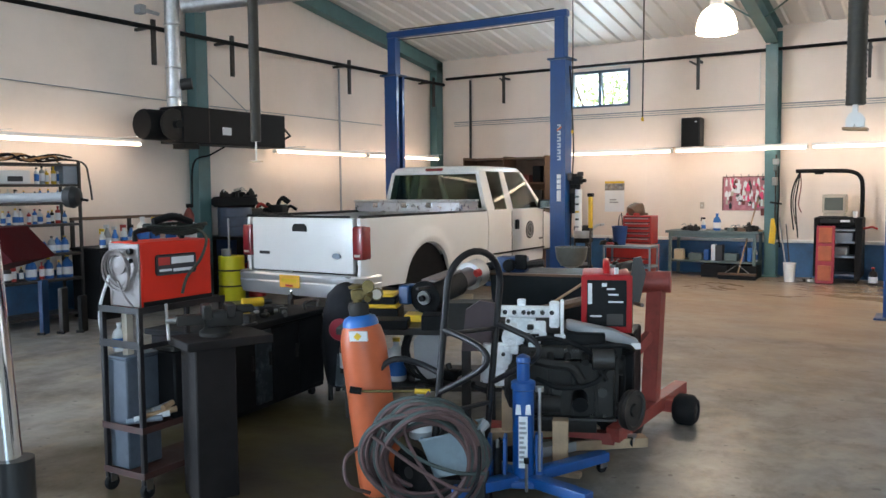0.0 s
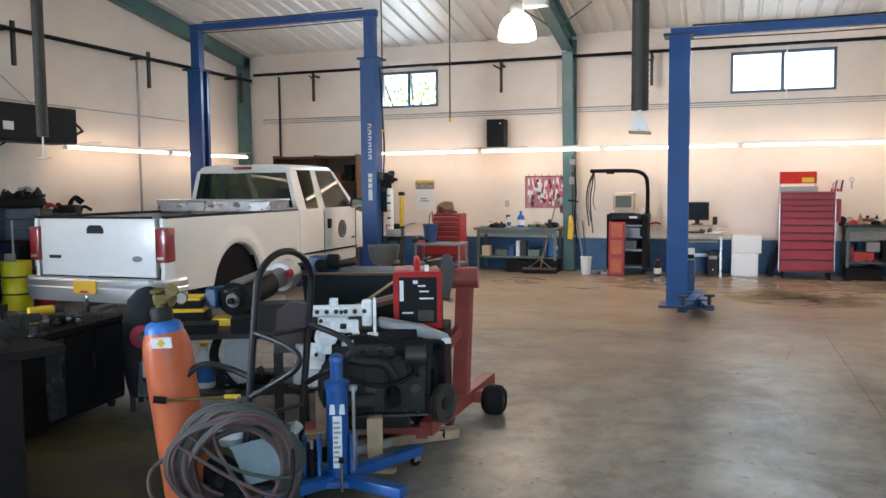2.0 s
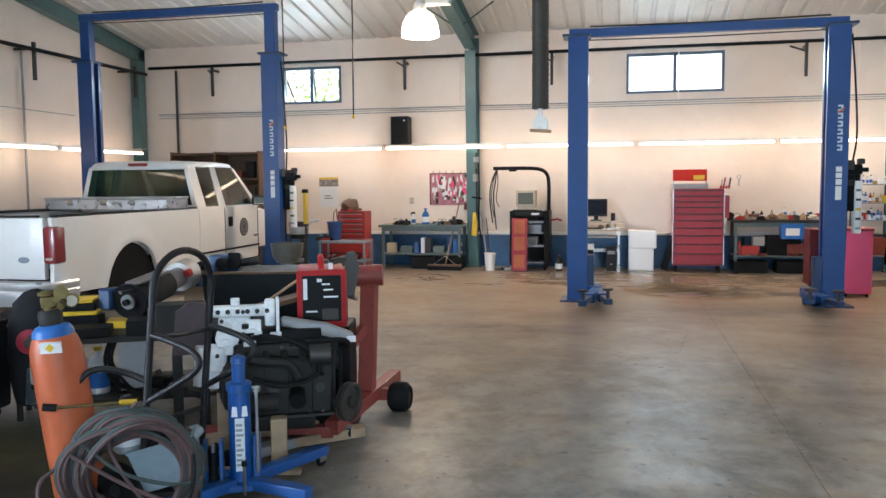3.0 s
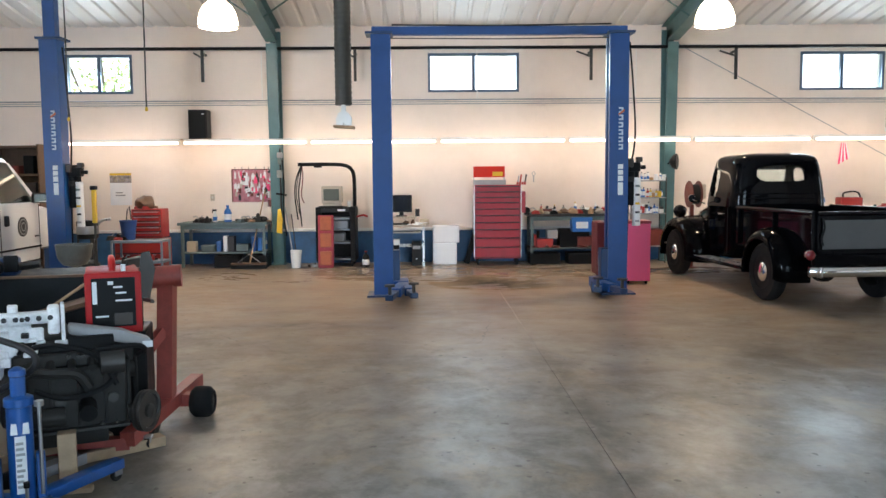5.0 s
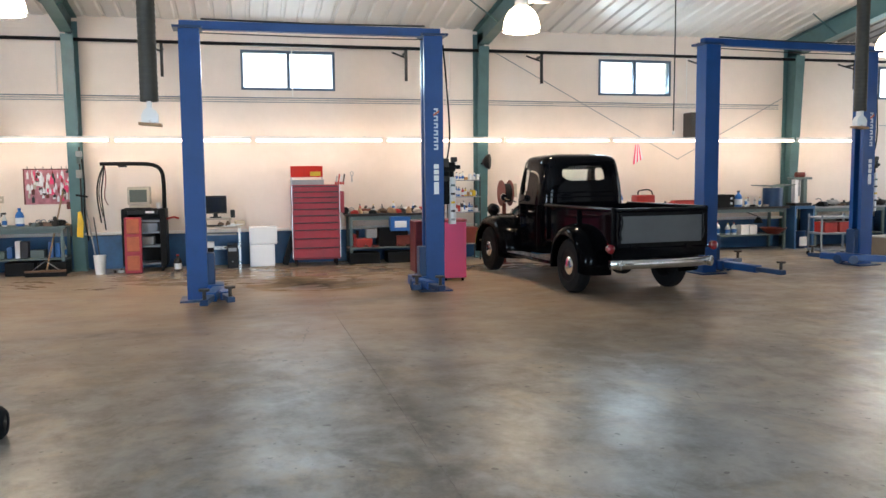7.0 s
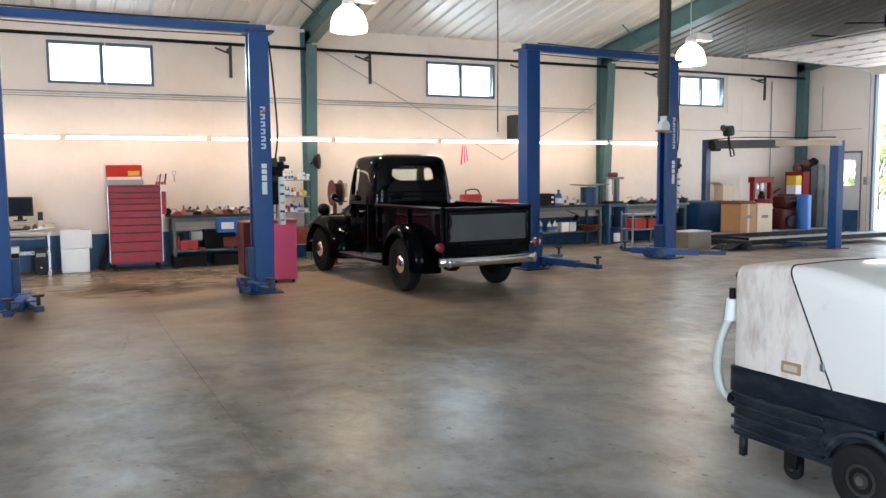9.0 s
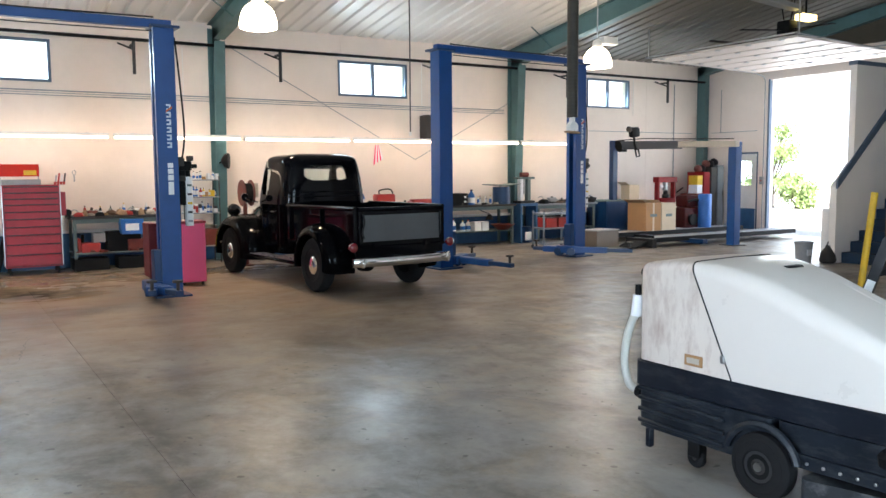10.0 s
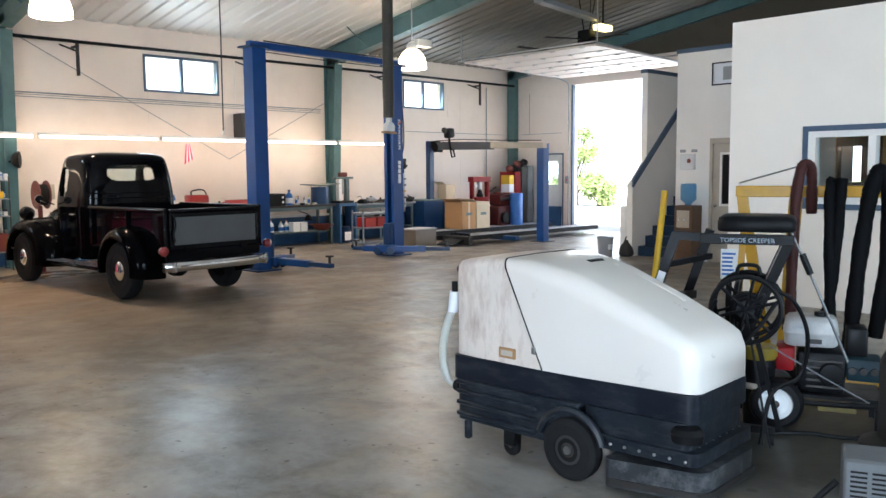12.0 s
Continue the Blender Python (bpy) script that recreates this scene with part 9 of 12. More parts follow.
for k in range(9):
    x, y, z = -9.5 + rnd.uniform(-0.05, 0.2), 9.42 + 0.075 * k, 0.911
    e = thing("engine_part", x, y, z, rnd.uniform(0, 90), "greasy dark engine part on the steel bench", "engine part", "loose engine parts")
    s = rnd.uniform(0.8, 1.3)
    part("casting", B((-0.14 * s, -0.1 * s, 0, 0.14 * s, 0.1 * s, 0.30 * s + 0.1 * (k % 2)), bevel=0.03), rnd.choice((M_CAST, M_BLACK, M_CAST, M_DARKSTEEL)), e)
    part("pipe", T(smooth_line([(0, 0, 0.28 * s), (0.08, 0.05, 0.48 * s), (0.2, 0.1, 0.42 * s)], 4), r=0.025, seg=8), rnd.choice((M_CAST, M_RED, M_RUBBER)), e)
    part("pulley", C((0.14 * s, 0, 0.12), (0.18 * s, 0, 0.12), 0.08, 14), M_DARKSTEEL, e)
clutter(-9.70, -9.1, 9.08, 1.50, 16, 501, (M_CAST, M_BLACK, M_DARKSTEEL, M_RUBBER), size=0.17, label="greasy dark engine part heaped on the tyre")
clutter(-9.75, -9.2, 9.8, 0.911, 14, 502, (M_CAST, M_BLACK, M_RED, M_BENCH, M_JACK), size=0.24, label="greasy dark engine part on the steel bench")
clutter(-9.6, -9.2, 9.3, 0.341, 6, 503, (M_CAST, M_BLUEPL, M_RED, M_BLACK), size=0.26, label="dirty can on the shelf under the bench")
dm = thing("yellow_drum", -9.42, 8.95, 0, 0, "yellow ribbed steel drum with dark bands", "drum", m=pose(-9.02, 8.56, 0))
part("shell", L([(0.185, 0.0), (0.19, 0.02), (0.19, 0.20), (0.196, 0.215), (0.19, 0.23), (0.19, 0.43), (0.196, 0.445), (0.19, 0.46), (0.19, 0.63), (0.185, 0.65)], seg=28), M_LIME, dm)
for z in (0.215, 0.445):
    part("band", L([(0.192, z - 0.012), (0.199, z), (0.192, z + 0.012)], seg=28), M_DARKSTEEL, dm)
lg = thing("pump_handle", -9.05, 8.49, 0.651, 0, "grey hand pump standing on the yellow drum", "pump")
part("pump_body", C((0, 0, 0), (0, 0, 0.10), 0.07, 14), M_GREY, lg)
part("pump_tube", C((0.06, 0, 0.08), (0.06, 0, 0.55), 0.014, 8), M_STEEL, lg)
gc_ = thing("grease_can", -9.0, 9.05, 0.0, 0, "red grease pump with a white label", "grease pump")
part("can", C((0, 0, 0.0), (0, 0, 0.86), 0.13, 18), M_RED, gc_)
part("label_plate", B((-0.05, -0.142, 0.55, 0.03, -0.129, 0.78)), M_LABEL, gc_)
ex2 = thing("fire_extinguisher", -9.55, 8.25, 0.9, 0, "fire extinguisher hanging by the column", "extinguisher")
part("bottle", L([(0.06, 0), (0.075, 0.02), (0.075, 0.36), (0.04, 0.43), (0.02, 0.46)], seg=16), M_OXBLOOD, ex2)
part("valve", B((-0.03, -0.03, 0.46, 0.05, 0.03, 0.52), bevel=0.005), M_BLACK, ex2)
part("bracket", B((-0.33, -0.02, 0.15, -0.075, 0.02, 0.18)), M_DARKSTEEL, ex2)
part("tag", B((0.076, -0.03, 0.08, 0.079, 0.03, 0.25)), M_LABEL, ex2)
wp = thing("white_tin", -9.2, 7.95, 0.901, 0, "white tin at the end of the bench", "tin")
part("tin", C((0, 0, 0), (0, 0, 0.24), 0.1, 18), M_WHITEPL, wp)
part("tin_lid", C((0, 0, 0.24), (0, 0, 0.25), 0.103, 18), M_GALV, wp)


# tyre changer at the edge of the view, chrome column close by
tc = thing("tyre_changer", -4.95, 2.25, 0, 30, "dark red tyre changer with a grey swing arm", "tyre changer")
part("cabinet", B((-0.45, -0.4, 0.0, 0.25, 0.4, 0.70), bevel=0.03), mat("changer_dark", (0.05, 0.055, 0.06), 0.5, vary=0.2), tc)
part("turntable_housing", P([(-0.55, 1.16), (0.5, 1.16), (0.78, 1.24), (0.62, 1.41), (-0.55, 1.41)], -0.22, 0.22, "xz"), mat("deep_maroon_paint", (0.055, 0.004, 0.006), 0.75, vary=0.2, scale=5, dirt=0.3, dirt_color=(0.03, 0.005, 0.006), spec=0.08), tc, "dark red housing")
part("pedestal", B((-0.35, -0.18, 0.70, 0.15, 0.18, 1.16), bevel=0.01), mat("changer_red_dark", (0.05, 0.010, 0.010), 0.5, vary=0.2), tc)
ar = part("swing_arm", C((-0.7, 0.0, 1.555), (0.95, 0.0, 1.575), 0.027, 14), M_GREY, tc)
part("arm_knob", L([(0.03, -0.04), (0.055, -0.025), (0.062, 0.015), (0.045, 0.045), (0.015, 0.055)], (0.99, 0, 1.575), 20, "x"), M_PLASTIC, ar)
part("arm_pin", T([(1.03, 0, 1.565), (1.08, 0.01, 1.555)], r=0.008, seg=6), M_BLACK, ar)
part("arm_column", C((-0.62, 0, 0.7), (-0.62, 0, 1.62), 0.05, 14), M_DARKSTEEL, tc)
part("side_tray", B((0.26, -0.3, 0.72, 0.32, -0.05, 1.1), bevel=0.006), M_CARDW, tc)
for k in range(3):
    bx = thing("leaning_panel", -8.7 + 0.12 * k, 5.35 + 0.16 * k, 0, 30, "dark steel panel standing before the shelf rack", "panel", "leaning panels")
    part("panel", B((0, 0, 0, 0.05, 0.14, 0.62 - 0.1 * k), bevel=0.006), (M_LIFTD, M_DARKSTEEL, M_BLACK)[k], bx)
    part("foot", B((-0.02, -0.02, 0, 0.07, -0.001, 0.03)), M_BLACK, bx)
cp = thing("chrome_stand", -1.40, 0.83, 0, 0, "polished steel tube in a black clamp base", "stand")
part("tube", T([(0.0, 0.0, 1.02), (-0.012, -0.024, 1.53)], r=0.020, seg=20), M_CHROME, cp)
part("clamp", T([(0.0, 0.004, 0.0), (0.0, 0.0, 1.14)], r=0.032, seg=20), M_PLASTIC, cp)
part("clamp_knob", C((0.02, 0.0, 1.02), (-0.06, -0.03, 1.02), 0.02, 12), M_BLACK, cp)
part("foot", L([(0.2, 0), (0.2, 0.02), (0.04, 0.04)], seg=24), M_PLASTIC, cp)


# ---- the cluster of shop gear in the foreground ----
# welding cart with wire welder
M_CARTSTEEL = mat("grimy_cart_steel", (0.012, 0.011, 0.012), 0.55, vary=0.3, scale=9, dirt=0.4, dirt_color=(0.035, 0.02, 0.016), dirt_scale=5, spec=0.25)
M_RUSTTRAY = mat("rusty_tray_steel", (0.05, 0.017, 0.013), 0.65, vary=0.3, scale=9, dirt=0.5, dirt_color=(0.03, 0.018, 0.015), dirt_scale=5)
wc = thing("welding_cart", -3.70, 3.02, 0, 2, "dark angle-iron welding cart on casters", "cart")
CW, CD, CH = 0.31, 0.60, 0.985
for x in (-CW / 2, CW / 2 - 0.026):
    for y in (-CD / 2, CD / 2 - 0.026):
        part("post", P([(x, y), (x + 0.026, y), (x + 0.026, y + 0.026), (x, y + 0.026)], 0.075, CH, "xy", bevel=0.003), M_CARTSTEEL, wc)
for z, m in ((0.12, M_RUSTTRAY), (0.36, M_RUSTTRAY), (CH, M_CARTSTEEL)):
    tr_ = part("tray", B((-CW / 2 + 0.004, -CD / 2 + 0.004, z, CW / 2 - 0.004, CD / 2 - 0.004, z + 0.006)), m, wc)
    part("tray_lip", B((-CW / 2 - 0.003, -CD / 2 - 0.003, z - 0.012, CW / 2 + 0.003, -CD / 2 + 0.003, z + 0.022)), m, tr_)
    part("tray_lip", B((CW / 2 - 0.003, -CD / 2 + 0.004, z - 0.012, CW / 2 + 0.003, CD / 2, z + 0.022)), m, tr_)
part("strap", B((-CW / 2, -CD / 2 - 0.004, 0.79, CW / 2, -CD / 2, 0.83)), M_CARTSTEEL, wc)
part("strap", B((CW / 2, -CD / 2, 0.79, CW / 2 + 0.004, CD / 2, 0.815)), M_CARTSTEEL, wc)
part("tray_prop", B((-0.08, -0.22, 0.72, -0.04, -0.18, CH - 0.001)), M_BEIGE, wc)
for x in (-CW / 2 + 0.015, CW / 2 - 0.015):
    for y in (-CD / 2 + 0.03, CD / 2 - 0.03):
        cs = part("caster", L([(0.012, -0.014), (0.036, -0.016), (0.042, -0.008), (0.042, 0.008), (0.036, 0.016), (0.012, 0.014)], (x, y, 0.042), 18, "x", True), M_RUBBER, wc)
        part("fork", B((x - 0.022, y - 0.02, 0.05, x - 0.017, y + 0.02, 0.10), (x + 0.017, y - 0.02, 0.05, x + 0.022, y + 0.02, 0.10), (x - 0.022, y - 0.022, 0.10, x + 0.022, y + 0.022, 0.107)), M_STEEL, cs)
M_CANBLUE = mat("dull_blue_grey_steel", (0.10, 0.12, 0.15), 0.55, vary=0.2, scale=4, dirt=0.5, dirt_color=(0.05, 0.05, 0.055), dirt_scale=5, spec=0.2)
cn = thing("steel_canister", -3.765, 2.86, 0.127, 2, "grey-blue sheet steel can standing in the cart", "canister")
part("body", B((-0.075, -0.11, 0, 0.075, 0.11, 0.59), bevel=0.008), M_CANBLUE, cn)
part("rim", B((-0.08, -0.115, 0.59, 0.08, 0.115, 0.605), bevel=0.005), M_CANBLUE, cn)
dk2 = thing("battery_box", -3.64, 3.12, 0.367, 2, "black greasy box standing in the cart", "box")
part("body", B((-0.07, -0.16, 0, 0.07, 0.16, 0.37), bevel=0.012), M_BLACK, dk2)
part("lid", B((-0.075, -0.165, 0.37, 0.075, 0.165, 0.40), bevel=0.006), M_CAST, dk2)

wd = thing("wire_welder", -3.705, 3.02, CH + 0.007, 90, "red and grey wire-feed welder with a looped torch cable", "welder")
part("case", B((-0.235, -0.127, 0.0, 0.235, 0.127, 0.345), bevel=0.008), M_WELDRED, wd)
M_PANEL = mat("scuffed_grey_panel", (0.17, 0.142, 0.135), 0.5, vary=0.12, scale=6, dirt=0.4, dirt_color=(0.16, 0.13, 0.12), dirt_scale=5)
part("front_panel", B((-0.248, -0.122, 0.006, -0.2355, 0.122, 0.34), bevel=0.004), M_PANEL, wd, "grey front panel with round drive cover")
part("drive_cover", L([(0.058, 0.0), (0.058, -0.008), (0.045, -0.012), (0.012, -0.012)], (-0.249, 0.03, 0.235), 22, "x"), M_PANEL, wd)
part("knob", C((-0.249, -0.07, 0.30), (-0.27, -0.07, 0.30), 0.016, 12), M_BLACK, wd)
part("knob", C((-0.249, -0.07, 0.25), (-0.265, -0.07, 0.25), 0.012, 12), M_BLACK, wd)
lp = part("maker_panel", B((-0.15, -0.135, 0.165, 0.115, -0.1275, 0.275), bevel=0.012), M_INK, wd, "black panel with unreadable print")
for k, (x0, x1, z, h, m) in enumerate(((-0.135, -0.06, 0.218, 0.042, M_RED), (-0.05, 0.10, 0.222, 0.036, M_LABEL), (-0.13, -0.05, 0.185, 0.012, M_LABEL), (-0.04, 0.09, 0.18, 0.016, M_LABEL))):
    part("print_bar", B((x0, -0.1375, z, x1, -0.1355, z + h)), m, lp)
part("skirt", B((-0.23, -0.1305, 0.0, 0.23, -0.1275, 0.035)), M_BLACK, wd)
part("handle", T(smooth_line([(-0.17, 0, 0.345), (-0.15, 0, 0.40), (0.12, 0, 0.40), (0.14, 0, 0.345)], 4), r=0.014, seg=8), M_BLACK, wd)
for k in range(3):
    pts = [(-0.265 - 0.010 * k - 0.01 * math.sin(q), 0.015 + (0.085 + 0.010 * k) * math.cos(q) + 0.008 * math.sin(2 * q + k), 0.20 + (0.085 + 0.012 * k) * math.sin(q)) for q in np.linspace(0.5 * k, 2 * math.pi + 0.5 * k, 26)]
    part("torch_cable", T(pts, r=0.0065, seg=6), M_PANEL, wd)
part("torch_cable", T(smooth_line([(-0.27, 0.09, 0.17), (-0.285, 0.15, 0.02), (-0.28, 0.17, -0.10), (-0.27, 0.14, -0.22)], 5), r=0.008, seg=6), M_WHITEPL, wd)
part("torch_cable", T(smooth_line([(-0.27, 0.02, 0.14), (-0.28, -0.05, 0.06), (-0.27, -0.1, 0.01)], 5), r=0.0065, seg=6), M_PANEL, wd)
M_OLDCABLE = mat("dusty_cable", (0.022, 0.024, 0.02), 0.7, vary=0.3, scale=9, dirt=0.5, dirt_color=(0.05, 0.05, 0.042), spec=0.15)
ch_ = thing("cable_coil", -3.66, 3.08, CH + 0.007 + 0.385, 70, "dusty power cable heaped on top of the welder", "cable", m=pose(-3.66, 3.08, CH + 0.007 + 0.372, 0, 0, 70) @ Matrix.Diagonal((0.8, 0.85, 0.9, 1)))
rnd = random.Random(41)
for k in range(5):
    ph = rnd.uniform(0, 6)
    part("cable", T([((0.15 + 0.015 * k) * math.cos(q) + 0.02 * math.sin(2 * q + ph), (0.07 + 0.008 * k) * math.sin(q), 0.012 + 0.011 * k + 0.008 * math.sin(3 * q + ph)) for q in np.linspace(0, 6.0, 26)], r=0.011, seg=6), M_OLDCABLE, ch_)
part("torch_grip", T(smooth_line([(-0.16, -0.02, 0.08), (-0.02, 0.0, 0.11), (0.12, 0.02, 0.07)], 5), r=0.024, seg=8), M_BLACK, ch_)
part("cable", T(smooth_line([(0.12, -0.05, 0.04), (0.17, -0.11, -0.02), (0.12, -0.135, -0.14), (0.02, -0.132, -0.25), (-0.02, -0.135, -0.35)], 5), r=0.010, seg=6), mat("olive_cable", (0.03, 0.032, 0.02), 0.6, vary=0.2), ch_)
bt = bottle(-3.80, 2.80, 0.75, "jug", "white", 0.5, "white")
for k in range(6):
    rg = thing("rod_bundle", -3.62 + 0.02 * (k % 3), 2.80 + 0.035 * k, 0.368, 35 + 12 * k, "bundle of rods and gloves in the cart", "bundle", "things in the cart")
    part("piece", C((-0.09, 0, 0.02 + 0.012 * k), (0.09, 0.02, 0.035 + 0.014 * k), 0.016, 8), (M_GREYBLUE, M_LABEL, M_WOOD, M_STEEL, M_GREY, M_WOOD)[k], rg)

# pedestal with bench vise
M_PED = mat("oily_black_steel", (0.017, 0.015, 0.015), 0.6, 0.0, vary=0.35, scale=4, dirt=0.6, dirt_color=(0.022, 0.017, 0.015), dirt_scale=5, spec=0.12, bump=0.3, bump_scale=30)
M_SOOT = mat("sooty_black_steel", (0.015, 0.015, 0.016), 0.7, vary=0.4, scale=5, dirt=0.6, dirt_color=(0.022, 0.02, 0.02), dirt_scale=6, spec=0.08)
vp = thing("vise_pedestal", -3.305, 2.97, 0, -21.5, "heavy dark square steel pedestal", "pedestal")
part("column", B((-0.109, -0.109, 0.0, 0.109, 0.109, 0.80), bevel=0.008), M_PED, vp)
part("top_plate", B((-0.15, -0.16, 0.80, 0.15, 0.30, 0.845), bevel=0.005), M_PED, vp)
vi = thing("bench_vise", -3.30, 3.02, 0.846, 55, "black bench vise on the steel pedestal", "vise")
part("swivel_base", L([(0.085, 0), (0.085, 0.02), (0.055, 0.045)], seg=20), M_CAST, vi)
part("body", B((-0.06, -0.05, 0.045, 0.14, 0.05, 0.13), bevel=0.02), M_CAST, vi)
part("fixed_jaw", B((0.05, -0.065, 0.09, 0.10, 0.065, 0.165), bevel=0.008), M_CAST, vi)
part("moving_jaw", B((-0.07, -0.065, 0.09, -0.02, 0.065, 0.165), bevel=0.008), M_CAST, vi)
part("anvil", B((0.10, -0.035, 0.11, 0.2, 0.035, 0.15), bevel=0.01), M_CAST, vi)
part("slide", B((-0.20, -0.03, 0.06, -0.06, 0.03, 0.115), bevel=0.006), M_CAST, vi)
part("screw", C((-0.25, 0, 0.09), (-0.2, 0, 0.09), 0.016, 10), M_STEEL, vi)
part("handle", C((-0.24, -0.06, 0.0), (-0.24, 0.06, 0.17), 0.008, 8), M_STEEL, vi)

# low black chest behind the vise
tk = thing("tool_cart", -4.42, 4.32, 0, 7, "low black grimy steel chest with a worn blue panel", "tool chest")
part("body", B((-0.27, -0.66, 0.06, 0.27, 0.62, 0.64), bevel=0.01), M_SOOT, tk)
part("top_tray", B((-0.30, -0.69, 0.64, 0.30, 0.65, 0.68), bevel=0.006), M_SOOT, tk)
M_WORNBLUE = mat("worn_blue_black", (0.022, 0.03, 0.036), 0.45, vary=0.3, scale=5, dirt=0.9, dirt_color=(0.16, 0.19, 0.20), dirt_scale=9)
for y0, y1, m in ((-0.62, -0.26, M_SOOT), (-0.24, -0.06, M_WORNBLUE), (-0.05, 0.26, M_SOOT), (0.28, 0.6, M_SOOT)):
    dr2 = part("door", B((0.271, y0, 0.10, 0.284, y1, 0.62), bevel=0.004), m, tk)
    part("pull", B((0.2845, y1 - 0.04, 0.36, 0.30, y1 - 0.02, 0.46), bevel=0.003), M_CAST, dr2)
part("side_rail", T(smooth_line([(0.22, 0.45, 0.68), (0.22, 0.45, 0.735), (0.22, 0.62, 0.735), (0.22, 0.62, 0.68)], 4), r=0.012), M_DARKSTEEL, tk)
for x in (-0.22, 0.22):
    for y in (-0.55, 0.52):
        part("caster", C((x - 0.015, y, 0.03), (x + 0.015, y, 0.03), 0.03, 14), M_RUBBER, tk)
gr = thing("angle_grinder", -4.20, 4.0, 0.681, 20, "yellow and black angle grinder", "grinder")
part("body", C((-0.13, 0, 0.04), (0.06, 0, 0.05), 0.032, 12), M_YELLOW, gr)
part("head", B((0.06, -0.035, 0.01, 0.14, 0.035, 0.08), bevel=0.012), M_CAST, gr)
part("guard", C((0.11, 0, 0.005), (0.11, 0, 0.02), 0.06, 18), M_DARKSTEEL, gr)
dl = thing("drill", -4.17, 4.16, 0.681, 60, "yellow power drill lying on the chest", "drill")
part("body", C((-0.08, 0, 0.14), (0.07, 0, 0.14), 0.032, 12), M_YELLOW, dl)
part("grip", B((-0.075, -0.02, 0.0, -0.025, 0.02, 0.125), bevel=0.012), M_YELLOW, dl)
part("chuck", C((0.07, 0, 0.14), (0.13, 0, 0.14), 0.018, 10), M_DARKSTEEL, dl)
lumps(-4.6, -4.2, 4.5, 0.681, 7, 201, (M_CAST, M_BLACK, M_DARKSTEEL, M_BLACK), size=0.13)
lumps(-4.6, -4.2, 4.25, 0.681, 5, 205, (M_CAST, M_BLACK, M_CARDW), size=0.11)

# orange gas cylinder with regulator, leaned sideways to fit the camera's view
lean_axis = Vector((0.62, -0.78, 0.0))
cy = thing("gas_cylinder", -2.557, 3.468, 0.0, 0, "tall orange gas cylinder with a blue collar and brass valve", "gas cylinder",
           m=Matrix.Translation((-2.557, 3.468, 0.006)) @ Matrix.Rotation(radians(6.5), 4, lean_axis) @ Matrix.Rotation(radians(28), 4, "Z") @ Matrix.Diagonal((0.96, 0.96, 0.97, 1)))
part("shell", L([(0.105, 0.0), (0.12, 0.02), (0.125, 0.06), (0.125, 0.79), (0.121, 0.85), (0.107, 0.905), (0.08, 0.945)], seg=32), M_ORANGE, cy)
part("collar", L([(0.099, 0.925), (0.094, 0.95), (0.082, 0.968), (0.05, 0.982)], seg=28), M_BLUEPL, cy, "blue shoulder band")
part("neck_ring", L([(0.055, 0.98), (0.058, 1.03), (0.048, 1.05)], seg=20), M_CAST, cy)
part("hazard_label", P([(-0.045, 0.865), (0.05, 0.855), (0.05, 0.905), (-0.045, 0.915)], -0.134, -0.105, "xz"), M_LABEL, cy, "white label with a yellow diamond")
part("label_diamond", P([(0.0, 0.865), (0.022, 0.886), (0.0, 0.907), (-0.022, 0.886)], -0.137, -0.1345, "xz"), M_YELLOW, cy)
M_BRASS = mat("grimy_brass", (0.16, 0.12, 0.045), 0.5, 0.7, vary=0.3, scale=14, dirt=0.6, dirt_color=(0.05, 0.04, 0.02), dirt_scale=8)
part("valve", C((0, 0, 1.05), (0, 0, 1.11), 0.026, 12), M_BRASS, cy)
part("valve_body", B((-0.03, -0.025, 1.06, 0.045, 0.03, 1.12), bevel=0.008), M_BRASS, cy)
part("valve_wheel", L([(0.015, 1.12), (0.04, 1.125), (0.042, 1.14), (0.012, 1.148)], seg=10), M_BRASS, cy)
rgx = part("regulator", C((0.04, -0.01, 1.09), (0.10, -0.02, 1.10), 0.03, 14), M_BRASS, cy)
part("gauge", C((0.075, -0.055, 1.135), (0.075, -0.03, 1.13), 0.033, 18), M_BRASS, rgx)
part("gauge", C((0.115, -0.045, 1.085), (0.115, -0.02, 1.085), 0.033, 18), M_BRASS, rgx)
part("gauge_face", C((0.115, -0.0465, 1.085), (0.115, -0.0455, 1.085), 0.027, 16), M_BEIGE, rgx)
part("adjust_knob", C((0.08, -0.02, 1.09), (0.07, -0.09, 1.07), 0.018, 12), M_BRASS, rgx)


# hand truck with torch hose coiled round it
M_HOSERED = mat("faded_red_hose", (0.105, 0.058, 0.056), 0.7, vary=0.3, scale=14, dirt=0.6, dirt_color=(0.045, 0.04, 0.038), dirt_scale=9)
M_HOSEGRN = mat("faded_green_hose", (0.05, 0.068, 0.064), 0.7, vary=0.3, scale=14, dirt=0.6, dirt_color=(0.045, 0.042, 0.04), dirt_scale=9)
M_TUBEBLK = mat("worn_black_tube", (0.009, 0.009, 0.011), 0.42, vary=0.3, scale=9, dirt=0.35, dirt_color=(0.045, 0.035, 0.03), dirt_scale=7, spec=0.3)
HX, HY, HR = -2.165, 3.69, 80
ht = thing("cylinder_cart", HX, HY, 0, HR, "black tube-frame cylinder hand truck", "hand truck",
           m=Matrix.Translation((-0.045, -0.026, 0.004)) @ pose(HX, HY, 0) @ Matrix.Rotation(radians(5), 4, Vector((-0.506, 0.862, 0.0))) @ Matrix.Rotation(radians(HR), 4, "Z"))
W2 = 0.215


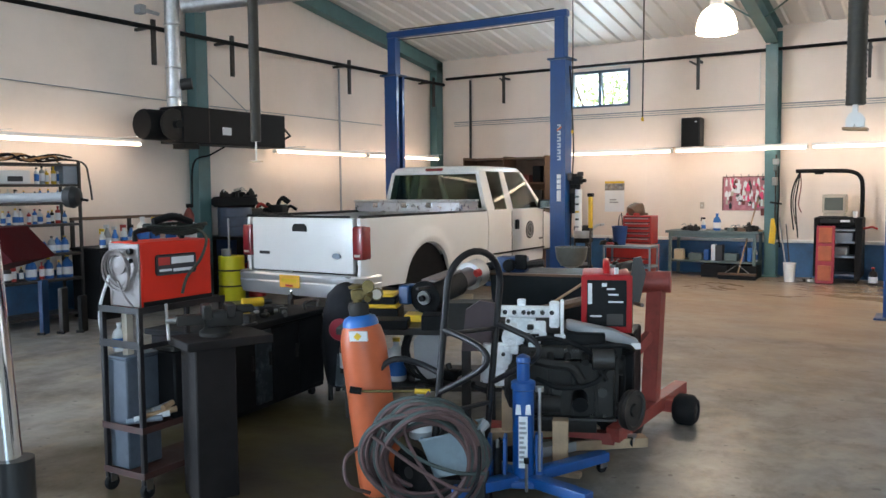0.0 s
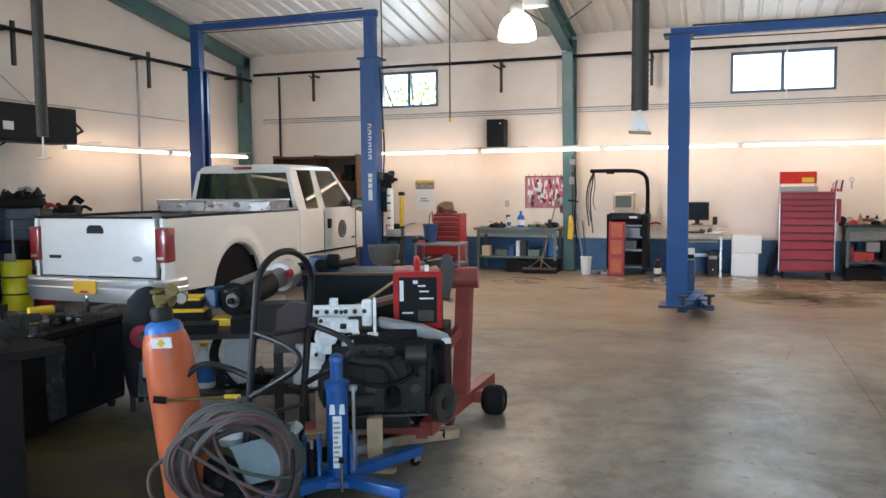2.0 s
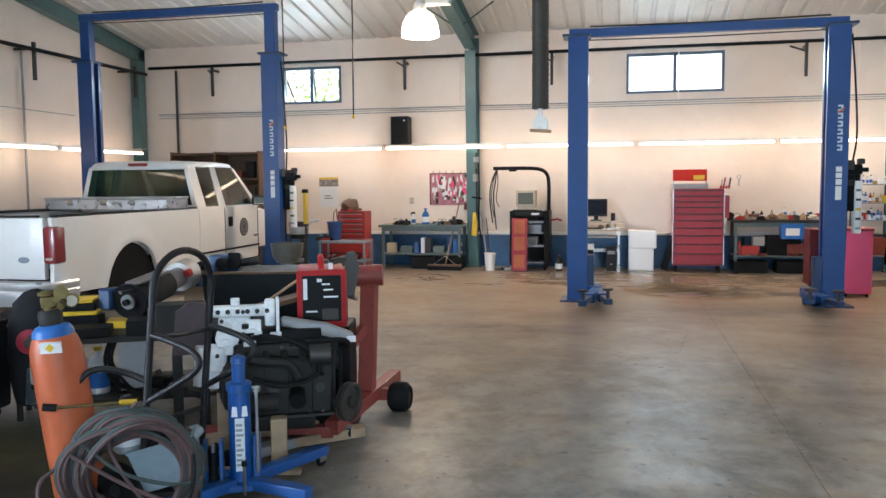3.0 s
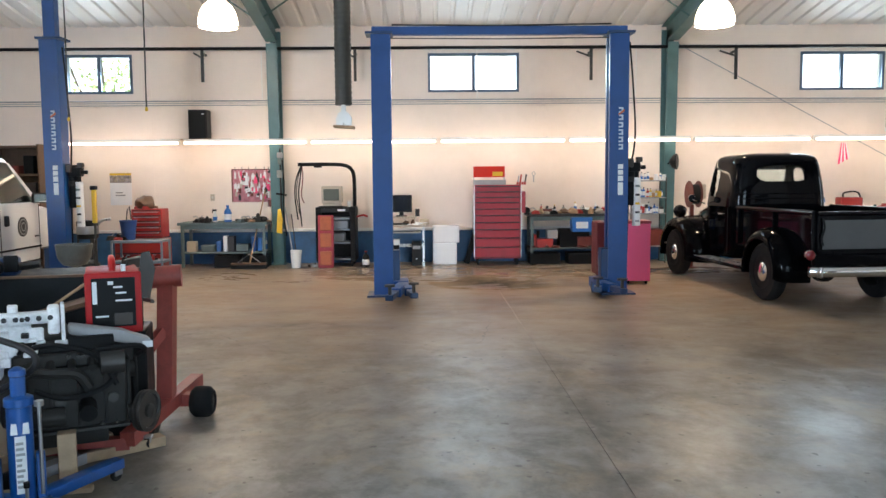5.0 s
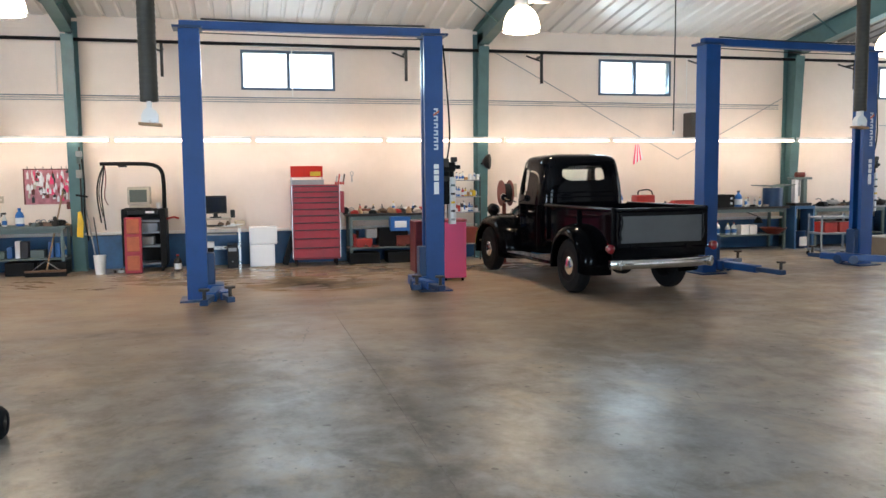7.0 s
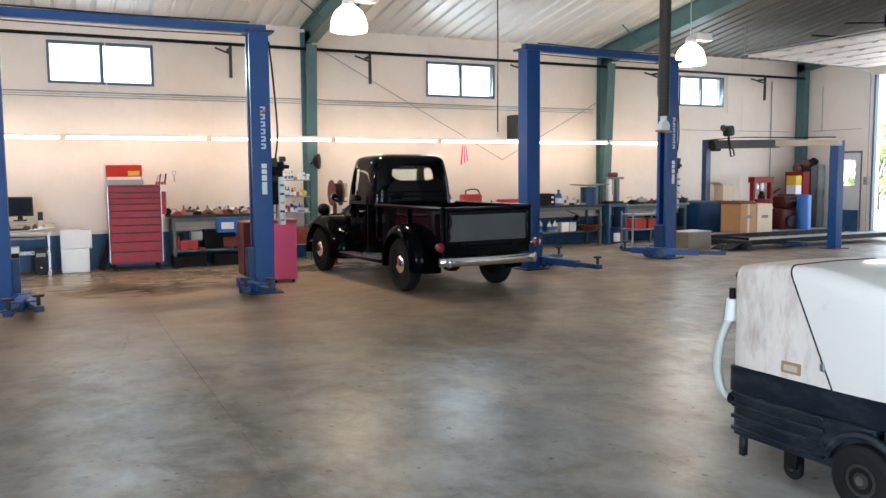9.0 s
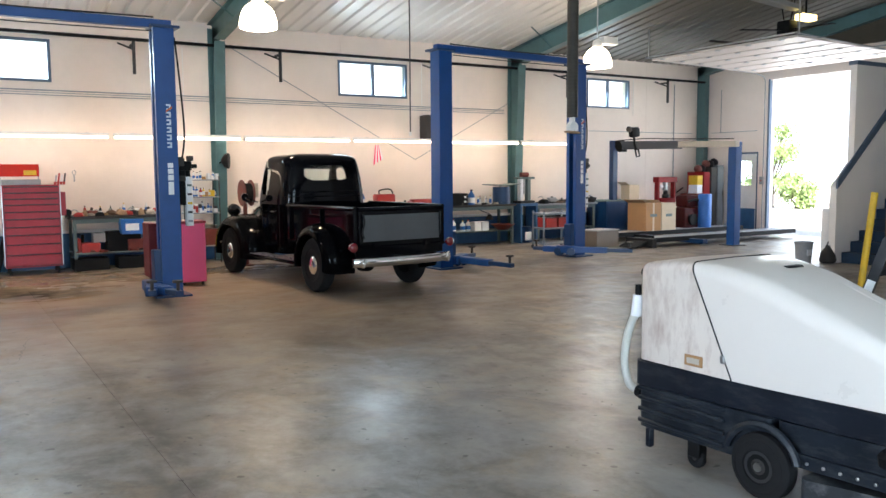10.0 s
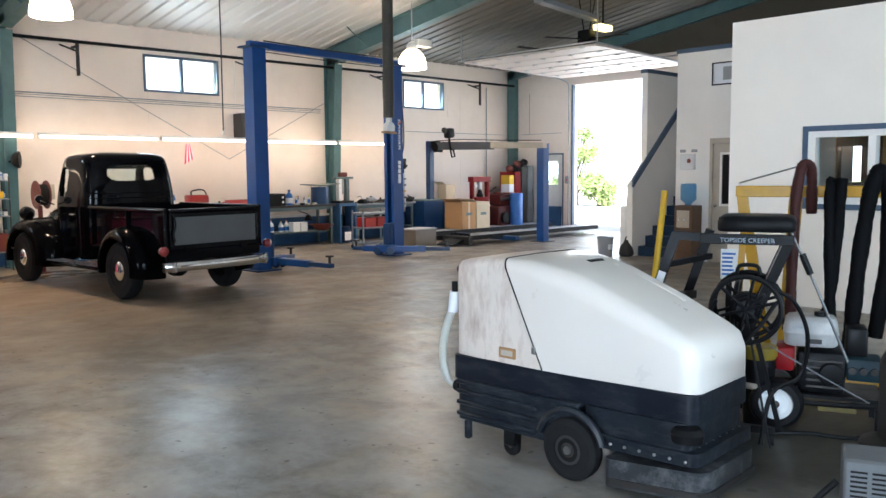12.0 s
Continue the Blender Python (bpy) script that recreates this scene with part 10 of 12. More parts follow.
def in_cart(x, y, z):
    """Shop coordinates in the hand truck's own frame."""
    c, s_ = math.cos(radians(HR)), math.sin(radians(HR))
    dx, dy = x - HX, y - HY
    return (c * dx + s_ * dy, -s_ * dx + c * dy, z)


fr_ = [(-W2, 0, 0.05), (-W2, 0, 0.9), (-W2, 0.0, 1.10)] + [(-W2 * math.cos(radians(a)), 0.0, 1.10 + 0.18 * math.sin(radians(a))) for a in range(12, 180, 12)] + [(W2, 0.0, 1.10), (W2, 0, 0.9), (W2, 0, 0.05)]
part("frame_tube", T(fr_, r=0.018, seg=10), M_TUBEBLK, ht)
for x in (-W2, W2):
    part("side_handle", T(smooth_line([(x, 0, 0.885), (x, -0.13, 0.866), (x, -0.24, 0.84), (x, -0.29, 0.80), (x, -0.27, 0.745), (x, -0.17, 0.67), (x, 0, 0.56)], 6), r=0.016, seg=10), M_TUBEBLK, ht)
part("hose_hanger", T(smooth_line([in_cart(-2.55, 3.37, 0.40), in_cart(-2.53, 3.38, 0.58), in_cart(-2.50, 3.42, 0.665), in_cart(-2.44, 3.46, 0.695), in_cart(-2.33, 3.50, 0.68), in_cart(-2.22, 3.50, 0.655)], 6), r=0.016, seg=10), M_TUBEBLK, ht)
for z in (0.12, 0.45, 0.86):
    part("cross_bar", T([(-W2, 0, z), (W2, 0, z)], r=0.013, seg=8), M_TUBEBLK, ht)
part("toe_plate", B((-0.24, -0.26, 0.0, 0.24, 0.02, 0.012)), M_BLACK, ht)
for x in (-0.26, 0.26):
    wheel(ht, x, 0.10, 0.13, 0.13, 0.05, 0.07, "dark", 1 if x > 0 else -1)
part("axle", C((-0.26, 0.10, 0.13), (0.26, 0.10, 0.13), 0.012, 8), M_STEEL, ht)
tr = thing("parts_tray", -2.12, 3.56, 0.17, 20, "pale blue-grey plastic tray held in the hand truck", "tray")
M_PALEBLUE = mat("pale_blue_plastic", (0.30, 0.38, 0.43), 0.45, vary=0.1, dirt=0.4)
bm = bmesh.new()
loft(bm, [[(x * f, y * f, z) for x, y in ((-0.15, -0.09), (0.15, -0.09), (0.15, 0.09), (-0.15, 0.09))] for z, f in ((0.0, 0.85), (0.20, 1.0), (0.205, 1.04), (0.215, 1.04), (0.21, 0.97), (0.02, 0.83))])
part("tub", bm, M_PALEBLUE, tr, m=Matrix.Rotation(radians(-14), 4, "Y"))
part("tray_foot", B((-0.13, -0.08, -0.17, 0.13, 0.08, -0.03)), M_CAST, tr)
for k in range(4):
    part("scrap", C((-0.1 + 0.05 * k, -0.03, 0.17), (-0.06 + 0.06 * k, 0.05, 0.235), 0.025, 8), (M_CAST, M_STEEL, M_DARKWOOD, M_GREY)[k], tr)
bg_ = bottle(-2.33, 3.50, 0.32, "jug", "grey", 0.9, "black")
tch = thing("cutting_torch", -2.35, 3.44, 0.0, 33, "brass cutting torch with a yellow handle hung on the hose", "torch")
part("stem", C((-0.25, 0, 0.575), (0.02, 0.0, 0.572), 0.007, 8), M_BRASS, tch)
part("head", C((-0.25, 0, 0.575), (-0.31, 0.0, 0.585), 0.018, 10), M_BLACK, tch)
part("handle", C((0.02, 0, 0.572), (0.10, 0.0, 0.568), 0.014, 10), M_YELLOW, tch)
hc = thing("torch_hose", -2.225, 3.39, 0.0, 31, "thick tangled coil of faded red and green torch hose", "hose")
rnd = random.Random(14)
for k in range(17):
    rx, rz_ = rnd.uniform(0.17, 0.30), rnd.uniform(0.17, 0.29)
    if k < 9:
        rx, rz_ = rnd.uniform(0.25, 0.305), rnd.uniform(0.22, 0.29)
    cx, cz, dy = rnd.uniform(-0.03, 0.03), 0.29 + rnd.uniform(-0.05, 0.02), rnd.uniform(-0.05, 0.07)
    ph, ph2, tilt = rnd.uniform(0, 6.28), rnd.uniform(0, 6.28), rnd.uniform(-0.12, 0.12)
    for twin, off in ((M_HOSERED, 0.0), (M_HOSEGRN, 0.017)):
        pts = []
        for i in range(44):
            q = 2 * math.pi * i / 44
            sag = 1 + 0.055 * math.sin(2 * q + ph) + 0.035 * math.sin(3 * q + ph2)
            x = cx + (rx + off * 0.7) * sag * math.cos(q)
            z = cz + (rz_ + off * 0.7) * sag * math.sin(q)
            pts.append((x, dy + off * 0.6 + tilt * math.cos(q + ph2) * 0.7 - 0.05 * math.sin(q), max(0.016, z)))
        bm = bmesh.new()
        tube(bm, pts, 0.0102, 6, closed=True)
        part("hose_loop", bm, twin, hc)
for k, (m, line) in enumerate(((M_HOSERED, [(-0.28, -0.05, 0.1), (-0.38, -0.1, 0.16), (-0.40, -0.05, 0.27), (-0.32, 0.0, 0.33)]), (M_HOSEGRN, [(-0.3, -0.1, 0.06), (-0.36, -0.18, 0.03), (-0.3, -0.25, 0.012), (0.0, -0.22, 0.012)]),
                               (M_HOSEGRN, [(-0.24, -0.08, 0.47), (-0.05, -0.1, 0.30), (0.15, -0.1, 0.22), (0.29, -0.06, 0.20)]), (M_HOSERED, [(-0.26, -0.09, 0.40), (0.0, -0.11, 0.22), (0.2, -0.1, 0.13), (0.30, -0.04, 0.22)]),
                               (M_HOSERED, [(0.02, -0.02, 0.6), (-0.1, -0.06, 0.45), (-0.05, -0.1, 0.3), (0.1, -0.1, 0.06)]), (M_RUBBER, [(0.2, 0.0, 0.5), (0.26, -0.06, 0.35), (0.24, -0.1, 0.15), (0.1, -0.14, 0.02)]))):
    part("hose_tail", T(smooth_line(line, 6), r=0.0095, seg=6), m, hc)

# blue transmission jack
tj = thing("transmission_jack", -1.895, 3.812, 0, 24, "blue upright hydraulic transmission jack on casters", "jack")
part("outer_tube", C((0, 0, 0.10), (0, 0, 0.58), 0.056, 20), M_JACK, tj)
part("tube_collar", L([(0.056, 0.56), (0.064, 0.565), (0.064, 0.60), (0.045, 0.61)], seg=20), M_JACK, tj)
part("inner_tube", C((0, 0, 0.60), (0, 0, 0.70), 0.034, 18), M_JACK, tj)
part("top_cap", L([(0.03, 0.70), (0.038, 0.705), (0.036, 0.73), (0.012, 0.745)], seg=16), M_JACK, tj)
lb = part("warning_label", B((-0.022, -0.062, 0.16, 0.024, -0.052, 0.43)), M_LABEL, tj, "white instruction label with print bars")
bars(lb, -0.018, 0.02, -0.0625, 0.18, 0.41, 9, M_GREY)
for x in (-0.038, 0.012):
    part("warning_label", P([(x, 0.44), (x + 0.03, 0.44), (x + 0.026, 0.49), (x + 0.004, 0.49)], -0.061, -0.046, "xz"), M_LABEL, tj)
pb = part("pump_bracket", B((-0.185, -0.05, 0.07, -0.165, 0.05, 0.31), (-0.105, -0.05, 0.07, -0.085, 0.05, 0.31), bevel=0.004), M_JACK, tj)
part("pump_body", C((-0.135, -0.01, 0.075), (-0.135, -0.01, 0.25), 0.022, 12), M_BLACK, pb)
part("pump_rod", C((-0.135, -0.01, 0.25), (-0.135, -0.01, 0.29), 0.010, 10), M_STEEL, pb)
part("release_rod", C((0.02, -0.1, 0.05), (0.02, -0.1, 0.20), 0.008, 8), M_STEEL, tj)
part("release_knob", C((0.02, -0.1, 0.20), (0.02, -0.1, 0.225), 0.014, 10), M_BLACK, tj)
sb = part("side_plate", B((0.06, -0.03, 0.10, 0.10, 0.03, 0.33), bevel=0.006), M_JACK, tj)
part("side_rod", C((0.085, -0.04, 0.14), (0.085, -0.04, 0.56), 0.009, 10), M_STEEL, sb)
part("rod_knob", C((0.085, -0.04, 0.56), (0.085, -0.04, 0.585), 0.022, 14), M_STEEL, sb)
part("base_hub", B((-0.20, -0.10, 0.062, 0.12, 0.10, 0.098), bevel=0.008), M_JACK, tj)
for ang, ln in ((42, 0.60), (-38, 0.42), (218, 0.42), (142, 0.45)):
    lg_ = part("leg", P([(0.06, -0.045), (ln - 0.08, -0.035), (ln, -0.035), (ln, 0.035), (ln - 0.08, 0.035), (0.06, 0.045)], 0.066, 0.118, "xy", bevel=0.004), M_JACK, tj, m=pose(0, 0, 0, 0, 0, ang))
    cs = part("caster", L([(0.01, -0.012), (0.028, -0.014), (0.033, -0.006), (0.033, 0.006), (0.028, 0.014), (0.01, 0.012)], (ln - 0.03, 0, 0.033), 18, "y", True), M_RUBBER, lg_)
    part("caster_fork", B((ln - 0.055, -0.022, 0.033, ln - 0.005, -0.017, 0.065), (ln - 0.055, 0.017, 0.033, ln - 0.005, 0.022, 0.065)), M_STEEL, lg_)


# engine on its stand
M_STANDRED = mat("faded_stand_red", (0.30, 0.055, 0.042), 0.5, vary=0.25, scale=8, dirt=0.45, dirt_color=(0.08, 0.03, 0.025), dirt_scale=6)
es = thing("engine_stand", -1.72, 5.38, 0, 0, "oxide red engine stand on heavy casters", "engine stand")
def bar(name, p0, p1, w, material, parent, label=""):
    p0, p1 = Vector(p0), Vector(p1)
    d = (p1 - p0)
    a, b = basis(d)
    bm = bmesh.new()
    rings = [[p + a * s * w / 2 + b * u * w / 2 for s, u in ((-1, -1), (1, -1), (1, 1), (-1, 1))] for p in (p0, p1)]
    loft(bm, rings)
    return part(name, bm, material, parent, label)
bar("upright", (0, 0, 0.13), (0.03, 0.02, 1.0), 0.10, M_STANDRED, es)
bar("cross_beam", (-0.02, -0.66, 0.10), (0.06, 0.52, 0.16), 0.085, M_STANDRED, es)
bar("front_beam", (-0.02, -0.62, 0.07), (-0.85, -0.80, 0.07), 0.07, M_STANDRED, es)
bar("brace", (0.0, -0.02, 0.62), (-0.32, -0.45, 0.13), 0.06, M_STANDRED, es)
part("head_tube", C((-0.16, -0.03, 0.965), (0.12, 0.03, 0.975), 0.072, 18), M_STANDRED, es)
part("head_plate", B((-0.2, -0.16, 0.82, -0.16, 0.12, 1.1), bevel=0.01), M_DARKSTEEL, es)
part("turn_handle", C((-0.18, -0.1, 0.86), (0.05, -0.34, 0.86), 0.013, 8), M_STEEL, es)
wheel(es, 0.20, 0.14, 0.10, 0.105, 0.15, 0.05, "dark", 1)
part("axle_arm", B((0.02, 0.09, 0.08, 0.13, 0.19, 0.16)), M_STANDRED, es)
for x, y in ((0.05, -0.52), (-0.85, -0.80), (-0.6, 0.2)):
    cs = part("caster", C((x - 0.015, y, 0.036), (x + 0.015, y, 0.036), 0.036, 16), M_RUBBER, es)
    part("caster_fork", B((x - 0.024, y - 0.02, 0.036, x + 0.024, y + 0.03, 0.08), bevel=0.004), M_STEEL, cs)

en = thing("engine", -1.95, 4.56, 0.0, 24, "greasy black engine block with pulleys and hoses", "engine")
part("block", B((-0.30, -0.18, 0.27, 0.25, 0.22, 0.60), bevel=0.012), M_CAST, en)
for k in range(4):
    part("core_plug", C((-0.21 + 0.13 * k, -0.181, 0.42), (-0.21 + 0.13 * k, -0.19, 0.42), 0.028, 14), M_DARKSTEEL, en)
    part("rib", B((-0.27 + 0.135 * k, -0.20, 0.29, -0.255 + 0.135 * k, -0.18, 0.58), bevel=0.003), M_CAST, en)
part("head", B((-0.30, -0.15, 0.601, 0.25, 0.17, 0.68), bevel=0.010), M_CAST, en)
part("rocker_cover", P([(-0.12, 0.681), (-0.10, 0.75), (0.06, 0.75), (0.09, 0.681)], -0.28, 0.20, "yz", bevel=0.008), M_BLACK, en)
part("pan_rail", B((-0.31, -0.20, 0.255, 0.26, 0.24, 0.272), bevel=0.003), M_DARKSTEEL, en)
part("sump", P([(-0.15, 0.17), (0.14, 0.17), (0.19, 0.254), (-0.18, 0.254)], -0.28, 0.15, "yz", bevel=0.01), M_CAST, en)
pu_ = part("crank_pulley", L([(0.02, -0.02), (0.112, -0.02), (0.115, -0.008), (0.098, 0.0), (0.115, 0.008), (0.115, 0.03), (0.095, 0.032), (0.09, 0.02), (0.03, 0.02)], (0, 0, 0), 32, "x"), M_DARKSTEEL, en, m=pose(0.34, -0.20, 0.33, 0, 0, -36))
part("pulley_hub", L([(0.04, 0.02), (0.04, 0.035), (0.015, 0.045)], (0, 0, 0), 18, "x"), M_CAST, pu_)
part("crank_nose", C((0.25, -0.20, 0.33), (0.31, -0.20, 0.33), 0.04, 14), M_CAST, en)
part("water_pump", C((0.25, 0.02, 0.54), (0.32, 0.02, 0.54), 0.06, 18), M_CAST, en)
part("timing_cover", B((0.251, -0.14, 0.28, 0.275, 0.16, 0.62), bevel=0.008), M_CAST, en)
part("fan_belt", T([(0.305, -0.05 + 0.10 * math.cos(q) - 0.05 * math.sin(q), 0.45 + 0.17 * math.sin(q)) for q in np.linspace(0, 2 * math.pi, 26)], r=0.007, seg=6), M_RUBBER, en)
part("alternator", C((0.12, -0.25, 0.63), (0.24, -0.25, 0.63), 0.06, 18), M_DARKSTEEL, en)
part("starter", C((-0.28, -0.24, 0.36), (-0.06, -0.24, 0.36), 0.05, 16), M_CAST, en)
part("oil_filter", C((0.05, -0.20, 0.40), (0.05, -0.32, 0.38), 0.045, 16), M_BLACK, en)
part("exhaust_manifold", T(smooth_line([(-0.26, -0.20, 0.62), (-0.14, -0.25, 0.60), (0.0, -0.25, 0.58), (0.06, -0.25, 0.50)], 4), r=0.028, seg=8), M_CAST, en)
for k in range(4):
    part("manifold_stub", C((-0.22 + 0.10 * k, -0.15, 0.63), (-0.22 + 0.10 * k, -0.23, 0.605), 0.022, 10), M_CAST, en)
part("bell_housing", L([(0.19, 0.0), (0.17, -0.06), (0.10, -0.09), (0.03, -0.09)], (-0.305, 0.02, 0.44), 22, "x"), M_CAST, en)
rnd = random.Random(33)
for k in range(16):
    x, z = rnd.uniform(-0.28, 0.24), rnd.choice((0.285, 0.59, 0.665))
    part("bolt", C((x, -0.17, z), (x, -0.205, z), 0.010, 6), M_DARKSTEEL, en)
for k, line in enumerate(([(0.3, 0.05, 0.58), (0.36, -0.05, 0.64), (0.3, -0.2, 0.70), (0.1, -0.22, 0.70)], [(-0.25, -0.1, 0.70), (-0.1, -0.22, 0.74), (0.1, -0.2, 0.66), (0.2, -0.22, 0.5)], [(-0.2, -0.21, 0.5), (-0.05, -0.26, 0.46), (0.15, -0.23, 0.5), (0.25, -0.15, 0.66)])):
    part("hose", T(smooth_line(line, 5), r=0.014, seg=8), M_RUBBER, en)
sl = thing("exhaust_sleeve", -1.72, 4.66, 0.66, 24, "grey cloth-wrapped pipe lying across the engine", "pipe")
part("sleeve", P([(-0.28, 0.16), (0.0, 0.10), (0.15, 0.04), (0.15, -0.02), (0.0, 0.03), (-0.28, 0.10)], -0.05, 0.05, "xz", bevel=0.02), M_GREY, sl)
part("sleeve_end", B((0.10, -0.056, -0.005, 0.155, -0.051, 0.03)), M_LABEL, sl)
part("sleeve_prop", B((-0.05, -0.02, -0.10, 0.05, 0.02, 0.05)), M_CAST, sl)

# bare aluminium gearbox parts lying on top
al = thing("aluminium_bracket", -2.17, 4.40, 0.62, 24, "pale cast aluminium bracket standing beside the engine", "casting")
M_PALE = mat("pale_cast_aluminium", (0.88, 0.90, 0.92), 0.4, 0.0, vary=0.15, scale=14, bump=0.2, dirt=0.5, dirt_color=(0.15, 0.14, 0.13), dirt_scale=9)
part("plate", B((-0.16, -0.05, 0.22, 0.20, 0.05, 0.28), bevel=0.012), M_PALE, al)
part("web", B((-0.12, -0.04, 0.05, 0.06, 0.03, 0.22), bevel=0.012), M_PALE, al)
part("boss", C((-0.08, -0.06, 0.10), (-0.08, 0.05, 0.10), 0.06, 16), M_PALE, al)
part("flange", B((0.14, -0.055, 0.16, 0.20, 0.055, 0.31), bevel=0.01), M_PALE, al)
part("lug", B((-0.18, -0.045, -0.10, -0.08, 0.02, 0.06), bevel=0.012), M_PALE, al)
part("post", B((-0.05, -0.02, 0.281, 0.0, 0.02, 0.325), bevel=0.006), M_PALE, al)
part("foot", B((-0.19, -0.03, -0.20, -0.12, 0.02, -0.09), bevel=0.01), M_PALE, al)
part("side_rib", B((0.02, -0.045, 0.08, 0.12, -0.02, 0.20), bevel=0.008), M_PALE, al)
for k, (x, z) in enumerate(((-0.1, 0.2), (0.02, 0.25), (0.1, 0.25), (-0.13, 0.0))):
    part("bolt", C((x, -0.052, z), (x, -0.066, z), 0.012, 8), M_DARKSTEEL, al)
part("tube", C((-0.24, 0.0, -0.18), (-0.22, 0.0, 0.05), 0.035, 14), M_ALU, al)
rnd = random.Random(58)
for k in range(16):
    x, z = rnd.uniform(-0.17, 0.17), rnd.uniform(0.02, 0.27)
    w, h = rnd.uniform(0.012, 0.05), rnd.uniform(0.012, 0.05)
    part("cast_rib", B((x - w / 2, -0.085 - 0.02 * rnd.random(), z - h / 2, x + w / 2, -0.035, z + h / 2), bevel=0.004), M_PALE if k % 4 else M_CAST, al)
for k in range(6):
    part("port", C((-0.12 + 0.055 * k, -0.052, 0.252), (-0.12 + 0.055 * k, -0.056, 0.252), 0.014, 10), M_INK, al)
part("end_lip", B((0.17, -0.065, 0.10, 0.235, 0.06, 0.125), (0.205, -0.06, 0.125, 0.225, 0.055, 0.32), bevel=0.005), M_PALE, al)
stn = thing("support_stand", -2.20, 4.42, 0.0, 24, "grimy steel stand under the castings", "stand")
part("column", B((-0.05, -0.05, 0.0, 0.05, 0.05, 0.52), bevel=0.006), M_CAST, stn)
part("head", B((-0.12, -0.08, 0.40, 0.1, 0.08, 0.418), bevel=0.006), M_CAST, stn)
# timber dunnage
M_PALEWOOD = mat("raw_pale_timber", (0.42, 0.30, 0.19), 0.7, vary=0.2, scale=8, dirt=0.4, dirt_color=(0.2, 0.14, 0.09), dirt_scale=6)
for k, (x, y, z, rz_, w, d, h) in enumerate(((-1.80, 4.78, 0.0, 40, 0.50, 0.10, 0.06), (-1.92, 4.95, 0.0, 118, 0.5, 0.09, 0.05), (-1.90, 4.30, 0.0, 22, 0.09, 0.09, 0.28), (-2.32, 4.50, 0.0, 22, 0.11, 0.09, 0.36), (-1.95, 4.66, 0.0, 60, 0.6, 0.09, 0.06), (-2.15, 4.62, 0.061, 40, 0.7, 0.09, 0.05), (-2.0, 4.15, 0.0, 8, 0.55, 0.05, 0.03))):
    tb = thing("timber_block", x, y, z, rz_, "raw timber block under the engine", "timber", "timber blocks")
    part("block", B((-w / 2, -d / 2, 0, w / 2, d / 2, h), bevel=0.004), M_PALEWOOD if k != 4 else M_GREY, tb)

# red plasma cutter on a dark stand
ps = thing("machine_cart", -1.88, 5.05, 0, 12, "dark steel stand under the red cutter", "stand")
part("body", B((-0.17, -0.17, 0.06, 0.17, 0.2, 0.70), bevel=0.01), M_BLACK, ps)
part("foot", B((-0.19, -0.19, 0.0, 0.19, 0.22, 0.06)), M_CAST, ps)
M_CUTRED = mat("worn_cutter_red", (0.40, 0.012, 0.014), 0.45, vary=0.12, scale=7, dirt=0.3, dirt_color=(0.10, 0.008, 0.008), spec=0.2)
pc_ = thing("plasma_cutter", -1.91, 5.04, 0.701, 22, "red plasma cutter with a black control panel", "cutter")
part("case", B((-0.15, -0.19, 0.0, 0.15, 0.26, 0.36), bevel=0.015), M_CUTRED, pc_)
part("front_bezel", B((-0.155, -0.206, 0.0, 0.155, -0.191, 0.36), bevel=0.006), M_CUTRED, pc_)
fp = part("control_panel", B((-0.12, -0.214, 0.04, 0.12, -0.207, 0.33), bevel=0.004), M_BLACK, pc_, "black control panel with grey marks")
part("label_strip", B((-0.115, -0.217, 0.18, -0.09, -0.2145, 0.31)), M_LABEL, fp)
part("lower_plate", B((0.0, -0.217, 0.05, 0.10, -0.2145, 0.12)), M_DARKSTEEL, fp)
for x, z, w in ((0.0, 0.27, 0.05), (0.01, 0.235, 0.06), (0.01, 0.19, 0.09), (-0.1, 0.10, 0.07)):
    part("print_bar", B((x, -0.217, z, x + w, -0.2145, z + 0.010)), M_LABEL, fp)
part("switch", B((-0.03, -0.222, 0.29, 0.0, -0.2145, 0.31)), M_LABEL, fp)
part("handle", T(smooth_line([(0.0, -0.12, 0.36), (0.0, -0.09, 0.42), (0.0, 0.10, 0.42), (0.0, 0.14, 0.36)], 4), r=0.02, seg=8), M_CUTRED, pc_)
part("torch_plug", C((0.06, -0.14, 0.361), (0.06, -0.14, 0.40), 0.014, 10), M_LABEL, pc_)
part("side_vent", B((0.151, -0.1, 0.05, 0.156, 0.2, 0.18)), M_OXBLOOD, pc_)
bl = thing("cutting_shield", -1.80, 5.12, 1.0, 20, "dark grey blade guard on the stand head", "guard")
part("guard", P([(-0.06, -0.15), (0.08, -0.15), (0.12, 0.05), (0.09, 0.16), (0.04, 0.15), (0.02, 0.0)], -0.02, 0.02, "xz"), M_DARKSTEEL, bl)
part("mount", B((-0.04, -0.02, -0.3, 0.04, 0.06, -0.152)), M_DARKSTEEL, bl)

# long dark work table behind with transmissions and parts
lt = thing("parts_table", -3.15, 5.1, 0, 28, "low dark steel table covered with gearbox parts", "table")
part("tabletop", B((-0.75, -0.4, 0.60, 0.85, 0.4, 0.65), bevel=0.006), M_DARKSTEEL, lt)
for x in (-0.7, 0.78):
    for y in (-0.35, 0.33):
        part("leg", B((x, y, 0, x + 0.05, y + 0.05, 0.599)), M_DARKSTEEL, lt)
part("lower_shelf", B((-0.72, -0.36, 0.2, 0.82, 0.36, 0.23)), M_DARKSTEEL, lt)
gb = thing("gearbox", -3.19, 5.22, 0.651, 84, "dark gearbox with an aluminium tail and flange", "gearbox")
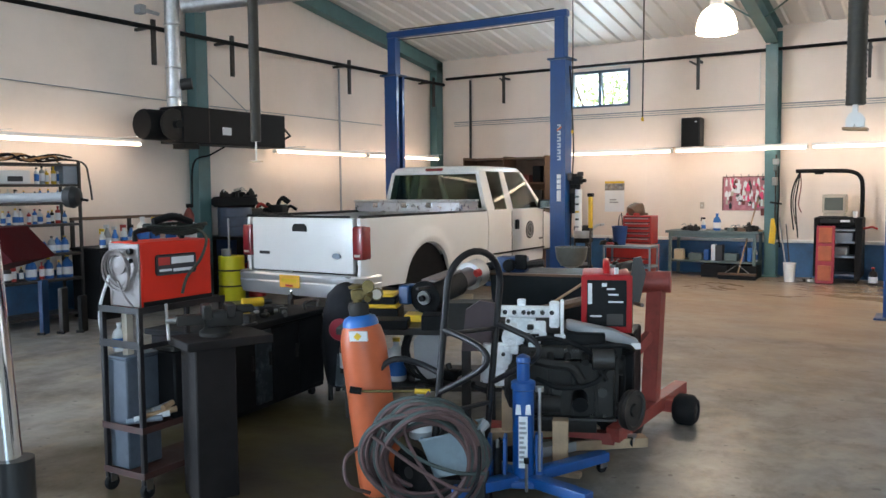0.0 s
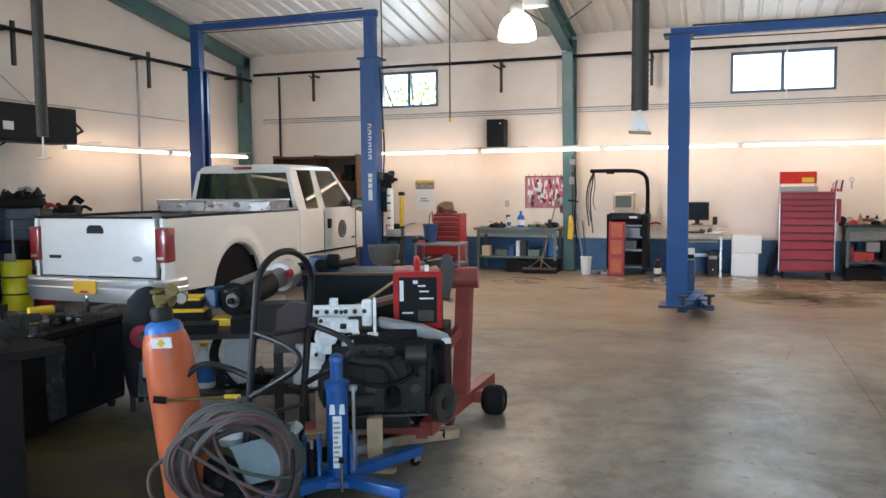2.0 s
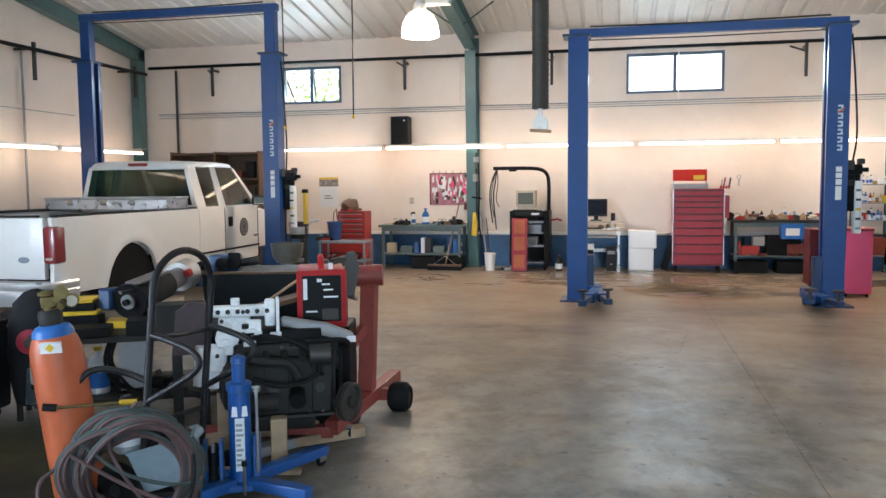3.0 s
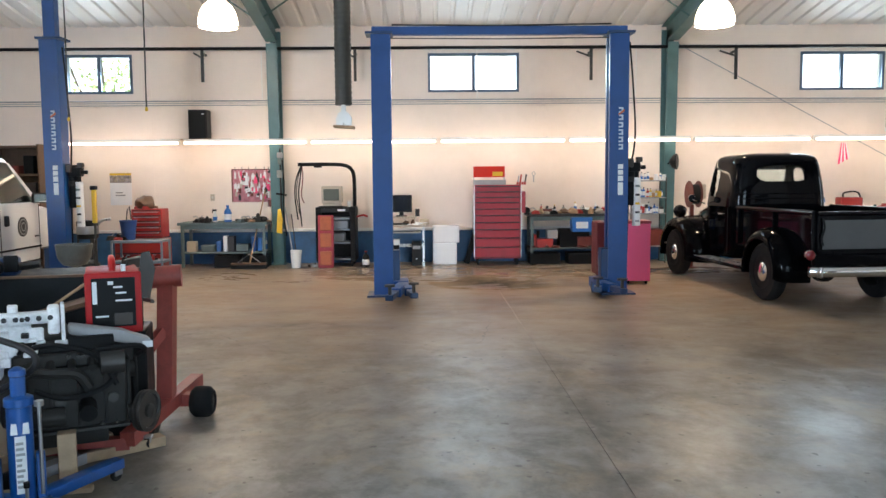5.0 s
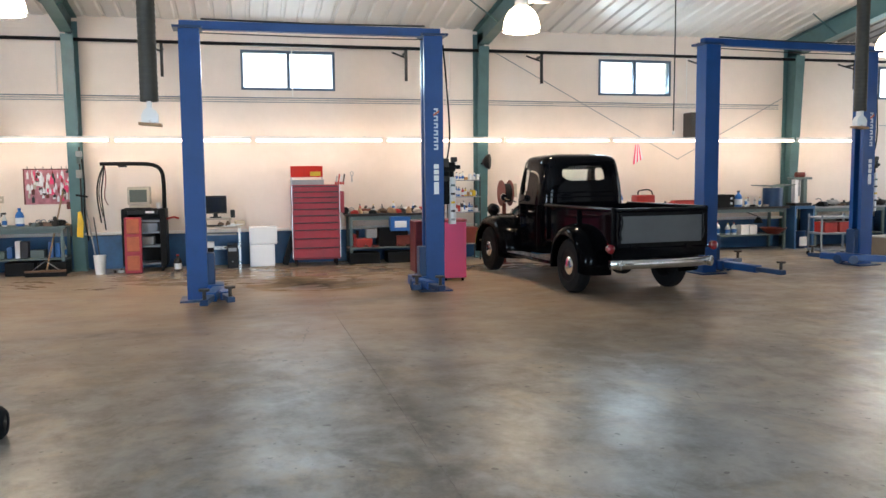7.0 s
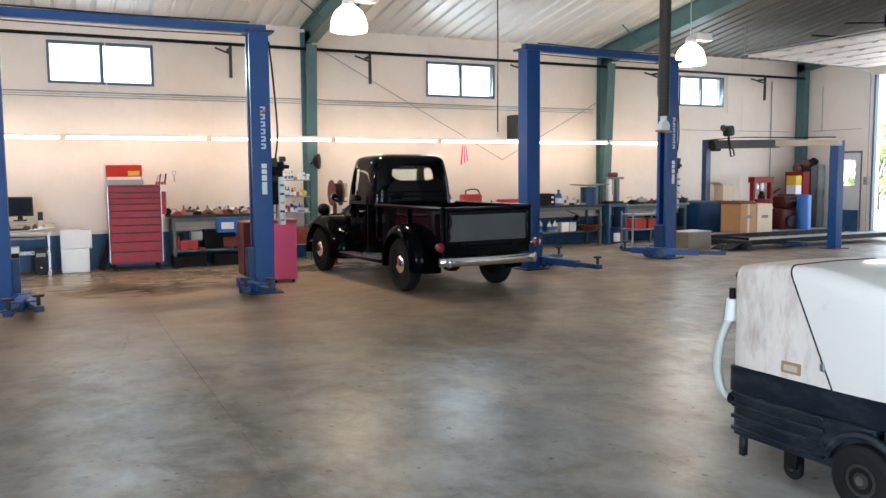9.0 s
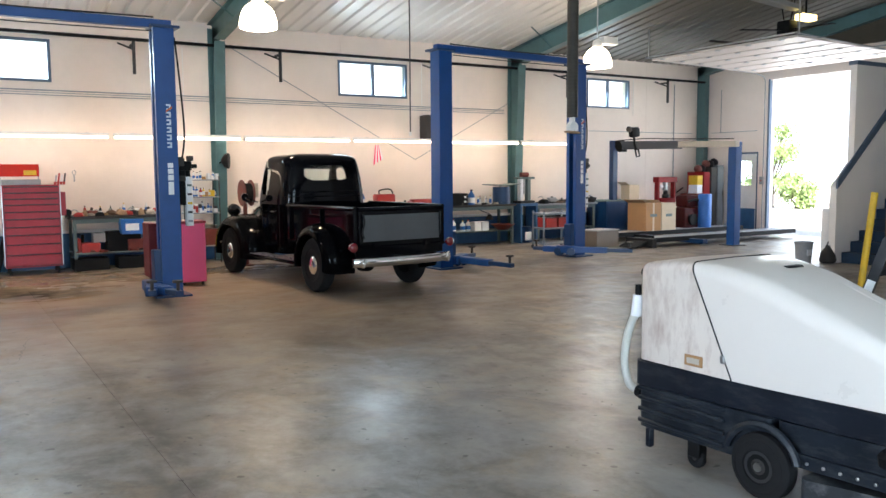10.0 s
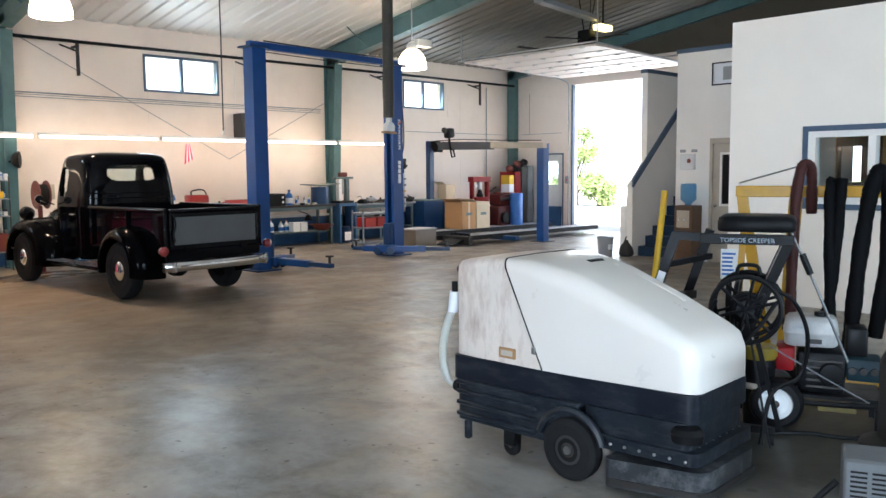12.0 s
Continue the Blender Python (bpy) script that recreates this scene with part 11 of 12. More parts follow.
part("case", C((-0.3, 0.0, 0.18), (0.12, 0.04, 0.24), 0.10, 18), M_CAST, gb)
part("front_flange", C((-0.32, -0.005, 0.177), (-0.30, 0.0, 0.18), 0.12, 22), M_BLACK, gb)
part("hub", C((-0.34, -0.008, 0.175), (-0.32, -0.005, 0.177), 0.05, 18), M_STEEL, gb)
part("shaft", C((-0.37, -0.01, 0.172), (-0.34, -0.008, 0.175), 0.022, 12), M_BLACK, gb)
part("tail", C((0.12, 0.04, 0.24), (0.36, 0.06, 0.28), 0.075, 18), M_PANEL, gb)
part("top_plate", B((-0.25, -0.07, 0.275, 0.08, 0.05, 0.29)), M_PANEL, gb, m=Matrix.Translation((0, 0, 0.05)) @ Matrix.Rotation(radians(-8), 4, "Y"))
part("tail_drum", C((0.30, 0.055, 0.27), (0.44, 0.07, 0.29), 0.11, 24), M_ALU, gb)
part("red_cap", C((0.26, -0.04, 0.30), (0.30, -0.05, 0.31), 0.03, 12), M_RED, gb)
part("control_box", B((-0.38, 0.10, 0.12, -0.22, 0.20, 0.26), bevel=0.012), M_LIFTD, gb)
part("side_rail", B((-0.45, -0.06, 0.245, -0.05, -0.03, 0.262)), M_DARKSTEEL, gb)
part("cradle", B((-0.2, -0.1, 0.0, 0.1, 0.14, 0.09), bevel=0.01), M_CAST, gb)
ld = thing("lead_coil", -3.12, 4.72, 0.28, 28, "grey cloth and black leads hanging off the table", "lead")
part("cloth", P([(-0.05, 0.0), (0.10, 0.02), (0.12, 0.34), (0.02, 0.37), (-0.06, 0.28)], -0.03, 0.02, "xz"), M_GREY, ld)
for k in range(3):
    part("lead", T(smooth_line([(-0.1 + 0.02 * k, 0.0, 0.36), (-0.14 + 0.02 * k, -0.02, 0.2), (-0.08 + 0.03 * k, -0.03, 0.05), (0.04, -0.02, 0.0)], 5), r=0.011, seg=6), M_RUBBER, ld)
for k, (x, y, m, w, h) in enumerate(((-3.3, 4.95, M_YELLOW, 0.2, 0.05), (-3.0, 4.72, M_BLACK, 0.2, 0.10), (-3.25, 5.35, M_CARDW, 0.3, 0.14), (-3.3, 4.6, M_BLACK, 0.25, 0.06), (-2.75, 4.75, M_CAST, 0.3, 0.2))):
    crate(x, y, 0.651, w, 0.2, h, m, "parts_box", ("yellow case on the parts table", "black case on the parts table", "pale carton on the parts table", "flat black box on the parts table", "dark casting on the parts table")[k], "box", rz=28)
row_of_bottles(-3.9, -3.3, 4.8, 0.231, 4, 301, ("can", "jug"), ("white", "yellow", "black"))
lumps(-3.6, -2.6, 4.9, 0.231, 8, 302, (M_CAST, M_BEIGE, M_BLACK, M_CARDW), size=0.15)
lumps(-2.9, -2.1, 4.25, 0.0, 6, 303, (M_BLACK, M_CAST, M_DARKSTEEL, M_STEEL), size=0.14)
pp_ = thing("seat_panel", -2.62, 4.60, 0.0, 28, "dark maroon panel standing behind the hand truck", "panel")
part("panel", P([(-0.10, 0.55), (0.12, 0.55), (0.13, 0.86), (0.02, 0.88), (-0.07, 0.82)], 0.0, 0.05, "xz"), mat("maroon_panel", (0.055, 0.03, 0.035), 0.5, vary=0.2), pp_)
part("prop", B((-0.1, 0.01, 0.0, -0.04, 0.04, 0.549), (0.06, 0.01, 0.0, 0.12, 0.04, 0.549)), M_CAST, pp_)
tcv = thing("covered_trolley", -3.98, 4.98, 0, 28, "dark cloth-covered trolley with a red disc on its side", "trolley")
bm = bmesh.new()
rnd = random.Random(77)
rings = []
for z, f in ((0.12, 0.9), (0.3, 1.0), (0.5, 0.96), (0.68, 0.92), (0.80, 0.8), (0.86, 0.55), (0.88, 0.2)):
    rings.append([((0.20 + rnd.uniform(-0.018, 0.018)) * f * math.cos(q), (0.24 + rnd.uniform(-0.02, 0.02)) * f * math.sin(q), z + rnd.uniform(-0.012, 0.012)) for q in (2 * math.pi * i / 18 for i in range(18))])
loft(bm, rings)
part("cover", bm, mat("charcoal_cloth", (0.02, 0.02, 0.023), 0.85, vary=0.3, scale=6, spec=0.1), tcv, "charcoal cloth cover in loose folds", sharp=80)
part("cloth_tail", P([(-0.06, 0.14), (0.05, 0.12), (0.06, 0.36), (-0.04, 0.38)], -0.262, -0.246, "xz"), M_WORNBLUE, tcv, "pale blue rag")
part("red_disc", L([(0.012, -0.02), (0.08, -0.012), (0.085, 0.0), (0.08, 0.01)], (-0.02, -0.238, 0.56), 24, "y"), M_CRIMSON, tcv)
for x in (-0.12, 0.12):
    for y in (-0.14, 0.14):
        part("leg", C((x, y, 0.0), (x, y, 0.14), 0.02, 10), M_CAST, tcv)
# stacked cases beside the cylinder
for k, (m, w, h) in enumerate(((M_BLACK, 0.34, 0.09), (M_YELLOW, 0.32, 0.03), (M_BLACK, 0.30, 0.05), (M_YELLOW, 0.27, 0.025))):
    z = 0.651 + (0.0, 0.091, 0.122, 0.173)[k]
    crate(-3.60, 4.86, z, w, 0.22, h, m, "tool_case", "flat %s tool case in a small stack" % ("black" if m is M_BLACK else "yellow"), "case", rz=24)
# dark open drain tub on wheels with a yellow rim line
db = thing("drain_tub", -2.75, 6.15, 0, 12, "dark steel drain tub with a dark timber edge", "tub")
part("tub", P([(-0.42, 0.35), (0.42, 0.35), (0.46, 0.92), (-0.46, 0.92)], -0.35, 0.35, "xz"), mat("tub_dark", (0.012, 0.015, 0.017), 0.5, vary=0.3, dirt=0.4, dirt_color=(0.03, 0.028, 0.022), spec=0.2), db)
part("edge_board", B((-0.47, -0.37, 0.921, 0.47, -0.33, 0.94), bevel=0.004), M_DARKWOOD, db)
for x in (-0.35, 0.35):
    for y in (-0.28, 0.28):
        part("leg", B((x - 0.03, y - 0.03, 0, x + 0.03, y + 0.03, 0.349)), M_DARKSTEEL, db)
bh = thing("brake_lathe", -3.05, 6.0, 0.0, 12, "small blue machine on a dark stand behind the table", "machine")
part("head", B((-0.14, -0.08, 0.92, 0.10, 0.08, 1.05), bevel=0.02), M_LIFTD, bh)
part("motor", C((-0.02, -0.085, 0.985), (-0.02, -0.14, 0.985), 0.05, 16), M_BLACK, bh)
part("belt_cover", B((0.02, -0.1, 0.95, 0.12, -0.081, 1.07), bevel=0.008), M_BLACK, bh)
part("arm", T([(0.1, 0, 0.98), (0.24, 0.0, 1.0)], [(-0.05, -0.05, 0.94), (0.05, -0.1, 0.7)], r=0.03), M_DARKSTEEL, bh)
part("chuck", C((-0.14, 0, 0.98), (-0.30, -0.04, 0.94), 0.035, 12), M_BLACK, bh)
part("stand", B((-0.1, -0.05, 0.0, 0.08, 0.05, 0.919), bevel=0.006), M_LIFTD, bh)
rod = thing("long_rod", -2.35, 5.35, 0.0, 0, "long rusty rod leaning across the tub", "rod")
part("rod", T([(-0.35, 0.3, 0.65), (0.3, -0.1, 1.02)], r=0.01, seg=6), M_WOOD, rod)
part("rod_foot", T([(-0.35, 0.3, 0.0), (-0.35, 0.3, 0.66)], r=0.014, seg=6), M_DARKSTEEL, rod)
lv = thing("pry_lever", -2.05, 4.95, 0.0, 25, "brown steel lever bar lying up against the cutter", "lever")
part("lever", T([(-0.32, 0.1, 0.78), (0.12, -0.12, 0.92)], r=0.03, seg=8), M_DARKWOOD, lv)
part("lever_foot", B((-0.36, 0.06, 0.0, -0.28, 0.14, 0.77)), M_CAST, lv)


# ---- east bay ----
M_RUNWAY = mat("worn_runway_steel", (0.27, 0.27, 0.28), 0.5, vary=0.3, scale=3, dirt=0.5, dirt_color=(0.03, 0.03, 0.03), dirt_scale=3)
fp4 = thing("alignment_rack", 13.2, 11.7, 0, 0, "low wheel alignment rack with dark runways and blue posts", "alignment rack")
for x, y, h, m, w in ((1.38, 0.0, 2.22, M_LIFT, 0.10), (1.0, 3.3, 2.36, M_LIFTD, 0.075)):
    po = part("post", B((x - w, y - w, 0.0, x + w, y + w, h), bevel=0.008), m, fp4)
    part("post_foot", B((x - 0.2, y - 0.2, 0, x + 0.2, y + 0.2, 0.015)), M_DARKSTEEL, po)
for y in (0.55, 2.05):
    rw = part("runway", B((-0.5, y, 0.12, 4.3, y + 0.5, 0.205), bevel=0.006), M_RUNWAY, fp4)
    part("runway_side", B((-0.49, y - 0.03, 0.11, 4.29, y - 0.001, 0.208), (-0.49, y + 0.501, 0.11, 4.29, y + 0.53, 0.208)), M_BLACK, rw)
    part("ramp", P([(-0.95, 0.02), (-0.501, 0.12), (-0.501, 0.19), (-0.95, 0.04)], y, y + 0.5, "xz"), M_RUBBER, rw)
    part("wheel_stop", B((-0.5, y - 0.02, 0.209, -0.44, y + 0.52, 0.26), bevel=0.004), M_BLACK, rw)
part("cross_tube", B((0.6, 0.14, 0.06, 0.74, 3.2, 0.15)), M_LIFTD, fp4)
M_BEAMGREY = mat("beam_blue_grey", (0.055, 0.065, 0.08), 0.5, vary=0.15, scale=4, dirt=0.4, dirt_color=(0.06, 0.06, 0.06))
part("top_beam", P([(1.05, 2.105), (2.95, 2.14), (2.95, 2.34), (1.05, 2.28)], 0, 0.14, "yz"), M_BEAMGREY, fp4, m=pose(1.0, 0.2, 0.0))
part("beam_cover", P([(-0.50, 2.10), (1.049, 2.13), (1.049, 2.275), (-0.50, 2.22)], 0.002, 0.138, "yz"), M_BEIGE, fp4, "cream cover over the near half of the beam", m=pose(1.0, 0.2, 0.0))
part("cable_run", T(smooth_line([(1.07, -0.2, 2.27), (1.07, 1.2, 2.32), (1.07, 2.3, 2.37), (1.07, 3.2, 2.36)], 6), r=0.012, seg=6), M_BLACK, fp4)
part("beam_bracket", P([(0, 2.08), (0.12, 2.08), (0.25, 2.21), (0.25, 2.36), (0.1, 2.36), (0.0, 2.23)], -0.02, 0.16, "yz"), M_BLACK, fp4, m=pose(1.0, 3.0, 0.0))
hk = part("camera_head", B((0.98, 2.38, 2.30, 1.24, 2.54, 2.54), bevel=0.05), M_BLACK, fp4, m=pose(0, 0, 0, 0, -6, 0))
part("lens_ring", C((0.93, 2.46, 2.50), (0.98, 2.46, 2.50), 0.07, 14), M_DARKSTEEL, hk)
part("camera_arm", T([(1.1, 2.46, 2.32), (0.98, 2.34, 2.15), (0.95, 2.28, 2.04)], r=0.028, seg=8), M_BLACK, hk)
part("arm_loop", T([(0.95, 2.30, 2.04), (0.95, 2.20, 2.02), (0.95, 2.17, 1.87), (0.95, 2.27, 1.85), (0.95, 2.30, 2.04)], r=0.02, seg=6), M_BLACK, hk)
part("stop_frame", B((-0.62, 0.4, 0.02, -0.5, 1.2, 0.20), bevel=0.006), M_PLASTIC, fp4)

gb_ = thing("grey_crate", 12.0, 13.1, 0, 8, "grey wooden crate beside the lift", "crate")
part("body", B((-0.36, -0.25, 0, 0.36, 0.25, 0.36), bevel=0.008), mat("grey_brown_board", (0.20, 0.17, 0.14), 0.6, vary=0.15, scale=4, dirt=0.3), gb_)
part("lid", B((-0.37, -0.26, 0.36, 0.37, 0.26, 0.38)), M_GREY, gb_)


def carton(x, y, z, w, d, h, m, label, rz=0):
    t = thing("carton", x, y, z, rz, label, "carton", "cartons")
    part("box", B((-w / 2, -d / 2, 0, w / 2, d / 2, h), bevel=0.006), m, t)
    part("tape", B((-0.03, -d / 2 - 0.002, 0.02, 0.03, -d / 2 + 0.0, h), (-0.03, -d / 2, h, 0.03, d / 2, h + 0.002)), M_CARDW, t)
    part("print_bar", B((-w * 0.22, -d / 2 - 0.003, h * 0.62, w * 0.22, -d / 2 - 0.001, h * 0.70)), M_BENCH, t)
    part("flap", P([(-w / 2, h), (-w / 2 + 0.02, h), (-w / 2 - 0.12, h + 0.08), (-w / 2 - 0.14, h + 0.075)], -d / 2, d / 2, "xz"), m, t)
    return t


carton(14.36, 14.1, 0.0, 0.50, 0.6, 0.86, M_CARD, "tall brown cardboard carton with green print")
carton(14.87, 14.1, 0.0, 0.48, 0.6, 0.85, M_CARDW, "pale cardboard carton with green print")
carton(14.62, 14.85, 0.0, 0.33, 0.3, 1.27, M_CARDW, "tall pale carton leaning behind the others")
crate(14.9, 13.95, 0.207, 0.28, 0.2, 0.12, M_PAPER, "white_box", "small white box on the runway", "box")
M_DEEPRED = mat("deep_red_paint", (0.22, 0.006, 0.008), 0.45, spec=0.2, vary=0.15, scale=6, dirt=0.3, dirt_color=(0.06, 0.01, 0.01))
pr_ = thing("shop_press", 15.9, 14.9, 0, 0, "red hydraulic shop press", "press")
for x in (-0.32, 0.26):
    part("side_post", B((x, -0.06, 0, x + 0.07, 0.06, 1.32), bevel=0.006), M_DEEPRED, pr_)
part("crown", B((-0.34, -0.1, 1.32, 0.35, 0.1, 1.46), bevel=0.01), M_DEEPRED, pr_)
part("bed", B((-0.24, -0.1, 0.8, 0.25, 0.1, 0.92)), M_DEEPRED, pr_)
part("ram", C((0, 0, 1.12), (0, 0, 1.32), 0.07, 14), M_STEEL, pr_)
part("jack_bottle", L([(0.09, 0.921), (0.09, 1.0), (0.06, 1.02), (0.055, 1.10), (0.03, 1.12)], (0.02, 0, 0), 14), M_BLACK, pr_)
part("pump_lever", T([(0.30, -0.10, 1.05), (0.44, -0.2, 1.18)], r=0.018, seg=6), M_BLACK, pr_)
part("gauge", C((-0.26, -0.11, 1.22), (-0.26, -0.14, 1.22), 0.05, 14), M_LABEL, pr_)
part("cross_brace", B((-0.25, -0.05, 0.35, 0.26, 0.05, 0.42)), M_DEEPRED, pr_)
part("foot", B((-0.36, -0.3, 0, -0.22, 0.3, 0.05), (0.22, -0.3, 0, 0.36, 0.3, 0.05)), M_RED, pr_)
# mottled engine red, darkened for the backlit corner
M_REDSHADE = mat("shaded_red_casting", (0.06, 0.006, 0.006), 0.5, spec=0.2, vary=0.3, scale=9, dirt=0.6, dirt_color=(0.015, 0.012, 0.012), dirt_scale=6)
cy2 = thing("engine_block_stack", 16.05, 14.3, 0, 0, "dark red engine on a small dolly", "engine")
part("block", B((-0.35, -0.25, 0.15, 0.35, 0.25, 0.70), bevel=0.06), M_REDSHADE, cy2)
part("head", B((-0.22, -0.2, 0.71, 0.25, 0.2, 1.0), bevel=0.05), M_REDSHADE, cy2)
part("intake", T(smooth_line([(-0.2, -0.21, 0.85), (0.0, -0.27, 0.9), (0.22, -0.22, 0.8), (0.25, -0.26, 0.5)], 5), r=0.035, seg=8), M_CAST, cy2)
for x in (-0.18, 0.0, 0.18):
    part("core_plug", C((x, -0.251, 0.5), (x, -0.262, 0.5), 0.04, 14), M_CAST, cy2)
part("pulley", C((-0.1, -0.26, 0.4), (-0.1, -0.32, 0.4), 0.14, 18), M_BLACK, cy2)
for x in (-0.25, 0.25):
    part("caster", C((x, -0.2, 0.07), (x + 0.04, -0.2, 0.07), 0.07, 12), M_RUBBER, cy2)
bb = thing("blue_drum", 16.30, 13.95, 0, 0, "bright blue plastic drum", "drum", m=pose(16.30, 13.95, 0) @ Matrix.Diagonal((0.75, 0.75, 1, 1)))
part("drum", L([(0.2, 0), (0.22, 0.02), (0.22, 0.35), (0.23, 0.4), (0.22, 0.45), (0.22, 1.0), (0.2, 1.03)], seg=22), M_BLUEPL, bb)
M_STEELGREY = mat("locker_grey", (0.17, 0.18, 0.19), 0.45, vary=0.12, scale=5, dirt=0.4, dirt_color=(0.08, 0.08, 0.08))
crate(16.92, 14.8, 1.022, 0.2, 0.3, 0.22, M_PAPER, "parts_box", "white parts box on the dark cabinet", "box")
crate(16.92, 14.8, 1.245, 0.2, 0.3, 0.24, M_YELLOW, "parts_box", "yellow parts box stacked on a white one", "box")
for k, (x, m, h) in enumerate(((16.92, M_OXBLOOD, 1.02), (17.17, M_DEEPRED, 1.58), (17.45, M_DARKSTEEL, 1.70), (17.71, M_STEELGREY, 1.75))):
    t = thing("locker", x, 14.9, 0, 0, ("dark red cabinet stacked with gear", "red metal cabinet in the corner", "dark steel locker in the corner", "galvanised steel locker in the corner")[k], "cabinet", "cabinets in the corner")
    part("body", B((-0.12, -0.25, 0.0, 0.12, 0.3, h), bevel=0.006), m, t)
    part("door", B((-0.11, -0.262, 0.05, 0.11, -0.251, h - 0.04), bevel=0.003), m, t)
    part("handle", B((0.06, -0.275, h * 0.55, 0.08, -0.2625, h * 0.62)), M_DARKSTEEL, t)
for k in range(5):
    t = thing("helmet_bag", 17.12 + 0.15 * k, 14.9, (1.581, 1.581, 1.701, 1.701, 1.751)[k], 20 * k, "dark bag on top of the lockers", "bag", "bags on the lockers")
    bm = bmesh.new()
    bmesh.ops.create_icosphere(bm, subdivisions=2, radius=0.11)
    for v in bm.verts:
        v.co *= 1 + 0.2 * noise.noise(v.co * 8 + Vector((k, 0, 0)))
        v.co.z = max(0.0, v.co.z + 0.08)
    part("bag", bm, (M_OXBLOOD, M_BLACK, M_OXBLOOD, M_BLACK, M_BLACK)[k], t)
wc_ = thing("wall_switch", EAST - 0.004, 13.58, 1.25, 90, "grey switch box beside the overhead door", "switch")
part("box", B((-0.06, 0.0, 0, 0.06, 0.05, 0.2), bevel=0.006), M_GREY, wc_)
part("button", C((0, 0.05, 0.1), (0, 0.06, 0.1), 0.02, 10), M_RED, wc_)

# things by the stair
wb_ = thing("grey_bucket", 12.75, 8.75, 0, 0, "dark grey plastic bucket with a white label", "bucket")
part("pail", L([(0.125, 0), (0.15, 0.34), (0.16, 0.35), (0.158, 0.37), (0.145, 0.37), (0.12, 0.015)], seg=24, closed=True), M_GREY, wb_)
part("pail_floor", C((0, 0, 0.005), (0, 0, 0.015), 0.122, 20), M_GREYBLUE, wb_)
part("pail_label", B((-0.10, -0.155, 0.14, 0.02, -0.13, 0.24)), M_LABEL, wb_)
jc = thing("white_drum", 13.50, 8.72, 0, 0, "white chemical drum with a hose", "drum")
part("drum", L([(0.15, 0), (0.17, 0.02), (0.17, 0.88), (0.15, 0.92), (0.05, 0.94)], seg=20), M_WHITEPL, jc)
part("drum_top", C((0, 0, 0.94), (0.0, 0, 1.05), 0.06, 12), M_BEIGE, jc)
bj = thing("black_jug", 13.10, 8.52, 0, 0, "dark steel jug on the floor", "jug")
part("jug", L([(0.12, 0), (0.14, 0.05), (0.12, 0.18), (0.05, 0.26), (0.04, 0.30)], seg=18), M_DARKSTEEL, bj)
part("jug_handle", T(smooth_line([(-0.05, 0, 0.28), (0.0, 0, 0.36), (0.08, 0, 0.34), (0.12, 0, 0.18)], 4), r=0.01), M_BLACK, bj)
bol = thing("bollard", 10.45, 6.22, 0, 0, "yellow steel pipe leaning out of its floor plate", "bollard", m=Matrix.Translation((10.42, 6.30, 0)) @ Euler((0, radians(6), radians(-35))).to_matrix().to_4x4())
part("pipe", C((0, 0, 0.0), (0, 0, 1.30), 0.045, 18), M_YELLOW, bol)
part("pipe_cap", C((0, 0, 1.30), (0, 0, 1.31), 0.047, 18), M_YELLOW, bol)
wco = thing("water_cooler", OX - 0.36, 7.22, 0, 0, "brown wooden water cooler with a blue bottle", "water cooler")
part("cabinet", B((0, -0.17, 0, 0.34, 0.17, 0.98), bevel=0.008), M_DARKWOOD, wco)
part("front_plate", B((-0.008, -0.12, 0.6, -0.001, 0.12, 0.9), bevel=0.003), M_BEIGE, wco)
for y in (-0.05, 0.05):
    part("tap", C((-0.001, y, 0.74), (-0.06, y, 0.74), 0.015, 10), M_WHITEPL, wco)
bt_ = part("water_bottle", L([(0.05, 0.981), (0.06, 1.02), (0.135, 1.08), (0.135, 1.16), (0.128, 1.18), (0.135, 1.2), (0.135, 1.32), (0.12, 1.36)], (0.17, 0, 0), 24), M_WATER, wco, "blue water bottle")
no = thing("notice_board", OX - 0.003, 7.33, 1.55, 90, "white first-aid box with small notices above", "first-aid box")
part("box", B((-0.14, 0.0, 0.05, 0.12, 0.09, 0.32), bevel=0.008), M_WHITEPL, no)
part("mark", C((-0.05, 0.09, 0.2), (-0.05, 0.094, 0.2), 0.04, 14), M_OXBLOOD, no)
for x in (-0.16, 0.06):
    part("notice", B((x, 0.0, 0.35, x + 0.11, 0.006, 0.40)), M_GREY, no)
fr3 = thing("picture_frame", OX - 0.003, 6.92, 3.02, 0, "black framed certificate on the office wall", "picture")
part("mount", B((-0.012, -0.55, 0.02, -0.001, -0.02, 0.36)), M_PAPER, fr3)
part("border", B((-0.025, -0.57, 0.0, -0.001, 0.0, 0.02), (-0.025, -0.57, 0.36, -0.001, 0.0, 0.38), (-0.025, -0.02, 0.02, -0.001, 0.0, 0.36), (-0.025, -0.57, 0.02, -0.001, -0.55, 0.36)), M_BLACK, fr3)
part("print_block", B((-0.014, -0.36, 0.08, -0.0125, -0.2, 0.3)), M_GREY, fr3)

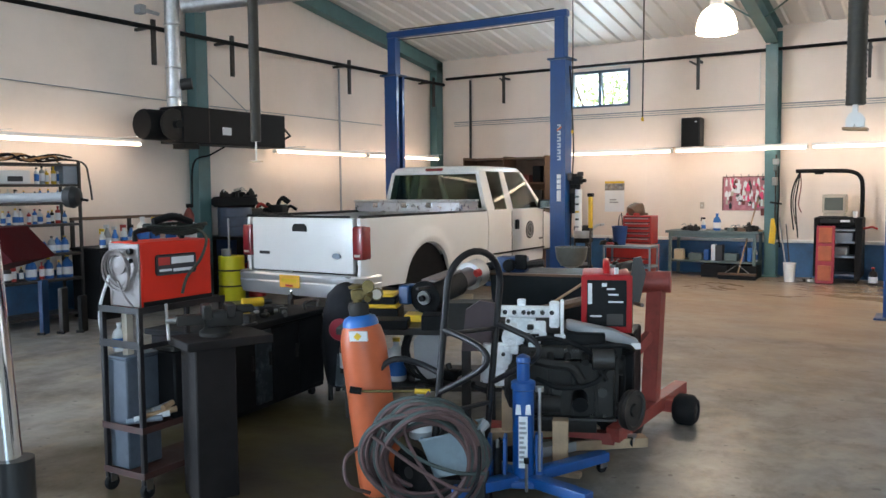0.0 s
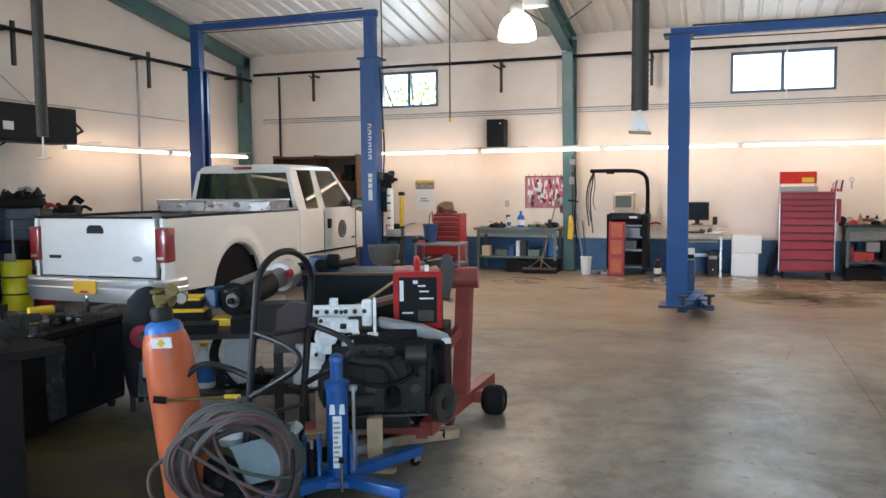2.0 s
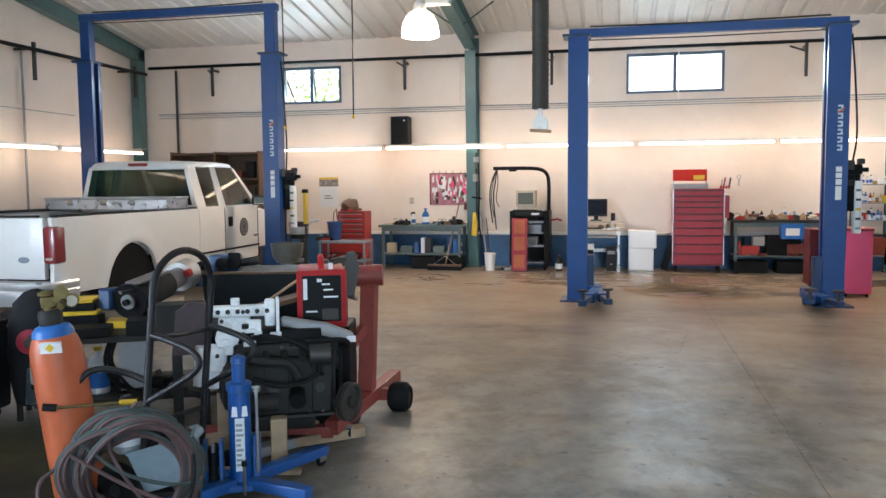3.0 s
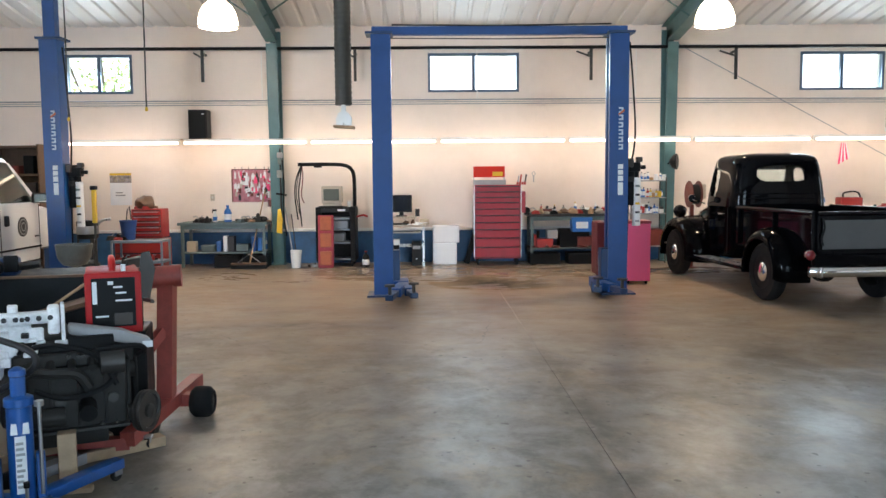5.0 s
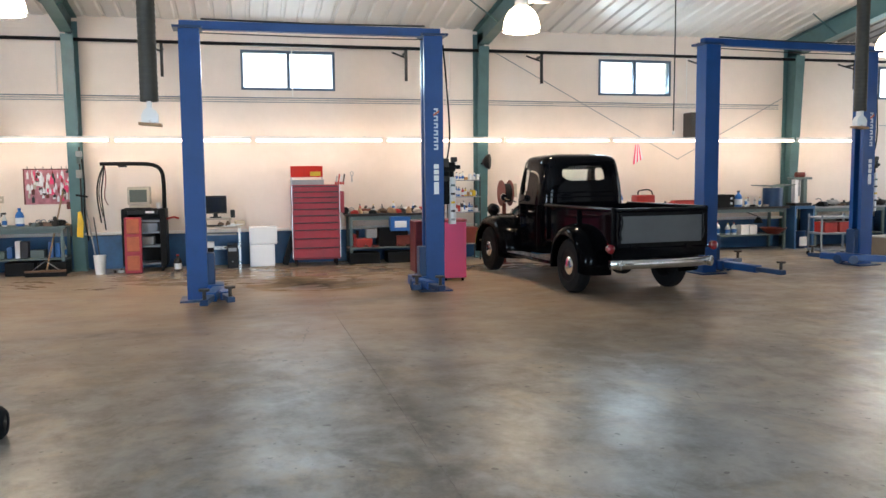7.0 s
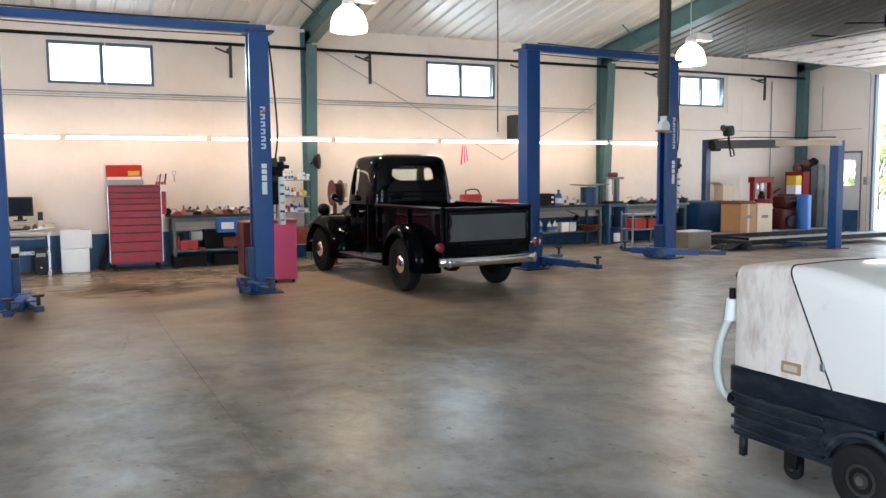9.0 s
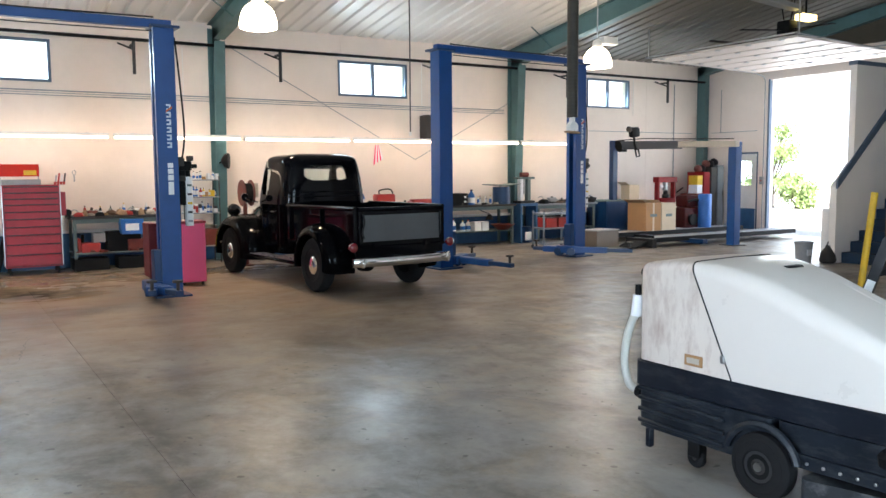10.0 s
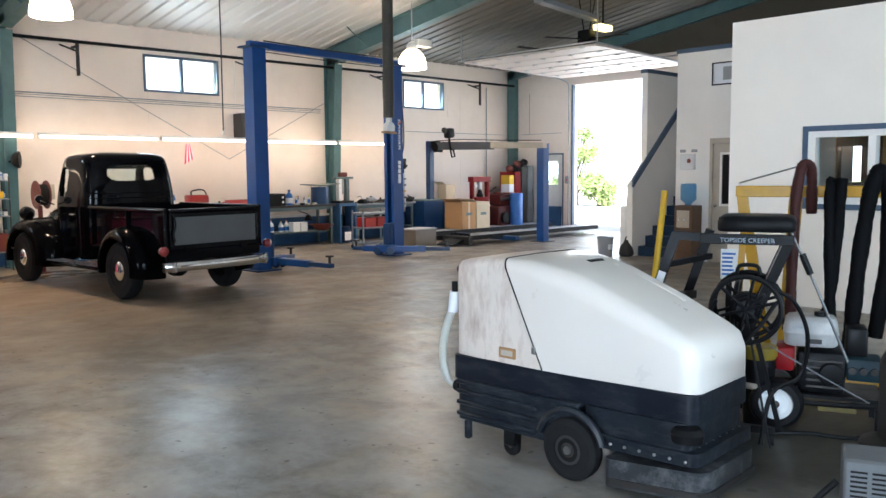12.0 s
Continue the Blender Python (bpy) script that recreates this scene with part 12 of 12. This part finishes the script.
# roof heater and lamp of the east bay
uh = thing("hanging_heater", 14.4, 10.4, 4.0, 0, "dark hanging ceiling fan with thin blades", "ceiling fan")
part("motor", B((-0.14, -0.14, 0.25, 0.14, 0.14, 0.52), bevel=0.03), M_BLACK, uh)
for k in range(3):
    part("blade", B((0.12, -0.05, 0.33, 0.95, 0.05, 0.345)), M_BLACK, uh, m=pose(0, 0, 0, 0, 0, 35 + 120 * k))
for sx in (-0.1, 0.1):
    part("hanger", T([(sx, 0, 0.52), (sx * 3, 0, 1.22)], r=0.014, seg=6), M_BLACK, uh)
yl = thing("yellow_lamp", 14.7, 10.2, 4.52, 0, "small yellow lit lamp under the roof", "ceiling lamp")
part("bulb_box", B((-0.22, -0.1, 0, 0.22, 0.1, 0.12), bevel=0.02), M_BULB, yl)
part("stem", C((0, 0, 0.12), (0, 0, 0.74), 0.02, 8), M_BLACK, yl)
ol = thing("roof_strip_light", 13.3, 10.05, 4.70, 10, "unlit grey strip light hanging under the roof", "strip light")
part("housing", B((-1.2, -0.1, 0, 1.2, 0.1, 0.1), bevel=0.01), M_GREY, ol)
part("end_cap", B((1.201, -0.09, 0.0, 1.3, 0.09, 0.09), bevel=0.008), M_DARKSTEEL, ol)
for x in (-1.0, 1.0):
    part("chain", T([(x, 0, 0.1), (x, 0, 1.3)], r=0.01, seg=5), M_BLACK, ol)

# ---- gear in front of the office ----
GZ = -67.5   # the row of gear is laid out square to the camera's view
M_CRANE = mat("crane_yellow", (0.50, 0.26, 0.015), 0.45, vary=0.12, scale=5, dirt=0.4, dirt_color=(0.2, 0.11, 0.02), dirt_scale=4, spec=0.3)
ec = thing("engine_crane", 5.80, 2.60, 0, GZ, "yellow engine crane with ducts hung over its boom", "engine crane")
part("boom", B((-0.22, -0.04, 1.40, 0.95, 0.04, 1.48), bevel=0.006), M_CRANE, ec)
bar("mast", (0.12, 0.06, 0.10), (0.18, 0.06, 1.39), 0.09, M_CRANE, ec)
bar("boom_end", (-0.18, 0, 1.44), (-0.15, 0, 1.20), 0.075, M_CRANE, ec)
bar("leg_tube", (-0.16, 0.0, 1.20), (-0.21, -0.06, 0.10), 0.045, M_CRANE, ec)
bar("leg_tube", (-0.14, 0.0, 1.20), (0.04, 0.12, 0.10), 0.075, M_CRANE, ec)
bar("floor_leg", (-0.30, -0.12, 0.10), (1.0, -0.16, 0.10), 0.07, M_CRANE, ec)
bar("floor_leg", (-0.30, 0.16, 0.10), (1.0, 0.26, 0.10), 0.07, M_CRANE, ec)
part("stay_cable", T([(-0.2, 0, 1.50), (0.20, 0, 1.62)], r=0.006, seg=5), M_STEEL, ec)
part("stay_post", C((0.20, 0, 1.49), (0.20, 0, 1.64), 0.02, 8), M_CRANE, ec)
for x, y in ((-0.25, -0.12), (0.95, -0.16), (-0.25, 0.16), (0.95, 0.26)):
    part("caster", C((x, y - 0.02, 0.035), (x, y + 0.02, 0.035), 0.035, 12), M_RUBBER, ec)


def hung_hose(x, y, line, rx, ry, m, label):
    """A limp flexible duct draped over the boom; the line lies in the duct's own plane."""
    t = thing("flexible_duct", x, y, 0, GZ, label, "duct hose", "draped exhaust ducts")
    line = smooth_line(line, 10)
    rings = []
    for i, p in enumerate(line):
        d = (line[min(i + 1, len(line) - 1)] - line[max(i - 1, 0)]).normalized()
        b = Vector((0, 1, 0))
        a = b.cross(d).normalized()
        f = (1.0 if i % 2 else 0.93) * (1 + 0.06 * math.sin(i * 0.7))
        rings.append([p + a * math.cos(q) * rx * f + b * math.sin(q) * ry * f for q in (2 * math.pi * k / 12 for k in range(12))])
    bm = bmesh.new()
    loft(bm, rings)
    part("duct", bm, m, t, sharp=80)
    e = line[0]
    part("cuff", C(e - Vector((0, 0, 0.02)), e + Vector((0, 0, 0.06)), max(rx, ry) * 1.02, 14), M_BLACK, t)
    return t


M_REDDUCT = mat("dark_red_duct", (0.04, 0.009, 0.008), 0.6, spec=0.2, vary=0.25, scale=8, dirt=0.4, dirt_color=(0.02, 0.01, 0.01))
M_BLKDUCT = mat("black_duct", (0.0035, 0.0035, 0.004), 0.7, vary=0.25, scale=8, dirt=0.3, dirt_color=(0.010, 0.010, 0.010), spec=0.05)
hung_hose(5.50, 2.24, [(-0.05, -0.05, 0.55), (-0.05, -0.06, 1.0), (-0.035, -0.03, 1.45), (0.0, 0.0, 1.62), (0.05, 0.06, 1.58), (0.06, 0.12, 1.3)], 0.036, 0.05, M_REDDUCT, "dark red flexible exhaust duct over the crane boom")
hung_hose(5.53, 2.10, [(0.05, -0.04, 0.60), (0.03, -0.05, 1.0), (0.02, -0.02, 1.38), (0.03, 0.03, 1.52), (0.045, 0.1, 1.4)], 0.034, 0.03, M_BLKDUCT, "flat black exhaust duct over the crane boom")
hung_hose(5.58, 1.99, [(-0.10, -0.04, 0.62), (-0.07, -0.05, 0.85), (-0.045, -0.04, 1.2), (-0.03, 0.0, 1.53), (-0.03, 0.08, 1.4)], 0.034, 0.028, M_BLKDUCT, "bowed black exhaust duct over the crane boom")
hung_hose(5.64, 1.80, [(-0.16, -0.04, 0.36), (-0.14, -0.05, 0.7), (-0.11, -0.05, 1.1), (-0.06, -0.02, 1.48), (-0.01, 0.0, 1.58), (0.04, 0.03, 1.45), (0.05, 0.06, 1.0), (0.0, 0.08, 0.5)], 0.05, 0.05, M_BLKDUCT, "thick black exhaust duct looped over the boom")
hung_hose(5.72, 1.72, [(0.02, 0.0, 0.5), (0.0, 0.0, 1.0), (0.0, 0.0, 1.5), (0.03, 0.05, 1.56), (0.05, 0.1, 1.4)], 0.05, 0.04, M_BLKDUCT, "flat black exhaust duct over the crane boom")

# black of the gear here, taken darker for the corner's shade
M_PITCH = mat("shaded_gear_black", (0.005, 0.005, 0.006), 0.45, vary=0.2, scale=6, dirt=0.3, dirt_color=(0.012, 0.012, 0.012), spec=0.15)
# topside creeper: padded platform on a folding frame
tcr = thing("topside_creeper", 4.78, 2.28, 0, GZ, "black folding topside creeper with a padded top", "creeper")
bm = bmesh.new()
loft(bm, [[(x * f, y * f, z) for x, y in ((-0.15, -0.17), (-0.11, -0.21), (0.24, -0.21), (0.28, -0.17), (0.28, 0.17), (0.24, 0.21), (-0.11, 0.21), (-0.15, 0.17))] for z, f in ((1.235, 0.94), (1.25, 1.0), (1.29, 1.0), (1.318, 0.95), (1.328, 0.8))])
part("pad", bm, M_PITCH, tcr, "black vinyl pad", sharp=70)
part("front_bar", B((-0.24, -0.235, 1.165, 0.27, -0.205, 1.225), bevel=0.004), M_PITCH, tcr)
bar("arm", (-0.22, -0.2, 1.20), (-0.40, -0.2, 1.21), 0.05, M_PITCH, tcr)
for y in (-0.19, 0.19):
    xa = -0.38 if y < 0 else -0.22
    bar("leg", (xa, y, 1.22), (xa - 0.36, y * 1.3, 0.10), 0.055, M_PITCH, tcr)
    bar("leg", (0.24, y, 1.18), (-0.19, y * 1.3, 0.10), 0.055, M_PITCH, tcr)
    bar("base_rail", (xa - 0.38, y * 1.3, 0.09), (0.2, y * 1.3, 0.09), 0.04, M_PITCH, tcr)
    for x in (xa - 0.34, 0.18):
        part("caster", C((x - 0.015, y * 1.3, 0.035), (x + 0.015, y * 1.3, 0.035), 0.035, 14), M_RUBBER, tcr)
bar("step", (-0.44, -0.21, 1.03), (-0.22, 0.20, 1.05), 0.035, M_PITCH, tcr)
bar("step", (-0.50, -0.22, 0.80), (-0.32, 0.21, 0.80), 0.05, M_PITCH, tcr)
part("warning_label", B((-0.022, -0.006, 0, 0.022, 0.0, 0.075)), M_LABEL, tcr, m=Matrix.Translation((-0.475, -0.236, 0.92)) @ Euler((0, radians(18), 0)).to_matrix().to_4x4())


def lettering(text, size, material, parent, m):
    cu = bpy.data.curves.new("lettering", "FONT")
    cu.body, cu.size, cu.extrude, cu.align_x = text, size, 0.001, "CENTER"
    tmp = new("lettering_curve", cu)
    me = bpy.data.meshes.new_from_object(tmp.evaluated_get(bpy.context.evaluated_depsgraph_get()))
    bpy.data.objects.remove(tmp)
    me.materials.append(material)
    ob = new("lettering", me)
    ob.parent, ob.matrix_basis = parent, m
    return ob


lettering("TOPSIDE CREEPER", 0.037, M_GREYBLUE, tcr, pose(0.02, -0.2365, 1.178, 90, 0, 0))

# pressure washer
M_GREYSTEEL = mat("dull_lance_steel", (0.16, 0.16, 0.165), 0.5, 0.6, vary=0.15, scale=9, dirt=0.3)
M_DULLWHITE = mat("grimy_white_plastic", (0.42, 0.41, 0.40), 0.45, vary=0.1, scale=8, dirt=0.4, dirt_color=(0.2, 0.18, 0.16), dirt_scale=9)
pw = thing("pressure_washer", 5.28, 2.07, 0, GZ, "petrol pressure washer with a white tank on two wheels", "pressure washer")
part("chassis_rail", T(smooth_line([(-0.42, -0.2, 0.20), (-0.1, -0.2, 0.16), (0.42, -0.2, 0.18), (0.48, 0.0, 0.22), (0.42, 0.2, 0.18), (-0.1, 0.2, 0.16), (-0.42, 0.2, 0.20)], 5), r=0.018), M_PITCH, pw)
part("foot", B((0.36, -0.22, 0.0, 0.40, -0.18, 0.165), (0.36, 0.18, 0.0, 0.40, 0.22, 0.165)), M_PITCH, pw)
part("deck", B((-0.35, -0.2, 0.19, 0.40, 0.2, 0.21)), M_PITCH, pw)
eng = part("engine", B((-0.08, -0.15, 0.21, 0.20, 0.16, 0.47), bevel=0.03), M_PITCH, pw)
for k in range(5):
    part("cooling_fin", B((-0.02, -0.166, 0.25 + 0.04 * k, 0.18, -0.151, 0.262 + 0.04 * k)), M_DARKSTEEL, eng)
part("recoil_cover", L([(0.07, 0), (0.075, -0.02), (0.065, -0.04), (0.03, -0.045)], (0.12, -0.15, 0.34), 24, "y"), M_PITCH, eng)
part("air_box", B((-0.20, -0.17, 0.34, -0.09, 0.08, 0.49), bevel=0.02), M_DEEPRED, pw)
bm = bmesh.new()
loft(bm, [[(x * f, y * f - 0.02, z) for x, y in ((-0.155, -0.11), (-0.12, -0.145), (0.12, -0.145), (0.15, -0.11), (0.15, 0.11), (0.12, 0.145), (-0.12, 0.145), (-0.155, 0.11))] for z, f in ((0.50, 0.9), (0.515, 1.0), (0.575, 1.02), (0.583, 1.05), (0.592, 1.02), (0.65, 0.98), (0.672, 0.85))])
ftk = part("fuel_tank", bm, M_DULLWHITE, pw, "white plastic fuel tank", sharp=60)
part("tank_label", B((-0.03, -0.174, 0.525, 0.06, -0.168, 0.553)), M_DARKSTEEL, ftk)
part("print_bar", B((-0.11, -0.172, 0.615, -0.05, -0.163, 0.628)), M_GREY, ftk)
part("filler_cap", C((0.05, 0, 0.67), (0.05, 0, 0.70), 0.035, 14), M_PITCH, ftk)
part("muffler", B((0.20, -0.08, 0.44, 0.32, 0.12, 0.62), bevel=0.02), M_PITCH, pw)
part("pump", B((0.20, -0.14, 0.30, 0.40, 0.08, 0.44), bevel=0.02), mat("pump_teal", (0.008, 0.025, 0.035), 0.5, vary=0.2, dirt=0.5, spec=0.2), pw)
for k in range(3):
    part("pump_plug", C((0.235 + 0.06 * k, -0.14, 0.37), (0.235 + 0.06 * k, -0.165, 0.37), 0.022, 10), M_DARKSTEEL, pw)
part("pump_base", B((0.05, -0.215, 0.12, 0.26, -0.185, 0.165)), mat("dull_yellow", (0.10, 0.07, 0.008), 0.6, vary=0.3, dirt=0.6), pw)
for s in (-1, 1):
    w_ = part("wheel", L([(0.10, -0.045), (0.135, -0.045), (0.158, -0.02), (0.16, 0.0), (0.158, 0.02), (0.135, 0.045), (0.10, 0.045)], (0, 0, 0), 28, "y", True), M_PITCH, pw, m=pose(-0.19, s * 0.27, 0.16))
    part("rim", L([(0.10, s * 0.03), (0.095, s * 0.04), (0.06, s * 0.025), (0.02, s * 0.04)], (0, 0, 0), 24, "y"), M_WHITEPL, w_)
    part("hub", L([(0.022, s * 0.038), (0.022, s * 0.055), (0.008, s * 0.06)], (0, 0, 0), 14, "y"), M_DARKSTEEL, w_)
part("lance", T([(-0.17, -0.3, 1.30), (-0.02, -0.3, 0.97), (0.20, -0.28, 0.45)], r=0.008, seg=8), M_GREYSTEEL, pw)
part("lance_grip", T([(-0.07, -0.3, 1.09), (-0.02, -0.3, 0.97)], r=0.02, seg=8), M_PITCH, pw)
part("wand", T([(-0.23, -0.32, 0.52), (0.06, -0.33, 0.36), (0.32, -0.32, 0.22)], r=0.005, seg=6), M_GREYSTEEL, pw)
part("push_handle", T(smooth_line([(-0.40, -0.2, 0.2), (-0.46, -0.2, 0.6), (-0.44, -0.2, 0.86), (-0.44, 0.2, 0.86), (-0.46, 0.2, 0.6), (-0.40, 0.2, 0.2)], 5), r=0.016), M_PITCH, pw)
part("spray_hose", T(smooth_line([(0.38, -0.1, 0.36), (0.5, -0.26, 0.2), (0.3, -0.36, 0.03), (0.0, -0.38, 0.02), (-0.2, -0.45, 0.02)], 6), r=0.012, seg=7), M_PITCH, pw)

rl = thing("hose_reel_stand", 4.58, 2.17, 0, GZ, "black spoked hose reel on a tube stand", "hose reel")
RZ, RR = 0.80, 0.19
for y in (-0.10, 0.14):
    rim = part("reel_rim", T([(RR * math.cos(q), y, RZ + RR * math.sin(q)) for q in np.linspace(0, 2 * math.pi, 40)], r=0.015, seg=8), M_PITCH, rl)
    for k in range(6):
        q = math.pi * k / 3 + 0.3
        part("spoke", T([(0, y, RZ), (RR * math.cos(q), y, RZ + RR * math.sin(q))], r=0.010, seg=6), M_PITCH, rim)
part("drum", C((0, -0.1, RZ), (0, 0.14, RZ), 0.05, 18), M_PITCH, rl)
for k in range(4):
    part("hose_wrap", T([((0.06 + 0.02 * (k % 2)) * math.cos(q), -0.07 + 0.03 * k, RZ + (0.06 + 0.02 * (k % 2)) * math.sin(q)) for q in np.linspace(0, 2 * math.pi, 24)], r=0.014, seg=6), M_PITCH, rl)
for s in (-1, 1):
    bar("stand_leg", (0, -0.10, RZ), (0.15 * s, -0.12, 0.015), 0.013, M_PITCH, rl)
    bar("stand_leg", (0, 0.17, RZ), (0.20 * s, 0.22, 0.015), 0.028, M_PITCH, rl)
part("carry_handle", T(smooth_line([(-0.06, 0.02, RZ + RR), (-0.04, 0.02, RZ + RR + 0.05), (0.05, 0.02, RZ + RR + 0.05), (0.07, 0.02, RZ + RR)], 5), r=0.012), M_PITCH, rl)
part("crank", T([(0, -0.13, RZ), (0.1, -0.14, RZ + 0.1), (0.1, -0.22, RZ + 0.1)], r=0.010), M_PITCH, rl)
part("hose_tail", T(smooth_line([(0.12, -0.02, RZ + 0.12), (0.25, 0.0, RZ + 0.05), (0.33, 0.05, RZ - 0.15), (0.30, 0.1, RZ - 0.4), (0.15, 0.0, 0.3), (0.1, -0.1, 0.02)], 6), r=0.013, seg=6), M_PITCH, rl)
part("hose_tail", T(smooth_line([(-0.16, -0.1, RZ + 0.05), (-0.22, -0.12, RZ - 0.12), (-0.12, -0.14, RZ - 0.26), (0.05, -0.14, RZ - 0.12), (0.16, -0.12, RZ + 0.05)], 6), r=0.012, seg=6), M_PITCH, rl)
pj = thing("oil_pail", 4.98, 2.27, 0, 0, "black pail with a dull yellow rim", "pail")
part("pail", L([(0.085, 0), (0.10, 0.36), (0.104, 0.40), (0.096, 0.42), (0.08, 0.015)], seg=24, closed=True), M_PITCH, pj)
part("pail_base", C((0, 0, 0.004), (0, 0, 0.016), 0.083, 20), M_PITCH, pj)
part("rim_band", L([(0.101, 0.42), (0.112, 0.44), (0.112, 0.49), (0.10, 0.50), (0.03, 0.50)], seg=24), mat("grimy_yellow", (0.25, 0.17, 0.015), 0.5, vary=0.25, dirt=0.5), pj)
part("pail_ring", L([(0.093, 0.23), (0.107, 0.245), (0.107, 0.26), (0.095, 0.275)], seg=24), M_BEIGE, pj)
ns = thing("notice_card", 5.69, 2.83, 0.0, GZ, "white printed card on a thin post", "notice")
part("card", B((-0.06, -0.01, 0.80, 0.06, 0.0, 1.02)), M_PAPER, ns)
part("post", B((-0.02, 0.001, 0.0, 0.02, 0.03, 1.0)), M_PITCH, ns)
bars(ns, -0.05, 0.045, -0.011, 0.82, 1.0, 6, M_BLUEPL)

# vented charger box and floor polisher by the aisle
vb = thing("vented_charger", 3.208, 1.001, 0, GZ, "beige vented charger box on a dark cabinet", "charger")
M_CHARGER = mat("dull_beige_grey", (0.13, 0.135, 0.14), 0.55, vary=0.12, scale=6, dirt=0.4, dirt_color=(0.09, 0.085, 0.08), dirt_scale=6, spec=0.2)
part("case", B((-0.127, -0.1, 0.29, 0.34, 0.10, 0.557), bevel=0.010), M_CHARGER, vb)
for k in range(9):
    for x in (-0.105, -0.035, 0.045, 0.115):
        part("slot", B((x, -0.102, 0.365 + 0.018 * k, x + 0.055, -0.099, 0.372 + 0.018 * k)), M_BLACK, vb)
part("cabinet", B((-0.12, -0.08, 0.0, 0.32, 0.09, 0.289), bevel=0.01), M_BLACK, vb)
part("cable", T(smooth_line([(-0.14, 0.05, 0.42), (-0.24, 0.02, 0.30), (-0.36, 0.0, 0.06), (-0.42, -0.05, 0.016), (-0.44, -0.2, 0.016), (-0.36, -0.34, 0.016)], 6), r=0.013, seg=8), M_RUBBER, vb)
dk_ = thing("floor_polisher", 3.80, 1.16, 0, GZ, "dark grimy floor polisher with a pale wheel", "floor polisher")
part("motor", C((0.08, 0, 0.45), (0.08, 0, 0.78), 0.12, 20), M_CAST, dk_)
part("motor_cap", L([(0.12, 0.78), (0.10, 0.82), (0.04, 0.85)], (0.08, 0, 0), 20), M_CAST, dk_)
part("deck", L([(0.17, 0.30), (0.20, 0.33), (0.19, 0.42), (0.1, 0.46)], (0.08, 0, 0), 24), M_CAST, dk_)
part("wheel", L([(0.03, -0.03), (0.075, -0.03), (0.085, 0.0), (0.075, 0.03), (0.03, 0.03)], (0.08, -0.19, 0.62), 22, "y", True), M_BEIGE, dk_)
part("wheel_hub", C((0.08, -0.21, 0.62), (0.08, -0.12, 0.62), 0.03, 12), M_DARKSTEEL, dk_)
part("support", B((-0.06, -0.1, 0.0, 0.20, 0.1, 0.301), bevel=0.01), M_BLACK, dk_)
part("handle", T([(0.12, 0.1, 0.6), (0.4, 0.3, 1.0)], r=0.018), M_BLACK, dk_)
